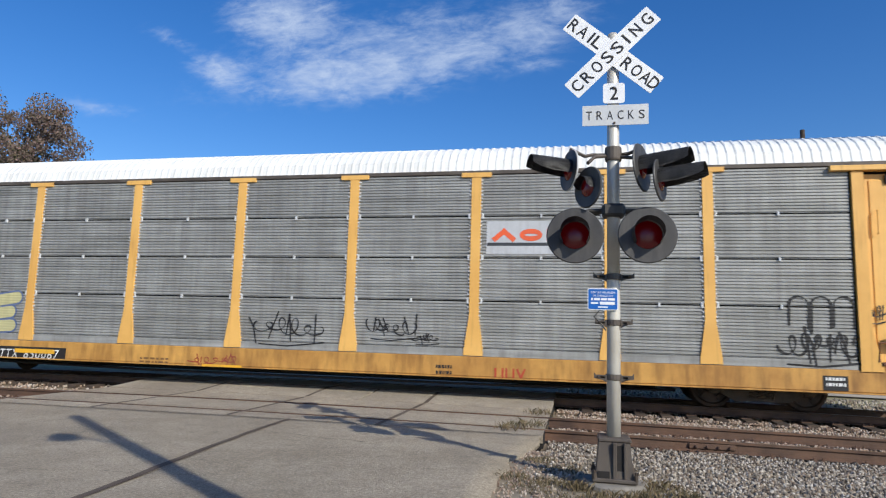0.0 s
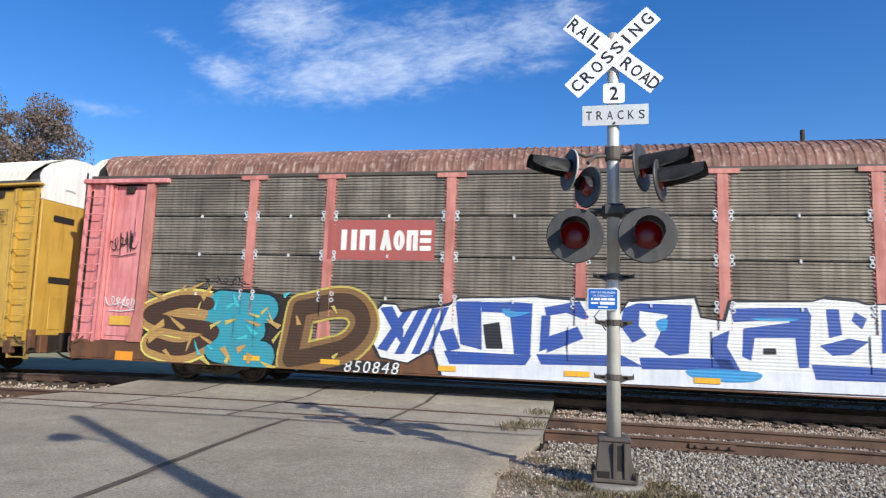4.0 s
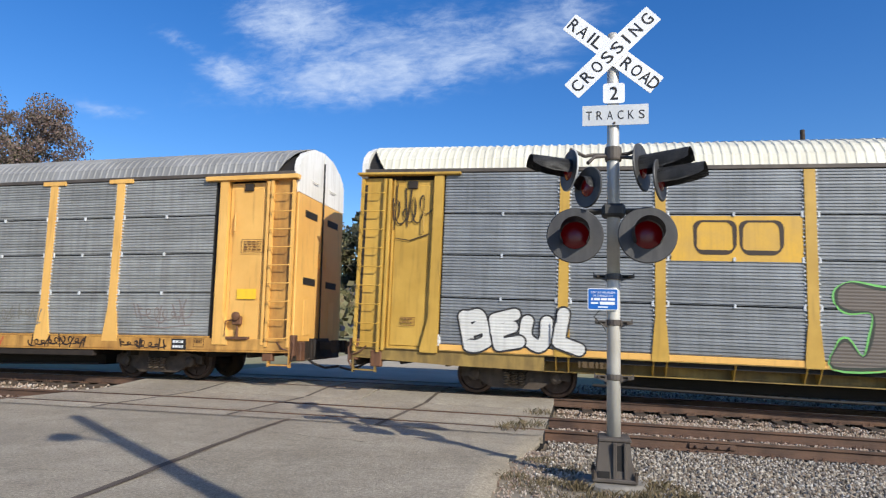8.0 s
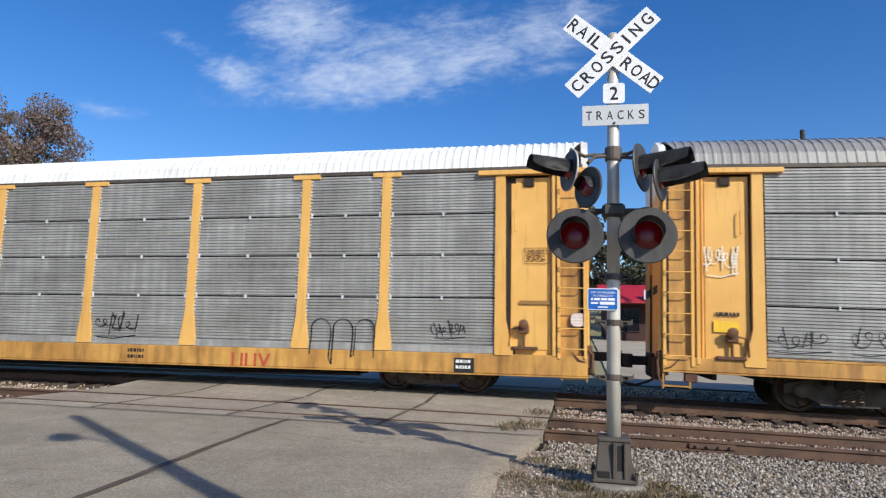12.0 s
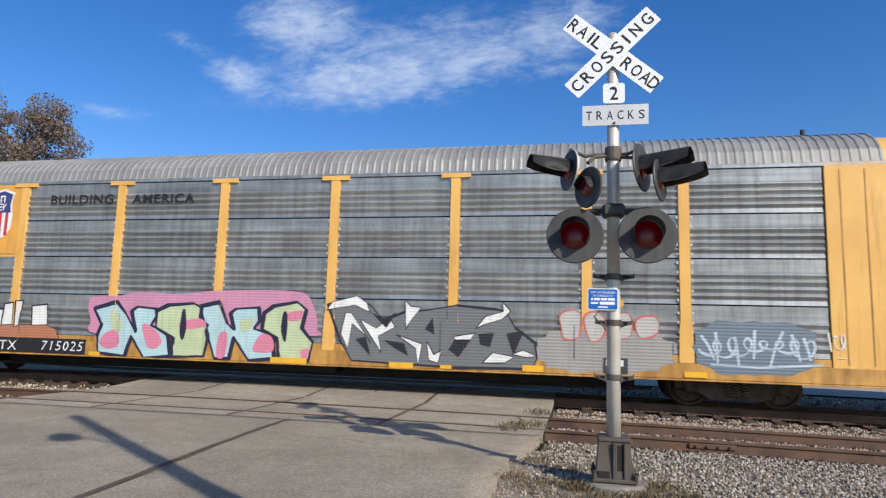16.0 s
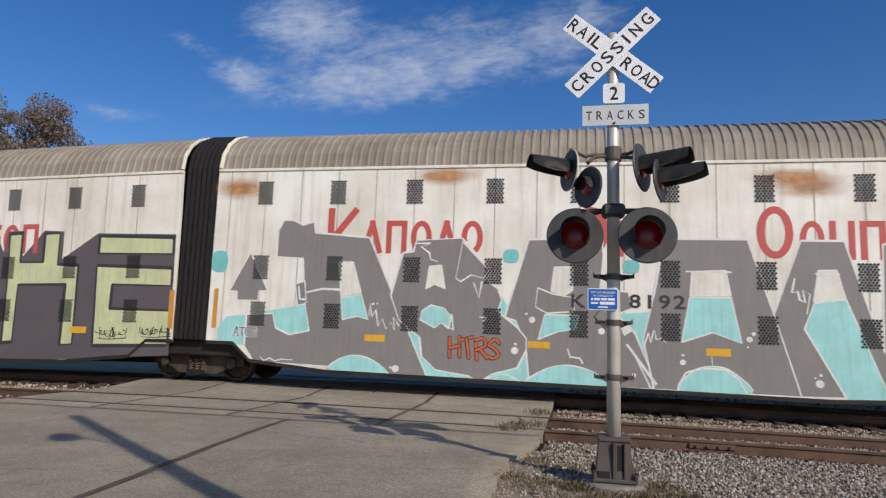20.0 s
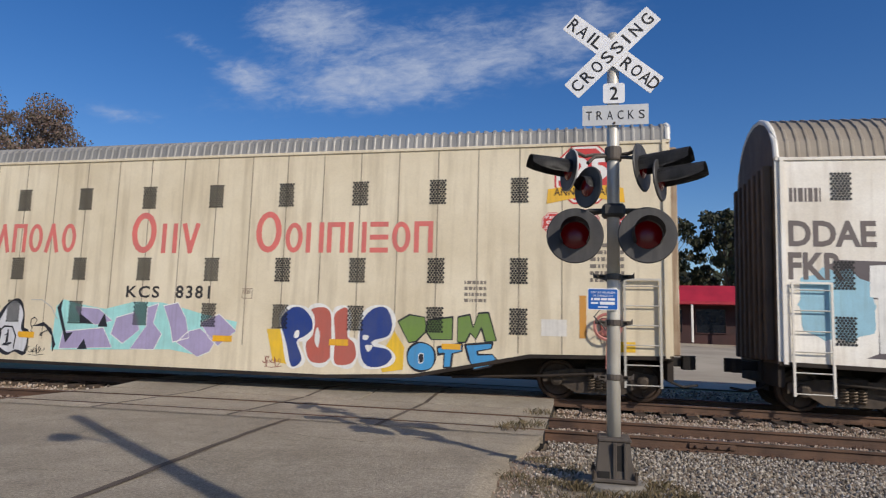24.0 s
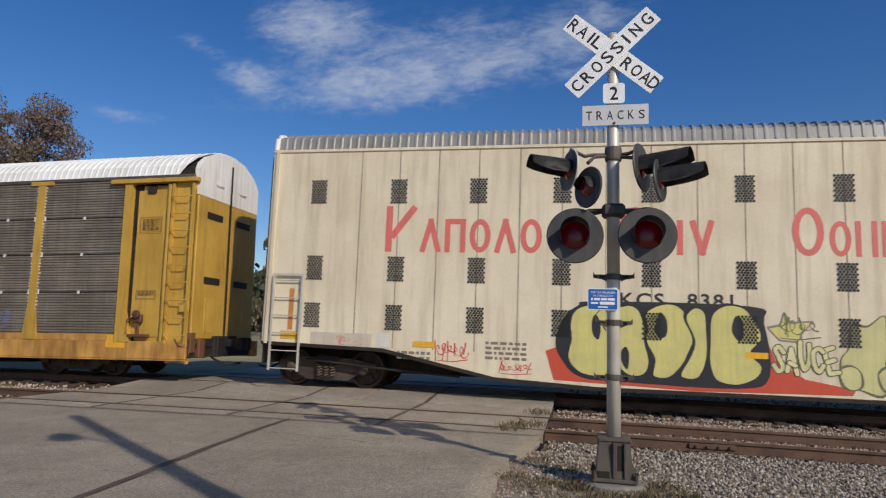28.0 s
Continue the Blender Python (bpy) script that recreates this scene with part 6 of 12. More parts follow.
# traffic light by the far street
tl = thing("traffic_light", "yellow traffic light on a pole beside the far street", "traffic light", at=pose(-9.6, 46, land(-9.6, 46)))
TLY = plain("signal_yellow", rgb(226, 168, 40), 0.5)
bm = B()
tube(bm, [(0, 0, 0), (0, 0, 6.6)], 0.09, 8, 0.07)
part("pole", bm, IRON, tl)
for dx, tn in ((0.25, 0), (-0.35, 70)):
    bm = B()
    box(bm, dx - 0.18, dx + 0.18, -0.35, -0.1, 5.7, 6.8, 0.03)
    hd = part("signal_head", bm, TLY, tl, "yellow signal head")
    for z in (6.58, 6.25, 5.92):
        bm = B()
        lathe(bm, [(0.11, 0), (0.11, 0.02), (0.02, 0.03)], disc_pose(dx, -0.355, z, 0), 12)
        part("lens", bm, BLACK if z < 6.5 else LENS, hd, "round signal lens")

# timber utility pole behind the train
up = thing("utility_pole", "brown timber utility pole behind the railway", "pole", at=pose(12.86, 40, land(12.86, 40)))
bm = B()
tube(bm, [(0, 0, -0.5), (0, 0, 13.1)], 0.17, 10, 0.13)
part("shaft", bm, TIE, up, "weathered timber shaft")

# street lamp pole behind the camera, seen by its shadow
lamp = thing("street_lamp", "tall street lamp pole beside the street, seen by its shadow", "street lamp")
TIPX, TIPY, LH = -7.64, 8.87, 9.0
topx, topy = TIPX + LH * 1.2, TIPY - LH * 1.08
bm = B()
tube(bm, [(topx + 0.0, 0.45, -0.2), ((topx), (0.45 + topy) / 2, LH / 2), (topx, topy, LH - 0.1)], 0.15, 10, 0.105)
part("pole", bm, TIE, lamp, "timber pole")
hz = 7.15
fx, fy = topx, 0.45 + (topy - 0.45) * hz / LH
bm = B()
tube(bm, [(fx, fy, hz - 0.2), (fx - 0.4, fy - 0.02, hz + 0.02), (fx - 0.75, fy, hz + 0.05)], 0.025, 8)
part("arm", bm, IRON, lamp)
bm = B()
lathe(bm, [(0.02, 0.12), (0.1, 0.1), (0.17, 0.0), (0.2, -0.14), (0.1, -0.2)], pose(fx - 0.85, fy, hz + 0.05), 14)
part("luminaire", bm, HOOD, lamp, "lamp head")

# ---- weeds ----
WEED = leaf_mat("dry_weeds", [rgb(112, 95, 68), rgb(96, 84, 58), rgb(82, 76, 50), rgb(126, 106, 80)])


def weeds(spots, blades, size, label, seed):
    rs = np.random.RandomState(seed)
    vs, fs, n = [], [], 0
    for x, y, r in spots:
        for _ in range(blades):
            a, d = rs.rand() * 6.283, r * rs.rand() ** 0.6
            px, py = x + math.cos(a) * d, y + math.sin(a) * d
            pz = land(px, py) - 0.02
            h = size * (0.4 + rs.rand())
            lean = rs.normal(size=2) * h * 0.5
            b = rs.rand() * 6.283
            w = 0.006
            dx, dy = math.cos(b) * w, math.sin(b) * w
            vs += [(px - dx, py - dy, pz), (px + dx, py + dy, pz), (px + lean[0] * 0.5 + dx * 0.6, py + lean[1] * 0.5, pz + h * 0.7), (px + lean[0], py + lean[1], pz + h)]
            fs.append((n, n + 1, n + 2, n + 3))
            n += 4
    me = bpy.data.meshes.new("weeds")
    me.from_pydata(vs, [], fs)
    me.materials.append(WEED)
    return tagged(new("weeds", me), label, "weeds", kind="stuff")


weeds([(0.62, 6.45, 0.22), (0.85, 6.2, 0.3), (1.0, 6.6, 0.18), (0.78, 6.95, 0.25), (0.25, 6.35, 0.22), (0.95, 5.9, 0.3), (0.0, 6.75, 0.15)], 240, 0.062, "dry green weeds beside the signal footing", 1)
weeds([(-0.45, 6.6, 0.3), (-0.3, 6.9, 0.22), (-0.7, 7.05, 0.2), (-0.2, 7.6, 0.25), (-0.45, 8.1, 0.2), (-0.1, 6.2, 0.3)], 170, 0.038, "low dry weeds on the gravel shoulder", 2)
weeds([(-1.05, 10.4, 0.28), (-0.8, 10.9, 0.3), (-0.75, 12.6, 0.3)], 120, 0.1, "dry weeds in the crossing joints", 3)


# ---- paint, lettering and markings on the cars ----
PAINTS = {}


def spray(r, g, b, ribs=True):
    """Sprayed paint over the ribbed sheets, a little worn and chalky; ribs adds their relief and banded shade."""
    key = (r, g, b, ribs)
    if key not in PAINTS:
        n = Nodes("spray_paint")
        col = rgb(r, g, b)
        worn = tuple(c * 0.8 + (0.03 if sum(col[:3]) > 0.2 else 0.004) for c in col[:3]) + (1.0,)
        base = n.mix(n.noise(2.2, 5), col, worn)
        lum = sum(col[:3]) / 3
        dust = tuple(c * 0.5 + (0.25 if lum > 0.06 else 0.06) * d for c, d in zip(col[:3], (0.24, 0.2, 0.15))) + (1.0,)
        base = n.mix(n.times(n.noise(1.6, 6, (9, 9, 0.55), 0.48, 0.75), 0.5 if lum > 0.1 else 0.28), base, dust)
        base = n.mix(n.times(n.noise(24, 4, (1, 1, 1), 0.5, 0.8), 0.35), base, tuple(c * 0.66 for c in col[:3]) + (1.0,))
        if ribs:
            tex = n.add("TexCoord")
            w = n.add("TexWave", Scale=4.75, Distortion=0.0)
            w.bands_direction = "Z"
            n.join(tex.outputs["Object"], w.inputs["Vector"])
            b_ = n.add("Bump", Strength=0.4, Distance=0.01)
            n.join(w.outputs["Fac"], b_.inputs["Height"])
            n.join(b_.outputs["Normal"], n.bsdf.inputs["Normal"])
            # Shade between ribs, striped into the colour because the paint lies flat.
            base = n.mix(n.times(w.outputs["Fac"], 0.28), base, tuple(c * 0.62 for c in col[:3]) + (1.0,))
        n.join(base, n.bsdf.inputs["Base Color"])
        n.bsdf.inputs["Roughness"].default_value = 0.6
        PAINTS[key] = n.mat
    return PAINTS[key]


def rack_front(car, x, z):
    """Where the outermost skin of an autorack's side lies at x, z."""
    if z < car["sill_top"] + 0.001:
        return FACE - 0.045 if abs(x) < 13.62 else FACE
    if abs(x) > 11.68:
        return FACE - 0.04 if abs(x) < 11.92 or abs(x) > 13.0 else FACE + 0.0
    near = min(abs(x - p) for p in POSTS)
    if near < (0.112 if z > 1.6 else 0.25):
        return POST_Y
    return FACE - car["rib_out"] if z > car["lip_top"] else FACE - (0.045 if car["sill_low"] > 0.6 else 0.03)


def lay(car, bm, material, layer, name="wall_painting", label=""):
    """Lays flat paint, drawn in x and z, on the side of a car, following posts and sill."""
    rack = car["rack"]
    floor = car["sill_low"] + 0.006 if rack else 0.36
    if min(v.co.z for v in bm.verts) < floor:
        bmesh.ops.bisect_plane(bm, geom=list(bm.verts) + list(bm.edges) + list(bm.faces), plane_co=(0, 0, floor), plane_no=(0, 0, -1), clear_outer=True)
        if not bm.faces:
            bm.free()
            return None
    if rack:
        xs = sorted({p + s * d for p in POSTS for s in (-1, 1) for d in (0.112, 0.25)} | {s * d for s in (-1, 1) for d in (11.68, 11.92, 13.0)})
        lo, hi = min(v.co.x for v in bm.verts), max(v.co.x for v in bm.verts)
        zl, zh = min(v.co.z for v in bm.verts), max(v.co.z for v in bm.verts)
        for x in xs:
            if lo < x < hi:
                bmesh.ops.bisect_plane(bm, geom=list(bm.verts) + list(bm.edges) + list(bm.faces), plane_co=(x, 0, 0), plane_no=(1, 0, 0))
        for z in (car["sill_top"], car["lip_top"], 1.6):
            if zl < z < zh:
                bmesh.ops.bisect_plane(bm, geom=list(bm.verts) + list(bm.edges) + list(bm.faces), plane_co=(0, 0, z), plane_no=(0, 0, 1))
    verts, faces, seen = [], [], {}
    bm.verts.index_update()
    for f in bm.faces:
        c = f.calc_center_median()
        y = (rack_front(car, c.x, c.z) if rack else FACE - (0.0 if c.z > 0.3 else 0.02)) - 0.003 - (0.0022 if rack else 0.0008) * layer
        ids = []
        for v in f.verts:
            k = (v.index, round(y, 4))
            if k not in seen or verts[seen[k]] != (v.co.x, y + v.co.y, v.co.z):
                seen[k] = len(verts)
                verts.append((v.co.x, y + v.co.y, v.co.z))
            ids.append(seen[k])
        faces.append(ids)
    bm.free()
    me = bpy.data.meshes.new(name)
    me.from_pydata(verts, [], faces)
    me.materials.append(material)
    return part(name, me, None, car, label)


def blob_shape(x0, x1, z0, z1, seed, rough=0.18, n=56):
    bm = B()
    cx, cz, a, b = (x0 + x1) / 2, (z0 + z1) / 2, (x1 - x0) / 2, (z1 - z0) / 2
    vs = []
    for k in range(n):
        t = 2 * math.pi * k / n
        c, s = math.cos(t), math.sin(t)
        q = 1 / max(abs(c) ** 3 + abs(s) ** 3, 1e-6) ** (1 / 3)
        q *= 1 - rough * (0.5 + 0.5 * noise.noise((c * 2.2 + seed, s * 2.2, seed * 1.7))) - rough * 0.5 * abs(math.sin(t * (5 + seed % 4)))
        vs.append(bm.verts.new((cx + a * c * q, 0, cz + b * s * q)))
    bm.faces.new(vs)
    bmesh.ops.triangulate(bm, faces=list(bm.faces))
    bm.verts.index_update()
    return bm


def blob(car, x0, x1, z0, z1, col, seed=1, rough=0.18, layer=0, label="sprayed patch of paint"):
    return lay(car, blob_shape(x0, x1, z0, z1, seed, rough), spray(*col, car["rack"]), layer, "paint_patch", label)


def patch(car, x0, x1, z0, z1, col, layer=0, name="marking", label=""):
    bm = B()
    bm.faces.new([bm.verts.new(p) for p in ((x0, 0, z0), (x1, 0, z0), (x1, 0, z1), (x0, 0, z1))])
    bm.verts.index_update()
    return lay(car, bm, spray(*col, False), layer, name, label)


SKELETON = {
    "A": [[(0, 0), (0.5, 1), (1, 0)], [(0.2, 0.36), (0.8, 0.36)]],
    "B": [[(0.1, 0), (0.1, 1)], ["~", (0.1, 1), (0.75, 0.98), (0.82, 0.62), (0.1, 0.53)], ["~", (0.1, 0.53), (0.95, 0.5), (0.95, 0.05), (0.1, 0)]],
    "C": [["~", (1, 0.8), (0.6, 1), (0.08, 0.75), (0.08, 0.25), (0.6, 0), (1, 0.2)]],
    "D": [[(0.1, 0), (0.1, 1)], ["~", (0.1, 1), (0.8, 0.95), (1, 0.5), (0.8, 0.05), (0.1, 0)]],
    "E": [[(1, 1), (0.08, 0.97), (0.08, 0.03), (1, 0)], [(0.1, 0.5), (0.85, 0.53)]],
    "G": [["~", (0.95, 0.85), (0.5, 1), (0.05, 0.6), (0.15, 0.1), (0.6, 0), (0.98, 0.2), (0.95, 0.5)], [(0.95, 0.46), (0.55, 0.46)]],
    "H": [[(0.08, 0), (0.05, 1)], [(0.95, 0), (0.92, 1)], [(0.08, 0.48), (0.92, 0.55)]],
    "I": [[(0.5, 0), (0.5, 1)]],
    "K": [[(0.08, 0), (0.08, 1)], [(0.95, 1), (0.12, 0.45), (1, 0)]],
    "L": [[(0.1, 1), (0.08, 0.04), (1, 0)]],
    "M": [[(0, 0), (0.12, 1), (0.5, 0.35), (0.88, 1), (1, 0)]],
    "N": [[(0.05, 0), (0.05, 1), (0.95, 0), (0.95, 1)]],
    "O": [["~", (0.5, 1), (0.06, 0.75), (0.06, 0.25), (0.5, 0), (0.94, 0.25), (0.94, 0.75), (0.5, 1)]],
    "P": [[(0.1, 0), (0.1, 1)], ["~", (0.1, 1), (0.85, 0.98), (0.92, 0.55), (0.1, 0.45)]],
    "Q": [["~", (0.5, 1), (0.06, 0.75), (0.06, 0.25), (0.5, 0), (0.94, 0.25), (0.94, 0.75), (0.5, 1)], [(0.6, 0.3), (1, -0.05)]],
    "R": [[(0.1, 0), (0.1, 1)], ["~", (0.1, 1), (0.85, 0.98), (0.9, 0.58), (0.1, 0.48)], [(0.45, 0.48), (1, 0)]],
    "S": [["~", (0.95, 0.85), (0.5, 1), (0.08, 0.78), (0.5, 0.52), (0.92, 0.25), (0.5, 0), (0.03, 0.15)]],
    "T": [[(0, 0.97), (1, 1)], [(0.5, 0.97), (0.52, 0)]],
    "U": [["~", (0.06, 1), (0.06, 0.4), (0.5, 0), (0.94, 0.4), (0.94, 1)]],
    "V": [[(0, 1), (0.5, 0), (1, 1)]],
    "W": [[(0, 1), (0.25, 0), (0.5, 0.7), (0.75, 0), (1, 1)]],
    "Y": [[(0, 1), (0.5, 0.5), (1, 1)], [(0.5, 0.5), (0.5, 0)]],
    "2": [["~", (0.05, 0.75), (0.5, 1), (0.92, 0.72), (0.5, 0.35), (0.05, 0.02)], [(0.05, 0.02), (1, 0)]],
    "5": [[(0.95, 1), (0.12, 0.98), (0.1, 0.55)], ["~", (0.1, 0.55), (0.7, 0.62), (0.98, 0.3), (0.6, 0), (0.03, 0.08)]],
    "-": [[(0.1, 0.42), (0.9, 0.42)]],
}


def spline(pts, n=6):
    out = []
    for i in range(len(pts) - 1):
        p0, p1, p2, p3 = pts[max(i - 1, 0)], pts[i], pts[i + 1], pts[min(i + 2, len(pts) - 1)]
        for k in range(n):
            t = k / n
            out.append(tuple(0.5 * (2 * b + (c - a) * t + (2 * a - 5 * b + 4 * c - d) * t * t + (3 * b - a - 3 * c + d) * t ** 3) for a, b, c, d in zip(p0, p1, p2, p3)))
    return out + [pts[-1]]


def fat_stroke(bm, pts, hw, lift):
    """A fat round-ended stroke; ends and bends are discs a hair above the bands."""
    for i, (p, q) in enumerate(zip(pts, pts[1:])):
        dx, dz = q[0] - p[0], q[1] - p[1]
        d = math.hypot(dx, dz) or 1e-6
        nx, nz = -dz / d * hw, dx / d * hw
        y = lift - 0.00007 * (i % 13)
        bm.faces.new([bm.verts.new(v) for v in ((p[0] + nx, y, p[1] + nz), (q[0] + nx, y, q[1] + nz), (q[0] - nx, y, q[1] - nz), (p[0] - nx, y, p[1] - nz))])
    for i, (x, z) in enumerate(pts):
        y = lift - 0.00095 - 0.00007 * (i % 9)
        bm.faces.new([bm.verts.new((x + hw * math.cos(a), y, z + hw * math.sin(a))) for a in (math.pi * k / 7 for k in range(14))])


def join_letter(bm, ch, cx, cz, w, h, bold, turn=0.0, shear=0.0, grow=0.0, style="bubble", inset=0.0):
    """One letter: a fat brush on a skeleton, or a block letter."""
    c, s = math.cos(turn), math.sin(turn)
    if style == "bubble" and ch in SKELETON:
        hw = min(w, h) * (0.09 + bold)
        for k, st in enumerate(SKELETON[ch]):
            pts = spline(st[1:]) if st[0] == "~" else st
            out = []
            for x, z in pts:
                px, pz = (x - 0.5) * (w - 2 * hw), (z - 0.5) * (h - 2 * hw)
                px += shear * pz + 0.06 * w * math.sin(z * 3 + cx)
                pz += 0.05 * h * math.sin(x * 4 + cx * 2)
                out.append((cx + px * c - pz * s, cz + px * s + pz * c))
            fat_stroke(bm, out, max(hw + grow - inset, 0.01), -0.0015 * k)
        return
    co, faces = glyph_mesh(ch, bold + (0.05 if grow else 0.0) - (0.05 if inset else 0), 1.0, shear)
    vs = []
    for x, z in co:
        px, pz = (x - 0.5) * (w + 2 * grow - 2 * inset), (z - 0.5) * (h + 2 * grow - 2 * inset)
        vs.append(bm.verts.new((cx + px * c - pz * s, 0, cz + px * s + pz * c)))
    for f in faces:
        try:
            bm.faces.new([vs[i] for i in f])
        except ValueError:
            pass


def word(car, x0, x1, z0, z1, text, fill, edge=None, edge_w=0.05, bold=0.06, inner=None, jitter=0.05, overlap=0.06, seed=1, layer=1, shear=0.0, fills=None, label="", shade=None, depth=(0.08, -0.06), style="bubble"):
    """A sprayed word, letter by letter: shadow, outline, fill, and an optional lighter inside."""
    rs = random.Random(seed)
    units = [0.5 if c in "I1.!" else 0.55 if c == "-" else 1.25 if c in "MW" else 1.0 for c in text]
    total = sum(units)
    at = x0
    ribs = car["rack"]
    for i, (c, k) in enumerate(zip(text, units)):
        w = (x1 - x0) * k / total
        cx, cz = at + w / 2, (z0 + z1) / 2 + rs.uniform(-1, 1) * jitter * (z1 - z0)
        h = (z1 - z0) * (1 - abs(rs.gauss(0, jitter * 0.6)))
        t = rs.uniform(-1, 1) * jitter * 1.6
        at += w
        w *= 1 + overlap
        tone = fills[i % len(fills)] if fills else fill
        rise = 4.2 * (i % 2) if style == "bubble" and edge else 0.25 * (i % 2)
        for kind, col, grow, inset, lift in (("letter_shade", shade, edge_w, 0, 0), ("letter_outline", edge, edge_w, 0, 2), ("letter", tone, 0, 0, 4), ("letter_highlight", inner, 0, 0.5, 6)):
            if not col:
                continue
            bm = B()
            if kind == "letter_shade":
                for q in (0.35, 0.7, 1.0):
                    join_letter(bm, c, cx + depth[0] * q, cz + depth[1] * q, w, h, bold, t, shear, grow, style)
                    bmesh.ops.translate(bm, verts=bm.verts, vec=(0, 0.0003, 0))
            elif kind == "letter_highlight":
                join_letter(bm, c, cx - 0.02, cz + 0.03, w, h, bold, t, shear, 0, style, min(w, h) * (0.09 + bold) * (0.45 if style == "bubble" else 0.3))
            else:
                join_letter(bm, c, cx, cz, w, h, bold, t, shear, grow, style)
            bm.verts.index_update()
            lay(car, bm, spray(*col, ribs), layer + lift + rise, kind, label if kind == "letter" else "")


def stencil(car, x0, x1, z0, z1, text, col, space=1.0, shear=0.0, layer=2, bold=0.0):
    """Plain painted lettering."""
    co, faces = glyph_mesh(text, bold, space, shear)
    bm = B()
    vs = [bm.verts.new((x0 + x * (x1 - x0), 0, z0 + z * (z1 - z0))) for x, z in co]
    for f in faces:
        try:
            bm.faces.new([vs[i] for i in f])
        except ValueError:
            pass
    bm.verts.index_update()
    return lay(car, bm, spray(*col, False), layer, "lettering")


def ribbon(bm, pts, w):
    """A brush stroke along points (x, z)."""
    prev = None
    for i, (x, z) in enumerate(pts):
        a, b = pts[max(i - 1, 0)], pts[min(i + 1, len(pts) - 1)]
        dx, dz = b[0] - a[0], b[1] - a[1]
        d = math.hypot(dx, dz) or 1
        k = w * (0.7 + 0.3 * math.sin(i * 0.7))
        cur = (bm.verts.new((x - dz / d * k, 0, z + dx / d * k)), bm.verts.new((x + dz / d * k, 0, z - dx / d * k)))
        if prev:
            bm.faces.new((prev[0], cur[0], cur[1], prev[1]))
        prev = cur


def tag(car, x0, x1, z0, z1, col, seed=1, w=0.018, loops=5, layer=1, label="scribbled tag", tall=0.5):
    """An unreadable scribble: a running hand of loops, spikes and an underline."""
    rs = random.Random(seed)
    bm = B()
    pts = []
    n = loops * 14
    ph = rs.random() * 6
    zc, h = (z0 + z1) / 2, (z1 - z0) / 2
    for i in range(n + 1):
        f = i / n
        a = f * loops * 2 * math.pi + ph
        x = x0 + (x1 - x0) * (0.06 + 0.88 * f) + math.cos(a) * (x1 - x0) / loops * 0.42
        z = zc + h * tall * math.sin(a) * (0.7 + 0.3 * math.sin(f * 9 + seed)) + h * 0.15 * math.sin(f * 5 + seed * 2)
        pts.append((x, z))
    ribbon(bm, pts, w)
    for _ in range(loops):
        x = rs.uniform(x0, x1)
        k = rs.uniform(-0.25, 0.25) * (x1 - x0)
        ribbon(bm, [(x, zc - h * rs.uniform(0.3, 1)), (x + k * 0.2, zc), (x + k * 0.5, zc + h * rs.uniform(0.4, 1))], w)
    ribbon(bm, [(x0 + (x1 - x0) * 0.1, z0 + h * 0.1), ((x0 + x1) / 2, z0 + h * 0.02), (x1, z0 + h * 0.25)], w * 0.8)
    bm.verts.index_update()
    return lay(car, bm, spray(*col, car["rack"]), layer, "tag", label)


def arches(car, x0, x1, z0, z1, col, n=4, w=0.022, layer=1, label="looped outline tag"):
    """A row of tall round-topped loops drawn in one line."""
    bm = B()
    pts = []
    for i in range(n):
        a, b = x0 + (x1 - x0) * i / n, x0 + (x1 - x0) * (i + 0.92) / n
        pts += [(a, z0 + (z1 - z0) * (0.05 if i % 2 else 0.25)), (a + (b - a) * 0.04, z0 + (z1 - z0) * 0.75)]
        pts += [((a + b) / 2 - (b - a) / 2 * math.cos(t), z0 + (z1 - z0) * (0.75 + 0.25 * math.sin(t))) for t in (math.pi * k / 8 for k in range(1, 8))]
        pts += [(b, z0 + (z1 - z0) * 0.7), (b - (b - a) * 0.05, z0 + (z1 - z0) * 0.2)]
    ribbon(bm, pts, w)
    bm.verts.index_update()
    return lay(car, bm, spray(*col, car["rack"]), layer, "tag", label)


def fine_print(car, x0, x1, z0, z1, rows, col, frame_line=False, seed=1, layer=1):
    """Unreadable small print: rows of bars, with or without a ruled box."""
    rs = random.Random(seed)
    bm = B()

    def bar(a, b, c, d):
        bm.faces.new([bm.verts.new(p) for p in ((a, 0, c), (b, 0, c), (b, 0, d), (a, 0, d))])
    pad = 0.12 if frame_line else 0.0
    w, h = x1 - x0, z1 - z0
    for r in range(rows):
        zt = z1 - h * pad - (h * (1 - 2 * pad)) * r / rows
        zb = zt - h * (1 - 2 * pad) / rows * 0.55
        x = x0 + w * pad
        while x < x1 - w * pad - 0.02:
            k = min(rs.uniform(0.06, 0.2) * w, x1 - w * pad - x)
            bar(x, x + k, zb, zt)
            x += k + 0.05 * w
    if frame_line:
        t = 0.014
        bar(x0, x1, z0, z0 + t), bar(x0, x1, z1 - t, z1), bar(x0, x0 + t, z0 + t, z1 - t), bar(x1 - t, x1, z0 + t, z1 - t)
    bm.verts.index_update()
    return tagged(lay(car, bm, spray(*col, False), layer, "fine_print", "unreadable stencilled print"), kind="stuff")


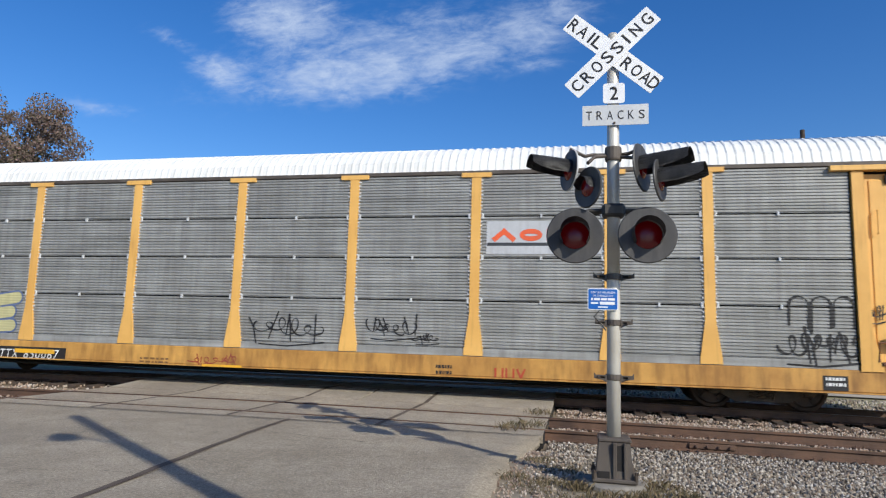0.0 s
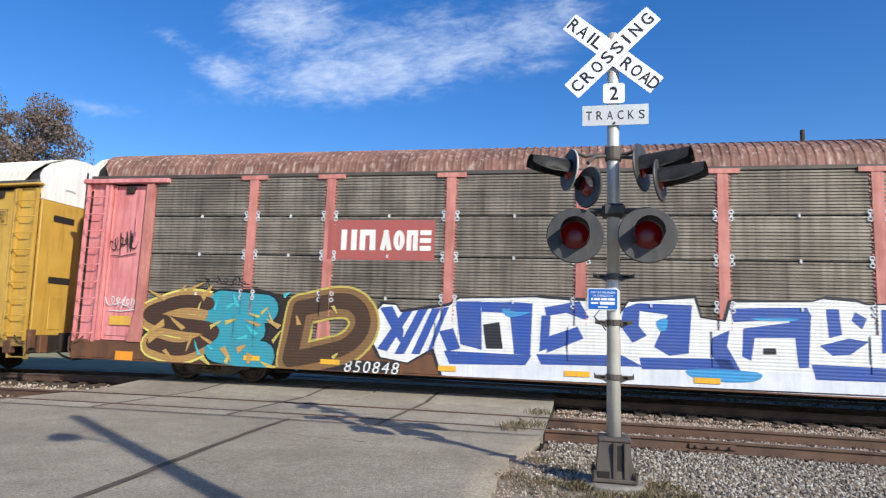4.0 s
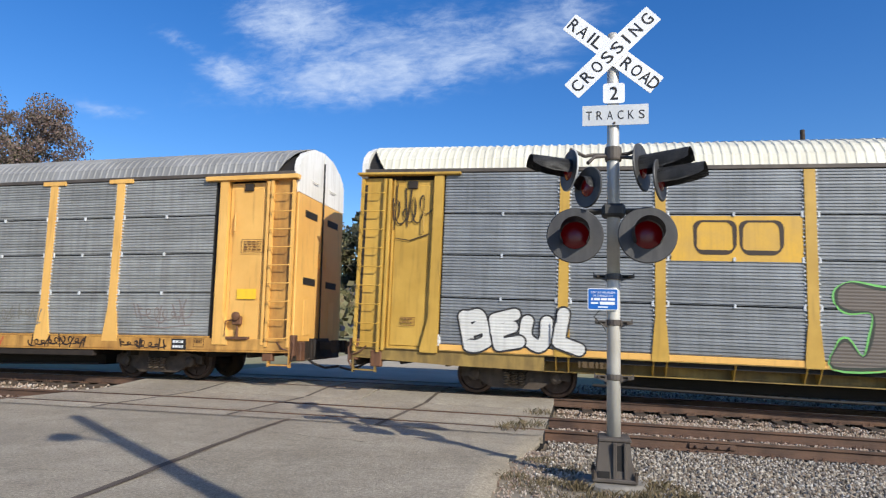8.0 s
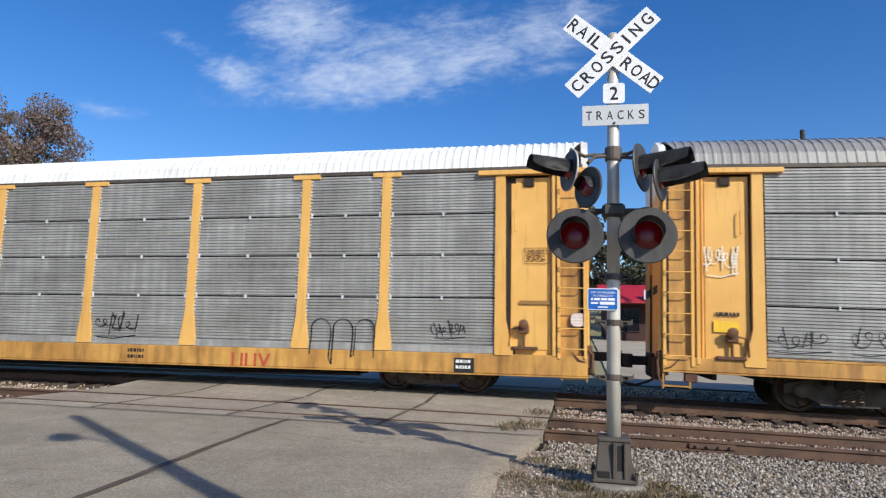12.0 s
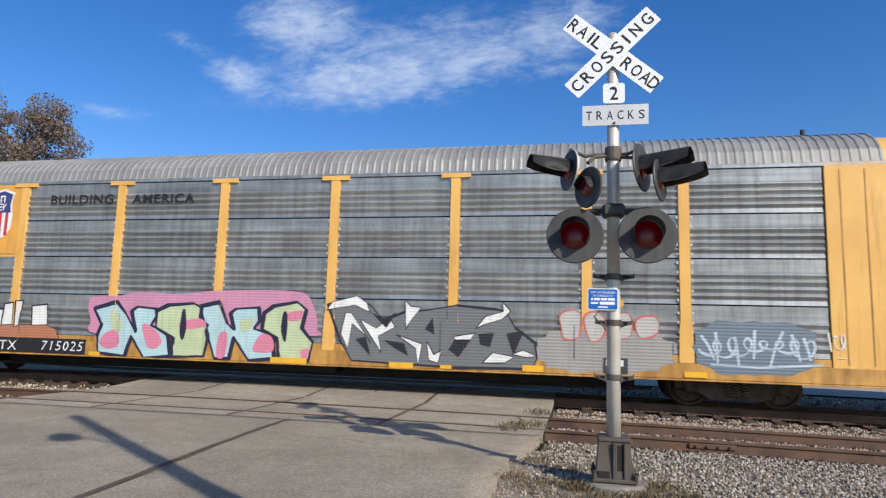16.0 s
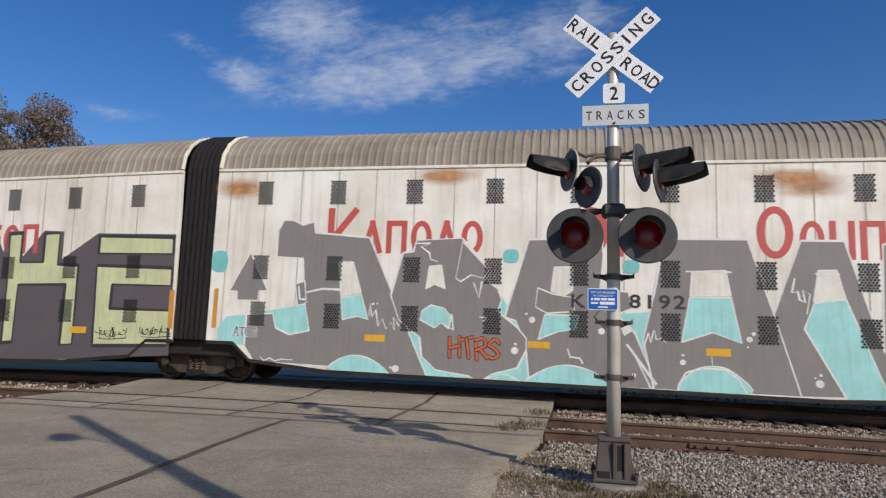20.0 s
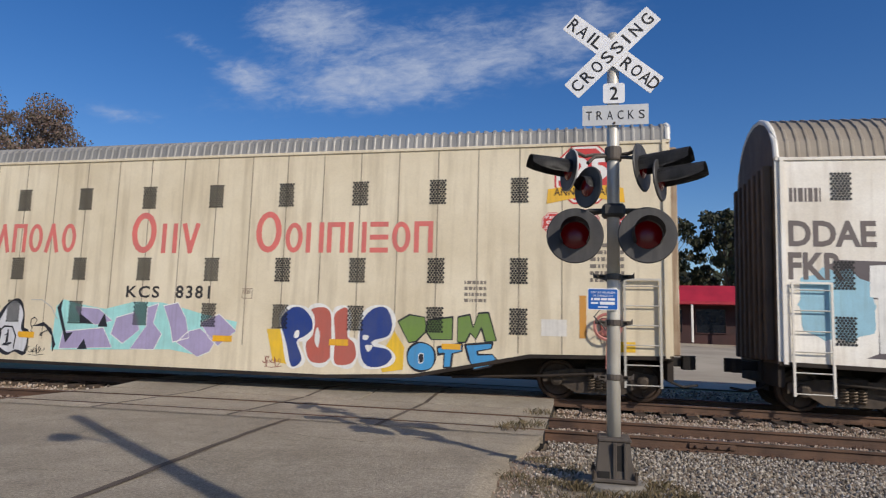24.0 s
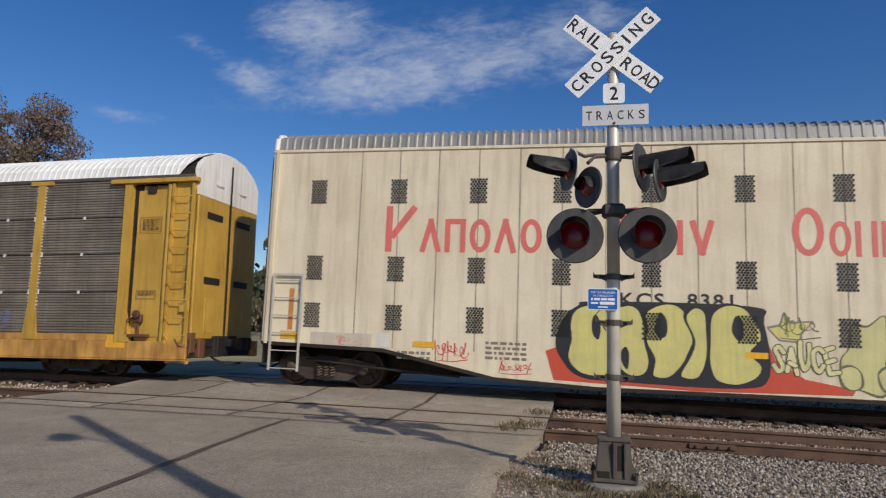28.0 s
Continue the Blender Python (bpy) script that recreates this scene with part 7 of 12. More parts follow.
PLAIN = {
    "1": [[(0, 0), (0, 1)], [(0.2, 0.35), (1, 1)]], "^": [[(0, 0), (0.5, 1), (1, 0)]], "n": [[(0, 0), (0, 1), (1, 1), (1, 0)]], "|": [[(0.5, 0), (0.5, 1)]],
    "v": [[(0, 1), (0.5, 0), (1, 1)]], "=": [[(0, 0), (0, 1)], [(1, 0), (1, 1)]], "e": [[(0, 0), (1, 0)], [(0, 0.5), (1, 0.5)], [(0, 1), (1, 1)]],
    "o": [[(0.5 + 0.5 * math.cos(math.pi * q / 8), 0.5 + 0.5 * math.sin(math.pi * q / 8)) for q in range(17)]],
}


def blocks(car, x0, x1, z0, z1, kinds, col, layer=2, cap=0.0, thick=0.2, label="painted emblem of plain shapes"):
    """Plain bars, chevrons, gates and rings, in place of a maker's lettering; cap enlarges the first one."""
    units = [(1.5 if cap and i == 0 else 1.0) * (0.55 if c == "|" else 1.0) for i, c in enumerate(kinds)]
    at = x0
    for i, (c, k) in enumerate(zip(kinds, units)):
        w = (x1 - x0) * k / sum(units)
        top = z1 if (i == 0 or not cap) else z1 - (z1 - z0) * cap
        t = min((x1 - x0) / sum(units), (top - z0)) * thick * (1.25 if cap and i == 0 else 1.0) / 2
        a, b, lo, hi = at + w * 0.08 + t, at + w * 0.92 - t, z0 + t, top - t
        bm = B()
        for line in PLAIN[c]:
            pts = [(a + (b - a) * p, lo + (hi - lo) * q) for p, q in line]
            if c == "o":
                mx, mz, rx, rz = (a + b) / 2, (lo + hi) / 2, (b - a) / 2, (hi - lo) / 2
                inner, outer = [[bm.verts.new((mx + (rx + d) * math.cos(math.pi * q / 10), 0, mz + (rz + d) * math.sin(math.pi * q / 10))) for q in range(20)] for d in (-t, t)]
                for q in range(20):
                    bm.faces.new((inner[q], outer[q], outer[(q + 1) % 20], inner[(q + 1) % 20]))
                continue
            for n_, (p, q) in enumerate(zip(pts, pts[1:])):
                dx, dz = q[0] - p[0], q[1] - p[1]
                d = math.hypot(dx, dz)
                ux, uz = dx / d * t, dz / d * t
                y = -0.0001 * n_
                bm.faces.new([bm.verts.new(v) for v in ((p[0] - ux - uz, y, p[1] - uz + ux), (q[0] + ux - uz, y, q[1] + uz + ux), (q[0] + ux + uz, y, q[1] + uz - ux), (p[0] - ux + uz, y, p[1] - uz - ux))])
        bm.verts.index_update()
        lay(car, bm, spray(*col, False), layer, "emblem", label)
        at += w


def polygon(car, pts, col, layer=1, name="emblem", label="", ribs=False):
    bm = B()
    bm.faces.new([bm.verts.new((x, 0, z)) for x, z in pts]).normal_update()
    bmesh.ops.triangulate(bm, faces=list(bm.faces), quad_method="BEAUTY", ngon_method="EAR_CLIP")
    bm.verts.index_update()
    return lay(car, bm, spray(*col, ribs), layer, name, label)


def octagon(car, cx, cz, r, col, layer, label=""):
    return polygon(car, [(cx + r * math.cos(radians(22.5 + 45 * k)), cz + r * math.sin(radians(22.5 + 45 * k))) for k in range(8)], col, layer, "emblem", label)


def stroke(car, pts, col, w, layer=2, name="tag", label=""):
    bm = B()
    ribbon(bm, pts, w)
    bm.verts.index_update()
    return lay(car, bm, spray(*col, False), layer, name, label)


for c, _ in CARS:
    c["rack"] = c.name.startswith("autorack")


def shards(car, x0, x1, z0, z1, col, n=12, seed=1, layer=3, size=0.3):
    """Sharp slivers and arrow points worked into a wall painting."""
    rs = random.Random(seed)
    bm = B()
    for k in range(n):
        x, z = rs.uniform(x0, x1), rs.uniform(z0, z1)
        a = rs.choice((0.5, 1.1, 2.0, 2.6, 3.6, 4.3, 5.4)) + rs.uniform(-0.25, 0.25)
        l, w = size * rs.uniform(0.6, 1.5), size * rs.uniform(0.12, 0.26)
        c, s = math.cos(a), math.sin(a)
        y = -0.0002 * k
        q = [(0, -w), (l, -w * 0.2), (l * 1.25, w * 0.1), (l * 0.9, w * 0.7), (0.1 * l, w)]
        bm.faces.new([bm.verts.new((x + p * c - r * s, y, z + p * s + r * c)) for p, r in q])
    bm.verts.index_update()
    ob = lay(car, bm, spray(*col, car["rack"]), layer + 6, "paint_slivers")
    if ob:
        tagged(ob, kind="stuff")
    return ob


def stroke_loops(car, x0, x1, z0, z1, col):
    """Four falling rings drawn in one line."""
    for k in range(4):
        cx, cz, r = x0 + (x1 - x0) * (0.25 + 0.18 * k), z1 - (z1 - z0) * (0.16 + 0.23 * k), (z1 - z0) * (0.17 - 0.015 * k)
        stroke(car, [(cx + r * 0.9 * math.cos(a), cz + r * math.sin(a)) for a in (0.35 * i for i in range(20))], col, 0.016, 1, "tag", "looped black tag")


def worm(car, x0, x1, z0, z1, col):
    """Two plain rounded frames side by side."""
    m = (x0 + x1) / 2
    for a, b in ((x0, m - 0.06), (m + 0.06, x1)):
        r = 0.16
        pts = []
        for cx, cz, s in ((b - r, z1 - r, 0), (a + r, z1 - r, 90), (a + r, z0 + r, 180), (b - r, z0 + r, 270)):
            pts += [(cx + r * math.cos(radians(s + 15 * k)), cz + r * math.sin(radians(s + 15 * k))) for k in range(7)]
        stroke(car, pts + pts[:2], col, 0.05, 2, "emblem", "dark emblem of plain rounded frames")


def shield(car, x0, x1, z0, z1):
    """A shield: blue head, red and white stripes, white and blue rim."""
    def outline(k):
        cx, cz = (x0 + x1) / 2, (z0 + z1) / 2
        pts = [(-1, 0.82), (-0.55, 0.96), (0, 0.84), (0.55, 0.96), (1, 0.82), (0.9, 0.45), (0.98, 0.0), (0.96, -0.4), (0.7, -0.72), (0.25, -0.82), (0, -1), (-0.25, -0.82), (-0.7, -0.72), (-0.96, -0.4), (-0.98, 0.0), (-0.9, 0.45)]
        return [(cx + p * (x1 - x0) / 2 * k, cz + q * (z1 - z0) / 2 * k) for p, q in pts]
    polygon(car, outline(1.0), (238, 236, 232), 1, label="white rim of a shield emblem")
    polygon(car, outline(0.92), (44, 56, 120), 2, label="blue shield emblem")
    w = x1 - x0
    zt = z0 + (z1 - z0) * 0.56
    polygon(car, [(x0 + w * 0.045, zt), (x0 + w * 0.045, z0 + (z1 - z0) * 0.3), (x0 + w * 0.17, z0 + (z1 - z0) * 0.17), (x0 + w * 0.38, z0 + (z1 - z0) * 0.12), (x0 + w * 0.5, z0 + (z1 - z0) * 0.06),
                  (x1 - w * 0.38, z0 + (z1 - z0) * 0.12), (x1 - w * 0.17, z0 + (z1 - z0) * 0.17), (x1 - w * 0.045, z0 + (z1 - z0) * 0.3), (x1 - w * 0.045, zt)], (238, 236, 232), 3, label="white field")
    for k in range(6):
        a = x0 + w * (0.09 + 0.148 * k)
        d = abs(a + w * 0.035 - (x0 + x1) / 2) / w
        patch(car, a, a + w * 0.07, z0 + (z1 - z0) * (0.1 + 0.3 * d * d + 0.05 * d), zt, (196, 40, 48), 4, "emblem", "red stripe")
    blocks(car, x0 + w * 0.2, x1 - w * 0.2, z0 + (z1 - z0) * 0.74, z0 + (z1 - z0) * 0.86, "no|on", (238, 236, 232), 4)
    blocks(car, x0 + w * 0.16, x1 - w * 0.16, z0 + (z1 - z0) * 0.6, z0 + (z1 - z0) * 0.72, "=o^=oe1", (238, 236, 232), 4)


def oct(car, x0, x1, z0, z1, col, layer):
    """A red octagon with white rim and plain white bars."""
    cx, cz, r = (x0 + x1) / 2, (z0 + z1) / 2, (z1 - z0) / 2 * 1.06
    octagon(car, cx, cz, r, col, layer, "red octagon emblem")
    octagon(car, cx, cz, r * 0.93, (236, 228, 222), layer + 1)
    octagon(car, cx, cz, r * 0.88, col, layer + 2)
    for k, q in ((0.5, "1^n^o"), (0.05, "o|v"), (-0.4, "oo=nen")):
        blocks(car, cx - r * 0.62, cx + r * 0.62, cz + r * (k - 0.13), cz + r * (k + 0.16), q, (238, 232, 228), layer + 3, 0.2, 0.26)


def anniv(car, x0, x1, z0, z1):
    cx, w, h = (x0 + x1) / 2, x1 - x0, z1 - z0
    octagon(car, cx, z0 + h * 0.5, h * 0.53, (206, 50, 50), 1, "red octagon with white rim")
    octagon(car, cx, z0 + h * 0.5, h * 0.5, (238, 234, 228), 2)
    octagon(car, cx, z0 + h * 0.5, h * 0.46, (206, 50, 50), 3)
    stencil(car, cx - w * 0.36, cx + w * 0.3, z0 + h * 0.4, z0 + h * 0.78, "125", (240, 238, 234), 1.0, 0.0, 4, 0.04)
    polygon(car, [(x0 - w * 0.02, z0 + h * 0.02), (cx, z0 + h * 0.14), (x1 + w * 0.02, z0 + h * 0.02), (x1, z0 + h * 0.26), (cx, z0 + h * 0.36), (x0, z0 + h * 0.26)], (240, 186, 40), 5, label="yellow ribbon")
    stencil(car, x0 + w * 0.08, x1 - w * 0.08, z0 + h * 0.15, z0 + h * 0.28, "ANNIVERSARY", (60, 40, 20), 1.05, 0.0, 6, 0.02)


def arrow(car, x0, x1, z0, z1, col):
    w, h = x1 - x0, z1 - z0
    for k, c, l in ((1.1, (238, 238, 236), 3), (1.0, col, 4)):
        cx, cz = (x0 + x1) / 2, (z0 + z1) / 2
        polygon(car, [(cx + p * w / 2 * k, cz + q * h / 2 * k) for p, q in ((0.3, 1), (1, -0.2), (0.45, -0.15), (0.5, -1), (-0.35, -1), (-0.3, -0.15), (-1, -0.1))], c, l, "wall_painting", "grey painted arrow")


def stain_mat(name, col, col2):
    """A thin stain, densest in its middle and broken up by grain, that lets the paint below show."""
    n = Nodes(name)
    tex = n.add("TexCoord")
    mp = n.add("Mapping", Location=(-1.0, 0, -1.0), Scale=(2.0, 0.0, 2.0))
    n.join(tex.outputs["Generated"], mp.inputs["Vector"])
    ln = n.add("VectorMath")
    ln.operation = "LENGTH"
    n.join(mp.outputs["Vector"], ln.inputs[0])
    core = n.add("MapRange")
    core.inputs["To Min"].default_value, core.inputs["To Max"].default_value = 0.95, 0.0
    n.join(ln.outputs["Value"], core.inputs["Value"])
    tot = n.add("Math")
    tot.operation = "ADD"
    n.join(core.outputs["Result"], tot.inputs[0])
    n.join(n.noise(2.2, 6, (1.0, 1.0, 1.8), 0.1, 1.6), tot.inputs[1])
    fac = n.add("MapRange")
    fac.inputs["From Min"].default_value, fac.inputs["From Max"].default_value = 0.42, 0.95
    n.join(tot.outputs[0], fac.inputs["Value"])
    n.join(n.times(n.times(fac.outputs["Result"], core.outputs["Result"]), 1.0), n.bsdf.inputs["Alpha"])
    n.join(n.mix(n.noise(5.0, 5), col, col2), n.bsdf.inputs["Base Color"])
    n.bsdf.inputs["Roughness"].default_value = 0.8
    return n.mat


RUST = stain_mat("rust_bloom", rgb(176, 112, 62), rgb(206, 160, 112))


def stain(car, x0, x1, z0, z1, material, layer=0.3, label="faded stain", name="stain"):
    bm = B()
    bm.faces.new([bm.verts.new(p) for p in ((x0, 0, z0), (x1, 0, z0), (x1, 0, z1), (x0, 0, z1))])
    bm.verts.index_update()
    return lay(car, bm, material, layer, name, label)


def rust(car, x0, x1, z0, z1):
    stain(car, x0 - 0.5, x1 + 0.5, z0 - 0.2, z1 + 0.15, RUST, 1.0, "rust bloom", "rust_stain")


def brake(car, x0, x1, z0, z1):
    """A hand-brake wheel on its housing."""
    cx, cz, r = (x0 + x1) / 2, (z0 + z1) / 2, (z1 - z0) / 2
    bm = B()
    lathe(bm, [(r * 0.86, -0.015), (r, 0.0), (r * 0.86, 0.015), (r * 0.78, 0.0), (r * 0.86, -0.015)], disc_pose(cx, FACE - 0.16, cz, 0), 20, False)
    for k in range(5):
        a = 2 * math.pi * k / 5
        tube(bm, [(cx, FACE - 0.16, cz), (cx + r * 0.85 * math.cos(a), FACE - 0.16, cz + r * 0.85 * math.sin(a))], 0.012, 6)
    tube(bm, [(cx, FACE, cz), (cx, FACE - 0.17, cz)], 0.03, 8)
    wheel = part("brake_wheel", bm, PINK_POST, car, "rusty red hand-brake wheel")
    bm = B()
    box(bm, cx - 0.14, cx + 0.14, FACE - 0.09, FACE, cz - 0.2, cz + 0.18, 0.02)
    tube(bm, [(cx, FACE - 0.05, cz - 0.15), (cx - 0.03, FACE - 0.05, 0.7)], 0.014, 6)
    part("brake_housing", bm, PINK_POST, wheel, "rust-brown brake housing and chain")




# wide sloping letters: an outline, then the openings with their colours
GIANT = {
    "E": [[(0.2, 0.97), (0.62, 1.0), (0.84, 1.08), (0.95, 1.0), (0.93, 0.72), (0.62, 0.72), (0.44, 0.64), (0.4, 0.46), (0.54, 0.31), (0.84, 0.27), (0.98, 0.44), (1.03, 0.2), (0.97, 0.0), (0.0, 0.0), (0.06, 0.72)], ["c", (0.46, 0.58), (0.9, 0.56), (0.82, 0.33), (0.55, 0.36)]],
}


def giant(car, x0, x1, z0, z1, ch, layer):
    """A wide grey letter edged in thin white, with turquoise and white openings and small spatter."""
    grey, white, cyan = (112, 108, 108), (238, 238, 236), (136, 208, 206)
    w, h = x1 - x0, z1 - z0
    for k, shape in enumerate(GIANT[ch]):
        col = grey
        if shape[0] in ("c", "w"):
            col, shape = (cyan if shape[0] == "c" else (226, 220, 208)), shape[1:]
        pts = [(x0 + p * w, z0 + q * h) for p, q in shape]
        polygon(car, pts, col, layer + k, "letter" if k == 0 else "letter_opening", "grey sprayed letter" if k == 0 else "")
        edge = []
        for p, q in zip(pts, pts[1:] + pts[:1]):
            edge += [p, (p[0] * 0.5 + q[0] * 0.5, p[1] * 0.5 + q[1] * 0.5), (p[0] * 0.02 + q[0] * 0.98, p[1] * 0.02 + q[1] * 0.98)]
        stroke(car, edge + edge[:1], white, 0.024, layer + k + 0.5, "letter_outline")
    rs = random.Random(ord(ch))
    for k in range(6):
        a, b = x0 + w * rs.uniform(0.1, 0.9), z0 + h * rs.uniform(0.08, 0.4)
        octagon(car, a, b, rs.uniform(0.015, 0.035), white, layer + 5)
    bm = B()
    a, b = x0 + w * rs.uniform(0.3, 0.6), z0 + h * rs.uniform(0.3, 0.8)
    pts = [(a, b)]
    for k in range(7):
        pts.append((pts[-1][0] + rs.uniform(0.02, 0.09), pts[-1][1] + rs.uniform(-0.09, 0.05)))
    stroke(car, pts, white, 0.012, layer + 5, "crack_line", "white zigzag line")


def figure(car, x0, x1, z0, z1, shape, fill, edge, width, layer, curved, label="", name="letter"):
    """One drawn shape of a wall painting: an outline in a unit box, filled, with an optional brushed edge."""
    pts = [(x0 + p * (x1 - x0), z0 + q * (z1 - z0)) for p, q in shape]
    if curved:
        ring = pts[-1:] + pts + pts[:2]
        pts = spline(ring, 4)[4:-5]
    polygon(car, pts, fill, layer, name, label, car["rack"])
    if edge:
        line = []
        for p, q in zip(pts, pts[1:] + pts[:1]):
            line += [p] if curved else [p, (p[0] * 0.97 + q[0] * 0.03, p[1] * 0.97 + q[1] * 0.03), (p[0] * 0.03 + q[0] * 0.97, p[1] * 0.03 + q[1] * 0.97)]
        stroke(car, line + line[:2], edge, width, layer + 0.6, "letter_outline")


DUSK, DUSK_EDGE, LIME, CHALK, ICE, STEEL = (92, 83, 86), (62, 57, 58), (208, 212, 164), (236, 235, 230), (196, 214, 222), (120, 148, 178)
GREY, CREAM, AQUA = (136, 131, 127), (236, 230, 218), (164, 224, 220)
BRICK, INK, YOLK, PALE, MOSS, LILAC = (204, 74, 46), (38, 38, 46), (212, 204, 124), (208, 202, 140), (104, 102, 78), (172, 160, 196)
ROYAL, BONE, TEAL, CORAL, CLAY, ROSE, ROSE_DEEP, NIGHT = (46, 80, 160), (206, 208, 186), (96, 190, 196), (206, 98, 84), (184, 120, 84), (206, 142, 170), (222, 132, 158), (38, 36, 62)
MIST, CELERY, SLATE, PEWTER, ORANGE, CELADON, OLIVE_INK, SPROUT, TAUPE = (182, 212, 216), (196, 208, 164), (112, 114, 116), (190, 187, 182), (222, 126, 70), (176, 192, 186), (44, 50, 40), (118, 196, 96), (98, 87, 78)
RUSTY, RUSSET, AMBER, SILV, NAVY, BRICKY, LEAF, SKYB = (176, 130, 90), (176, 88, 60), (234, 190, 50), (216, 216, 220), (34, 60, 130), (186, 96, 82), (112, 142, 66), (62, 150, 206)
# first yellow car
patch(A_CAR, 4.48, 6.93, 3.09, 3.81, (190, 192, 196), 0, 'panel', 'cleaned grey panel')
blocks(A_CAR, 4.57, 6.90, 3.37, 3.64, "^one", (236, 92, 36), 2, thick=0.4, label='orange emblem of plain shapes')
patch(A_CAR, 4.50, 6.90, 3.27, 3.34, (60, 62, 66), 2)
tag(A_CAR, -0.94, 0.84, 0.96, 1.79, (28, 26, 28), 3, 0.02, 5)
tag(A_CAR, 1.81, 3.01, 1.16, 1.76, (28, 26, 28), 7, 0.018, 5)
tag(A_CAR, 2.89, 3.50, 1.09, 1.37, (28, 26, 28), 9, 0.014, 4)
arches(A_CAR, 10.47, 11.67, 1.50, 2.27, (28, 26, 28), 3, 0.03)
tag(A_CAR, 10.25, 11.79, 0.91, 1.77, (28, 26, 28), 12, 0.028, 6)
blob(A_CAR, -11.62, -7.20, 0.95, 2.33, (124, 142, 178), 3, 0.3, 0, 'blue sprayed haze')
word(A_CAR, -11.25, -7.42, 1.04, 2.04, 'LIEVE', (196, 190, 140), (96, 112, 150), 0.045, 0.06, None, 0.03, 0.1, label='yellow block letters on blue haze')
patch(A_CAR, -8.03, -5.86, 0.39, 0.73, (38, 34, 32), 1)
stencil(A_CAR, -7.95, -7.22, 0.44, 0.66, 'ETTX', (232, 232, 230), 1.15, 0.2)
stencil(A_CAR, -7.07, -6.05, 0.44, 0.68, '850067', (232, 232, 230), 1.15, 0.2)
tag(A_CAR, -2.51, -1.17, 0.42, 0.75, (150, 60, 36), 5, 0.014, 5)
blocks(A_CAR, 4.69, 5.38, 0.45, 0.66, "==v", (176, 62, 36), 1)
fine_print(A_CAR, 3.44, 3.79, 0.43, 0.68, 2, (28, 26, 28))
stroke_loops(A_CAR, -12.82, -12.10, 2.03, 3.14, (28, 26, 28))
patch(A_CAR, -12.61, -12.19, 1.62, 1.80, (246, 206, 30), 1)
fine_print(A_CAR, -12.62, -12.16, 1.88, 2.00, 1, (28, 26, 28))
fine_print(A_CAR, -3.79, -3.03, 0.43, 0.59, 2, (120, 84, 40))
patch(A_CAR, 11.02, 11.46, 0.48, 0.76, (30, 30, 32), 1, 'stencil_plate', 'black stencil plate')
fine_print(A_CAR, 11.07, 11.42, 0.52, 0.73, 2, (232, 232, 230), False, 3, 2)
tag(A_CAR, 11.82, 12.19, 1.76, 2.19, (28, 26, 28), 21, 0.015, 3)
fine_print(A_CAR, -12.50, -11.98, 4.46, 4.67, 2, (130, 94, 50))
patch(A_CAR, -2.13, -1.12, 0.36, 0.49, (236, 176, 30), 9, 'reflector', 'small yellow reflector strip')
patch(A_CAR, -7.33, -6.17, 0.58, 0.68, (236, 176, 30), 9, 'reflector', 'small yellow reflector strip')
# faded red car
patch(B_CAR, -7.09, -4.58, 2.92, 3.83, (168, 84, 78), 0, 'panel', 'faded red panel')
blocks(B_CAR, -6.81, -5.92, 3.14, 3.61, "=n", (238, 234, 226), 1, thick=0.3, label='white emblem of plain shapes')
blocks(B_CAR, -5.86, -4.64, 3.14, 3.60, "^one", (238, 234, 226), 1, thick=0.36, label='white emblem of plain shapes')
patch(B_CAR, -4.31, 4.82, 0.23, 0.83, (222, 224, 230), 1, 'paint_patch', 'white sprayed strip')
blocks(B_CAR, 5.01, 6.39, 0.43, 0.69, "==v", (150, 100, 50), 7)
tag(B_CAR, 10.72, 11.34, 1.65, 1.91, (28, 26, 28), 31, 0.014, 4)
stencil(B_CAR, 10.72, 11.32, 1.65, 1.89, 'LEAD', (28, 26, 28), 1.1, -0.1, 3)
stencil(B_CAR, 10.82, 11.17, 1.37, 1.53, 'OR', (28, 26, 28), 1.1, -0.1, 3)
stencil(B_CAR, 10.68, 11.57, 1.04, 1.30, 'FOLLOW', (28, 26, 28), 1.1, -0.1, 3)
fine_print(B_CAR, 12.07, 12.70, 3.01, 3.49, 4, (238, 224, 220), True)
patch(B_CAR, 12.05, 12.66, 1.31, 1.51, (222, 170, 60), 1)
patch(B_CAR, 11.59, 12.08, 0.48, 0.68, (236, 170, 40), 1)
patch(B_CAR, 11.84, 12.85, 0.86, 2.07, (214, 136, 134), 0, 'panel', 'lower door panel')
fine_print(B_CAR, 13.05, 13.35, 1.40, 1.69, 3, (238, 224, 220))
blob(B_CAR, -11.99, -7.10, 0.42, 2.27, (44, 36, 28), 12, 0.1, 0, 'black ground of a wall painting')
word(B_CAR, -11.82, -9.43, 0.47, 2.12, 'S', (176, 136, 76), (226, 214, 110), 0.05, 0.08, (70, 48, 34), 0.03, 0.0, 5, 1, label='gold and black wall painting')
word(B_CAR, -10.07, -8.20, 0.39, 2.12, 'E', (54, 150, 166), (20, 30, 34), 0.05, 0.1, None, 0.03, 0.0, 5, 2, label='teal letter')
word(B_CAR, -8.23, -5.90, 0.38, 2.18, 'D', (132, 96, 52), (196, 176, 84), 0.05, 0.09, (74, 52, 34), 0.03, 0.0, 5, 1, label='gold and black wall painting')
patch(B_CAR, -7.88, -5.25, 0.36, 0.68, (34, 30, 30), 5)
stencil(B_CAR, -7.83, -7.22, 0.39, 0.61, 'ETTX', (232, 232, 230), 1.1, 0.2, 6)
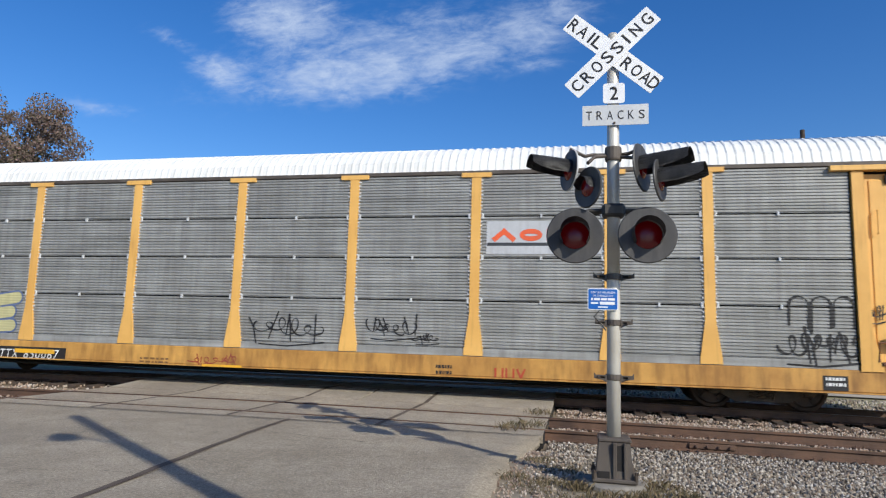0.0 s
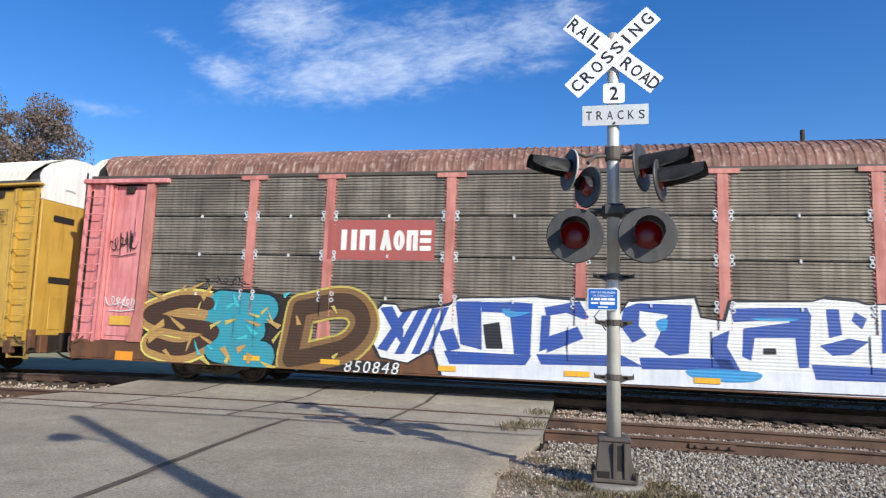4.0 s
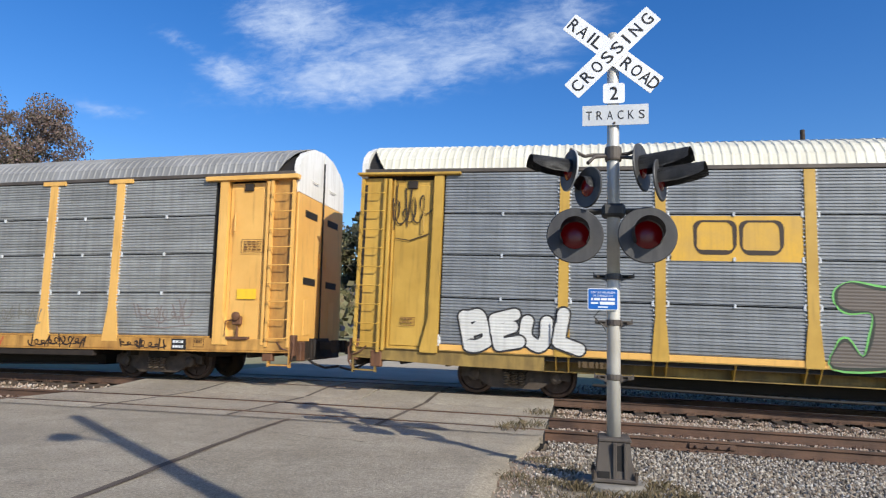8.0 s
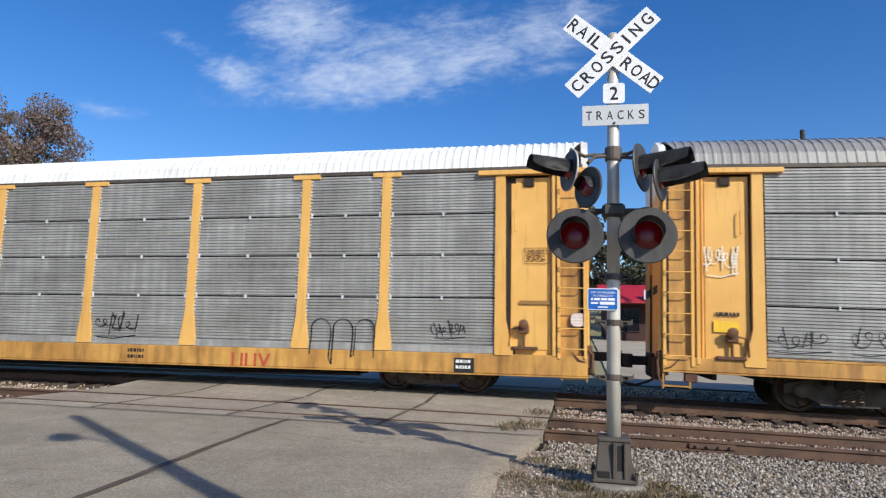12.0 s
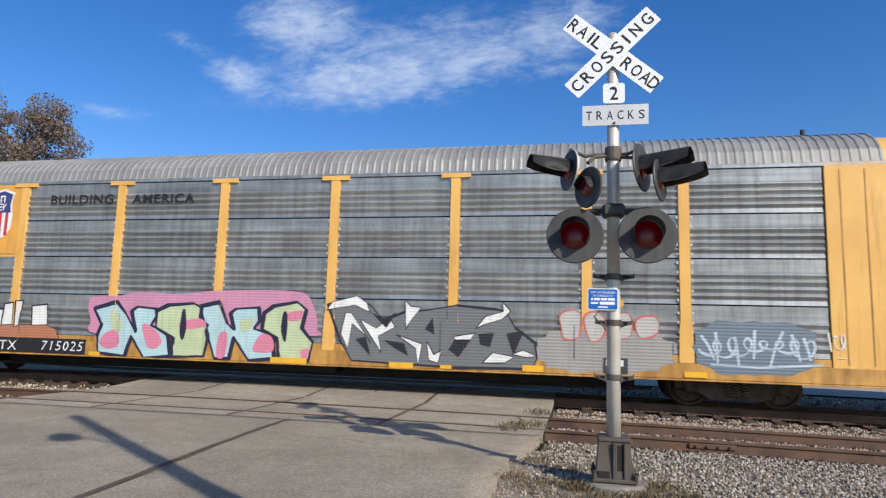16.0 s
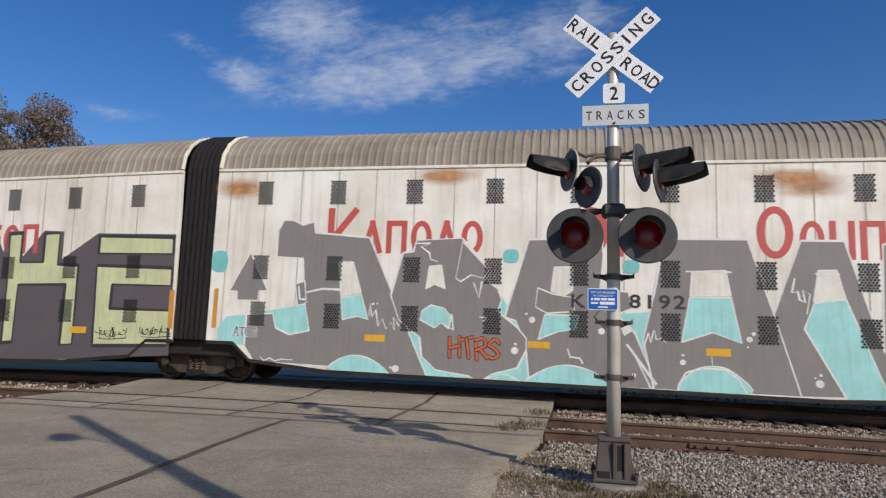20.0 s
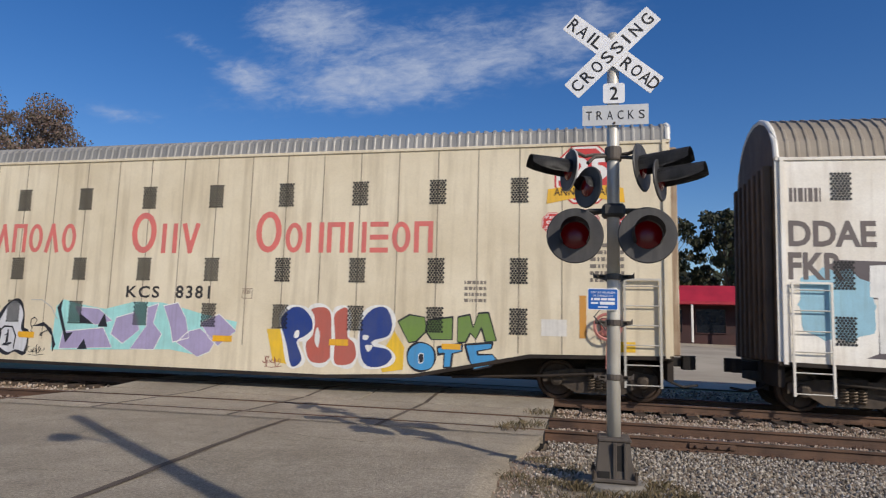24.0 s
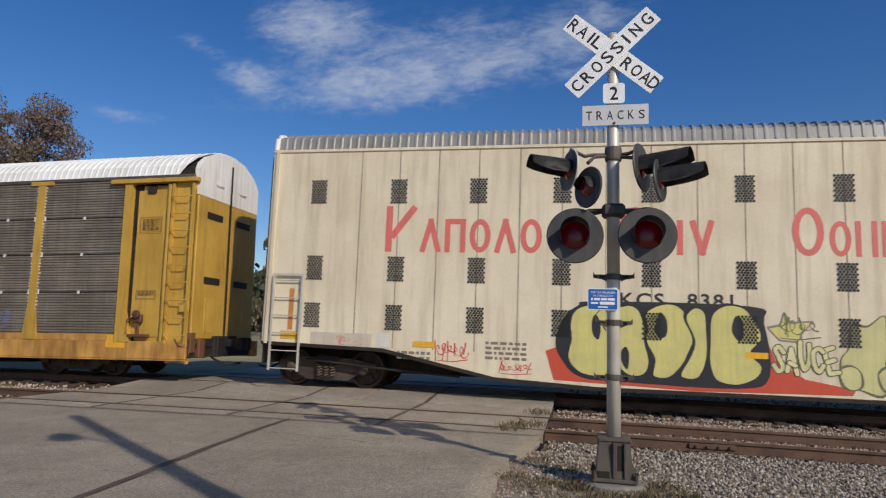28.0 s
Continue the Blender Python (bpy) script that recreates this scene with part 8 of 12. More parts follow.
stencil(B_CAR, -6.52, -5.26, 0.41, 0.67, '850848', (232, 232, 230), 1.2, 0.2, 6)
tag(B_CAR, -10.38, -8.76, 2.21, 2.50, (28, 26, 28), 41, 0.012, 6)
tag(B_CAR, -12.88, -12.08, 2.92, 3.61, (28, 26, 28), 43, 0.016, 5)
tag(B_CAR, -12.77, -11.97, 1.58, 2.03, (232, 232, 230), 44, 0.016, 5)
patch(B_CAR, -12.65, -12.06, 1.25, 1.47, (222, 170, 60), 1)
patch(B_CAR, -12.35, -11.87, 0.39, 0.63, (236, 150, 30), 6)
patch(B_CAR, -8.97, -8.57, 0.56, 0.67, (236, 176, 30), 9, 'reflector', 'small yellow reflector strip')
patch(B_CAR, -7.09, -6.63, 0.56, 0.67, (236, 176, 30), 9, 'reflector', 'small yellow reflector strip')
patch(B_CAR, -1.72, -1.21, 0.56, 0.67, (236, 176, 30), 9, 'reflector', 'small yellow reflector strip')
patch(B_CAR, 0.81, 1.30, 0.55, 0.66, (236, 176, 30), 9, 'reflector', 'small yellow reflector strip')
patch(B_CAR, 6.55, 7.00, 0.53, 0.65, (236, 176, 30), 9, 'reflector', 'small yellow reflector strip')
patch(B_CAR, -4.39, -4.00, 0.54, 0.65, (236, 176, 30), 9, 'reflector', 'small yellow reflector strip')
shards(B_CAR, -11.77, -7.27, 0.54, 2.11, (190, 150, 84), 16, 8, 5, 0.34)
shards(B_CAR, -10.26, -6.01, 0.35, 2.06, (200, 180, 90), 12, 9, 5, 0.25)
shards(B_CAR, -10.10, -8.00, 0.39, 2.05, (70, 190, 200), 8, 10, 6, 0.25)
# mustard car
patch(C_CAR, -6.87, -4.38, 2.96, 3.89, (214, 166, 52), 0, 'panel', 'mustard emblem panel')
worm(C_CAR, -6.40, -4.77, 3.14, 3.78, (52, 36, 22))
word(C_CAR, -11.21, -8.54, 0.95, 1.83, 'BEUL', (214, 212, 206), (44, 42, 42), 0.04, 0.085, None, 0.06, 0.06, 5, label='white bubble letters')
tag(C_CAR, 0.65, 1.25, 1.25, 1.81, (28, 26, 28), 51, 0.012, 4)
tag(C_CAR, -12.86, -11.99, 3.30, 4.66, (60, 46, 26), 52, 0.018, 4)
blob(C_CAR, -11.90, -11.61, 0.97, 1.31, (226, 226, 226), 3, 0.2, 1, 'small white heart')
tag(C_CAR, 9.17, 11.19, 1.21, 1.94, (96, 98, 104), 53, 0.03, 6)
fine_print(C_CAR, -8.70, -8.10, 0.60, 0.83, 1, (90, 70, 40))
fine_print(C_CAR, -12.56, -12.23, 1.42, 1.61, 2, (120, 80, 30), True)
fine_print(C_CAR, 12.23, 12.53, 2.35, 2.62, 4, (110, 84, 40))
fine_print(C_CAR, 12.15, 12.70, 3.78, 4.20, 4, (110, 84, 40), True)
fine_print(C_CAR, 10.69, 11.10, 0.57, 0.84, 1, (236, 232, 220), True)
patch(C_CAR, 0.35, 1.16, 0.85, 1.02, (240, 168, 24), 3, 'reflector', 'orange sill stripe')
patch(C_CAR, 5.31, 6.70, 0.83, 1.01, (240, 168, 24), 3, 'reflector', 'orange sill stripe')
patch(C_CAR, 7.52, 8.70, 0.84, 1.01, (240, 168, 24), 3, 'reflector', 'orange sill stripe')
patch(C_CAR, 10.24, 11.55, 0.86, 1.03, (240, 168, 24), 3, 'reflector', 'orange sill stripe')
patch(C_CAR, 3.54, 3.88, 0.87, 1.01, (250, 226, 20), 6, 'reflector', 'small yellow reflector strip')
# grey-roofed yellow car
patch(D_CAR, -6.80, -5.75, 3.81, 3.85, (70, 72, 76), 1)
patch(D_CAR, -6.79, -5.74, 3.71, 3.76, (70, 72, 76), 1)
patch(D_CAR, -6.78, -5.73, 3.62, 3.66, (70, 72, 76), 1)
patch(D_CAR, -6.78, -5.72, 3.52, 3.56, (70, 72, 76), 1)
blocks(D_CAR, -5.76, -4.94, 3.52, 3.84, "=n", (52, 54, 58), 1, thick=0.34)
blocks(D_CAR, -5.85, -4.71, 3.18, 3.33, "=o^=oe1", (52, 54, 58), 1, thick=0.3)
blocks(D_CAR, -5.84, -4.47, 3.00, 3.15, "ooon=eo=", (52, 54, 58), 1, thick=0.3)
patch(D_CAR, -7.86, -5.70, 0.64, 1.01, (34, 32, 32), 1)
stencil(D_CAR, -7.78, -7.05, 0.70, 0.92, 'ETTX', (232, 232, 230), 1.15)
stencil(D_CAR, -6.89, -5.84, 0.70, 0.93, '802363', (232, 232, 230), 1.2)
blob(D_CAR, 0.82, 5.23, 0.56, 2.26, (186, 190, 196), 8, 0.24, 0, 'pale blue sprayed ground')
word(D_CAR, 0.94, 5.02, 0.70, 2.17, 'GRUB', (182, 184, 188), (240, 242, 243), 0.035, 0.08, (196, 200, 206), 0.06, 0.06, 9, label='white bubble letters')
tag(D_CAR, -11.66, -10.52, 1.16, 1.68, (28, 26, 28), 61, 0.013, 4)
tag(D_CAR, -10.23, -9.44, 1.16, 1.82, (28, 26, 28), 62, 0.013, 3)
tag(D_CAR, -8.64, -7.56, 1.27, 1.72, (110, 110, 112), 63, 0.013, 5)
tag(D_CAR, -0.67, 0.47, 1.14, 1.94, (28, 26, 28), 64, 0.014, 5)
tag(D_CAR, 6.70, 8.46, 0.66, 1.07, (50, 34, 22), 65, 0.022, 8)
tag(D_CAR, 9.29, 10.58, 0.67, 0.99, (50, 34, 22), 66, 0.022, 6)
blocks(D_CAR, 5.36, 6.01, 0.76, 0.97, "==v", (190, 80, 40), 1)
tag(D_CAR, 9.68, 11.21, 1.22, 1.93, (140, 128, 122), 67, 0.02, 6)
tag(D_CAR, 5.43, 7.04, 1.25, 1.82, (134, 130, 120), 68, 0.02, 6)
tag(D_CAR, -12.82, -12.15, 2.62, 3.40, (236, 226, 204), 69, 0.018, 4)
patch(D_CAR, -12.64, -12.15, 1.52, 1.75, (248, 200, 20), 1)
fine_print(D_CAR, -12.60, -12.16, 1.78, 1.92, 1, (28, 26, 28))
patch(D_CAR, 12.33, 12.82, 1.92, 2.16, (248, 200, 20), 1)
fine_print(D_CAR, 12.38, 12.95, 3.00, 3.33, 4, (120, 80, 30), True)
patch(D_CAR, 10.73, 11.12, 0.69, 0.98, (34, 32, 32), 1)
fine_print(D_CAR, 10.77, 11.07, 0.72, 0.94, 2, (232, 232, 230), False, 2, 2)
fine_print(D_CAR, 11.30, 11.58, 0.79, 0.99, 1, (90, 62, 30), True)
tag(D_CAR, -11.95, -11.66, 0.99, 1.83, (196, 90, 50), 70, 0.016, 3)
patch(D_CAR, -0.59, 0.70, 0.74, 1.04, (236, 176, 30), 9, 'reflector', 'small yellow reflector strip')
# white-roofed yellow car
blocks(E_CAR, -6.43, -4.84, 3.26, 3.80, "==v", (246, 204, 24), 1, thick=0.34, label='bright yellow emblem of plain shapes')
patch(E_CAR, -6.47, -4.82, 3.08, 3.23, (246, 204, 24), 1)
patch(E_CAR, -7.75, -5.01, 0.35, 0.82, (32, 30, 32), 1)
stencil(E_CAR, -7.44, -6.61, 0.49, 0.72, 'ETTX', (232, 232, 230), 1.15, 0.2)
stencil(E_CAR, -6.45, -5.27, 0.48, 0.71, '850057', (232, 232, 230), 1.2, 0.2)
blocks(E_CAR, 5.40, 6.40, 0.46, 0.76, "==v", (190, 70, 36), 1)
arches(E_CAR, 7.33, 8.90, 0.51, 1.57, (28, 26, 28), 3, 0.02)
tag(E_CAR, 10.12, 10.88, 1.17, 1.60, (28, 26, 28), 71, 0.014, 5)
tag(E_CAR, 1.65, 2.84, 1.01, 1.73, (28, 26, 28), 72, 0.018, 5)
arches(E_CAR, -3.93, -1.32, 0.45, 1.89, (28, 26, 28), 4, 0.02)
arches(E_CAR, -4.35, -3.03, 0.50, 1.90, (48, 50, 56), 3, 0.02)
tag(E_CAR, -12.87, -11.99, 1.48, 1.97, (70, 44, 20), 73, 0.014, 4)
fine_print(E_CAR, 2.68, 3.12, 0.50, 0.79, 2, (28, 26, 28))
patch(E_CAR, 10.65, 11.09, 0.47, 0.78, (34, 32, 32), 1)
fine_print(E_CAR, 10.69, 11.04, 0.50, 0.74, 2, (232, 232, 230), False, 2, 2)
fine_print(E_CAR, 12.14, 12.68, 2.81, 3.15, 4, (120, 80, 30), True)
blob(E_CAR, 13.11, 13.41, 1.48, 1.77, (236, 220, 210), 5, 0.05, 2, 'round warning label')
patch(E_CAR, 12.04, 12.77, 1.94, 2.02, (150, 110, 50), 2)
# car with shield emblem
patch(F_CAR, -8.98, -7.18, 3.07, 4.87, (226, 164, 66), 0, 'panel', 'yellow emblem panel')
shield(F_CAR, -8.74, -7.41, 3.30, 4.80)
stencil(F_CAR, -6.29, -4.47, 4.33, 4.58, 'BUILDING', (34, 34, 38), 1.1, 0.0, 2, 0.02)
stencil(F_CAR, -3.93, -2.21, 4.32, 4.56, 'AMERICA', (34, 34, 38), 1.1, 0.0, 2, 0.02)
patch(F_CAR, -7.89, -4.85, 0.60, 0.96, (34, 32, 34), 5)
stencil(F_CAR, -7.81, -6.84, 0.65, 0.88, 'ETTX', (232, 232, 230), 1.15, 0.0, 6)
stencil(F_CAR, -6.10, -4.92, 0.67, 0.90, '715025', (232, 232, 230), 1.2, 0.15, 6)
blob(F_CAR, -11.72, -9.13, 0.55, 1.98, (120, 178, 200), 3, 0.16, 0, 'light blue sprayed cloud')
word(F_CAR, -11.54, -9.30, 0.69, 1.75, 'BOB', (136, 190, 208), (104, 168, 196), 0.03, 0.1, None, 0.05, 0.1, 5, label='light blue bubble letters')
blob(F_CAR, 5.82, 9.03, 0.55, 1.62, (160, 156, 152), 11, 0.2, 0, 'pale grey sprayed ground')
blob(F_CAR, 7.27, 7.85, 1.89, 2.22, (236, 166, 40), 2, 0.2, 4, 'orange sprayed cloud')
blob(F_CAR, 9.00, 11.58, 0.61, 1.84, (110, 124, 138), 5, 0.16, 0, 'blue-grey sprayed ground')
tag(F_CAR, 9.25, 11.51, 0.85, 1.62, (190, 206, 216), 81, 0.03, 7)
tag(F_CAR, 11.66, 12.83, 1.06, 1.65, (240, 234, 220), 82, 0.016, 8)
tag(F_CAR, 12.69, 13.51, 2.99, 3.58, (50, 34, 22), 83, 0.016, 7)
fine_print(F_CAR, 12.07, 12.67, 3.18, 3.60, 4, (120, 70, 24), True)
fine_print(F_CAR, 11.95, 12.30, 2.17, 2.45, 3, (196, 80, 40))
fine_print(F_CAR, 12.02, 12.32, 3.86, 3.97, 2, (140, 90, 40))
patch(F_CAR, 7.41, 7.89, 0.64, 0.95, (60, 60, 60), 5)
fine_print(F_CAR, 7.46, 7.84, 0.68, 0.91, 1, (232, 232, 230), False, 2, 6)
patch(F_CAR, -12.92, -12.05, 4.32, 4.52, (236, 228, 214), 1)
fine_print(F_CAR, -12.82, -12.15, 3.95, 4.26, 3, (130, 84, 30))
tag(F_CAR, -13.46, -12.10, 2.34, 3.39, (150, 110, 70), 84, 0.016, 6)
tag(F_CAR, -12.85, -11.77, 1.11, 1.58, (240, 228, 206), 85, 0.016, 6)
blob(F_CAR, 13.15, 13.38, 1.62, 1.85, (236, 224, 214), 5, 0.05, 2, 'round warning label')
patch(F_CAR, 0.04, 0.93, 0.58, 0.71, (236, 176, 30), 9, 'reflector', 'small yellow reflector strip')
patch(F_CAR, 2.86, 3.40, 0.58, 0.70, (236, 176, 30), 9, 'reflector', 'small yellow reflector strip')
patch(F_CAR, 5.76, 6.20, 0.61, 0.74, (236, 176, 30), 9, 'reflector', 'small yellow reflector strip')
patch(F_CAR, -4.74, -4.42, 0.58, 0.68, (236, 176, 30), 9, 'reflector', 'small yellow reflector strip')
patch(F_CAR, 8.97, 9.40, 0.62, 0.73, (236, 176, 30), 9, 'reflector', 'small yellow reflector strip')
patch(F_CAR, 4.00, 4.25, 0.60, 0.68, (236, 176, 30), 9, 'reflector', 'small yellow reflector strip')
# white articulated pair
blocks(G_R, -7.59, -3.86, 3.07, 4.11, "1^no^o", (202, 84, 78), 1, 0.28, 0.22, label='red emblem of plain shapes')
blocks(G_R, -2.06, 0.08, 3.06, 4.12, "o||v", (202, 84, 78), 1, 0.28, 0.22, label='red emblem of plain shapes')
blocks(G_R, 1.57, 6.17, 3.05, 4.12, "oo=n=eon", (202, 84, 78), 1, 0.28, 0.22, label='red emblem of plain shapes')
oct(G_R, 7.91, 9.63, 3.17, 4.84, (196, 62, 54), 3)
giant(G_R, 4.58, 7.56, 0.49, 3.38, 'E', 3)
arrow(G_R, 7.07, 8.10, 1.61, 3.01, (112, 108, 108))
stencil(G_R, -2.00, -1.09, 1.97, 2.26, 'KCS', (56, 54, 56), 1.2, 0.0, 8, 0.02)
stencil(G_R, -0.83, 0.27, 1.99, 2.28, '8192', (56, 54, 56), 1.2, 0.0, 8, 0.02)
word(G_R, -4.60, -3.45, 0.79, 1.26, 'HTRS', (206, 98, 58), (60, 40, 34), 0.015, 0.0, None, 0.06, 0.05, 2, 8, label='orange tag')
word(G_R, 5.35, 6.01, 0.62, 0.94, 'DESU', (40, 40, 44), (238, 238, 238), 0.015, 0.0, None, 0.05, 0.0, 2, 8, label='black tag edged in white')
word(G_R, -9.71, -9.10, 1.08, 1.31, 'ATOS', (40, 40, 44), (238, 238, 238), 0.015, 0.0, None, 0.05, 0.0, 2, 8, label='black tag edged in white')
blob(G_R, 8.10, 8.64, 2.26, 2.78, (122, 200, 200), 3, 0.05, 3, 'turquoise dot')
blob(G_R, -10.42, -9.98, 2.56, 3.10, (122, 200, 200), 3, 0.05, 3, 'turquoise dot')
blob(G_R, -0.96, -0.62, 2.70, 3.00, (122, 200, 200), 3, 0.05, 8, 'turquoise dot')
blob(G_R, -3.45, -3.11, 2.89, 3.20, (122, 200, 200), 3, 0.05, 8, 'turquoise dot')
patch(G_R, 8.72, 10.31, 1.08, 2.26, (136, 206, 206), 3, 'paint_patch', 'turquoise sprayed end')
blob(G_R, 6.00, 8.89, 0.78, 1.99, (132, 206, 204), 5, 0.15, 1, 'turquoise sprayed ground')
fine_print(G_R, 8.81, 9.53, 2.50, 2.94, 4, (120, 114, 108))
fine_print(G_R, 6.23, 6.66, 1.91, 2.30, 3, (110, 104, 100))
patch(G_R, 9.84, 10.36, 2.54, 2.74, (150, 130, 110), 2)
patch(G_R, -10.26, -10.17, 1.27, 2.19, (226, 160, 50), 3)
patch(G_R, 8.64, 8.75, 1.28, 2.19, (214, 150, 50), 4)
patch(G_R, -6.50, -6.03, 1.10, 1.25, (236, 176, 30), 9, 'reflector', 'small yellow reflector strip')
patch(G_R, -2.89, -2.43, 1.10, 1.24, (236, 176, 30), 9, 'reflector', 'small yellow reflector strip')
patch(G_R, 0.65, 1.11, 1.09, 1.24, (236, 176, 30), 9, 'reflector', 'small yellow reflector strip')
patch(G_R, 0.70, 1.05, 1.10, 1.24, (236, 176, 30), 9, 'reflector', 'small yellow reflector strip')
patch(G_R, 4.49, 4.85, 1.08, 1.22, (236, 176, 30), 9, 'reflector', 'small yellow reflector strip')
rust(G_R, -10.32, -9.33, 4.39, 4.84)
rust(G_R, -5.40, -4.18, 4.71, 5.02)
rust(G_R, 2.09, 3.17, 4.34, 4.72)
rust(G_R, 1.66, 3.12, 4.60, 4.86)
brake(G_R, 8.78, 9.36, 1.27, 1.79)
blocks(G_L, -7.66, -3.88, 3.04, 4.13, "1^no^o", (202, 88, 82), 1, 0.28, 0.22, label='red emblem of plain shapes')
blocks(G_L, -2.17, 0.10, 3.06, 4.15, "o||v", (202, 88, 82), 1, 0.28, 0.22, label='red emblem of plain shapes')
blocks(G_L, 1.51, 6.39, 3.08, 4.12, "oo=n=eon", (202, 88, 82), 1, 0.28, 0.22, label='red emblem of plain shapes')
tag(G_L, -3.71, 0.39, 0.37, 1.02, (110, 140, 170), 91, 0.02, 6, 3)
stencil(G_L, -0.95, 0.11, 1.97, 2.27, '8192', (56, 54, 56), 1.2, 0.0, 9, 0.02)
fine_print(G_L, -10.11, -9.53, 3.94, 4.45, 1, (104, 94, 92), False, 7)
stencil(G_L, -10.14, -8.57, 3.27, 3.79, 'DDAE', (104, 94, 92), 1.0, 0.0, 2, 0.03)
stencil(G_L, -10.16, -9.15, 2.61, 3.15, 'FKR', (104, 94, 92), 1.0, 0.0, 2, 0.03)
blob(G_L, -10.09, -8.51, 1.30, 2.94, (150, 196, 214), 4, 0.2, 1, 'pale blue sprayed patch')
tag(G_L, 8.25, 9.12, 0.94, 1.26, (28, 26, 28), 92, 0.012, 6, 8)
tag(G_L, 9.44, 10.33, 1.00, 1.29, (28, 26, 28), 93, 0.012, 6, 8)
patch(G_L, 10.22, 10.35, 1.22, 2.13, (214, 146, 44), 8)
patch(G_R, -10.28, -10.18, 1.27, 2.17, (214, 146, 44), 8)
patch(G_L, -2.78, -2.30, 1.10, 1.22, (236, 176, 30), 9, 'reflector', 'small yellow reflector strip')
patch(G_L, 0.62, 1.10, 1.11, 1.23, (236, 176, 30), 9, 'reflector', 'small yellow reflector strip')
patch(G_L, 4.10, 4.53, 1.11, 1.27, (236, 176, 30), 9, 'reflector', 'small yellow reflector strip')
patch(G_L, 7.52, 7.99, 1.08, 1.24, (236, 176, 30), 9, 'reflector', 'small yellow reflector strip')
rust(G_L, -7.43, -6.20, 4.67, 5.05)
rust(G_L, -5.62, -5.12, 4.63, 4.96)
rust(G_L, -6.94, -6.19, 4.58, 4.97)
rust(G_L, -5.27, -4.46, 4.17, 4.51)
# cream articulated pair
blocks(H_R, -6.91, -3.71, 3.12, 4.14, "1^no^o", (222, 116, 108), 1, 0.28, 0.22, label='red emblem of plain shapes')
blocks(H_R, -2.22, -0.26, 3.10, 4.11, "o||v", (222, 116, 108), 1, 0.28, 0.22, label='red emblem of plain shapes')
blocks(H_R, 1.12, 5.51, 3.11, 4.09, "oo=n=eon", (222, 116, 108), 1, 0.28, 0.22, label='red emblem of plain shapes')
stencil(H_R, -2.17, -1.26, 2.01, 2.30, 'KCS', (50, 48, 48), 1.2, 0.0, 2, 0.02)
stencil(H_R, -0.82, 0.09, 2.01, 2.32, '8381', (50, 48, 48), 1.2, 0.0, 2, 0.02)
anniv(H_R, 7.99, 9.56, 4.14, 5.46)
oct(H_R, 7.87, 8.31, 3.52, 3.98, (206, 60, 56), 2)
oct(H_R, 8.49, 9.07, 3.45, 4.04, (206, 60, 56), 2)
oct(H_R, 9.22, 9.63, 3.56, 3.97, (206, 60, 56), 2)
fine_print(H_R, 6.20, 6.68, 1.97, 2.49, 4, (130, 120, 108))
fine_print(H_R, 8.87, 9.56, 2.42, 3.30, 6, (120, 110, 100))
fine_print(H_R, 0.92, 1.18, 2.03, 2.27, 1, (150, 130, 110), True)
patch(H_R, 7.86, 8.39, 1.34, 1.69, (226, 222, 214), 1)
patch(H_R, 8.65, 8.79, 1.31, 2.20, (206, 146, 60), 2)
patch(H_R, 9.33, 9.77, 1.05, 1.26, (236, 190, 40), 2)
tag(H_R, 1.55, 2.01, 0.47, 0.78, (150, 80, 60), 101, 0.01, 4)
tag(H_R, -4.86, -4.36, 0.54, 0.82, (28, 26, 28), 102, 0.01, 4)
brake(H_R, 8.95, 9.47, 1.27, 1.85)
patch(H_R, 3.14, 3.59, 1.01, 1.15, (236, 176, 30), 9, 'reflector', 'small yellow reflector strip')
patch(H_R, 0.24, 0.74, 1.02, 1.16, (236, 176, 30), 9, 'reflector', 'small yellow reflector strip')
patch(H_R, -5.13, -4.69, 0.97, 1.12, (236, 176, 30), 9, 'reflector', 'small yellow reflector strip')
patch(H_R, -7.95, -7.47, 1.01, 1.17, (236, 176, 30), 9, 'reflector', 'small yellow reflector strip')
patch(H_R, -5.17, -4.74, 1.00, 1.12, (236, 176, 30), 9, 'reflector', 'small yellow reflector strip')
patch(H_R, 5.73, 6.15, 1.00, 1.12, (236, 176, 30), 9, 'reflector', 'small yellow reflector strip')
patch(H_R, -10.47, -10.20, 1.08, 2.17, (196, 138, 70), 1)
blocks(H_L, -7.56, -3.95, 3.10, 4.14, "1^no^o", (222, 110, 102), 1, 0.28, 0.22, label='red emblem of plain shapes')
blocks(H_L, -2.48, -0.48, 3.10, 4.11, "o||v", (222, 110, 102), 1, 0.28, 0.22, label='red emblem of plain shapes')
blocks(H_L, 0.87, 4.79, 3.11, 4.09, "oo=n=eon", (222, 110, 102), 1, 0.28, 0.22, label='red emblem of plain shapes')
stencil(H_L, -2.38, -1.51, 2.03, 2.31, 'KCS', (50, 48, 48), 1.2, 0.0, 2, 0.02)
stencil(H_L, -1.06, -0.19, 2.04, 2.32, '8381', (50, 48, 48), 1.2, 0.0, 2, 0.02)
word(H_L, 0.50, 1.66, 0.83, 1.40, 'SAUCE', (222, 214, 160), (90, 92, 60), 0.02, 0.06, None, 0.1, 0.1, 4, 3, label='small pale tag')
tag(H_L, 0.57, 1.38, 1.46, 2.00, (110, 112, 70), 111, 0.014, 4, 3)
tag(H_L, 7.42, 10.30, 1.78, 2.19, (200, 100, 80), 112, 0.014, 9, 1)
tag(H_L, -6.26, -5.52, 0.72, 1.21, (206, 70, 60), 113, 0.014, 5)
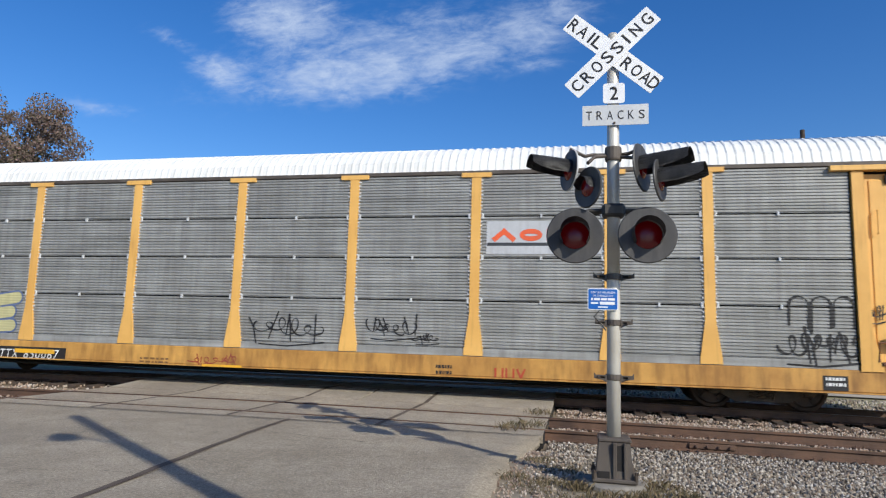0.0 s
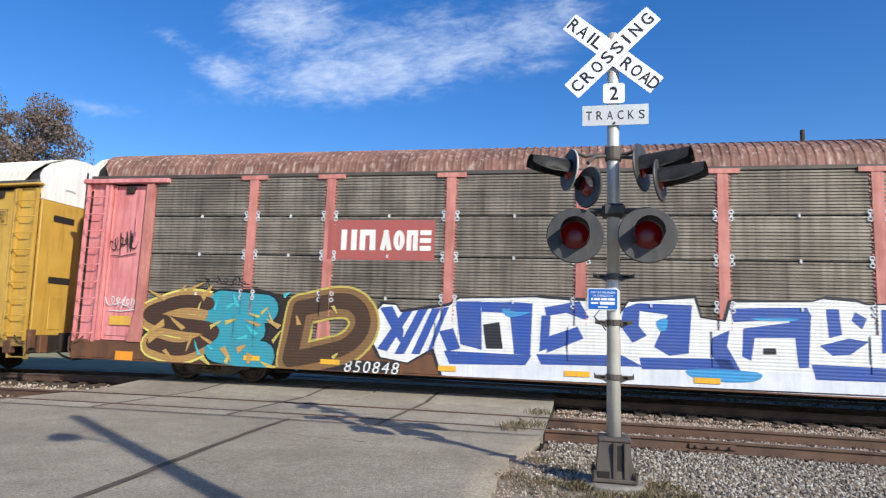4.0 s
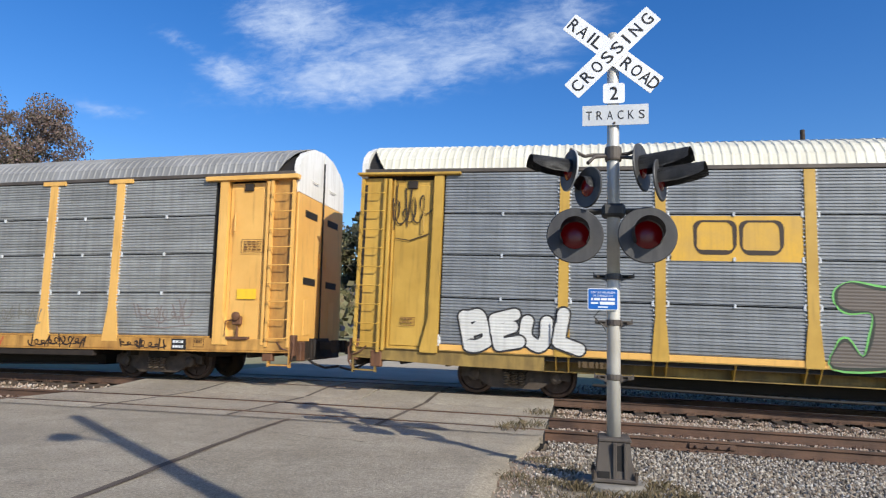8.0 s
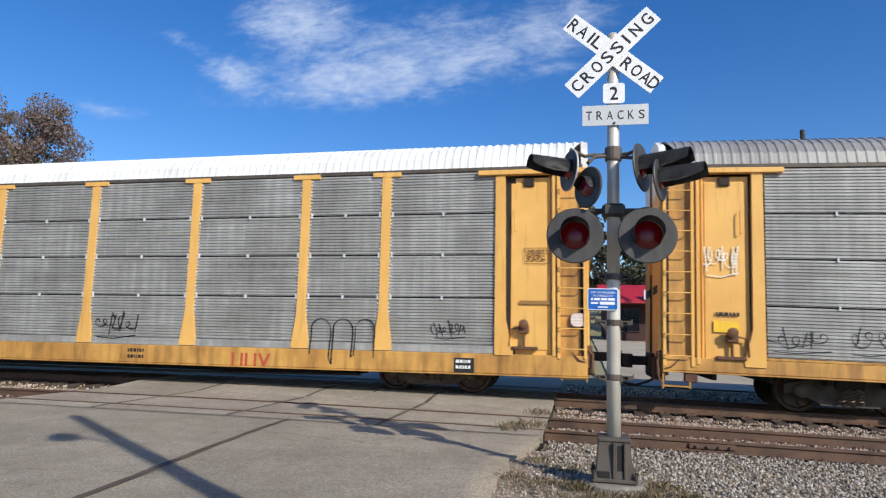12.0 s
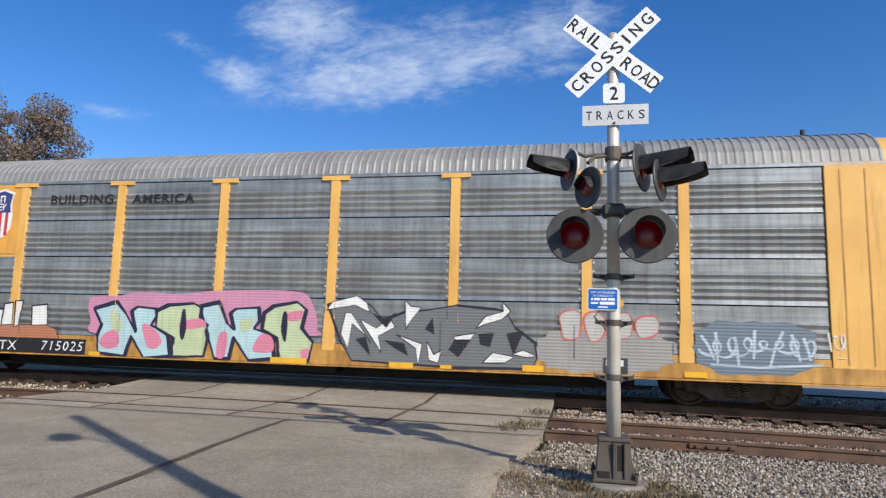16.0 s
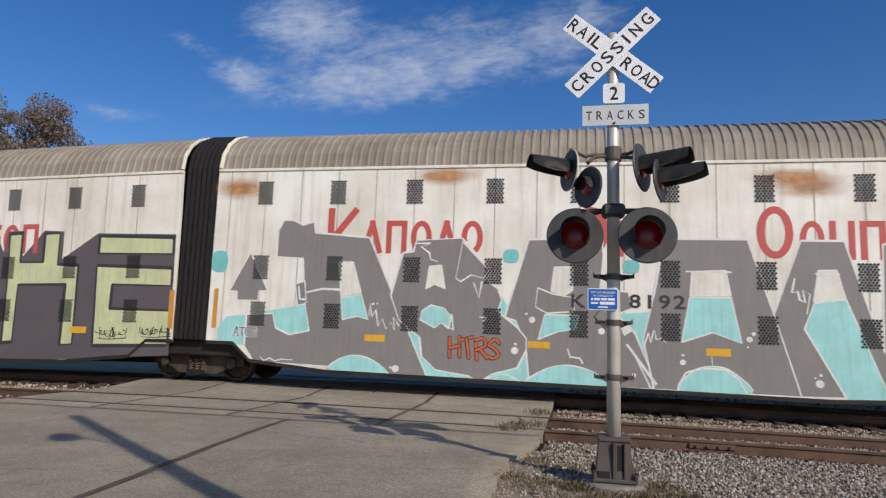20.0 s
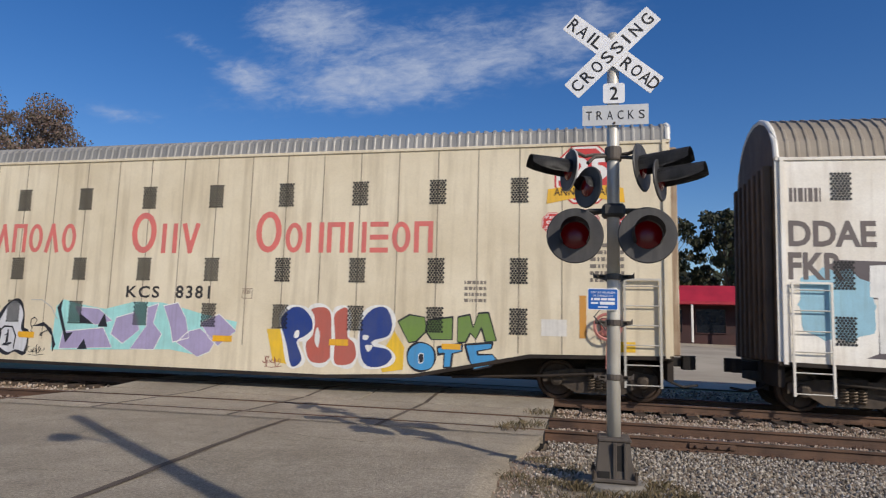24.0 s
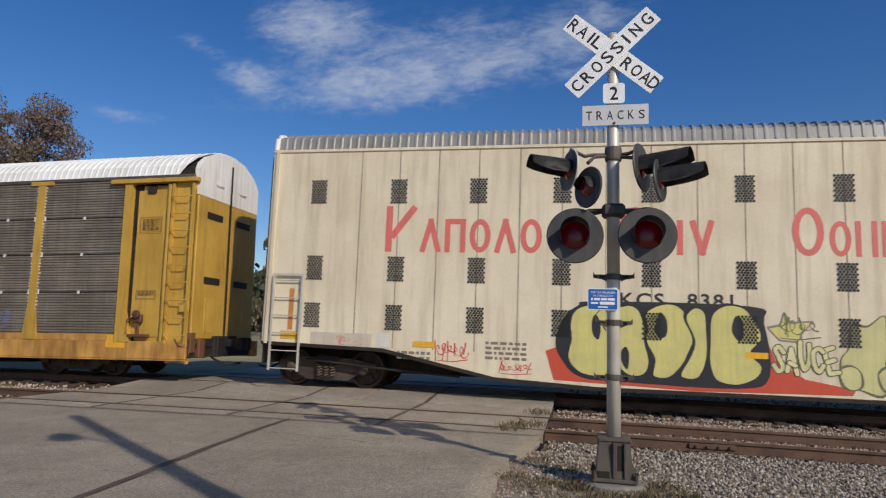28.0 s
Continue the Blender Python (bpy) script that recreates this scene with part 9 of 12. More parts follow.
tag(H_L, -8.52, -7.92, 0.98, 1.23, (206, 70, 60), 114, 0.012, 4)
tag(H_L, -4.88, -4.16, 0.52, 0.81, (206, 70, 60), 115, 0.012, 4)
patch(H_L, -7.60, -7.29, 0.98, 1.28, (226, 222, 212), 1)
patch(H_L, -9.89, -9.41, 1.06, 1.25, (232, 180, 40), 2)
patch(H_L, -9.73, -9.61, 1.28, 2.22, (196, 130, 60), 2)
fine_print(H_L, -5.15, -4.28, 0.77, 1.19, 4, (130, 116, 104))
fine_print(H_L, -7.10, -6.36, 0.69, 0.91, 2, (130, 116, 104))
patch(H_L, -9.15, -7.71, 0.90, 1.25, (206, 194, 174), 1, 'panel', 'riveted lower panel')
patch(H_L, -6.75, -6.26, 1.01, 1.13, (236, 176, 30), 9, 'reflector', 'small yellow reflector strip')
patch(H_L, 0.02, 0.43, 1.07, 1.19, (236, 176, 30), 9, 'reflector', 'small yellow reflector strip')
# drawn letters
figure(G_L, 0.37, 10.29, 0.35, 3.69, ((0.01, 0.13), (0, 0.77), (0.05, 0.77), (0.04, 1), (0.1, 1), (0.14, 0.79), (0.13, 0.99), (0.19, 0.99), (0.2, 0.75), (0.24, 0.73), (0.28, 0.55), (0.27, 1), (0.47, 0.99), (0.5, 0.83), (0.51, 0.99), (0.56, 0.99), (0.56, 0.79), (0.62, 0.99), (0.68, 0.98), (0.68, 0.77), (0.78, 0.96), (1, 0.94), (1, 0.07), (0.52, 0), (0.32, 0.01), (0.04, 0.01)), DUSK, None, 0, 1, False, 'dark plum ground of a wall painting', 'paint_patch')
figure(G_L, 0.38, 2.67, 0.82, 3.62, ((0.2, 1), (0.41, 1), (0.43, 0.74), (0.59, 0.74), (0.58, 0.99), (0.8, 0.99), (0.82, 0.72), (1, 0.71), (1, 0.01), (0.7, 0), (0.69, 0.52), (0.31, 0.52), (0.32, 0.01), (0.02, 0), (0, 0.72), (0.21, 0.73)), LIME, DUSK_EDGE, 0.045, 2.5, False, 'pale green block letter on dark')
figure(G_L, 3.10, 4.97, 0.85, 3.62, ((0, 1), (0.99, 1), (0.99, 0.7), (1, 0.02), (0.05, 0)), LIME, DUSK_EDGE, 0.045, 2.5, False, 'pale green block letter on dark')
figure(G_L, 3.56, 4.46, 1.36, 3.09, ((0, 1), (0.97, 0.98), (1, 0), (0.08, 0.02)), DUSK, DUSK_EDGE, 0.02, 4, False)
figure(G_L, 4.06, 4.36, 1.45, 2.34, ((0, 1), (0.93, 0.55), (1, 0), (0.07, 0)), LIME, None, 0, 5, False)
figure(G_L, 5.49, 7.61, 0.78, 3.61, ((0, 0.99), (0.18, 1), (0.18, 0.73), (0.5, 0.73), (0.5, 0.99), (0.71, 0.99), (0.71, 0.71), (1, 0.7), (1, 0.01), (0.83, 0), (0.84, 0.53), (0.18, 0.53), (0.17, 0.02), (0.02, 0.01), (0.02, 0.58)), LIME, DUSK_EDGE, 0.045, 2.5, False, 'pale green block letter on dark')
figure(G_L, 8.16, 10.24, 3.01, 3.49, ((0, 1), (1, 0.85), (1, 0), (0, 0.08)), LIME, DUSK_EDGE, 0.045, 2.5, False, 'pale green block letter on dark')
figure(G_L, 8.14, 10.25, 0.78, 2.75, ((0, 1), (1, 0.96), (1, 0.74), (0.23, 0.76), (0.22, 0.46), (1, 0.44), (0.99, 0.02), (0.02, 0)), LIME, DUSK_EDGE, 0.045, 2.5, False, 'pale green block letter on dark')
figure(G_L, -8.31, -0.37, 1.02, 3.10, ((0, 0.97), (0.98, 1), (1, 0.03), (0.04, 0)), DUSK, None, 0, 1, False, 'dark plum ground of a wall painting', 'paint_patch')
figure(G_L, -7.00, 0.62, 0.32, 3.05, ((0.85, 1), (0.96, 0.94), (0.96, 0.58), (0.96, 0.29), (1, 0.04), (0.65, 0.01), (0.4, 0), (0.18, 0.06), (0.01, 0.15), (0, 0.26), (0.87, 0.28)), ICE, None, 0, 0.5, False, 'pale blue sprayed ground', 'paint_patch')
figure(G_L, -7.03, -5.52, 1.24, 2.98, ((0.02, 1), (0.95, 1), (0.99, 0.63), (0.65, 0.61), (0.68, 0.39), (1, 0.38), (0.97, 0.01), (0.01, 0), (0, 0.37), (0.3, 0.39), (0.29, 0.61), (0.05, 0.61)), CHALK, None, 0, 2.5, False, 'white block letter on dark')
figure(G_L, -5.47, -3.86, 1.25, 2.98, ((0, 1), (0.97, 1), (0.98, 0.53), (0.81, 0.52), (0.99, 0.24), (1, 0.01), (0.65, 0.01), (0.4, 0.32), (0.39, 0), (0.04, 0.01)), CHALK, None, 0, 2.5, False, 'white block letter on dark')
figure(G_L, -4.84, -4.44, 2.35, 2.70, ((0, 0.91), (0.95, 1), (1, 0.06), (0.05, 0)), DUSK, None, 0, 4, False)
figure(G_L, -3.80, -2.08, 1.23, 2.99, ((0.03, 0.99), (1, 1), (0.99, 0.62), (0.72, 0.62), (0.73, 0.4), (0.99, 0.39), (0.98, 0.03), (0, 0), (0, 0.36), (0.36, 0.36), (0.35, 0.61), (0.03, 0.59)), CHALK, None, 0, 2.5, False, 'white block letter on dark')
figure(G_L, -1.94, -0.54, 1.23, 3.02, ((0.01, 0.98), (0.96, 1), (1, 0), (0, 0.02)), CHALK, None, 0, 2.5, False, 'white block letter on dark')
figure(G_L, -1.47, -1.14, 1.70, 2.43, ((0, 0.96), (0.94, 1), (1, 0.01), (0.03, 0)), DUSK, None, 0, 4, False)
figure(G_L, -9.25, -5.01, 1.09, 3.01, ((0, 1), (1, 0.95), (0.98, 0), (0.1, 0.02), (0.15, 0.07), (0.16, 0.61), (0.01, 0.61)), DUSK, None, 0, 0.8, False, 'dark plum ground of a wall painting', 'paint_patch')
figure(G_L, -8.73, -7.03, 1.23, 2.96, ((0.01, 0.97), (0.46, 1), (0.48, 0.63), (0.66, 1), (1, 1), (0.98, 0.7), (0.77, 0.44), (0.93, 0.21), (0.97, 0.01), (0.67, 0.01), (0.48, 0.28), (0.46, 0.01), (0.08, 0), (0.08, 0.61), (0, 0.62)), CHALK, None, 0, 2.5, False, 'white block letter on dark')
figure(G_L, -1.40, -0.00, 0.43, 1.04, ((0, 0.98), (0.1, 1), (0.39, 0.23), (0.7, 0), (1, 0.03), (0.84, 0.26), (0.53, 0.49), (0.26, 0.85)), STEEL, None, 0, 1.5, False, 'blue brushed band', 'paint_patch')
figure(G_L, -3.06, -2.35, 0.49, 0.67, ((0, 0.72), (0.92, 1), (1, 0), (0.03, 0)), STEEL, None, 0, 1.5, False, 'blue brushed band', 'paint_patch')
figure(G_L, -1.89, -0.74, 0.69, 0.86, ((0.05, 1), (1, 1), (0.98, 0.06), (0, 0)), STEEL, None, 0, 1.5, False, 'blue brushed band', 'paint_patch')
figure(G_R, -10.12, -0.32, 0.20, 2.17, ((0, 0.54), (0.02, 0.68), (0.07, 0.71), (0.22, 0.85), (0.26, 0.82), (0.4, 0.9), (0.68, 1), (0.71, 0.75), (1, 0.88), (1, 0), (0.55, 0), (0.3, 0.15), (0.08, 0.35), (0, 0.38)), AQUA, None, 0, 0.5, False, 'turquoise sprayed ground', 'paint_patch')
figure(G_R, -9.88, -8.92, 1.93, 3.05, ((0.48, 1), (1, 0.21), (0.77, 0.21), (0.75, 0.01), (0.22, 0), (0.2, 0.19), (0, 0.2)), GREY, CHALK, 0.012, 2, False, 'grey painted arrow')
figure(G_R, -9.41, -5.00, 0.25, 3.82, ((0.15, 0.76), (0.15, 0.93), (0.18, 1), (0.24, 1), (0.29, 0.97), (0.35, 0.99), (0.36, 0.92), (0.66, 0.89), (1, 0.01), (0.82, 0), (0.5, 0.07), (0.06, 0.08), (0, 0.18), (0, 0.38), (0.15, 0.39), (0.17, 0.3), (0.25, 0.26), (0.36, 0.29), (0.32, 0.49), (0.3, 0.75)), GREY, CHALK, 0.024, 2, False, 'grey sprayed letter edged in white')
figure(G_R, -7.20, -6.63, 2.07, 2.86, ((0, 1), (0.6, 1), (1, 0.13), (0.16, 0)), CREAM, CHALK, 0.018, 3.5, False)
figure(G_R, -7.11, -6.44, 1.56, 2.14, ((0, 0.83), (0.72, 1), (1, 0.03), (0.58, 0.14), (0.1, 0)), AQUA, CHALK, 0.018, 3.6, False)
figure(G_R, -8.24, -7.94, 1.85, 2.41, ((0, 0.87), (0.77, 1), (1, 0.11), (0.3, 0)), GREY, CHALK, 0.018, 3.6, False)
figure(G_R, -7.30, -5.86, 0.28, 0.78, ((0, 0.28), (0.13, 0.76), (0.37, 1), (0.63, 0.9), (0.87, 0.54), (1, 0), (0.63, 0.1)), AQUA, CHALK, 0.018, 3.5, True)
figure(G_R, -5.94, -2.92, 0.33, 3.43, ((0.08, 0.89), (0.16, 0.9), (0.18, 0.98), (0.52, 1), (0.68, 0.83), (0.73, 0.76), (0.7, 0.71), (0.79, 0.65), (0.82, 0.57), (0.79, 0.49), (0.93, 0.39), (1, 0.31), (1, 0.23), (0.94, 0.11), (0.76, 0.06), (0.67, 0), (0.59, 0.04), (0.36, 0.07), (0.25, 0.16), (0.23, 0.29), (0.07, 0.41), (0, 0.58)), GREY, CHALK, 0.024, 4, False, 'grey sprayed letter edged in white')
figure(G_R, -5.14, -4.71, 2.30, 2.82, ((0.12, 0.94), (0.77, 1), (1, 0), (0.42, 0.19), (0, 0)), CREAM, CHALK, 0.018, 5.5, False)
figure(G_R, -5.24, -4.55, 1.44, 1.94, ((0.04, 0.74), (0.33, 1), (0.77, 0.88), (1, 0.52), (0.93, 0), (0.68, 0.24), (0.48, 0.02), (0, 0.34)), AQUA, CHALK, 0.018, 5.5, False)
figure(G_R, -4.48, -3.76, 2.47, 3.35, ((0.18, 1), (1, 0.31), (0.86, 0.09), (0.47, 0.17), (0.15, 0), (0, 0.08)), GREY, CHALK, 0.018, 5.5, False)
figure(G_R, -3.39, -0.35, 0.34, 3.71, ((0.16, 0.91), (0.48, 0.92), (0.41, 0.93), (0.41, 0.98), (0.47, 0.96), (0.53, 0.99), (0.61, 1), (0.66, 0.95), (0.67, 0.82), (0.65, 0.61), (0.84, 0.59), (0.86, 0.49), (0.76, 0.45), (0.88, 0.34), (1, 0.08), (0.99, 0.01), (0.18, 0), (0.15, 0.25), (0.08, 0.39), (0, 0.41)), GREY, CHALK, 0.024, 2.2, False, 'grey sprayed letter edged in white')
figure(G_R, -2.42, -1.97, 2.20, 2.83, ((0.13, 0.98), (1, 1), (1, 0.21), (0.6, 0), (0, 0.19)), CREAM, CHALK, 0.018, 3.6, False)
figure(G_R, -2.74, -1.93, 1.84, 2.37, ((0.05, 1), (0.44, 0.77), (1, 0.64), (0.99, 0.09), (0.3, 0), (0, 0.23)), GREY, CHALK, 0.018, 3.8, False)
figure(G_R, -2.67, -1.85, 1.29, 1.81, ((0.15, 1), (1, 1), (0.94, 0.44), (0.46, 0.31), (0, 0)), AQUA, CHALK, 0.018, 3.7, False)
figure(G_R, -2.86, -1.24, 0.34, 0.77, ((0, 0), (0.17, 0.7), (0.41, 1), (0.64, 0.95), (0.88, 0.65), (1, 0.02)), AQUA, CHALK, 0.018, 3.6, True)
figure(G_R, -1.01, -0.78, 1.42, 1.67, ((0, 0.76), (0.65, 1), (1, 0.4), (0.35, 0)), CHALK, None, 0, 4, False)
figure(G_R, -3.82, -3.02, 0.32, 0.51, ((0, 0), (0.24, 0.79), (0.65, 1), (1, 0.05)), AQUA, CHALK, 0.018, 5.6, True)
figure(G_R, -0.55, 2.37, 0.37, 3.44, ((0.14, 1), (0.69, 1), (0.88, 0.4), (1, 0), (0.07, 0), (0, 0.32), (0.07, 0.61)), GREY, CHALK, 0.024, 4, False, 'grey sprayed letter edged in white')
figure(G_R, 0.36, 1.14, 2.28, 2.80, ((0.06, 0.94), (0.88, 1), (1, 0.02), (0, 0)), CREAM, CHALK, 0.018, 5.5, False)
figure(G_R, 0.19, 1.32, 1.34, 2.26, ((0.14, 0.99), (0.84, 1), (1, 0.02), (0.52, 0.23), (0, 0)), AQUA, CHALK, 0.018, 5.6, False)
figure(G_R, 0.16, 1.47, 0.35, 0.89, ((0, 0), (0.18, 0.78), (0.46, 1), (0.75, 0.81), (1, 0.06)), AQUA, CHALK, 0.018, 5.5, True)
figure(G_R, 1.91, 4.59, 0.38, 3.42, ((0.2, 1), (0.49, 1), (0.72, 0.29), (0.74, 0.98), (0.97, 0.99), (1, 0.02), (0.17, 0), (0, 0.51)), GREY, CHALK, 0.024, 2.2, False, 'grey sprayed letter edged in white')
figure(G_R, 2.64, 3.21, 2.21, 2.84, ((0.18, 0.98), (0.75, 1), (1, 0.14), (0, 0)), CREAM, CHALK, 0.018, 3.6, False)
figure(G_R, 2.46, 3.91, 0.36, 2.28, ((0.13, 0.95), (0.52, 1), (1, 0.02), (0.49, 0), (0, 0.69)), AQUA, CHALK, 0.018, 3.7, False)
figure(H_L, -3.88, 1.96, 0.38, 1.49, ((0, 0.6), (0.06, 0.73), (0.73, 1), (0.76, 0.61), (0.85, 0.3), (1, 0.16), (0.99, 0.06), (0.51, 0), (0.03, 0.07)), BRICK, None, 0, 0.5, False, 'red sprayed ground', 'paint_patch')
figure(H_L, -3.68, 0.45, 0.47, 2.11, ((0, 0.48), (0.04, 0.78), (0.11, 0.94), (0.2, 1), (0.92, 0.99), (0.98, 0.79), (1, 0.16), (0.86, 0), (0.33, 0.01), (0.12, 0.05), (0.03, 0.26)), INK, None, 0, 1, True, 'black shade behind bubble letters', 'paint_patch')
figure(H_L, -1.93, -0.91, 0.62, 2.10, ((0.09, 0.9), (0.35, 1), (0.7, 0.97), (0.93, 0.78), (1, 0.52), (0.83, 0.22), (0.51, 0), (0.17, 0.01), (0.22, 0.25), (0.06, 0.46), (0, 0.68)), YOLK, INK, 0.045, 2.2, True, 'yellow-green bubble letter outlined in black')
figure(H_L, -3.43, -2.44, 0.54, 2.06, ((0.05, 0.52), (0.03, 0.69), (0.15, 0.91), (0.43, 1), (0.77, 0.93), (0.92, 0.7), (0.85, 0.45), (1, 0.24), (0.91, 0.05), (0.63, 0), (0.25, 0.05), (0, 0.26)), YOLK, INK, 0.045, 3.2, True, 'yellow-green bubble letter outlined in black')
figure(H_L, -2.50, -1.77, 0.61, 2.06, ((0, 0.9), (0.3, 1), (0.67, 0.94), (0.88, 0.7), (0.85, 0.48), (1, 0.21), (0.82, 0.03), (0.38, 0), (0.11, 0.15), (0.03, 0.51)), YOLK, INK, 0.045, 3.6, True, 'yellow-green bubble letter outlined in black')
figure(H_L, -1.20, -0.67, 0.61, 2.05, ((0.17, 0.85), (0.49, 1), (0.91, 0.92), (1, 0.68), (0.94, 0.28), (0.64, 0), (0, 0.03), (0.26, 0.28), (0.49, 0.54)), YOLK, INK, 0.045, 3.4, True, 'yellow-green bubble letter outlined in black')
figure(H_L, -0.65, 0.32, 0.53, 2.10, ((0.01, 0.84), (0.27, 1), (0.69, 0.97), (0.95, 0.77), (0.99, 0.57), (0.82, 0.41), (1, 0.25), (0.89, 0.08), (0.56, 0), (0.13, 0.04), (0, 0.19), (0, 0.48)), YOLK, INK, 0.045, 4.2, True, 'yellow-green bubble letter outlined in black')
figure(H_L, -2.94, -2.76, 1.32, 1.83, ((0.33, 1), (0.83, 0.82), (1, 0.35), (0.72, 0), (0.11, 0.24), (0, 0.69)), INK, None, 0, 5.6, True, '', 'letter_opening')
figure(H_L, -2.35, -2.19, 0.74, 1.20, ((0.56, 1), (1, 0.65), (0.75, 0), (0.06, 0.35), (0, 0.78)), INK, None, 0, 5.6, True, '', 'letter_opening')
figure(H_L, -1.69, -1.46, 1.40, 1.92, ((0.39, 1), (1, 0.71), (1, 0.15), (0.43, 0), (0, 0.33)), INK, None, 0, 5.6, True, '', 'letter_opening')
figure(H_L, -0.23, -0.01, 1.40, 1.88, ((0.32, 1), (0.91, 0.83), (1, 0.31), (0.59, 0), (0, 0.4)), INK, None, 0, 5.6, True, '', 'letter_opening')
figure(H_L, 0.43, 1.25, 1.42, 1.99, ((0.37, 1), (0.5, 0.65), (1, 0.72), (0.73, 0.26), (0.71, 0), (0.26, 0.04), (0, 0.46), (0.28, 0.56)), YOLK, GREY, 0.025, 2, False, 'small pale star tag')
figure(H_L, 1.71, 2.55, 0.46, 1.98, ((0.25, 0.87), (0.58, 0.86), (0.94, 1), (0.98, 0.68), (1, 0.2), (0.82, 0), (0.37, 0.07), (0.07, 0.11), (0, 0.42), (0.19, 0.59)), PALE, MOSS, 0.026, 2, True, 'olive-yellow bubble letter')
figure(H_L, 1.69, 2.06, 0.55, 1.01, ((0, 0.8), (0.51, 1), (0.97, 0.74), (1, 0.17), (0.57, 0), (0.11, 0.2)), PALE, MOSS, 0.026, 4, True, 'olive-yellow bubble letter')
figure(H_L, 2.35, 2.68, 0.50, 1.01, ((0, 0.75), (0.48, 1), (0.91, 0.73), (1, 0.06), (0.52, 0), (0.12, 0.27)), PALE, MOSS, 0.026, 4.2, True, 'olive-yellow bubble letter')
figure(H_L, 2.52, 3.22, 0.48, 1.22, ((0, 0.97), (0.97, 1), (1, 0.42), (0.76, 0.05), (0.4, 0), (0.11, 0.23)), PALE, MOSS, 0.026, 3, True, 'olive-yellow bubble letter')
figure(H_L, 2.54, 3.20, 1.22, 2.01, ((0, 0), (0.02, 0.72), (0.24, 1), (0.67, 1), (0.89, 0.67), (1, 0.03)), LILAC, MOSS, 0.02, 2.6, False, 'lilac dome')
figure(H_L, 3.16, 3.99, 0.54, 2.02, ((0.01, 0.86), (0.3, 1), (0.59, 0.95), (0.88, 0.95), (1, 0.75), (0.82, 0.55), (0.98, 0.35), (0.9, 0.07), (0.54, 0), (0.4, 0.08), (0.18, 0), (0, 0.13), (0.08, 0.49)), PALE, MOSS, 0.026, 3.4, True, 'olive-yellow bubble letter')
figure(H_L, 3.94, 4.76, 0.52, 2.01, ((0.1, 0.8), (0.3, 1), (0.6, 0.99), (0.76, 0.85), (0.6, 0.64), (0.96, 0.46), (1, 0.22), (0.79, 0), (0.56, 0.02), (0.39, 0.13), (0.11, 0.05), (0, 0.24), (0.24, 0.48)), PALE, MOSS, 0.026, 2.2, True, 'olive-yellow bubble letter')
figure(H_L, 4.58, 5.39, 1.30, 1.99, ((0.04, 0.87), (0.32, 0.99), (0.98, 1), (1, 0.48), (0.49, 0.23), (0.4, 0), (0.15, 0.06), (0, 0.45)), PALE, MOSS, 0.026, 4.2, True, 'olive-yellow bubble letter')
figure(H_L, 4.75, 5.50, 0.50, 1.31, ((0, 0.58), (0.24, 0.98), (0.73, 1), (1, 0.6), (0.92, 0.16), (0.67, 0), (0.4, 0.27), (0.21, 0.01), (0.03, 0.21)), PALE, MOSS, 0.026, 3.2, True, 'olive-yellow bubble letter')
figure(H_L, 5.12, 5.23, 0.87, 1.19, ((0, 0.87), (0.73, 1), (1, 0.19), (0.27, 0)), RUSTY, None, 0, 5, True, '', 'letter_opening')
figure(H_L, 5.51, 6.03, 0.66, 1.23, ((0, 0.68), (0.58, 1), (1, 0.61), (0.88, 0.12), (0.29, 0)), PALE, MOSS, 0.026, 2.4, True, 'olive-yellow bubble letter')
figure(H_L, 5.82, 6.54, 1.32, 2.05, ((0, 0.86), (0.54, 1), (0.94, 0.75), (1, 0.38), (0.68, 0.07), (0.07, 0)), PALE, MOSS, 0.026, 2, True, 'olive-yellow bubble letter')
figure(H_L, 5.92, 6.61, 0.65, 1.30, ((0, 0.97), (1, 1), (0.94, 0.11), (0.28, 0), (0.59, 0.75), (0.06, 0.77)), PALE, MOSS, 0.024, 3, False, 'olive-yellow angular letter')
figure(H_L, 6.54, 7.22, 1.42, 1.97, ((0, 0.98), (1, 1), (0.88, 0.4), (0.47, 0), (0.24, 0.38)), PALE, MOSS, 0.024, 3, False, 'olive-yellow angular letter')
figure(H_L, 6.62, 7.35, 0.49, 1.30, ((0, 0.67), (0.33, 1), (0.78, 0.95), (1, 0.57), (0.93, 0.21), (0.53, 0), (0.1, 0.15)), PALE, MOSS, 0.026, 3.6, True, 'olive-yellow bubble letter')
figure(H_L, 6.86, 7.05, 0.77, 1.11, ((0, 0.97), (1, 1), (0.95, 0), (0, 0)), CHALK, MOSS, 0.02, 5.4, False, '', 'letter_opening')
figure(H_L, 7.36, 10.39, 0.50, 1.84, ((0, 0.88), (0.23, 0.96), (0.6, 0.94), (0.82, 1), (0.99, 0.7), (1, 0.23), (0.69, 0.17), (0.55, 0.03), (0.03, 0)), (222, 172, 84), None, 0, 0.6, False, 'ochre ground of orange letters', 'paint_patch')
figure(H_L, 7.43, 8.11, 0.60, 1.72, ((0, 0.94), (0.44, 1), (0.82, 0.78), (1, 0.34), (0.87, 0.18), (0.44, 0.11), (0.01, 0), (0.26, 0.42), (0.06, 0.63)), AMBER, RUSSET, 0.03, 2, True, 'orange and yellow bubble letter')
figure(H_L, 7.88, 8.42, 0.77, 1.68, ((0, 0.84), (0.46, 1), (0.96, 0.87), (1, 0.48), (0.8, 0), (0.56, 0.05), (0.46, 0.35), (0.19, 0.56)), AMBER, RUSSET, 0.03, 3, True, 'orange and yellow bubble letter')
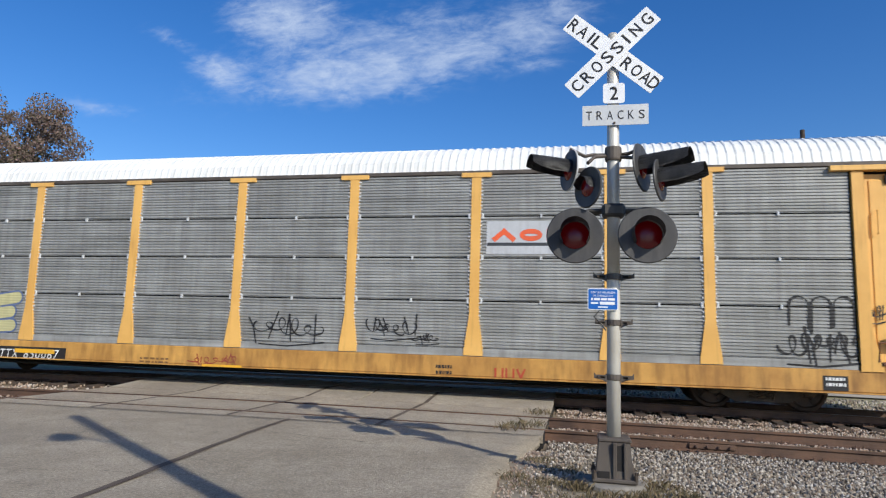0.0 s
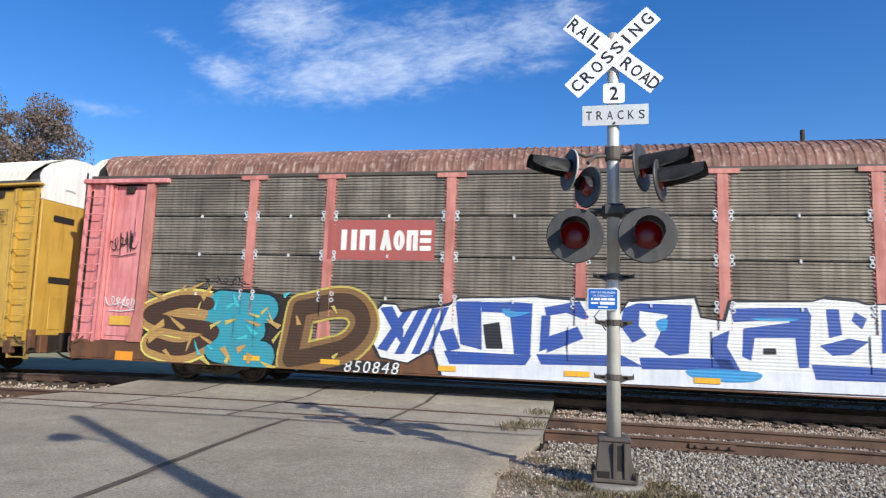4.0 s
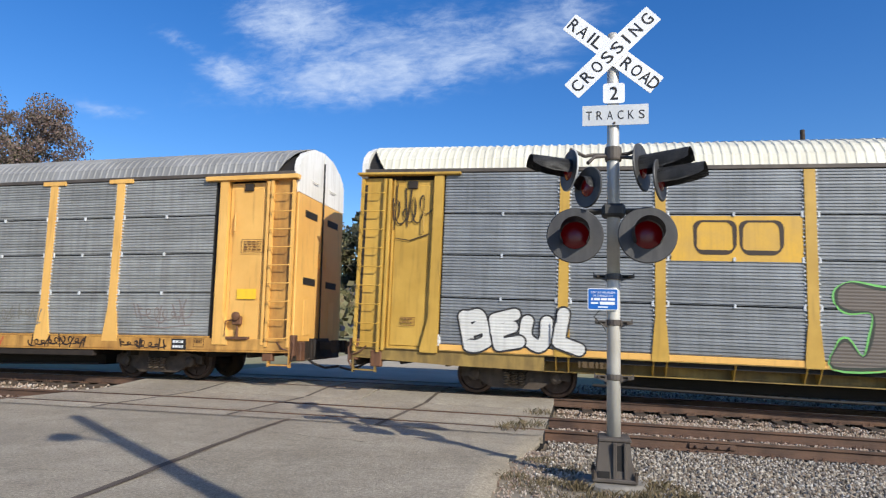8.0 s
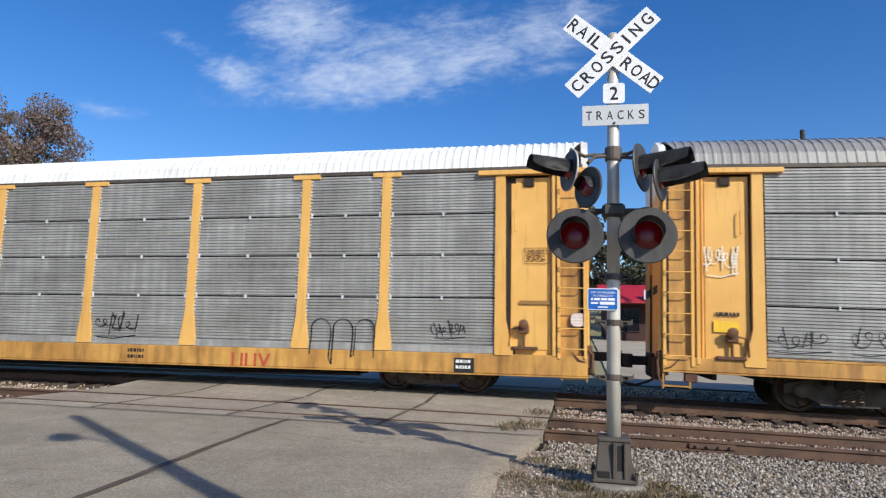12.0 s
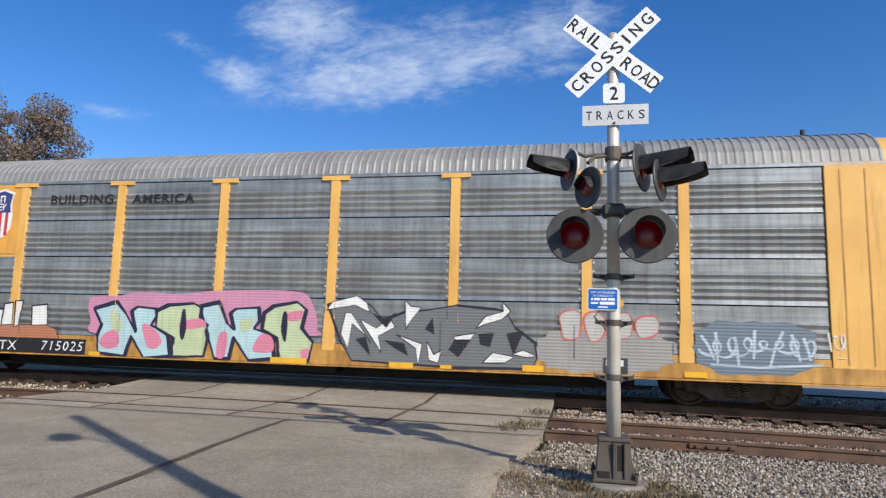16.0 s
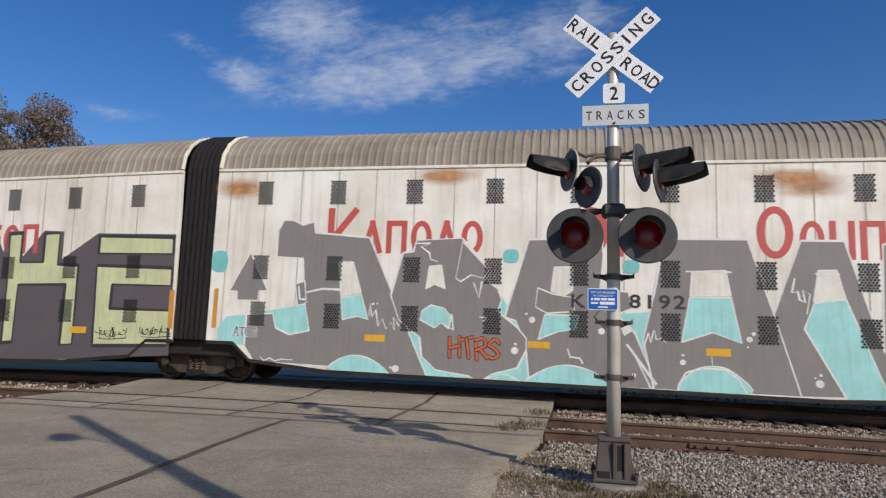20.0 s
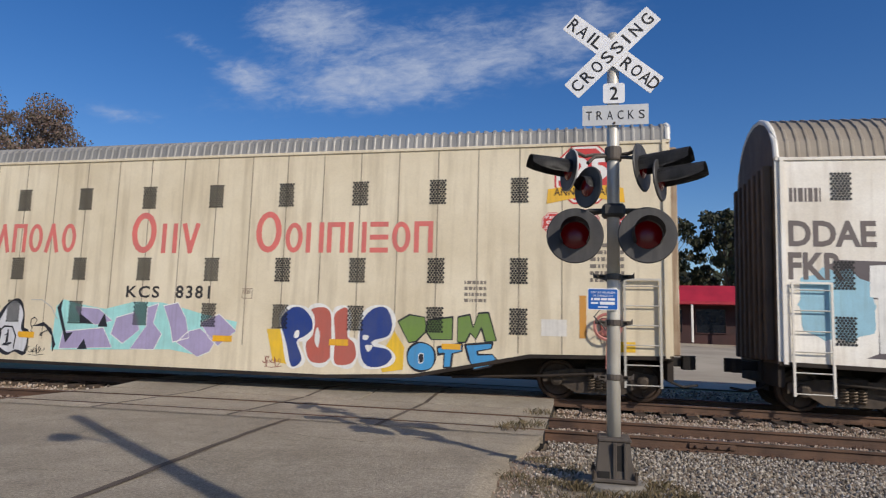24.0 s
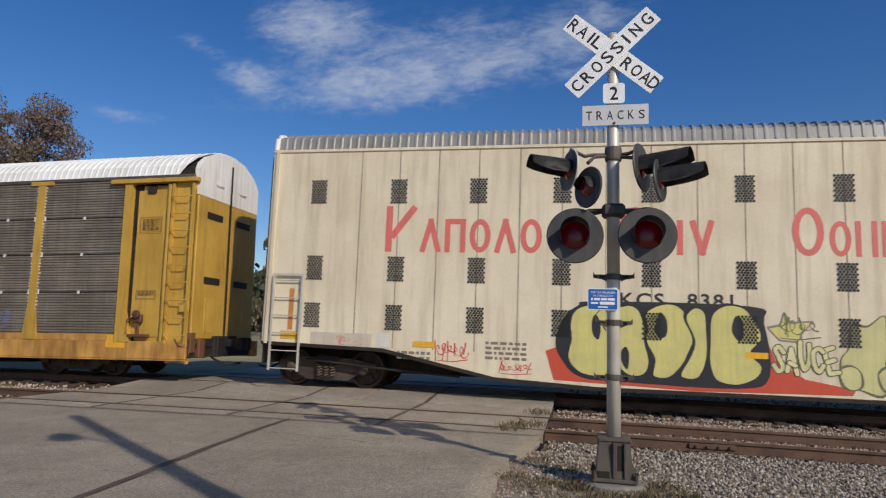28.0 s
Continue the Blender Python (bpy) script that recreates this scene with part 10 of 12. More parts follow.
figure(H_L, 8.34, 9.09, 0.53, 1.66, ((0.11, 0.8), (0.37, 1), (0.64, 0.9), (0.72, 0.52), (1, 0.26), (0.96, 0.09), (0.52, 0.02), (0, 0), (0.2, 0.31), (0.17, 0.6)), AMBER, RUSSET, 0.03, 2, True, 'orange and yellow bubble letter')
figure(H_L, 8.95, 9.45, 0.80, 1.65, ((0, 0.82), (0.56, 0.99), (0.98, 1), (1, 0.53), (0.84, 0.2), (0.44, 0), (0.16, 0.25)), AMBER, RUSSET, 0.03, 3.2, True, 'orange and yellow bubble letter')
figure(H_L, 9.35, 9.98, 0.84, 1.69, ((0.21, 0.93), (0.6, 1), (0.76, 0.75), (0.51, 0.48), (0.98, 0.19), (1, 0), (0.32, 0.04), (0, 0.15)), AMBER, RUSSET, 0.03, 2.2, True, 'orange and yellow bubble letter')
figure(H_L, 9.81, 10.29, 0.81, 1.53, ((0, 0.92), (0.54, 1), (0.98, 0.85), (0.79, 0.5), (1, 0), (0.6, 0.04), (0.25, 0.33)), AMBER, RUSSET, 0.03, 3.4, True, 'orange and yellow bubble letter')
figure(H_L, 7.62, 7.81, 1.50, 1.61, ((0, 1), (1, 0.82), (0.68, 0)), CHALK, None, 0, 5, True, '', 'letter_highlight')
figure(H_L, 8.04, 8.27, 1.47, 1.58, ((0, 1), (1, 0.64), (0.48, 0)), CHALK, None, 0, 5, True, '', 'letter_highlight')
figure(H_L, 8.56, 8.73, 1.44, 1.55, ((0, 1), (1, 0.82), (0.35, 0)), CHALK, None, 0, 5, True, '', 'letter_highlight')
figure(H_L, 9.20, 9.38, 1.46, 1.56, ((0, 1), (1, 0.9), (0.28, 0)), CHALK, None, 0, 5, True, '', 'letter_highlight')
figure(H_L, 9.58, 9.72, 1.49, 1.60, ((0, 1), (1, 0.82), (0.29, 0)), CHALK, None, 0, 5, True, '', 'letter_highlight')
figure(H_R, -9.74, -8.88, 0.99, 1.37, ((0, 0.61), (0.36, 0.95), (0.73, 1), (1, 0.61), (0.79, 0), (0.38, 0.03)), SILV, INK, 0.05, 2, True, 'silver bubble letter outlined in black')
figure(H_R, -8.96, -8.02, 0.64, 1.80, ((0, 0.81), (0.16, 1), (0.46, 0.98), (0.62, 0.72), (0.87, 0.64), (1, 0.44), (0.9, 0.15), (0.63, 0), (0.28, 0.01), (0.01, 0.22), (0.05, 0.48)), SILV, INK, 0.05, 3, True, 'silver bubble letter outlined in black')
figure(H_R, -8.12, -7.28, 0.62, 1.86, ((0, 0.71), (0.27, 0.97), (0.67, 1), (0.92, 0.78), (1, 0.44), (0.83, 0.08), (0.49, 0), (0.18, 0.09), (0.06, 0.35)), SILV, INK, 0.05, 2.2, True, 'silver bubble letter outlined in black')
figure(H_R, -7.25, -6.25, 0.57, 1.83, ((0.03, 0.71), (0.19, 0.98), (0.42, 0.83), (0.66, 0.56), (0.82, 1), (1, 0.9), (0.96, 0.5), (0.85, 0.11), (0.72, 0.25), (0.48, 0), (0.19, 0.04), (0, 0.22)), SILV, INK, 0.05, 3.2, True, 'silver bubble letter outlined in black')
figure(H_R, -6.41, -5.73, 0.53, 1.68, ((0.01, 1), (0.35, 0.88), (0.6, 0.64), (1, 0.54), (1, 0.29), (0.63, 0), (0.26, 0.1), (0, 0.42)), SILV, INK, 0.05, 4.4, True, 'silver bubble letter outlined in black')
figure(H_R, -5.81, -4.87, 0.56, 1.90, ((0, 0.58), (0.19, 0.86), (0.45, 1), (0.67, 0.96), (0.81, 0.74), (0.81, 0.47), (1, 0.41), (0.95, 0.03), (0.64, 0.06), (0.41, 0), (0.17, 0.07), (0.01, 0.26)), SILV, INK, 0.05, 2.4, True, 'silver bubble letter outlined in black')
figure(H_R, -7.87, -7.54, 1.14, 1.40, ((0, 0.92), (1, 1), (0.97, 0.81), (0.58, 0.77), (0.52, 0), (0.36, 0), (0.39, 0.77), (0, 0.73)), INK, None, 0, 6.5, False, '', 'letter_detail')
figure(H_R, -8.54, -8.47, 0.86, 1.04, ((0.29, 0.94), (1, 1), (0.71, 0), (0, 0)), INK, None, 0, 6.5, False, '', 'letter_detail')
figure(H_R, -5.49, -5.44, 0.84, 1.16, ((0, 1), (1, 1), (1, 0.03), (0, 0)), INK, None, 0, 6.5, False, '', 'letter_detail')
figure(H_R, -5.58, -5.33, 0.77, 0.85, ((0, 0.62), (1, 1), (1, 0.38), (0, 0)), INK, None, 0, 6.5, False, '', 'letter_detail')
figure(H_R, -4.17, 0.84, 0.67, 1.94, ((0, 0.02), (0.01, 0.86), (0.05, 1), (0.15, 0.91), (0.29, 0.83), (0.45, 0.98), (0.6, 0.97), (0.69, 0.9), (0.81, 0.78), (1, 0.64), (0.99, 0.43), (0.89, 0.28), (0.83, 0), (0.66, 0.1), (0.33, 0.06)), AQUA, None, 0, 0.6, False, 'turquoise sprayed ground', 'paint_patch')
figure(H_R, -3.58, -2.49, 1.33, 1.77, ((0, 1), (0.63, 0.91), (1, 0.25), (0.58, 0), (0.16, 0.43)), LILAC, CHALK, 0.012, 2, False, 'lilac wildstyle letter')
figure(H_R, -3.93, -2.44, 0.73, 1.27, ((0.04, 0.78), (0.81, 1), (1, 0.13), (0, 0)), LILAC, CHALK, 0.012, 2, False, 'lilac wildstyle letter')
figure(H_R, -1.94, -1.11, 0.78, 1.88, ((0.47, 0.91), (0.83, 1), (0.7, 0.57), (1, 0.34), (0.78, 0), (0, 0), (0.47, 0.5)), LILAC, CHALK, 0.012, 2, False, 'lilac wildstyle letter')
figure(H_R, -1.11, -0.38, 0.97, 1.91, ((0, 0.91), (0.52, 1), (0.84, 0.61), (1, 0.12), (0.42, 0), (0.29, 0.4)), LILAC, CHALK, 0.012, 2, False, 'lilac wildstyle letter')
figure(H_R, -0.70, 0.32, 0.65, 1.31, ((0, 0.48), (0.28, 0.88), (0.58, 1), (1, 0.56), (0.86, 0.18), (0.56, 0)), LILAC, CHALK, 0.012, 2, False, 'lilac wildstyle letter')
figure(H_R, -0.11, 0.83, 0.91, 1.66, ((0, 0.71), (0.51, 1), (1, 0.49), (0.53, 0), (0.27, 0.25)), LILAC, CHALK, 0.012, 2, False, 'lilac wildstyle letter')
figure(H_R, -2.50, -1.72, 0.90, 1.66, ((0.15, 0.82), (0.79, 1), (1, 0.45), (0.44, 0), (0, 0.29)), LILAC, CHALK, 0.012, 2, False, 'lilac wildstyle letter')
figure(H_R, -4.09, -3.57, 0.88, 1.97, ((0.29, 1), (0, 0.78), (0.63, 0), (1, 0.24), (0.63, 0.21), (0.23, 0.74)), INK, None, 0, 4, False, '', 'letter_outline')
figure(H_R, -4.77, -4.04, 0.64, 1.37, ((0, 0.85), (0.45, 1), (0.78, 0.78), (1, 0.25), (0.9, 0), (0.81, 0.55), (0.49, 0.86)), INK, None, 0, 4, False, '', 'letter_outline')
figure(H_R, -3.41, -3.01, 1.35, 1.60, ((0, 1), (1, 0), (0, 0.04)), INK, None, 0, 4, False, '', 'letter_outline')
figure(H_R, -2.89, -2.61, 1.29, 1.63, ((0.61, 1), (1, 0), (0, 0)), INK, None, 0, 4, False, '', 'letter_outline')
figure(H_R, -3.41, -3.13, 0.73, 0.99, ((0.61, 1), (1, 0.04), (0, 0)), INK, None, 0, 4, False, '', 'letter_outline')
figure(H_R, 1.60, 2.15, 0.56, 1.35, ((0, 0.99), (0.69, 1), (1, 0), (0.35, 0.06)), AMBER, None, 0, 0.6, False, 'yellow sprayed ground', 'paint_patch')
figure(H_R, 4.29, 4.89, 0.46, 1.36, ((0.62, 1), (1, 0.62), (0.97, 0.08), (0.2, 0), (0, 0.28)), AMBER, None, 0, 0.6, False, 'yellow sprayed ground', 'paint_patch')
figure(H_R, 2.54, 3.23, 0.56, 1.90, ((0.13, 0.93), (0.58, 1), (0.91, 0.87), (1, 0.52), (0.94, 0.13), (0.62, 0), (0.19, 0.07), (0, 0.37), (0.28, 0.56)), BRICKY, CHALK, 0.05, 2, True, 'navy and brick-red bubble letter edged in white')
figure(H_R, 1.92, 2.74, 0.52, 1.86, ((0, 0.78), (0.26, 0.99), (0.65, 1), (0.95, 0.86), (1, 0.63), (0.78, 0.47), (0.56, 0.4), (0.76, 0.13), (0.61, 0), (0.34, 0.01), (0.16, 0.4)), NAVY, CHALK, 0.05, 3.5, True, 'navy and brick-red bubble letter edged in white')
figure(H_R, 3.22, 3.81, 0.55, 1.87, ((0, 0.89), (0.27, 1), (0.58, 0.98), (0.66, 0.73), (0.63, 0.51), (0.93, 0.42), (1, 0.2), (0.81, 0.03), (0.41, 0), (0.03, 0.09), (0.02, 0.54)), BRICKY, CHALK, 0.05, 3.7, True, 'navy and brick-red bubble letter edged in white')
figure(H_R, 3.86, 4.66, 0.55, 1.89, ((0, 0.75), (0.3, 0.98), (0.75, 1), (0.97, 0.78), (0.85, 0.52), (0.39, 0.4), (0.82, 0.32), (1, 0.17), (0.76, 0.03), (0.24, 0), (0, 0.19)), NAVY, CHALK, 0.05, 2.2, True, 'navy and brick-red bubble letter edged in white')
figure(H_R, 2.29, 2.40, 1.16, 1.32, ((0.18, 0.88), (1, 1), (1, 0.12), (0, 0)), CHALK, None, 0, 6, True, '', 'letter_opening')
figure(H_R, 2.79, 2.91, 0.95, 1.40, ((0.33, 1), (1, 0.67), (0.75, 0), (0, 0.36)), CHALK, None, 0, 6, True, '', 'letter_opening')
figure(H_R, 3.93, 4.07, 1.15, 1.26, ((0.14, 1), (1, 0.82), (0.64, 0), (0, 0.18)), CHALK, None, 0, 6, True, '', 'letter_opening')
figure(H_R, 3.99, 4.17, 0.89, 1.03, ((0, 1), (1, 1), (0.44, 0)), CHALK, None, 0, 6, True, '', 'letter_opening')
figure(H_R, 4.73, 5.39, 1.12, 1.73, ((0, 0.75), (0.39, 1), (0.91, 0.92), (1, 0.44), (0.65, 0.05), (0.39, 0)), LEAF, INK, 0.02, 2, False, 'green block letter')
figure(H_R, 5.36, 5.96, 1.20, 1.70, ((0.08, 0.84), (1, 1), (1, 0.02), (0.23, 0), (0, 0.38)), LEAF, INK, 0.02, 2, False, 'green block letter')
figure(H_R, 6.07, 6.92, 1.16, 1.81, ((0, 0.83), (0.31, 0.92), (0.4, 0.49), (0.53, 0.97), (0.79, 1), (1, 0.08), (0.72, 0.03), (0.61, 0.49), (0.48, 0.11), (0.33, 0.31), (0.22, 0), (0, 0)), LEAF, INK, 0.02, 2, False, 'green block letter')
figure(H_R, 4.99, 5.59, 0.52, 1.13, ((0, 0.74), (0.38, 1), (0.85, 0.87), (1, 0.49), (0.85, 0.11), (0.38, 0), (0, 0.26)), SKYB, INK, 0.025, 3.5, True, 'blue block letter')
figure(H_R, 5.22, 5.33, 0.69, 0.89, ((0, 0.85), (0.91, 1), (1, 0.2), (0.18, 0)), INK, CHALK, 0.012, 5, True, '', 'letter_opening')
figure(H_R, 5.63, 6.18, 0.61, 1.13, ((0, 0.83), (1, 1), (1, 0.69), (0.62, 0.58), (0.56, 0.02), (0.27, 0), (0.29, 0.58), (0.04, 0.52)), SKYB, INK, 0.025, 3.4, False, 'blue block letter')
figure(H_R, 6.24, 6.93, 0.59, 1.17, ((0, 0.9), (0.87, 1), (0.83, 0.78), (0.39, 0.67), (0.41, 0.55), (0.86, 0.57), (1, 0.4), (0.78, 0.14), (0.3, 0), (0.14, 0.34)), SKYB, INK, 0.025, 3.4, False, 'blue block letter')
figure(B_CAR, -5.94, 4.84, 0.42, 2.30, ((0, 0.69), (0.02, 0.82), (0.05, 0.81), (0.06, 0.73), (0.16, 0.82), (0.18, 0.9), (0.34, 0.94), (0.45, 0.91), (0.49, 0.74), (0.51, 0.92), (0.63, 0.98), (0.64, 0.76), (0.68, 0.73), (0.69, 0.94), (0.83, 0.96), (0.85, 1), (0.9, 0.98), (0.92, 0.94), (0.99, 0.95), (1, 0.2), (0.99, 0.03), (0.15, 0), (0.13, 0.3), (0.08, 0.13), (0.02, 0.18), (0, 0.36)), CHALK, INK, 0.035, 0.6, False, 'white ground of a blue wall painting', 'paint_patch')
figure(B_CAR, -5.77, -5.20, 1.04, 1.89, ((0, 0.96), (0.51, 1), (1, 0.4), (0.96, 0), (0.6, 0.32)), ROYAL, None, 0, 2.4, False, 'royal-blue letter stroke')
figure(B_CAR, -5.79, -5.02, 0.90, 1.80, ((0.71, 0.97), (1, 1), (0.3, 0), (0, 0.06)), ROYAL, None, 0, 2.4, False, 'royal-blue letter stroke')
figure(B_CAR, -5.39, -4.67, 0.85, 1.86, ((0.69, 0.97), (1, 1), (0.31, 0.01), (0, 0)), ROYAL, None, 0, 2.4, False, 'royal-blue letter stroke')
figure(B_CAR, -5.01, -4.39, 0.87, 1.88, ((0.69, 0.99), (1, 1), (0.31, 0), (0, 0)), ROYAL, None, 0, 2.4, False, 'royal-blue letter stroke')
figure(B_CAR, -4.66, -4.20, 0.90, 1.91, ((0.72, 0.99), (1, 1), (0.3, 0.14), (0, 0)), ROYAL, None, 0, 2.4, False, 'royal-blue letter stroke')
figure(B_CAR, -4.07, -3.46, 1.02, 2.05, ((0, 0.99), (0.93, 1), (1, 0), (0.23, 0.1)), ROYAL, None, 0, 2.4, False, 'royal-blue letter stroke')
figure(B_CAR, -3.50, -2.89, 1.82, 2.05, ((0, 0.96), (0.97, 1), (1, 0), (0.03, 0.04)), ROYAL, None, 0, 2.4, False, 'royal-blue letter stroke')
figure(B_CAR, -2.91, -2.40, 0.95, 2.06, ((0, 1), (1, 0.98), (0.94, 0), (0.27, 0.01)), ROYAL, None, 0, 2.4, False, 'royal-blue letter stroke')
figure(B_CAR, -4.28, -2.40, 0.69, 0.97, ((0, 1), (1, 0.93), (0.93, 0.18), (0.07, 0)), ROYAL, None, 0, 2.4, False, 'royal-blue letter stroke')
figure(B_CAR, -4.40, -3.93, 0.95, 1.46, ((0, 0.84), (0.66, 1), (1, 0.16), (0.43, 0)), ROYAL, None, 0, 2.4, False, 'royal-blue letter stroke')
figure(B_CAR, -2.15, -1.23, 1.73, 2.11, ((0, 0.61), (0.78, 1), (1, 0.11), (0.9, 0), (0.49, 0.34), (0.04, 0.13)), ROYAL, None, 0, 2.4, False, 'royal-blue letter stroke')
figure(B_CAR, -2.25, -2.02, 1.03, 1.79, ((0.17, 1), (1, 0.99), (0.87, 0.11), (0, 0)), ROYAL, None, 0, 2.4, False, 'royal-blue letter stroke')
figure(B_CAR, -2.10, -1.34, 1.01, 1.58, ((0.09, 0.63), (0.84, 1), (1, 0.58), (0, 0)), ROYAL, None, 0, 2.4, False, 'royal-blue letter stroke')
figure(B_CAR, -2.31, -0.16, 0.77, 1.03, ((0, 0.81), (0.81, 1), (1, 0.19), (0.05, 0)), ROYAL, None, 0, 2.4, False, 'royal-blue letter stroke')
figure(B_CAR, -0.60, 0.79, 1.06, 2.10, ((0.04, 0.89), (0.24, 1), (1, 0.99), (0.95, 0.06), (0.68, 0), (0.47, 0.16), (0.67, 0.79), (0.27, 0.85), (0.26, 0.55), (0.37, 0.37), (0.17, 0.22), (0, 0.54)), ROYAL, None, 0, 2.4, False, 'royal-blue letter stroke')
figure(B_CAR, -0.23, 1.61, 0.77, 1.05, ((0, 0.82), (0.91, 1), (1, 0.21), (0.02, 0)), ROYAL, None, 0, 2.4, False, 'royal-blue letter stroke')
figure(B_CAR, 1.49, 2.98, 0.93, 2.10, ((0, 0.95), (0.95, 1), (1, 0.87), (0.95, 0.01), (0.83, 0), (0.8, 0.49), (0.31, 0.47), (0.26, 0.09), (0.15, 0.15), (0.17, 0.62), (0.74, 0.74), (0.74, 0.8), (0.05, 0.72)), ROYAL, None, 0, 2.4, False, 'royal-blue letter stroke')
figure(B_CAR, 1.13, 1.69, 0.80, 1.61, ((0.04, 0.8), (0.63, 1), (0.54, 0.6), (1, 0), (0.34, 0.02), (0, 0.41)), ROYAL, None, 0, 2.4, False, 'royal-blue letter stroke')
figure(B_CAR, 3.24, 3.51, 1.52, 2.08, ((0, 1), (0.85, 1), (1, 0.13), (0.15, 0)), ROYAL, None, 0, 2.4, False, 'royal-blue letter stroke')
figure(B_CAR, 3.68, 3.95, 1.71, 2.04, ((0.26, 1), (1, 0.61), (0.67, 0), (0, 0.48)), ROYAL, None, 0, 2.4, False, 'royal-blue letter stroke')
figure(B_CAR, 4.17, 4.50, 1.27, 2.10, ((0.06, 1), (1, 0.98), (0.97, 0.04), (0, 0)), ROYAL, None, 0, 2.4, False, 'royal-blue letter stroke')
figure(B_CAR, 3.11, 3.97, 1.19, 1.53, ((0, 0.53), (0.6, 1), (1, 0.85), (0.62, 0.09), (0.26, 0)), ROYAL, None, 0, 2.4, False, 'royal-blue letter stroke')
figure(B_CAR, 4.52, 4.81, 0.76, 1.92, ((0.14, 0.97), (0.86, 1), (1, 0), (0, 0.04)), ROYAL, None, 0, 2.4, False, 'royal-blue letter stroke')
figure(B_CAR, 2.95, 4.55, 0.72, 1.01, ((0, 1), (0.98, 0.93), (1, 0.07), (0.04, 0)), ROYAL, None, 0, 2.4, False, 'royal-blue letter stroke')
figure(B_CAR, -3.45, -3.01, 1.05, 1.62, ((0, 0.89), (0.8, 1), (1, 0.02), (0.18, 0)), INK, None, 0, 3, False, '', 'letter_opening')
figure(B_CAR, 2.10, 2.34, 1.16, 1.29, ((0, 0.92), (0.96, 1), (1, 0.08), (0, 0)), INK, None, 0, 3, False, '', 'letter_opening')
figure(B_CAR, -3.05, -2.44, 1.73, 1.91, ((0, 1), (0.51, 0.67), (1, 0.67), (0.26, 0)), SKYB, None, 0, 3, True, '', 'letter_highlight')
figure(B_CAR, 0.10, 0.31, 1.56, 1.80, ((0, 0.75), (1, 1), (0.9, 0.08), (0.29, 0)), SKYB, None, 0, 3, True, '', 'letter_highlight')
figure(B_CAR, 1.94, 2.73, 1.82, 1.88, ((0, 0.83), (1, 1), (0.84, 0.17), (0.16, 0)), SKYB, None, 0, 3, True, '', 'letter_highlight')
figure(B_CAR, 0.71, 1.98, 0.61, 0.81, ((0, 1), (1, 1), (0.91, 0.05), (0.17, 0)), SKYB, None, 0, 3, True, '', 'letter_highlight')
figure(B_CAR, 4.77, 10.58, 0.48, 2.26, ((0.02, 0.04), (0, 0.81), (0.01, 0.94), (0.09, 0.97), (0.18, 0.92), (0.2, 0.72), (0.23, 0.93), (0.25, 0.98), (0.34, 1), (0.37, 0.93), (0.47, 0.88), (0.48, 0.97), (0.62, 0.98), (0.67, 0.94), (0.73, 0.92), (0.85, 0.93), (1, 0.56), (0.92, 0.04), (0.67, 0), (0.28, 0.03)), INK, BONE, 0.022, 0.6, False, 'black ground of a teal wall painting', 'paint_patch')
figure(B_CAR, 5.27, 5.45, 1.40, 2.17, ((0, 0.99), (1, 1), (0.94, 0), (0.17, 0)), TEAL, BONE, 0.008, 2.4, False, 'teal letter stroke')
figure(B_CAR, 5.30, 6.10, 0.64, 1.42, ((0, 0.94), (0.19, 1), (1, 0.22), (0.91, 0), (0.68, 0.23)), TEAL, BONE, 0.008, 2.4, False, 'teal letter stroke')
figure(B_CAR, 5.83, 6.30, 1.35, 2.19, ((0.64, 0.79), (0.87, 1), (1, 0.3), (0.13, 0), (0, 0.07), (0.64, 0.33)), TEAL, BONE, 0.008, 2.4, False, 'teal letter stroke')
figure(B_CAR, 5.89, 6.72, 0.78, 1.33, ((0, 1), (0.49, 0.75), (1, 0.22), (0.92, 0), (0.49, 0.27)), TEAL, BONE, 0.008, 2.4, False, 'teal letter stroke')
figure(B_CAR, 6.25, 6.58, 1.12, 1.92, ((0.7, 1), (0.94, 1), (1, 0.39), (0.15, 0), (0, 0.11), (0.7, 0.39)), TEAL, BONE, 0.008, 2.4, False, 'teal letter stroke')
figure(B_CAR, 6.54, 6.67, 0.45, 0.85, ((0, 1), (1, 0.88), (1, 0), (0.15, 0)), TEAL, BONE, 0.008, 2.4, False, 'teal letter stroke')
figure(B_CAR, 7.34, 8.22, 1.06, 1.54, ((0, 1), (1, 0.81), (0.11, 0), (0.06, 0.25), (0.69, 0.73), (0.06, 0.77)), TEAL, BONE, 0.008, 2.4, False, 'teal letter stroke')
figure(B_CAR, 8.05, 8.58, 0.84, 2.00, ((0.75, 1), (1, 1), (0.98, 0.2), (0.72, 0.09), (0.11, 0), (0, 0.09), (0.74, 0.36)), TEAL, BONE, 0.008, 2.4, False, 'teal letter stroke')
figure(B_CAR, 8.87, 9.05, 1.32, 1.86, ((0.06, 0.94), (1, 1), (0.39, 0), (0, 0.07)), TEAL, BONE, 0.008, 2.4, False, 'teal letter stroke')
figure(B_CAR, 8.87, 9.61, 1.11, 1.32, ((0.09, 1), (0.28, 0.38), (1, 0.57), (0.95, 0), (0, 0)), TEAL, BONE, 0.008, 2.4, False, 'teal letter stroke')
figure(B_CAR, 9.52, 10.08, 0.88, 1.79, ((0, 1), (1, 0.53), (0.43, 0), (0.07, 0.21), (0.36, 0.32), (0.61, 0.51), (0.09, 0.69)), TEAL, BONE, 0.008, 2.4, False, 'teal letter stroke')
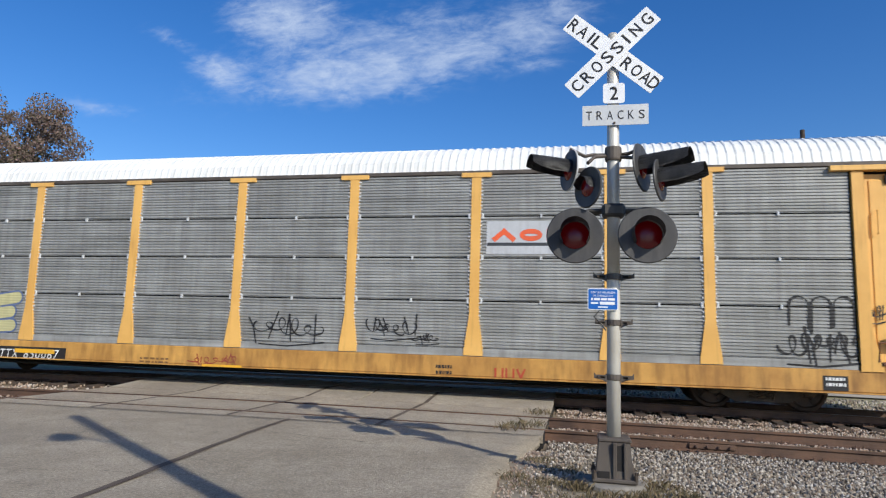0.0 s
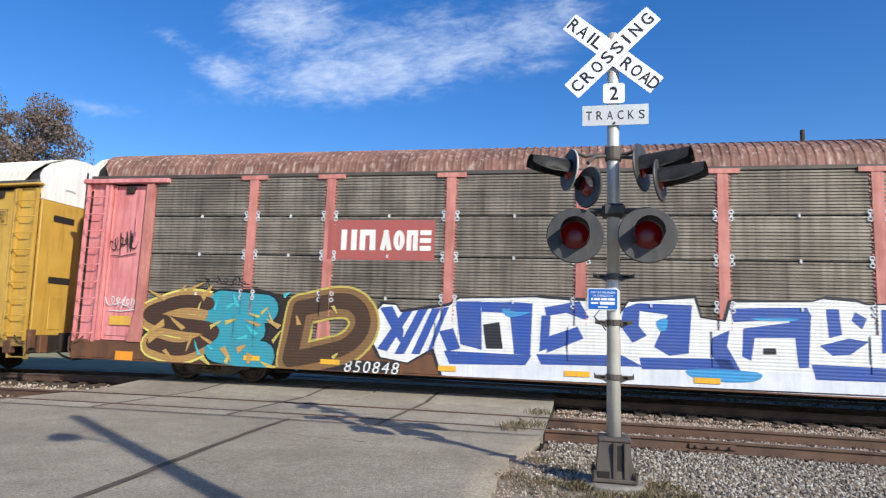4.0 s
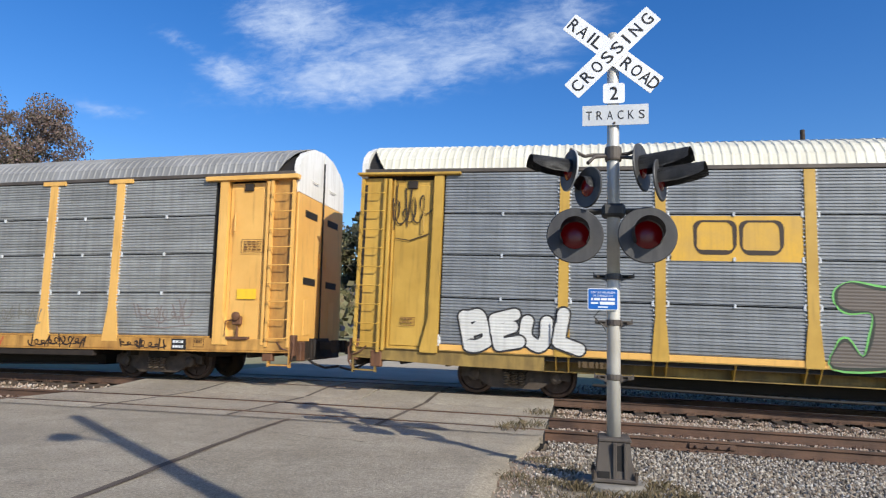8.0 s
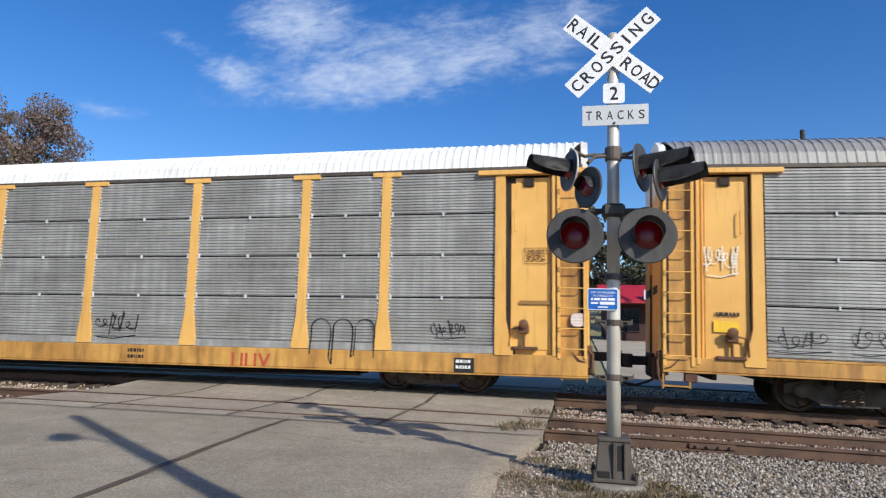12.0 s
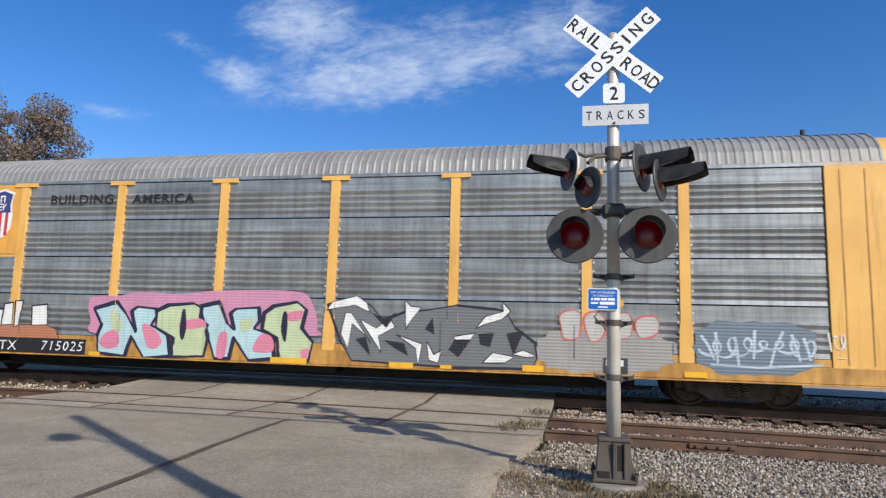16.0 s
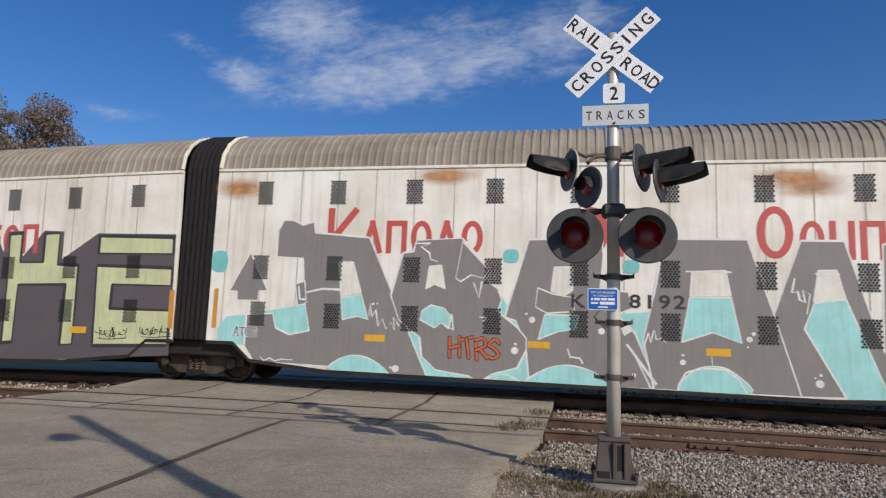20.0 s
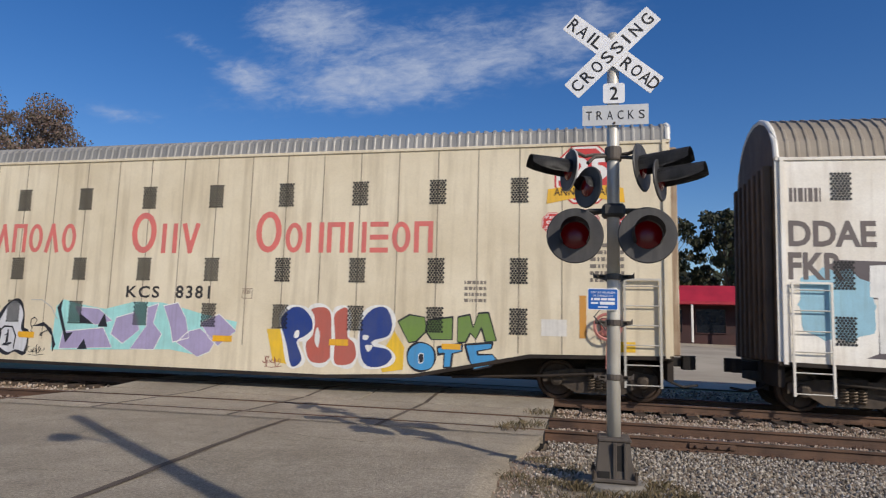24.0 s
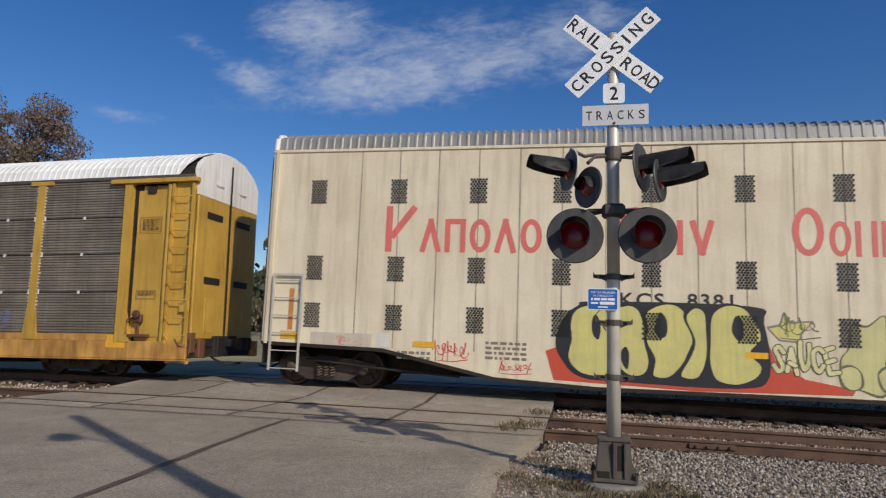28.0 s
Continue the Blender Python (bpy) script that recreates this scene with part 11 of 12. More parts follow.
figure(B_CAR, 4.79, 5.42, 0.80, 1.56, ((0, 1), (0.71, 0.24), (1, 0.01), (0.54, 0), (0.06, 0.42)), TEAL, BONE, 0.008, 2.4, False, 'teal letter stroke')
figure(B_CAR, 6.86, 7.27, 0.96, 1.84, ((0.05, 0.94), (0.27, 1), (0.22, 0.55), (1, 0.03), (0.76, 0), (0, 0.47)), TEAL, BONE, 0.008, 2.4, False, 'teal letter stroke')
figure(B_CAR, 7.68, 8.01, 1.76, 1.95, ((0, 0.53), (0.39, 1), (1, 0.79), (0.82, 0.16), (0.24, 0)), TEAL, BONE, 0.008, 2.4, False, 'teal letter stroke')
figure(B_CAR, 8.32, 8.75, 0.50, 0.80, ((0, 1), (1, 0.3), (0.86, 0), (0.14, 0.63)), TEAL, BONE, 0.008, 2.4, False, 'teal letter stroke')
figure(B_CAR, 4.83, 5.10, 0.88, 1.26, ((0, 1), (1, 0.71), (0.93, 0.08), (0.07, 0)), YOLK, None, 0, 3, False, '', 'letter_highlight')
figure(B_CAR, 6.25, 6.47, 0.82, 1.08, ((0, 0.88), (0.77, 1), (1, 0.12), (0.55, 0)), YOLK, None, 0, 3, False, '', 'letter_highlight')
figure(B_CAR, 5.30, 5.67, 1.23, 1.36, ((0, 0.54), (0.81, 1), (1, 0.23), (0.16, 0)), CORAL, None, 0, 3.2, True, '', 'letter_highlight')
figure(B_CAR, 5.89, 6.13, 1.05, 1.19, ((0, 1), (1, 0.79), (0.83, 0), (0.17, 0.14)), CORAL, None, 0, 3.2, True, '', 'letter_highlight')
figure(B_CAR, 9.83, 10.37, 1.33, 1.47, ((0, 0.5), (1, 1), (0.87, 0.36), (0.19, 0)), CORAL, None, 0, 3.2, True, '', 'letter_highlight')
figure(B_CAR, 7.77, 8.21, 0.58, 0.70, ((0, 0.75), (0.75, 1), (1, 0.5), (0.39, 0)), CORAL, None, 0, 3.2, True, '', 'letter_highlight')
figure(B_CAR, 9.73, 10.05, 1.64, 1.73, ((0, 0.78), (1, 1), (0.91, 0.22), (0.16, 0)), CORAL, None, 0, 3.2, True, '', 'letter_highlight')
figure(F_CAR, -8.75, -5.64, 0.87, 1.29, ((0, 0.6), (0.15, 0.9), (0.85, 1), (0.96, 0.76), (1, 0.19), (0.32, 0), (0.12, 0)), CLAY, INK, 0.012, 0.6, False, 'clay-brown base of drip letters', 'paint_patch')
figure(F_CAR, -8.61, -8.19, 1.15, 1.84, ((0, 0.9), (0.71, 1), (1, 0), (0.43, 0.1)), CHALK, INK, 0.02, 1.6, False, 'white drip letter')
figure(F_CAR, -8.28, -7.89, 1.23, 1.84, ((0, 1), (1, 0.95), (0.64, 0), (0.31, 0.03)), CHALK, INK, 0.02, 1.6, False, 'white drip letter')
figure(F_CAR, -7.81, -7.37, 1.24, 1.66, ((0, 0.9), (1, 1), (0.93, 0.02), (0.14, 0)), CHALK, INK, 0.02, 1.6, False, 'white drip letter')
figure(F_CAR, -7.39, -7.05, 1.25, 1.83, ((0.12, 0.93), (0.94, 1), (1, 0.05), (0, 0)), CHALK, INK, 0.02, 1.6, False, 'white drip letter')
figure(F_CAR, -7.01, -6.80, 1.22, 1.88, ((0, 0.98), (1, 1), (0.71, 0.06), (0.14, 0)), CHALK, INK, 0.02, 1.6, False, 'white drip letter')
figure(F_CAR, -6.52, -6.02, 1.27, 1.80, ((0, 0.91), (0.9, 1), (1, 0.04), (0.08, 0)), CHALK, INK, 0.02, 1.6, False, 'white drip letter')
figure(F_CAR, -4.85, 1.13, 1.08, 2.22, ((0.01, 0.33), (0, 0.79), (0.13, 0.84), (0.22, 0.93), (0.41, 0.9), (0.59, 0.99), (0.89, 1), (0.97, 0.82), (1, 0.26), (0.94, 0.1), (0.09, 0)), ROSE, None, 0, 0.4, True, 'pink sprayed haze', 'paint_patch')
figure(F_CAR, -4.72, -2.52, 0.57, 1.89, ((0, 0.87), (0.29, 1), (0.41, 0.79), (0.55, 0.46), (0.48, 0.84), (0.55, 0.92), (0.78, 0.89), (0.8, 0.76), (0.73, 0.59), (0.94, 0.45), (1, 0.05), (0.68, 0), (0.5, 0.38), (0.44, 0.01), (0.1, 0.07), (0.07, 0.38), (0.12, 0.58)), MIST, NIGHT, 0.055, 1.6, False, 'turquoise, green and pink bubble letter')
figure(F_CAR, -1.85, 0.13, 0.61, 1.93, ((0, 0.92), (0.26, 1), (0.38, 0.62), (0.47, 0.52), (0.41, 0.81), (0.48, 0.89), (0.77, 0.92), (0.79, 0.69), (0.72, 0.55), (0.96, 0.45), (1, 0.05), (0.68, 0), (0.47, 0.39), (0.43, 0.02), (0.24, 0.01), (0.14, 0.4), (0.07, 0.63)), MIST, NIGHT, 0.055, 1.6, False, 'turquoise, green and pink bubble letter')
figure(F_CAR, -2.97, -1.57, 0.63, 1.89, ((0, 0.85), (0.21, 0.96), (0.69, 1), (0.84, 0.92), (0.83, 0.68), (0.99, 0.6), (0.96, 0.51), (1, 0.37), (0.94, 0.03), (0.34, 0), (0.34, 0.34), (0, 0.53)), CELERY, NIGHT, 0.055, 3, False, 'turquoise, green and pink bubble letter')
figure(F_CAR, -0.22, 1.04, 0.65, 1.97, ((0.03, 0.8), (0.21, 0.92), (0.67, 1), (0.85, 0.87), (0.78, 0.55), (1, 0.32), (0.94, 0), (0.37, 0), (0.31, 0.38), (0, 0.52)), CELERY, NIGHT, 0.055, 3, False, 'turquoise, green and pink bubble letter')
figure(F_CAR, -2.33, -2.16, 1.02, 1.72, ((0.18, 0.97), (0.65, 1), (1, 0.4), (0.53, 0), (0, 0.27)), NIGHT, None, 0, 4.4, True, '', 'letter_opening')
figure(F_CAR, 0.26, 0.41, 1.05, 1.72, ((0.13, 0.96), (0.8, 1), (1, 0.46), (0.73, 0), (0, 0.36)), NIGHT, None, 0, 4.4, True, '', 'letter_opening')
figure(F_CAR, -4.47, -3.94, 0.76, 1.19, ((0.28, 0.88), (0.83, 1), (1, 0.23), (0.47, 0), (0, 0.28)), ROSE_DEEP, None, 0, 4.2, True, '', 'letter_highlight')
figure(F_CAR, -3.34, -2.79, 0.81, 1.37, ((0, 1), (0.58, 0.82), (1, 0.34), (0.78, 0), (0.31, 0.09)), ROSE_DEEP, None, 0, 4.2, True, '', 'letter_highlight')
figure(F_CAR, -2.37, -1.64, 1.28, 1.54, ((0, 0.54), (0.73, 1), (1, 0.35), (0.29, 0)), ROSE_DEEP, None, 0, 4.2, True, '', 'letter_highlight')
figure(F_CAR, -1.32, -1.09, 0.68, 1.21, ((0.17, 0.94), (1, 1), (0.91, 0.02), (0, 0)), ROSE_DEEP, None, 0, 4.2, True, '', 'letter_highlight')
figure(F_CAR, -0.42, 0.07, 0.83, 1.21, ((0.37, 1), (0.94, 0.84), (1, 0), (0, 0.03)), ROSE_DEEP, None, 0, 4.2, True, '', 'letter_highlight')
figure(F_CAR, 0.38, 0.75, 1.53, 1.78, ((0, 0.68), (1, 1), (0.95, 0.2), (0.19, 0)), ROSE_DEEP, None, 0, 4.2, True, '', 'letter_highlight')
figure(F_CAR, 0.77, 0.96, 0.71, 0.92, ((0, 0.81), (1, 1), (0.84, 0), (0.16, 0)), ROSE_DEEP, None, 0, 4.2, True, '', 'letter_highlight')
figure(F_CAR, -4.24, -3.90, 1.08, 1.66, ((0, 0.9), (0.5, 1), (1, 0.36), (0.47, 0)), CELERY, None, 0, 4.1, True, '', 'letter_highlight')
figure(F_CAR, -2.40, -1.81, 0.69, 1.01, ((0, 0.94), (1, 1), (0.93, 0.06), (0.02, 0)), CELERY, None, 0, 4.1, True, '', 'letter_highlight')
figure(F_CAR, -0.77, -0.45, 1.25, 1.55, ((0, 0.83), (1, 1), (0.81, 0.27), (0.22, 0)), CELERY, None, 0, 4.1, True, '', 'letter_highlight')
figure(F_CAR, 0.27, 0.77, 0.70, 0.96, ((0, 1), (1, 0.92), (0.9, 0), (0.14, 0.04)), CELERY, None, 0, 4.1, True, '', 'letter_highlight')
figure(F_CAR, 1.37, 6.06, 0.63, 2.06, ((0, 0.91), (0.13, 1), (0.21, 0.92), (0.28, 0.68), (0.38, 0.81), (0.51, 0.86), (0.63, 0.93), (0.82, 0.88), (0.86, 0.85), (0.9, 0.62), (0.99, 0.4), (1, 0.17), (0.98, 0.02), (0.62, 0), (0.13, 0.05), (0.07, 0.35)), SLATE, INK, 0.03, 0.6, False, 'grey ground of a wildstyle painting', 'paint_patch')
figure(F_CAR, 1.35, 2.37, 1.77, 2.13, ((0, 0.08), (0.12, 0.61), (0.68, 1), (0.92, 0.58), (1, 0), (0.64, 0.44), (0.21, 0.22)), CHALK, INK, 0.012, 2, False, 'white wildstyle stroke')
figure(F_CAR, 1.70, 2.42, 0.95, 1.76, ((0, 0.41), (0.13, 1), (0.32, 0.98), (1, 0.17), (0.82, 0.37), (0.36, 0.7), (0.24, 0)), CHALK, INK, 0.012, 2, False, 'white wildstyle stroke')
figure(F_CAR, 3.17, 3.54, 1.42, 2.05, ((0, 1), (0.38, 0.79), (1, 0.76), (0.38, 0.3), (0.08, 0)), CHALK, INK, 0.012, 2, False, 'white wildstyle stroke')
figure(F_CAR, 2.13, 2.96, 0.89, 1.64, ((0, 0.97), (0.64, 0), (0.54, 0.49), (1, 0.76), (0.86, 1), (0.47, 0.71)), CHALK, INK, 0.012, 2, False, 'white wildstyle stroke')
figure(F_CAR, 2.99, 3.58, 0.64, 1.30, ((0, 1), (1, 0.71), (0.88, 0), (0.76, 0.56)), CHALK, INK, 0.012, 2, False, 'white wildstyle stroke')
figure(F_CAR, 4.75, 5.50, 1.47, 2.05, ((0, 0), (0.27, 0.45), (0.8, 0.66), (0.77, 1), (1, 0.67), (0.77, 0.38), (0.27, 0.17)), CHALK, INK, 0.012, 2, False, 'white wildstyle stroke')
figure(F_CAR, 4.91, 5.57, 0.75, 0.98, ((0, 0), (0.33, 1), (1, 0.65), (0.73, 0.09)), CHALK, INK, 0.012, 2, False, 'white wildstyle stroke')
figure(F_CAR, 3.68, 4.02, 0.71, 1.17, ((0, 1), (0.5, 0.39), (1, 0.61), (0.76, 0), (0.18, 0.13)), CHALK, INK, 0.012, 2, False, 'white wildstyle stroke')
figure(F_CAR, 4.28, 4.75, 0.91, 1.38, ((0, 0.81), (1, 1), (0.72, 0.6), (0.32, 0), (0.19, 0.43)), CHALK, INK, 0.012, 2, False, 'white wildstyle stroke')
figure(F_CAR, 5.53, 6.06, 0.90, 1.05, ((0, 0.33), (0.45, 1), (1, 0.2), (0.55, 0)), CHALK, INK, 0.012, 2, False, 'white wildstyle stroke')
figure(F_CAR, 2.05, 2.42, 0.81, 1.23, ((0, 0.86), (1, 0), (0.65, 1)), INK, None, 0, 2.6, False, '', 'letter_outline')
figure(F_CAR, 2.70, 3.28, 0.84, 1.17, ((0, 1), (0.81, 0.85), (1, 0), (0.41, 0.52)), INK, None, 0, 2.6, False, '', 'letter_outline')
figure(F_CAR, 3.63, 3.85, 1.32, 1.69, ((0, 0.3), (0.77, 1), (1, 0)), INK, None, 0, 2.6, False, '', 'letter_outline')
figure(F_CAR, 4.17, 4.64, 0.85, 1.24, ((0.28, 0.97), (1, 1), (0.47, 0), (0, 0.41)), INK, None, 0, 2.6, False, '', 'letter_outline')
figure(F_CAR, 4.81, 5.15, 1.09, 1.39, ((0, 0.9), (1, 1), (0.76, 0), (0.15, 0.13)), INK, None, 0, 2.6, False, '', 'letter_outline')
figure(F_CAR, 5.41, 5.79, 0.93, 1.46, ((0, 0.85), (1, 1), (0.42, 0)), INK, None, 0, 2.6, False, '', 'letter_outline')
figure(F_CAR, 2.40, 2.99, 1.43, 1.79, ((0, 0.94), (0.61, 0), (1, 1), (0.51, 0.58)), INK, None, 0, 2.6, False, '', 'letter_outline')
figure(F_CAR, 6.53, 6.95, 1.31, 1.91, ((0, 0.82), (0.52, 1), (1, 0.87), (0.98, 0.23), (0.83, 0.02), (0.21, 0), (0.07, 0.4)), PEWTER, CORAL, 0.02, 2, True, 'pale letter outlined in red')
figure(F_CAR, 7.02, 7.45, 1.29, 1.88, ((0, 0.8), (0.56, 1), (1, 0.68), (0.86, 0.12), (0.3, 0)), PEWTER, CORAL, 0.02, 2, True, 'pale letter outlined in red')
figure(F_CAR, 7.51, 7.99, 1.36, 1.85, ((0, 0.67), (0.25, 0.94), (0.85, 1), (1, 0.47), (0.81, 0.02), (0.04, 0)), PEWTER, CORAL, 0.02, 2, True, 'pale letter outlined in red')
figure(F_CAR, 8.07, 8.50, 1.37, 1.81, ((0, 0.84), (0.86, 1), (1, 0.34), (0.51, 0), (0.07, 0.11)), PEWTER, CORAL, 0.02, 2, True, 'pale letter outlined in red')
figure(D_CAR, -6.82, -6.23, 0.96, 1.40, ((0, 0.68), (0.69, 1), (1, 0.18), (0.12, 0)), ORANGE, None, 0, 0.5, False, 'orange sprayed ground', 'paint_patch')
figure(D_CAR, -5.32, -5.05, 1.70, 2.05, ((0, 1), (1, 0.83), (0.85, 0), (0.07, 0.14)), ORANGE, None, 0, 0.5, False, 'orange sprayed ground', 'paint_patch')
figure(D_CAR, -4.01, -3.56, 1.82, 2.18, ((0, 0.72), (0.84, 1), (1, 0.22), (0.49, 0)), ORANGE, None, 0, 0.5, False, 'orange sprayed ground', 'paint_patch')
figure(D_CAR, -1.57, -0.51, 1.19, 1.75, ((0, 1), (0.49, 0.66), (0.92, 0.46), (1, 0), (0.25, 0.14)), ORANGE, None, 0, 0.5, False, 'orange sprayed ground', 'paint_patch')
figure(D_CAR, -1.68, -1.30, 0.94, 1.21, ((0, 0.96), (1, 1), (0.87, 0), (0.18, 0.04)), ORANGE, None, 0, 0.5, False, 'orange sprayed ground', 'paint_patch')
figure(D_CAR, -6.40, -4.71, 0.68, 2.16, ((0.01, 0.49), (0, 0.67), (0.11, 0.74), (0.25, 0.78), (0.4, 0.93), (0.53, 1), (0.62, 0.93), (0.6, 0.74), (0.76, 0.69), (0.9, 0.45), (1, 0.26), (0.89, 0.07), (0.63, 0), (0.12, 0.19), (0.11, 0.35)), CELADON, INK, 0.03, 1.6, True, 'silver-green bubble letter outlined in black')
figure(D_CAR, -5.03, -3.68, 0.72, 2.07, ((0, 0.64), (0.09, 0.88), (0.44, 1), (0.81, 0.87), (0.99, 0.59), (1, 0.25), (0.9, 0), (0.32, 0.01), (0.13, 0.27)), CELADON, INK, 0.03, 1, True, 'silver-green bubble letter outlined in black')
figure(D_CAR, -3.70, -2.47, 0.73, 2.07, ((0, 0.79), (0.31, 0.97), (0.7, 1), (0.92, 0.84), (0.95, 0.56), (0.82, 0.43), (1, 0.31), (0.93, 0.04), (0.69, 0), (0.11, 0.01), (0.06, 0.4)), CELADON, INK, 0.03, 2.4, True, 'silver-green bubble letter outlined in black')
figure(D_CAR, -2.60, -0.73, 0.77, 2.12, ((0, 0.67), (0.04, 0.9), (0.29, 1), (0.29, 0.81), (0.55, 0.75), (0.56, 0.55), (0.33, 0.44), (0.56, 0.41), (0.83, 0.33), (1, 0.21), (0.91, 0.04), (0.68, 0), (0.51, 0.26), (0.34, 0.29), (0.29, 0.01), (0.11, 0), (0.1, 0.3)), CELADON, INK, 0.028, 1.2, False, 'silver-green bubble letter outlined in black')
figure(D_CAR, -5.65, -5.17, 1.23, 1.51, ((0, 0.5), (0.38, 1), (1, 0.57), (0.81, 0), (0.27, 0.07)), ORANGE, INK, 0.02, 4, True, '', 'letter_opening')
figure(D_CAR, -4.52, -4.31, 1.08, 1.39, ((0, 0.65), (0.62, 1), (1, 0.48), (0.57, 0)), ORANGE, INK, 0.02, 4, True, '', 'letter_opening')
figure(D_CAR, -3.42, -3.01, 1.08, 1.36, ((0, 1), (1, 0.75), (0.71, 0), (0.1, 0.21)), ORANGE, INK, 0.02, 4, True, '', 'letter_opening')
figure(D_CAR, -6.21, -5.57, 1.55, 1.92, ((0, 0.19), (0.56, 0.51), (1, 1), (0.84, 0.38), (0.36, 0)), CHALK, None, 0, 3.6, True, '', 'letter_highlight')
figure(D_CAR, -4.77, -4.28, 1.77, 1.94, ((0, 0.18), (0.55, 1), (1, 0.65), (0.43, 0)), CHALK, None, 0, 3.6, True, '', 'letter_highlight')
figure(D_CAR, -3.44, -2.90, 1.75, 1.95, ((0, 0.45), (0.61, 1), (1, 0.8), (0.37, 0)), CHALK, None, 0, 3.6, True, '', 'letter_highlight')
figure(D_CAR, -2.37, -2.16, 1.49, 1.98, ((0, 0.76), (1, 1), (0.81, 0.39), (0.24, 0)), CHALK, None, 0, 3.6, True, '', 'letter_highlight')
figure(C_CAR, -3.93, -2.17, 0.95, 2.58, ((0.07, 0.74), (0.07, 0.91), (0.21, 1), (0.53, 0.93), (0.9, 0.98), (1, 0.88), (0.94, 0.71), (0.67, 0.65), (0.64, 0.15), (0.56, 0.02), (0, 0), (0.05, 0.24), (0.15, 0.32), (0.3, 0.13), (0.39, 0.35), (0.41, 0.64), (0.19, 0.66)), SPROUT, SPROUT, 0.075, 0.3, True, '', 'letter_shade')
figure(C_CAR, -2.77, -2.27, 1.37, 1.75, ((0, 0.37), (0.2, 0.97), (0.84, 1), (1, 0.39), (0.52, 0)), SPROUT, SPROUT, 0.075, 0.3, True, '', 'letter_shade')
figure(C_CAR, -2.41, -0.83, 0.98, 2.56, ((0.18, 0.71), (0.25, 0.89), (0.49, 1), (0.74, 0.97), (0.81, 0.63), (0.57, 0.3), (0.91, 0.3), (1, 0.18), (0.95, 0), (0, 0.01), (0.05, 0.18), (0.5, 0.57), (0.34, 0.66)), SPROUT, SPROUT, 0.075, 0.3, True, '', 'letter_shade')
figure(C_CAR, -0.91, 0.45, 0.96, 2.61, ((0.0, 0.9), (0.11, 0.96), (0.54, 0.94), (0.88, 1.0), (0.97, 0.94), (0.93, 0.71), (0.46, 0.68), (0.47, 0.59), (0.7, 0.6), (0.9, 0.52), (1.0, 0.36), (0.98, 0.15), (0.87, 0.0), (0.3, 0.01), (0.12, 0.02), (0.07, 0.31), (0.35, 0.34), (0.5, 0.39), (0.43, 0.45), (0.08, 0.42), (0.02, 0.66)), SPROUT, SPROUT, 0.075, 0.3, False, '', 'letter_shade')
figure(C_CAR, 1.55, 2.60, 0.96, 2.54, ((0, 0.54), (0.08, 0.85), (0.4, 1), (0.81, 0.96), (1, 0.8), (0.91, 0.55), (0.8, 0.42), (0.96, 0.18), (0.73, 0), (0.19, 0.03), (0.02, 0.16), (0.14, 0.34)), SPROUT, SPROUT, 0.075, 0.3, True, '', 'letter_shade')
figure(C_CAR, 2.54, 3.49, 0.99, 2.57, ((0.05, 0.73), (0.13, 0.94), (0.37, 1), (0.64, 0.91), (0.62, 0.66), (0.36, 0.33), (0.86, 0.38), (1, 0.26), (0.49, 0), (0.05, 0), (0, 0.28)), SPROUT, SPROUT, 0.075, 0.3, True, '', 'letter_shade')
figure(C_CAR, 3.17, 3.91, 1.15, 2.55, ((0, 0.81), (0.28, 1), (0.74, 1), (1, 0.8), (0.95, 0.36), (0.91, 0), (0.51, 0), (0.49, 0.25), (0.11, 0.34)), SPROUT, SPROUT, 0.075, 0.3, True, '', 'letter_shade')
figure(C_CAR, 3.90, 4.93, 1.02, 2.56, ((0.02, 0.81), (0.22, 0.98), (0.61, 1), (0.84, 0.88), (1, 0.55), (0.95, 0), (0.06, 0.01), (0, 0.42)), SPROUT, SPROUT, 0.075, 0.3, True, '', 'letter_shade')
figure(C_CAR, -3.93, -2.17, 0.95, 2.58, ((0.07, 0.74), (0.07, 0.91), (0.21, 1), (0.53, 0.93), (0.9, 0.98), (1, 0.88), (0.94, 0.71), (0.67, 0.65), (0.64, 0.15), (0.56, 0.02), (0, 0), (0.05, 0.24), (0.15, 0.32), (0.3, 0.13), (0.39, 0.35), (0.41, 0.64), (0.19, 0.66)), TAUPE, OLIVE_INK, 0.032, 2, True, 'brown-grey bubble letter edged in dark green')
figure(C_CAR, -2.77, -2.27, 1.37, 1.75, ((0, 0.37), (0.2, 0.97), (0.84, 1), (1, 0.39), (0.52, 0)), TAUPE, OLIVE_INK, 0.032, 2.9, True, 'brown-grey bubble letter edged in dark green')
figure(C_CAR, -2.41, -0.83, 0.98, 2.56, ((0.18, 0.71), (0.25, 0.89), (0.49, 1), (0.74, 0.97), (0.81, 0.63), (0.57, 0.3), (0.91, 0.3), (1, 0.18), (0.95, 0), (0, 0.01), (0.05, 0.18), (0.5, 0.57), (0.34, 0.66)), TAUPE, OLIVE_INK, 0.032, 2, True, 'brown-grey bubble letter edged in dark green')
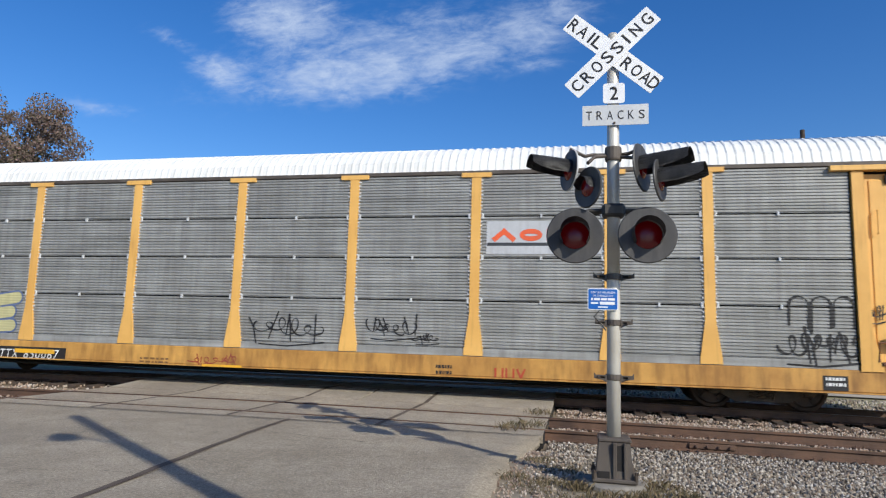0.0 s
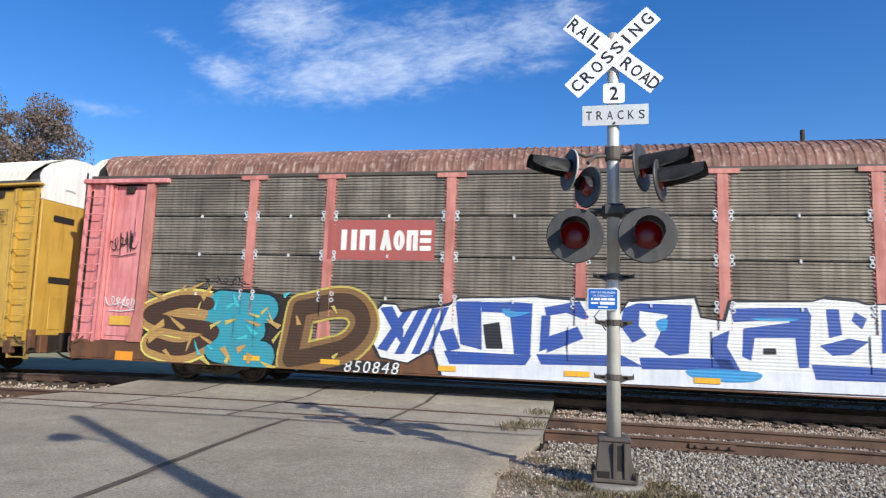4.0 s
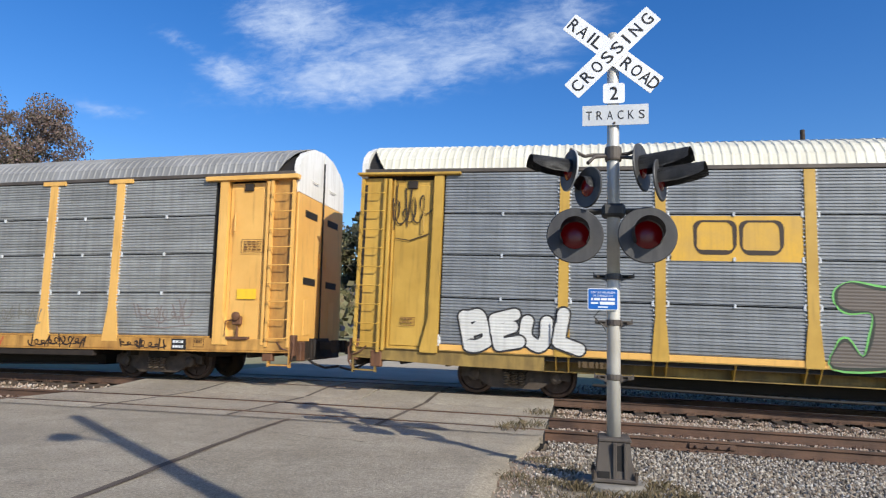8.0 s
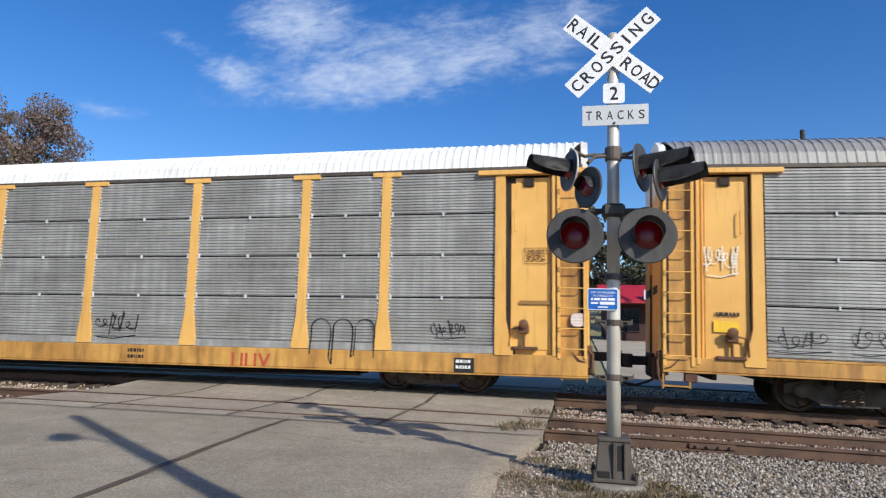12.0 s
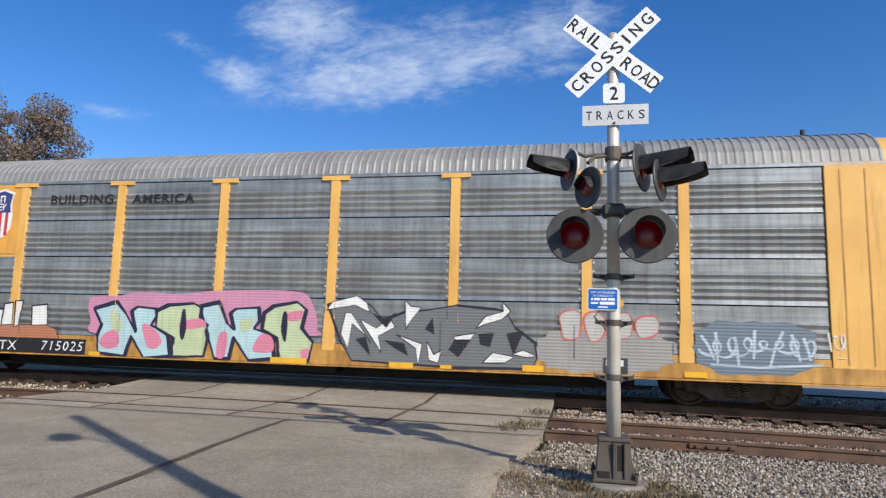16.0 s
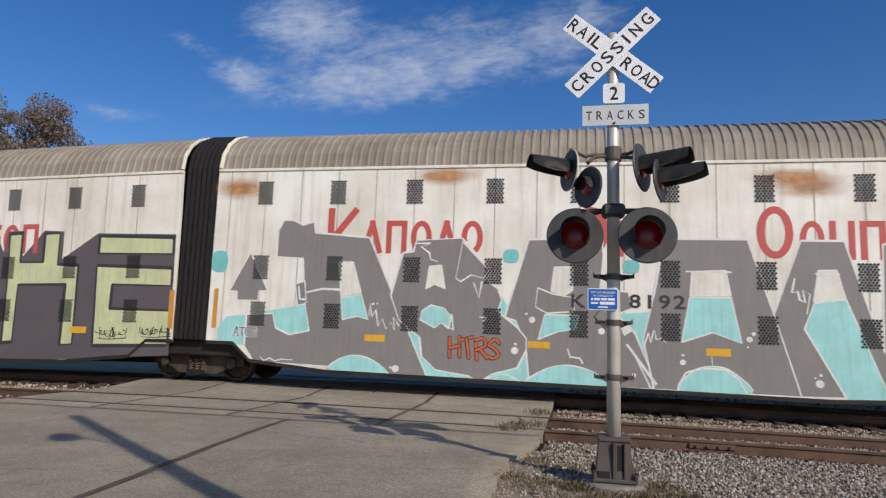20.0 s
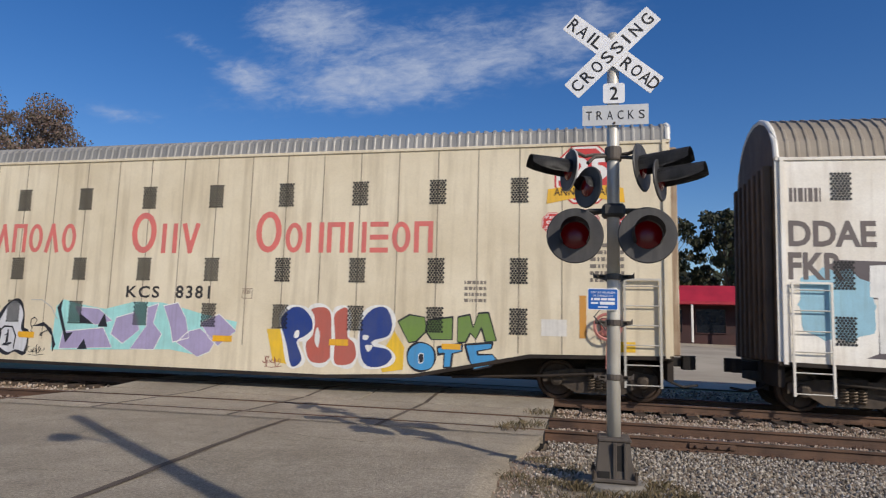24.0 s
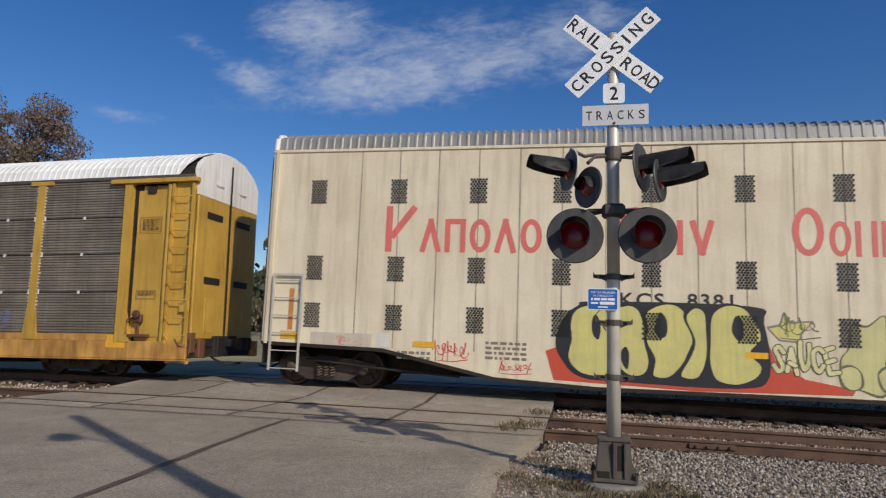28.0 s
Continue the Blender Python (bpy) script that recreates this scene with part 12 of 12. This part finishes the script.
figure(C_CAR, -0.91, 0.45, 0.96, 2.61, ((0.0, 0.9), (0.11, 0.96), (0.54, 0.94), (0.88, 1.0), (0.97, 0.94), (0.93, 0.71), (0.46, 0.68), (0.47, 0.59), (0.7, 0.6), (0.9, 0.52), (1.0, 0.36), (0.98, 0.15), (0.87, 0.0), (0.3, 0.01), (0.12, 0.02), (0.07, 0.31), (0.35, 0.34), (0.5, 0.39), (0.43, 0.45), (0.08, 0.42), (0.02, 0.66)), TAUPE, OLIVE_INK, 0.032, 2.9, False, 'brown-grey bubble letter edged in dark green')
figure(C_CAR, 1.55, 2.60, 0.96, 2.54, ((0, 0.54), (0.08, 0.85), (0.4, 1), (0.81, 0.96), (1, 0.8), (0.91, 0.55), (0.8, 0.42), (0.96, 0.18), (0.73, 0), (0.19, 0.03), (0.02, 0.16), (0.14, 0.34)), TAUPE, OLIVE_INK, 0.032, 2, True, 'brown-grey bubble letter edged in dark green')
figure(C_CAR, 2.54, 3.49, 0.99, 2.57, ((0.05, 0.73), (0.13, 0.94), (0.37, 1), (0.64, 0.91), (0.62, 0.66), (0.36, 0.33), (0.86, 0.38), (1, 0.26), (0.49, 0), (0.05, 0), (0, 0.28)), TAUPE, OLIVE_INK, 0.032, 2.9, True, 'brown-grey bubble letter edged in dark green')
figure(C_CAR, 3.17, 3.91, 1.15, 2.55, ((0, 0.81), (0.28, 1), (0.74, 1), (1, 0.8), (0.95, 0.36), (0.91, 0), (0.51, 0), (0.49, 0.25), (0.11, 0.34)), TAUPE, OLIVE_INK, 0.032, 2, True, 'brown-grey bubble letter edged in dark green')
figure(C_CAR, 3.90, 4.93, 1.02, 2.56, ((0.02, 0.81), (0.22, 0.98), (0.61, 1), (0.84, 0.88), (1, 0.55), (0.95, 0), (0.06, 0.01), (0, 0.42)), TAUPE, OLIVE_INK, 0.032, 2.9, True, 'brown-grey bubble letter edged in dark green')
figure(C_CAR, 3.46, 3.61, 1.40, 1.83, ((0, 0.81), (0.8, 1), (1, 0.19), (0.4, 0)), CHALK, None, 0, 4.4, True, '', 'letter_opening')
figure(C_CAR, 1.92, 2.03, 1.31, 1.47, ((0, 1), (1, 0.75), (0.55, 0)), CHALK, None, 0, 4.4, True, '', 'letter_opening')
figure(C_CAR, 2.53, 2.66, 1.63, 1.89, ((0, 0), (0.31, 1), (1, 0.42)), CHALK, None, 0, 4.4, True, '', 'letter_opening')
figure(C_CAR, 4.33, 4.44, 1.44, 1.77, ((0, 0.3), (0.91, 1), (1, 0)), CHALK, None, 0, 4.4, True, '', 'letter_opening')
# last yellow car
fine_print(I_CAR, 11.94, 12.54, 3.53, 3.91, 4, (130, 96, 40), True)
fine_print(I_CAR, 11.96, 12.50, 1.90, 2.11, 1, (130, 96, 40), True)
tag(I_CAR, 8.10, 8.47, 1.18, 1.68, (110, 120, 170), 121, 0.012, 3)
patch(I_CAR, 11.26, 11.79, 0.72, 1.03, (240, 176, 30), 2)
patch(I_CAR, 13.18, 13.45, 1.59, 1.81, (200, 160, 60), 2)


# looped outline on the fifth car
stroke(E_CAR, spline(((-11.64, 1.13), (-11.42, 1.18), (-11.3, 1.1), (-11.48, 1.48), (-11.57, 1.72), (-11.5, 1.89), (-11.3, 1.93), (-11.15, 1.83), (-11.06, 1.61), (-10.96, 1.0)), 5), (44, 44, 48), 0.024, 2, 'drawn_line', 'dark looped outline')
stroke(E_CAR, spline(((-11.08, 1.67), (-10.99, 1.86), (-10.78, 1.91), (-10.59, 1.83), (-10.49, 1.65), (-10.45, 1.43), (-10.5, 1.18), (-10.42, 1.01), (-10.25, 0.82), (-10.34, 0.59), (-10.41, 0.43)), 5), (44, 44, 48), 0.024, 2, 'drawn_line', 'dark looped outline')
stroke(E_CAR, spline(((-10.46, 1.61), (-10.39, 1.81), (-10.18, 1.92), (-9.93, 1.85), (-9.77, 1.63), (-9.69, 1.28), (-9.67, 0.63), (-9.54, 0.42)), 5), (44, 44, 48), 0.024, 2, 'drawn_line', 'dark looped outline')
stroke(E_CAR, spline(((-9.71, 1.55), (-9.64, 1.79), (-9.47, 1.88), (-9.27, 1.81), (-9.16, 1.57), (-9.13, 1.35), (-9.22, 1.04), (-9.33, 0.71)), 5), (44, 44, 48), 0.024, 2, 'drawn_line', 'dark looped outline')
stroke(E_CAR, spline(((-9.61, 1.35), (-9.41, 1.44), (-9.16, 1.45), (-8.96, 1.36), (-8.79, 1.17), (-8.73, 0.94), (-8.77, 0.7), (-8.92, 0.5)), 5), (44, 44, 48), 0.024, 2, 'drawn_line', 'dark looped outline')
stroke(E_CAR, spline(((-11.24, 1.39), (-11.18, 1.13), (-11.14, 0.77), (-11.13, 0.5), (-11.07, 0.4)), 5), (44, 44, 48), 0.024, 2, 'drawn_line', 'dark looped outline')
stroke(E_CAR, spline(((-10.78, 1.48), (-10.73, 1.15), (-10.71, 0.75), (-10.69, 0.42)), 5), (44, 44, 48), 0.024, 2, 'drawn_line', 'dark looped outline')
stroke(E_CAR, spline(((-10.13, 1.57), (-10.11, 1.31), (-10.05, 1.04)), 5), (44, 44, 48), 0.024, 2, 'drawn_line', 'dark looped outline')
stroke(E_CAR, spline(((-9.46, 1.81), (-9.41, 1.52)), 5), (44, 44, 48), 0.024, 2, 'drawn_line', 'dark looped outline')
stroke(E_CAR, spline(((-11.73, 0.94), (-11.75, 0.74), (-11.65, 0.52), (-11.52, 0.44)), 5), (44, 44, 48), 0.024, 2, 'drawn_line', 'dark looped outline')
stroke(E_CAR, spline(((-11.15, 0.5), (-11.2, 0.4)), 5), (44, 44, 48), 0.024, 2, 'drawn_line', 'dark looped outline')
stroke(E_CAR, spline(((-10.32, 0.64), (-10.18, 0.43)), 5), (44, 44, 48), 0.024, 2, 'drawn_line', 'dark looped outline')
stroke(E_CAR, spline(((-9.67, 0.59), (-9.83, 0.4)), 5), (44, 44, 48), 0.024, 2, 'drawn_line', 'dark looped outline')
# drawn lines and highlights on the articulated cars
stroke(G_R, ((-6.43, 1.67), (-6.41, 1.93), (-6.35, 1.64), (-6.27, 1.8), (-6.2, 1.44), (-6.11, 1.61), (-6.01, 1.38), (-5.91, 1.54), (-5.82, 1.37), (-5.85, 1.65), (-5.72, 1.46)), CHALK, 0.022, 8, 'drawn_line', 'white sprayed zigzag')
stroke(G_R, ((-5.44, 3.3), (-5.07, 3.31), (-5.29, 3.23), (-5.09, 3.09), (-5.06, 2.95), (-4.9, 2.9)), CHALK, 0.022, 8, 'drawn_line', 'white sprayed zigzag')
stroke(G_R, ((-4.08, 2.45), (-3.96, 2.13), (-3.9, 2.48)), CHALK, 0.025, 8, 'drawn_line', 'white sprayed zigzag')
stroke(G_R, ((-4.54, 1.76), (-4.5, 1.42), (-4.71, 1.53)), CHALK, 0.022, 8, 'drawn_line', 'white sprayed zigzag')
stroke(G_R, ((-7.95, 2.15), (-7.56, 2.24), (-7.14, 2.23)), CHALK, 0.028, 8, 'drawn_line', 'white sprayed zigzag')
stroke(G_R, ((-8.15, 2.29), (-8.1, 1.99), (-7.97, 1.99)), CHALK, 0.028, 8, 'drawn_line', 'white sprayed zigzag')
stroke(G_R, ((-9.0, 0.65), (-8.89, 0.57), (-8.74, 0.63), (-8.63, 0.57), (-8.45, 0.62), (-8.18, 0.61)), CHALK, 0.016, 8, 'drawn_line', 'white sprayed zigzag')
stroke(G_R, ((-3.93, 1.71), (-3.78, 1.7), (-3.85, 1.63)), CHALK, 0.018, 8, 'drawn_line', 'white sprayed zigzag')
octagon(G_R, -5.76, 0.53, 0.08, CHALK, 8)
octagon(G_R, -5.87, 0.55, 0.03, CHALK, 8)
octagon(G_R, -2.81, 1.69, 0.07, CHALK, 8)
octagon(G_R, -2.93, 1.81, 0.03, CHALK, 8)
octagon(G_R, -3.16, 1.03, 0.08, CHALK, 8)
octagon(G_R, -3.15, 1.17, 0.03, CHALK, 8)
octagon(G_R, -6.34, 1.93, 0.03, CHALK, 8)
octagon(G_R, -6.24, 1.94, 0.02, CHALK, 8)
stroke(G_R, ((-0.54, 1.22), (-0.45, 1.51), (-0.41, 1.31), (-0.34, 1.57), (-0.3, 1.37), (-0.2, 1.4), (-0.11, 1.32)), CHALK, 0.022, 8, 'drawn_line', 'white sprayed zigzag')
stroke(G_R, ((2.31, 2.67), (2.25, 2.38), (2.36, 2.41), (2.39, 2.25), (2.49, 2.19), (2.45, 2.44), (2.58, 2.36), (2.51, 1.97)), CHALK, 0.026, 8, 'drawn_line', 'white sprayed zigzag')
stroke(G_R, ((-2.07, 1.12), (-2.01, 0.95), (-1.81, 0.93), (-1.75, 0.82)), CHALK, 0.02, 8, 'drawn_line', 'white sprayed zigzag')
stroke(G_R, ((-0.88, 1.26), (-0.65, 0.95), (-0.3, 0.47)), CHALK, 0.03, 8, 'drawn_line', 'white sprayed zigzag')
stroke(G_R, ((-0.76, 1.12), (-0.41, 0.4)), CHALK, 0.02, 8, 'drawn_line', 'white sprayed zigzag')
stroke(G_R, ((0.28, 2.77), (1.15, 2.77)), CHALK, 0.022, 8, 'drawn_line', 'white sprayed zigzag')
stroke(G_R, ((2.68, 2.77), (3.12, 2.76)), CHALK, 0.022, 8, 'drawn_line', 'white sprayed zigzag')
stroke(G_R, ((0.75, 1.1), (0.77, 0.92)), CHALK, 0.012, 8, 'drawn_line', 'white sprayed zigzag')
stroke(G_R, ((0.11, 0.48), (0.27, 0.74), (0.57, 0.84), (1.0, 0.83), (1.25, 0.65), (1.42, 0.35)), CHALK, 0.022, 8, 'drawn_line', 'white sprayed zigzag')
octagon(G_R, 1.54, 1.55, 0.04, CHALK, 8)
octagon(G_R, 1.46, 1.44, 0.06, CHALK, 8)
octagon(G_R, 1.43, 1.29, 0.02, CHALK, 8)
octagon(G_R, 0.21, 0.94, 0.06, CHALK, 8)
octagon(G_R, 0.21, 1.08, 0.03, CHALK, 8)
octagon(G_R, 2.7, 0.64, 0.08, CHALK, 8)
octagon(G_R, 2.62, 0.75, 0.02, CHALK, 8)
octagon(G_R, 2.72, 0.81, 0.03, CHALK, 8)
octagon(G_R, -1.38, 1.5, 0.07, CHALK, 8)
octagon(G_R, -0.73, 0.64, 0.04, CHALK, 8)
stroke(H_R, ((-5.55, 1.01), (-5.48, 1.07), (-5.5, 0.8)), INK, 0.02, 8, 'drawn_line', 'black drawn line')
stroke(H_R, ((-5.6, 0.77), (-5.4, 0.77)), INK, 0.016, 8, 'drawn_line', 'black drawn line')
stroke(H_R, ((-6.26, 1.07), (-6.13, 1.03), (-5.97, 1.09), (-5.96, 1.17), (-6.04, 1.18), (-6.09, 1.12)), INK, 0.022, 8, 'drawn_line', 'black drawn line')
stroke(H_R, ((-4.26, 1.18), (-4.41, 1.13), (-4.52, 1.04)), INK, 0.016, 8, 'drawn_line', 'black drawn line')
stroke(H_R, ((-4.48, 1.12), (-4.52, 1.04), (-4.44, 1.04)), INK, 0.016, 8, 'drawn_line', 'black drawn line')
stroke(H_R, ((-5.81, 0.78), (-5.76, 1.1), (-5.58, 1.24), (-5.35, 1.23), (-5.23, 1.01), (-5.26, 0.68)), INK, 0.024, 8, 'drawn_line', 'black drawn line')
stroke(H_R, ((-6.38, 1.89), (-6.2, 1.59), (-6.12, 1.36)), INK, 0.022, 8, 'drawn_line', 'black drawn line')
stroke(H_R, ((-6.03, 1.54), (-5.95, 1.68), (-5.79, 1.72)), INK, 0.02, 8, 'drawn_line', 'black drawn line')
stroke(H_R, ((-4.75, 1.2), (-4.82, 1.31), (-4.81, 1.43), (-4.72, 1.48), (-4.64, 1.42), (-4.69, 1.31), (-4.77, 1.25), (-4.79, 1.14), (-4.7, 1.1)), INK, 0.014, 8, 'drawn_line', 'black drawn line')
stroke(H_R, ((-4.88, 1.92), (-4.56, 1.92), (-4.26, 1.74), (-4.07, 1.45)), PEWTER, 0.014, 1, 'drawn_line', 'faint grey arc')
stroke(H_L, ((6.09, 2.04), (6.1, 1.85)), MOSS, 0.014, 8, 'drawn_line', 'dark drawn line')
stroke(H_L, ((6.02, 1.96), (6.18, 1.96)), MOSS, 0.014, 8, 'drawn_line', 'dark drawn line')
stroke(H_L, ((5.92, 1.8), (5.98, 1.75)), MOSS, 0.02, 8, 'drawn_line', 'dark drawn line')
stroke(H_L, ((6.26, 1.79), (6.34, 1.79)), MOSS, 0.02, 8, 'drawn_line', 'dark drawn line')
stroke(H_L, ((5.92, 1.58), (6.31, 1.55)), MOSS, 0.014, 8, 'drawn_line', 'dark drawn line')
stroke(H_L, ((5.98, 1.62), (5.98, 1.5)), MOSS, 0.01, 8, 'drawn_line', 'dark drawn line')
stroke(H_L, ((6.07, 1.61), (6.07, 1.49)), MOSS, 0.01, 8, 'drawn_line', 'dark drawn line')
stroke(H_L, ((6.16, 1.61), (6.16, 1.48)), MOSS, 0.01, 8, 'drawn_line', 'dark drawn line')
stroke(H_L, ((6.24, 1.59), (6.24, 1.48)), MOSS, 0.01, 8, 'drawn_line', 'dark drawn line')
stroke(H_L, ((5.5, 0.92), (5.53, 1.16), (5.75, 1.25), (5.99, 1.15), (6.06, 0.9), (5.98, 0.66), (5.8, 0.55), (5.59, 0.65), (5.5, 0.92)), MOSS, 0.018, 8, 'drawn_line', 'dark drawn line')
stroke(H_L, ((5.62, 1.06), (5.76, 1.13), (5.91, 1.06), (5.77, 0.99), (5.62, 1.06)), MOSS, 0.012, 8, 'drawn_line', 'dark drawn line')
stroke(H_L, ((5.61, 0.87), (5.97, 0.91)), MOSS, 0.016, 8, 'drawn_line', 'dark drawn line')
stroke(H_L, ((5.64, 0.8), (5.94, 0.82)), MOSS, 0.016, 8, 'drawn_line', 'dark drawn line')
stroke(H_L, ((5.71, 0.7), (5.89, 0.72)), MOSS, 0.014, 8, 'drawn_line', 'dark drawn line')
stroke(H_L, ((6.61, 1.81), (7.06, 1.82), (6.88, 1.47), (6.61, 1.81)), MOSS, 0.022, 8, 'drawn_line', 'dark drawn line')
stroke(H_L, ((6.84, 1.12), (6.99, 1.14), (7.02, 0.78), (6.86, 0.78), (6.84, 1.12)), MOSS, 0.022, 8, 'drawn_line', 'dark drawn line')
stroke(H_L, ((6.1, 0.59), (6.24, 0.66), (6.29, 0.58), (6.43, 0.68), (6.52, 0.62)), MOSS, 0.014, 8, 'drawn_line', 'dark drawn line')
stroke(H_L, ((7.9, 1.6), (7.77, 1.27), (7.86, 0.97), (8.08, 0.84), (8.18, 1.04), (8.02, 1.34), (8.04, 1.57), (8.32, 1.61), (8.47, 1.45), (8.42, 1.11), (8.3, 0.65)), (150, 72, 40), 0.03, 8, 'drawn_line', 'rust-brown letter outline')
stroke(H_L, ((8.61, 1.61), (8.82, 1.62), (8.93, 1.39), (8.8, 1.25), (8.7, 0.99), (8.92, 0.73), (9.09, 0.74), (8.77, 1.06)), (150, 72, 40), 0.03, 8, 'drawn_line', 'rust-brown letter outline')
stroke(H_L, ((8.9, 1.29), (9.14, 1.26), (9.09, 0.8)), (150, 72, 40), 0.03, 8, 'drawn_line', 'rust-brown letter outline')
stroke(H_L, ((9.44, 1.63), (9.71, 1.63), (9.81, 1.5), (9.62, 1.27), (9.46, 1.01), (9.63, 1.08), (9.78, 1.37), (9.8, 1.01), (9.46, 0.97), (9.4, 0.81)), (150, 72, 40), 0.03, 8, 'drawn_line', 'rust-brown letter outline')
stroke(H_L, ((9.81, 1.76), (10.05, 1.54), (10.25, 1.35), (10.13, 1.02), (10.23, 1.06), (10.35, 1.44)), (150, 72, 40), 0.03, 8, 'drawn_line', 'rust-brown letter outline')
stroke(H_L, ((7.67, 1.23), (7.78, 1.17), (7.72, 0.97), (7.58, 0.86)), (150, 72, 40), 0.03, 8, 'drawn_line', 'rust-brown letter outline')
stroke(H_L, ((7.43, 1.63), (7.65, 1.6), (7.52, 1.3), (7.63, 1.23)), (150, 72, 40), 0.03, 8, 'drawn_line', 'rust-brown letter outline')
stroke(H_L, ((7.94, 1.45), (8.01, 1.53), (8.13, 1.56)), CHALK, 0.03, 8.4, 'drawn_line', 'white highlight')
stroke(H_L, ((8.67, 1.5), (8.78, 1.57)), CHALK, 0.03, 8.4, 'drawn_line', 'white highlight')
stroke(H_L, ((9.49, 1.53), (9.66, 1.57)), CHALK, 0.03, 8.4, 'drawn_line', 'white highlight')
stroke(H_L, ((9.16, 1.6), (9.37, 1.62)), CHALK, 0.03, 8.4, 'drawn_line', 'white highlight')
stroke(H_L, ((8.56, 1.12), (8.67, 0.96)), CHALK, 0.03, 8.4, 'drawn_line', 'white highlight')
stroke(H_L, ((9.28, 1.26), (9.35, 1.07)), CHALK, 0.03, 8.4, 'drawn_line', 'white highlight')
stroke(H_L, ((10.06, 1.28), (10.12, 1.41)), CHALK, 0.03, 8.4, 'drawn_line', 'white highlight')
stroke(H_L, ((7.63, 1.9), (7.73, 2.05), (7.85, 1.91), (7.96, 2.07), (8.06, 1.91), (8.2, 2.01), (8.35, 1.81), (8.45, 1.91)), BRICKY, 0.02, 1.5, 'drawn_line', 'red scribble')
stroke(H_L, ((8.55, 2.05), (8.72, 2.11), (8.77, 1.91), (8.9, 2.13), (9.01, 1.92), (9.14, 2.1), (9.28, 2.17), (9.32, 1.92), (9.42, 2.15)), BRICKY, 0.02, 1.5, 'drawn_line', 'red scribble')
stroke(H_L, ((9.45, 2.17), (9.51, 1.92), (9.7, 1.92), (10.03, 2.06)), BRICKY, 0.02, 1.5, 'drawn_line', 'red scribble')
patch(H_L, 10.13, 10.24, 1.66, 2.18, (190, 132, 64), 2, 'board', 'orange board beside the joint')
motions()
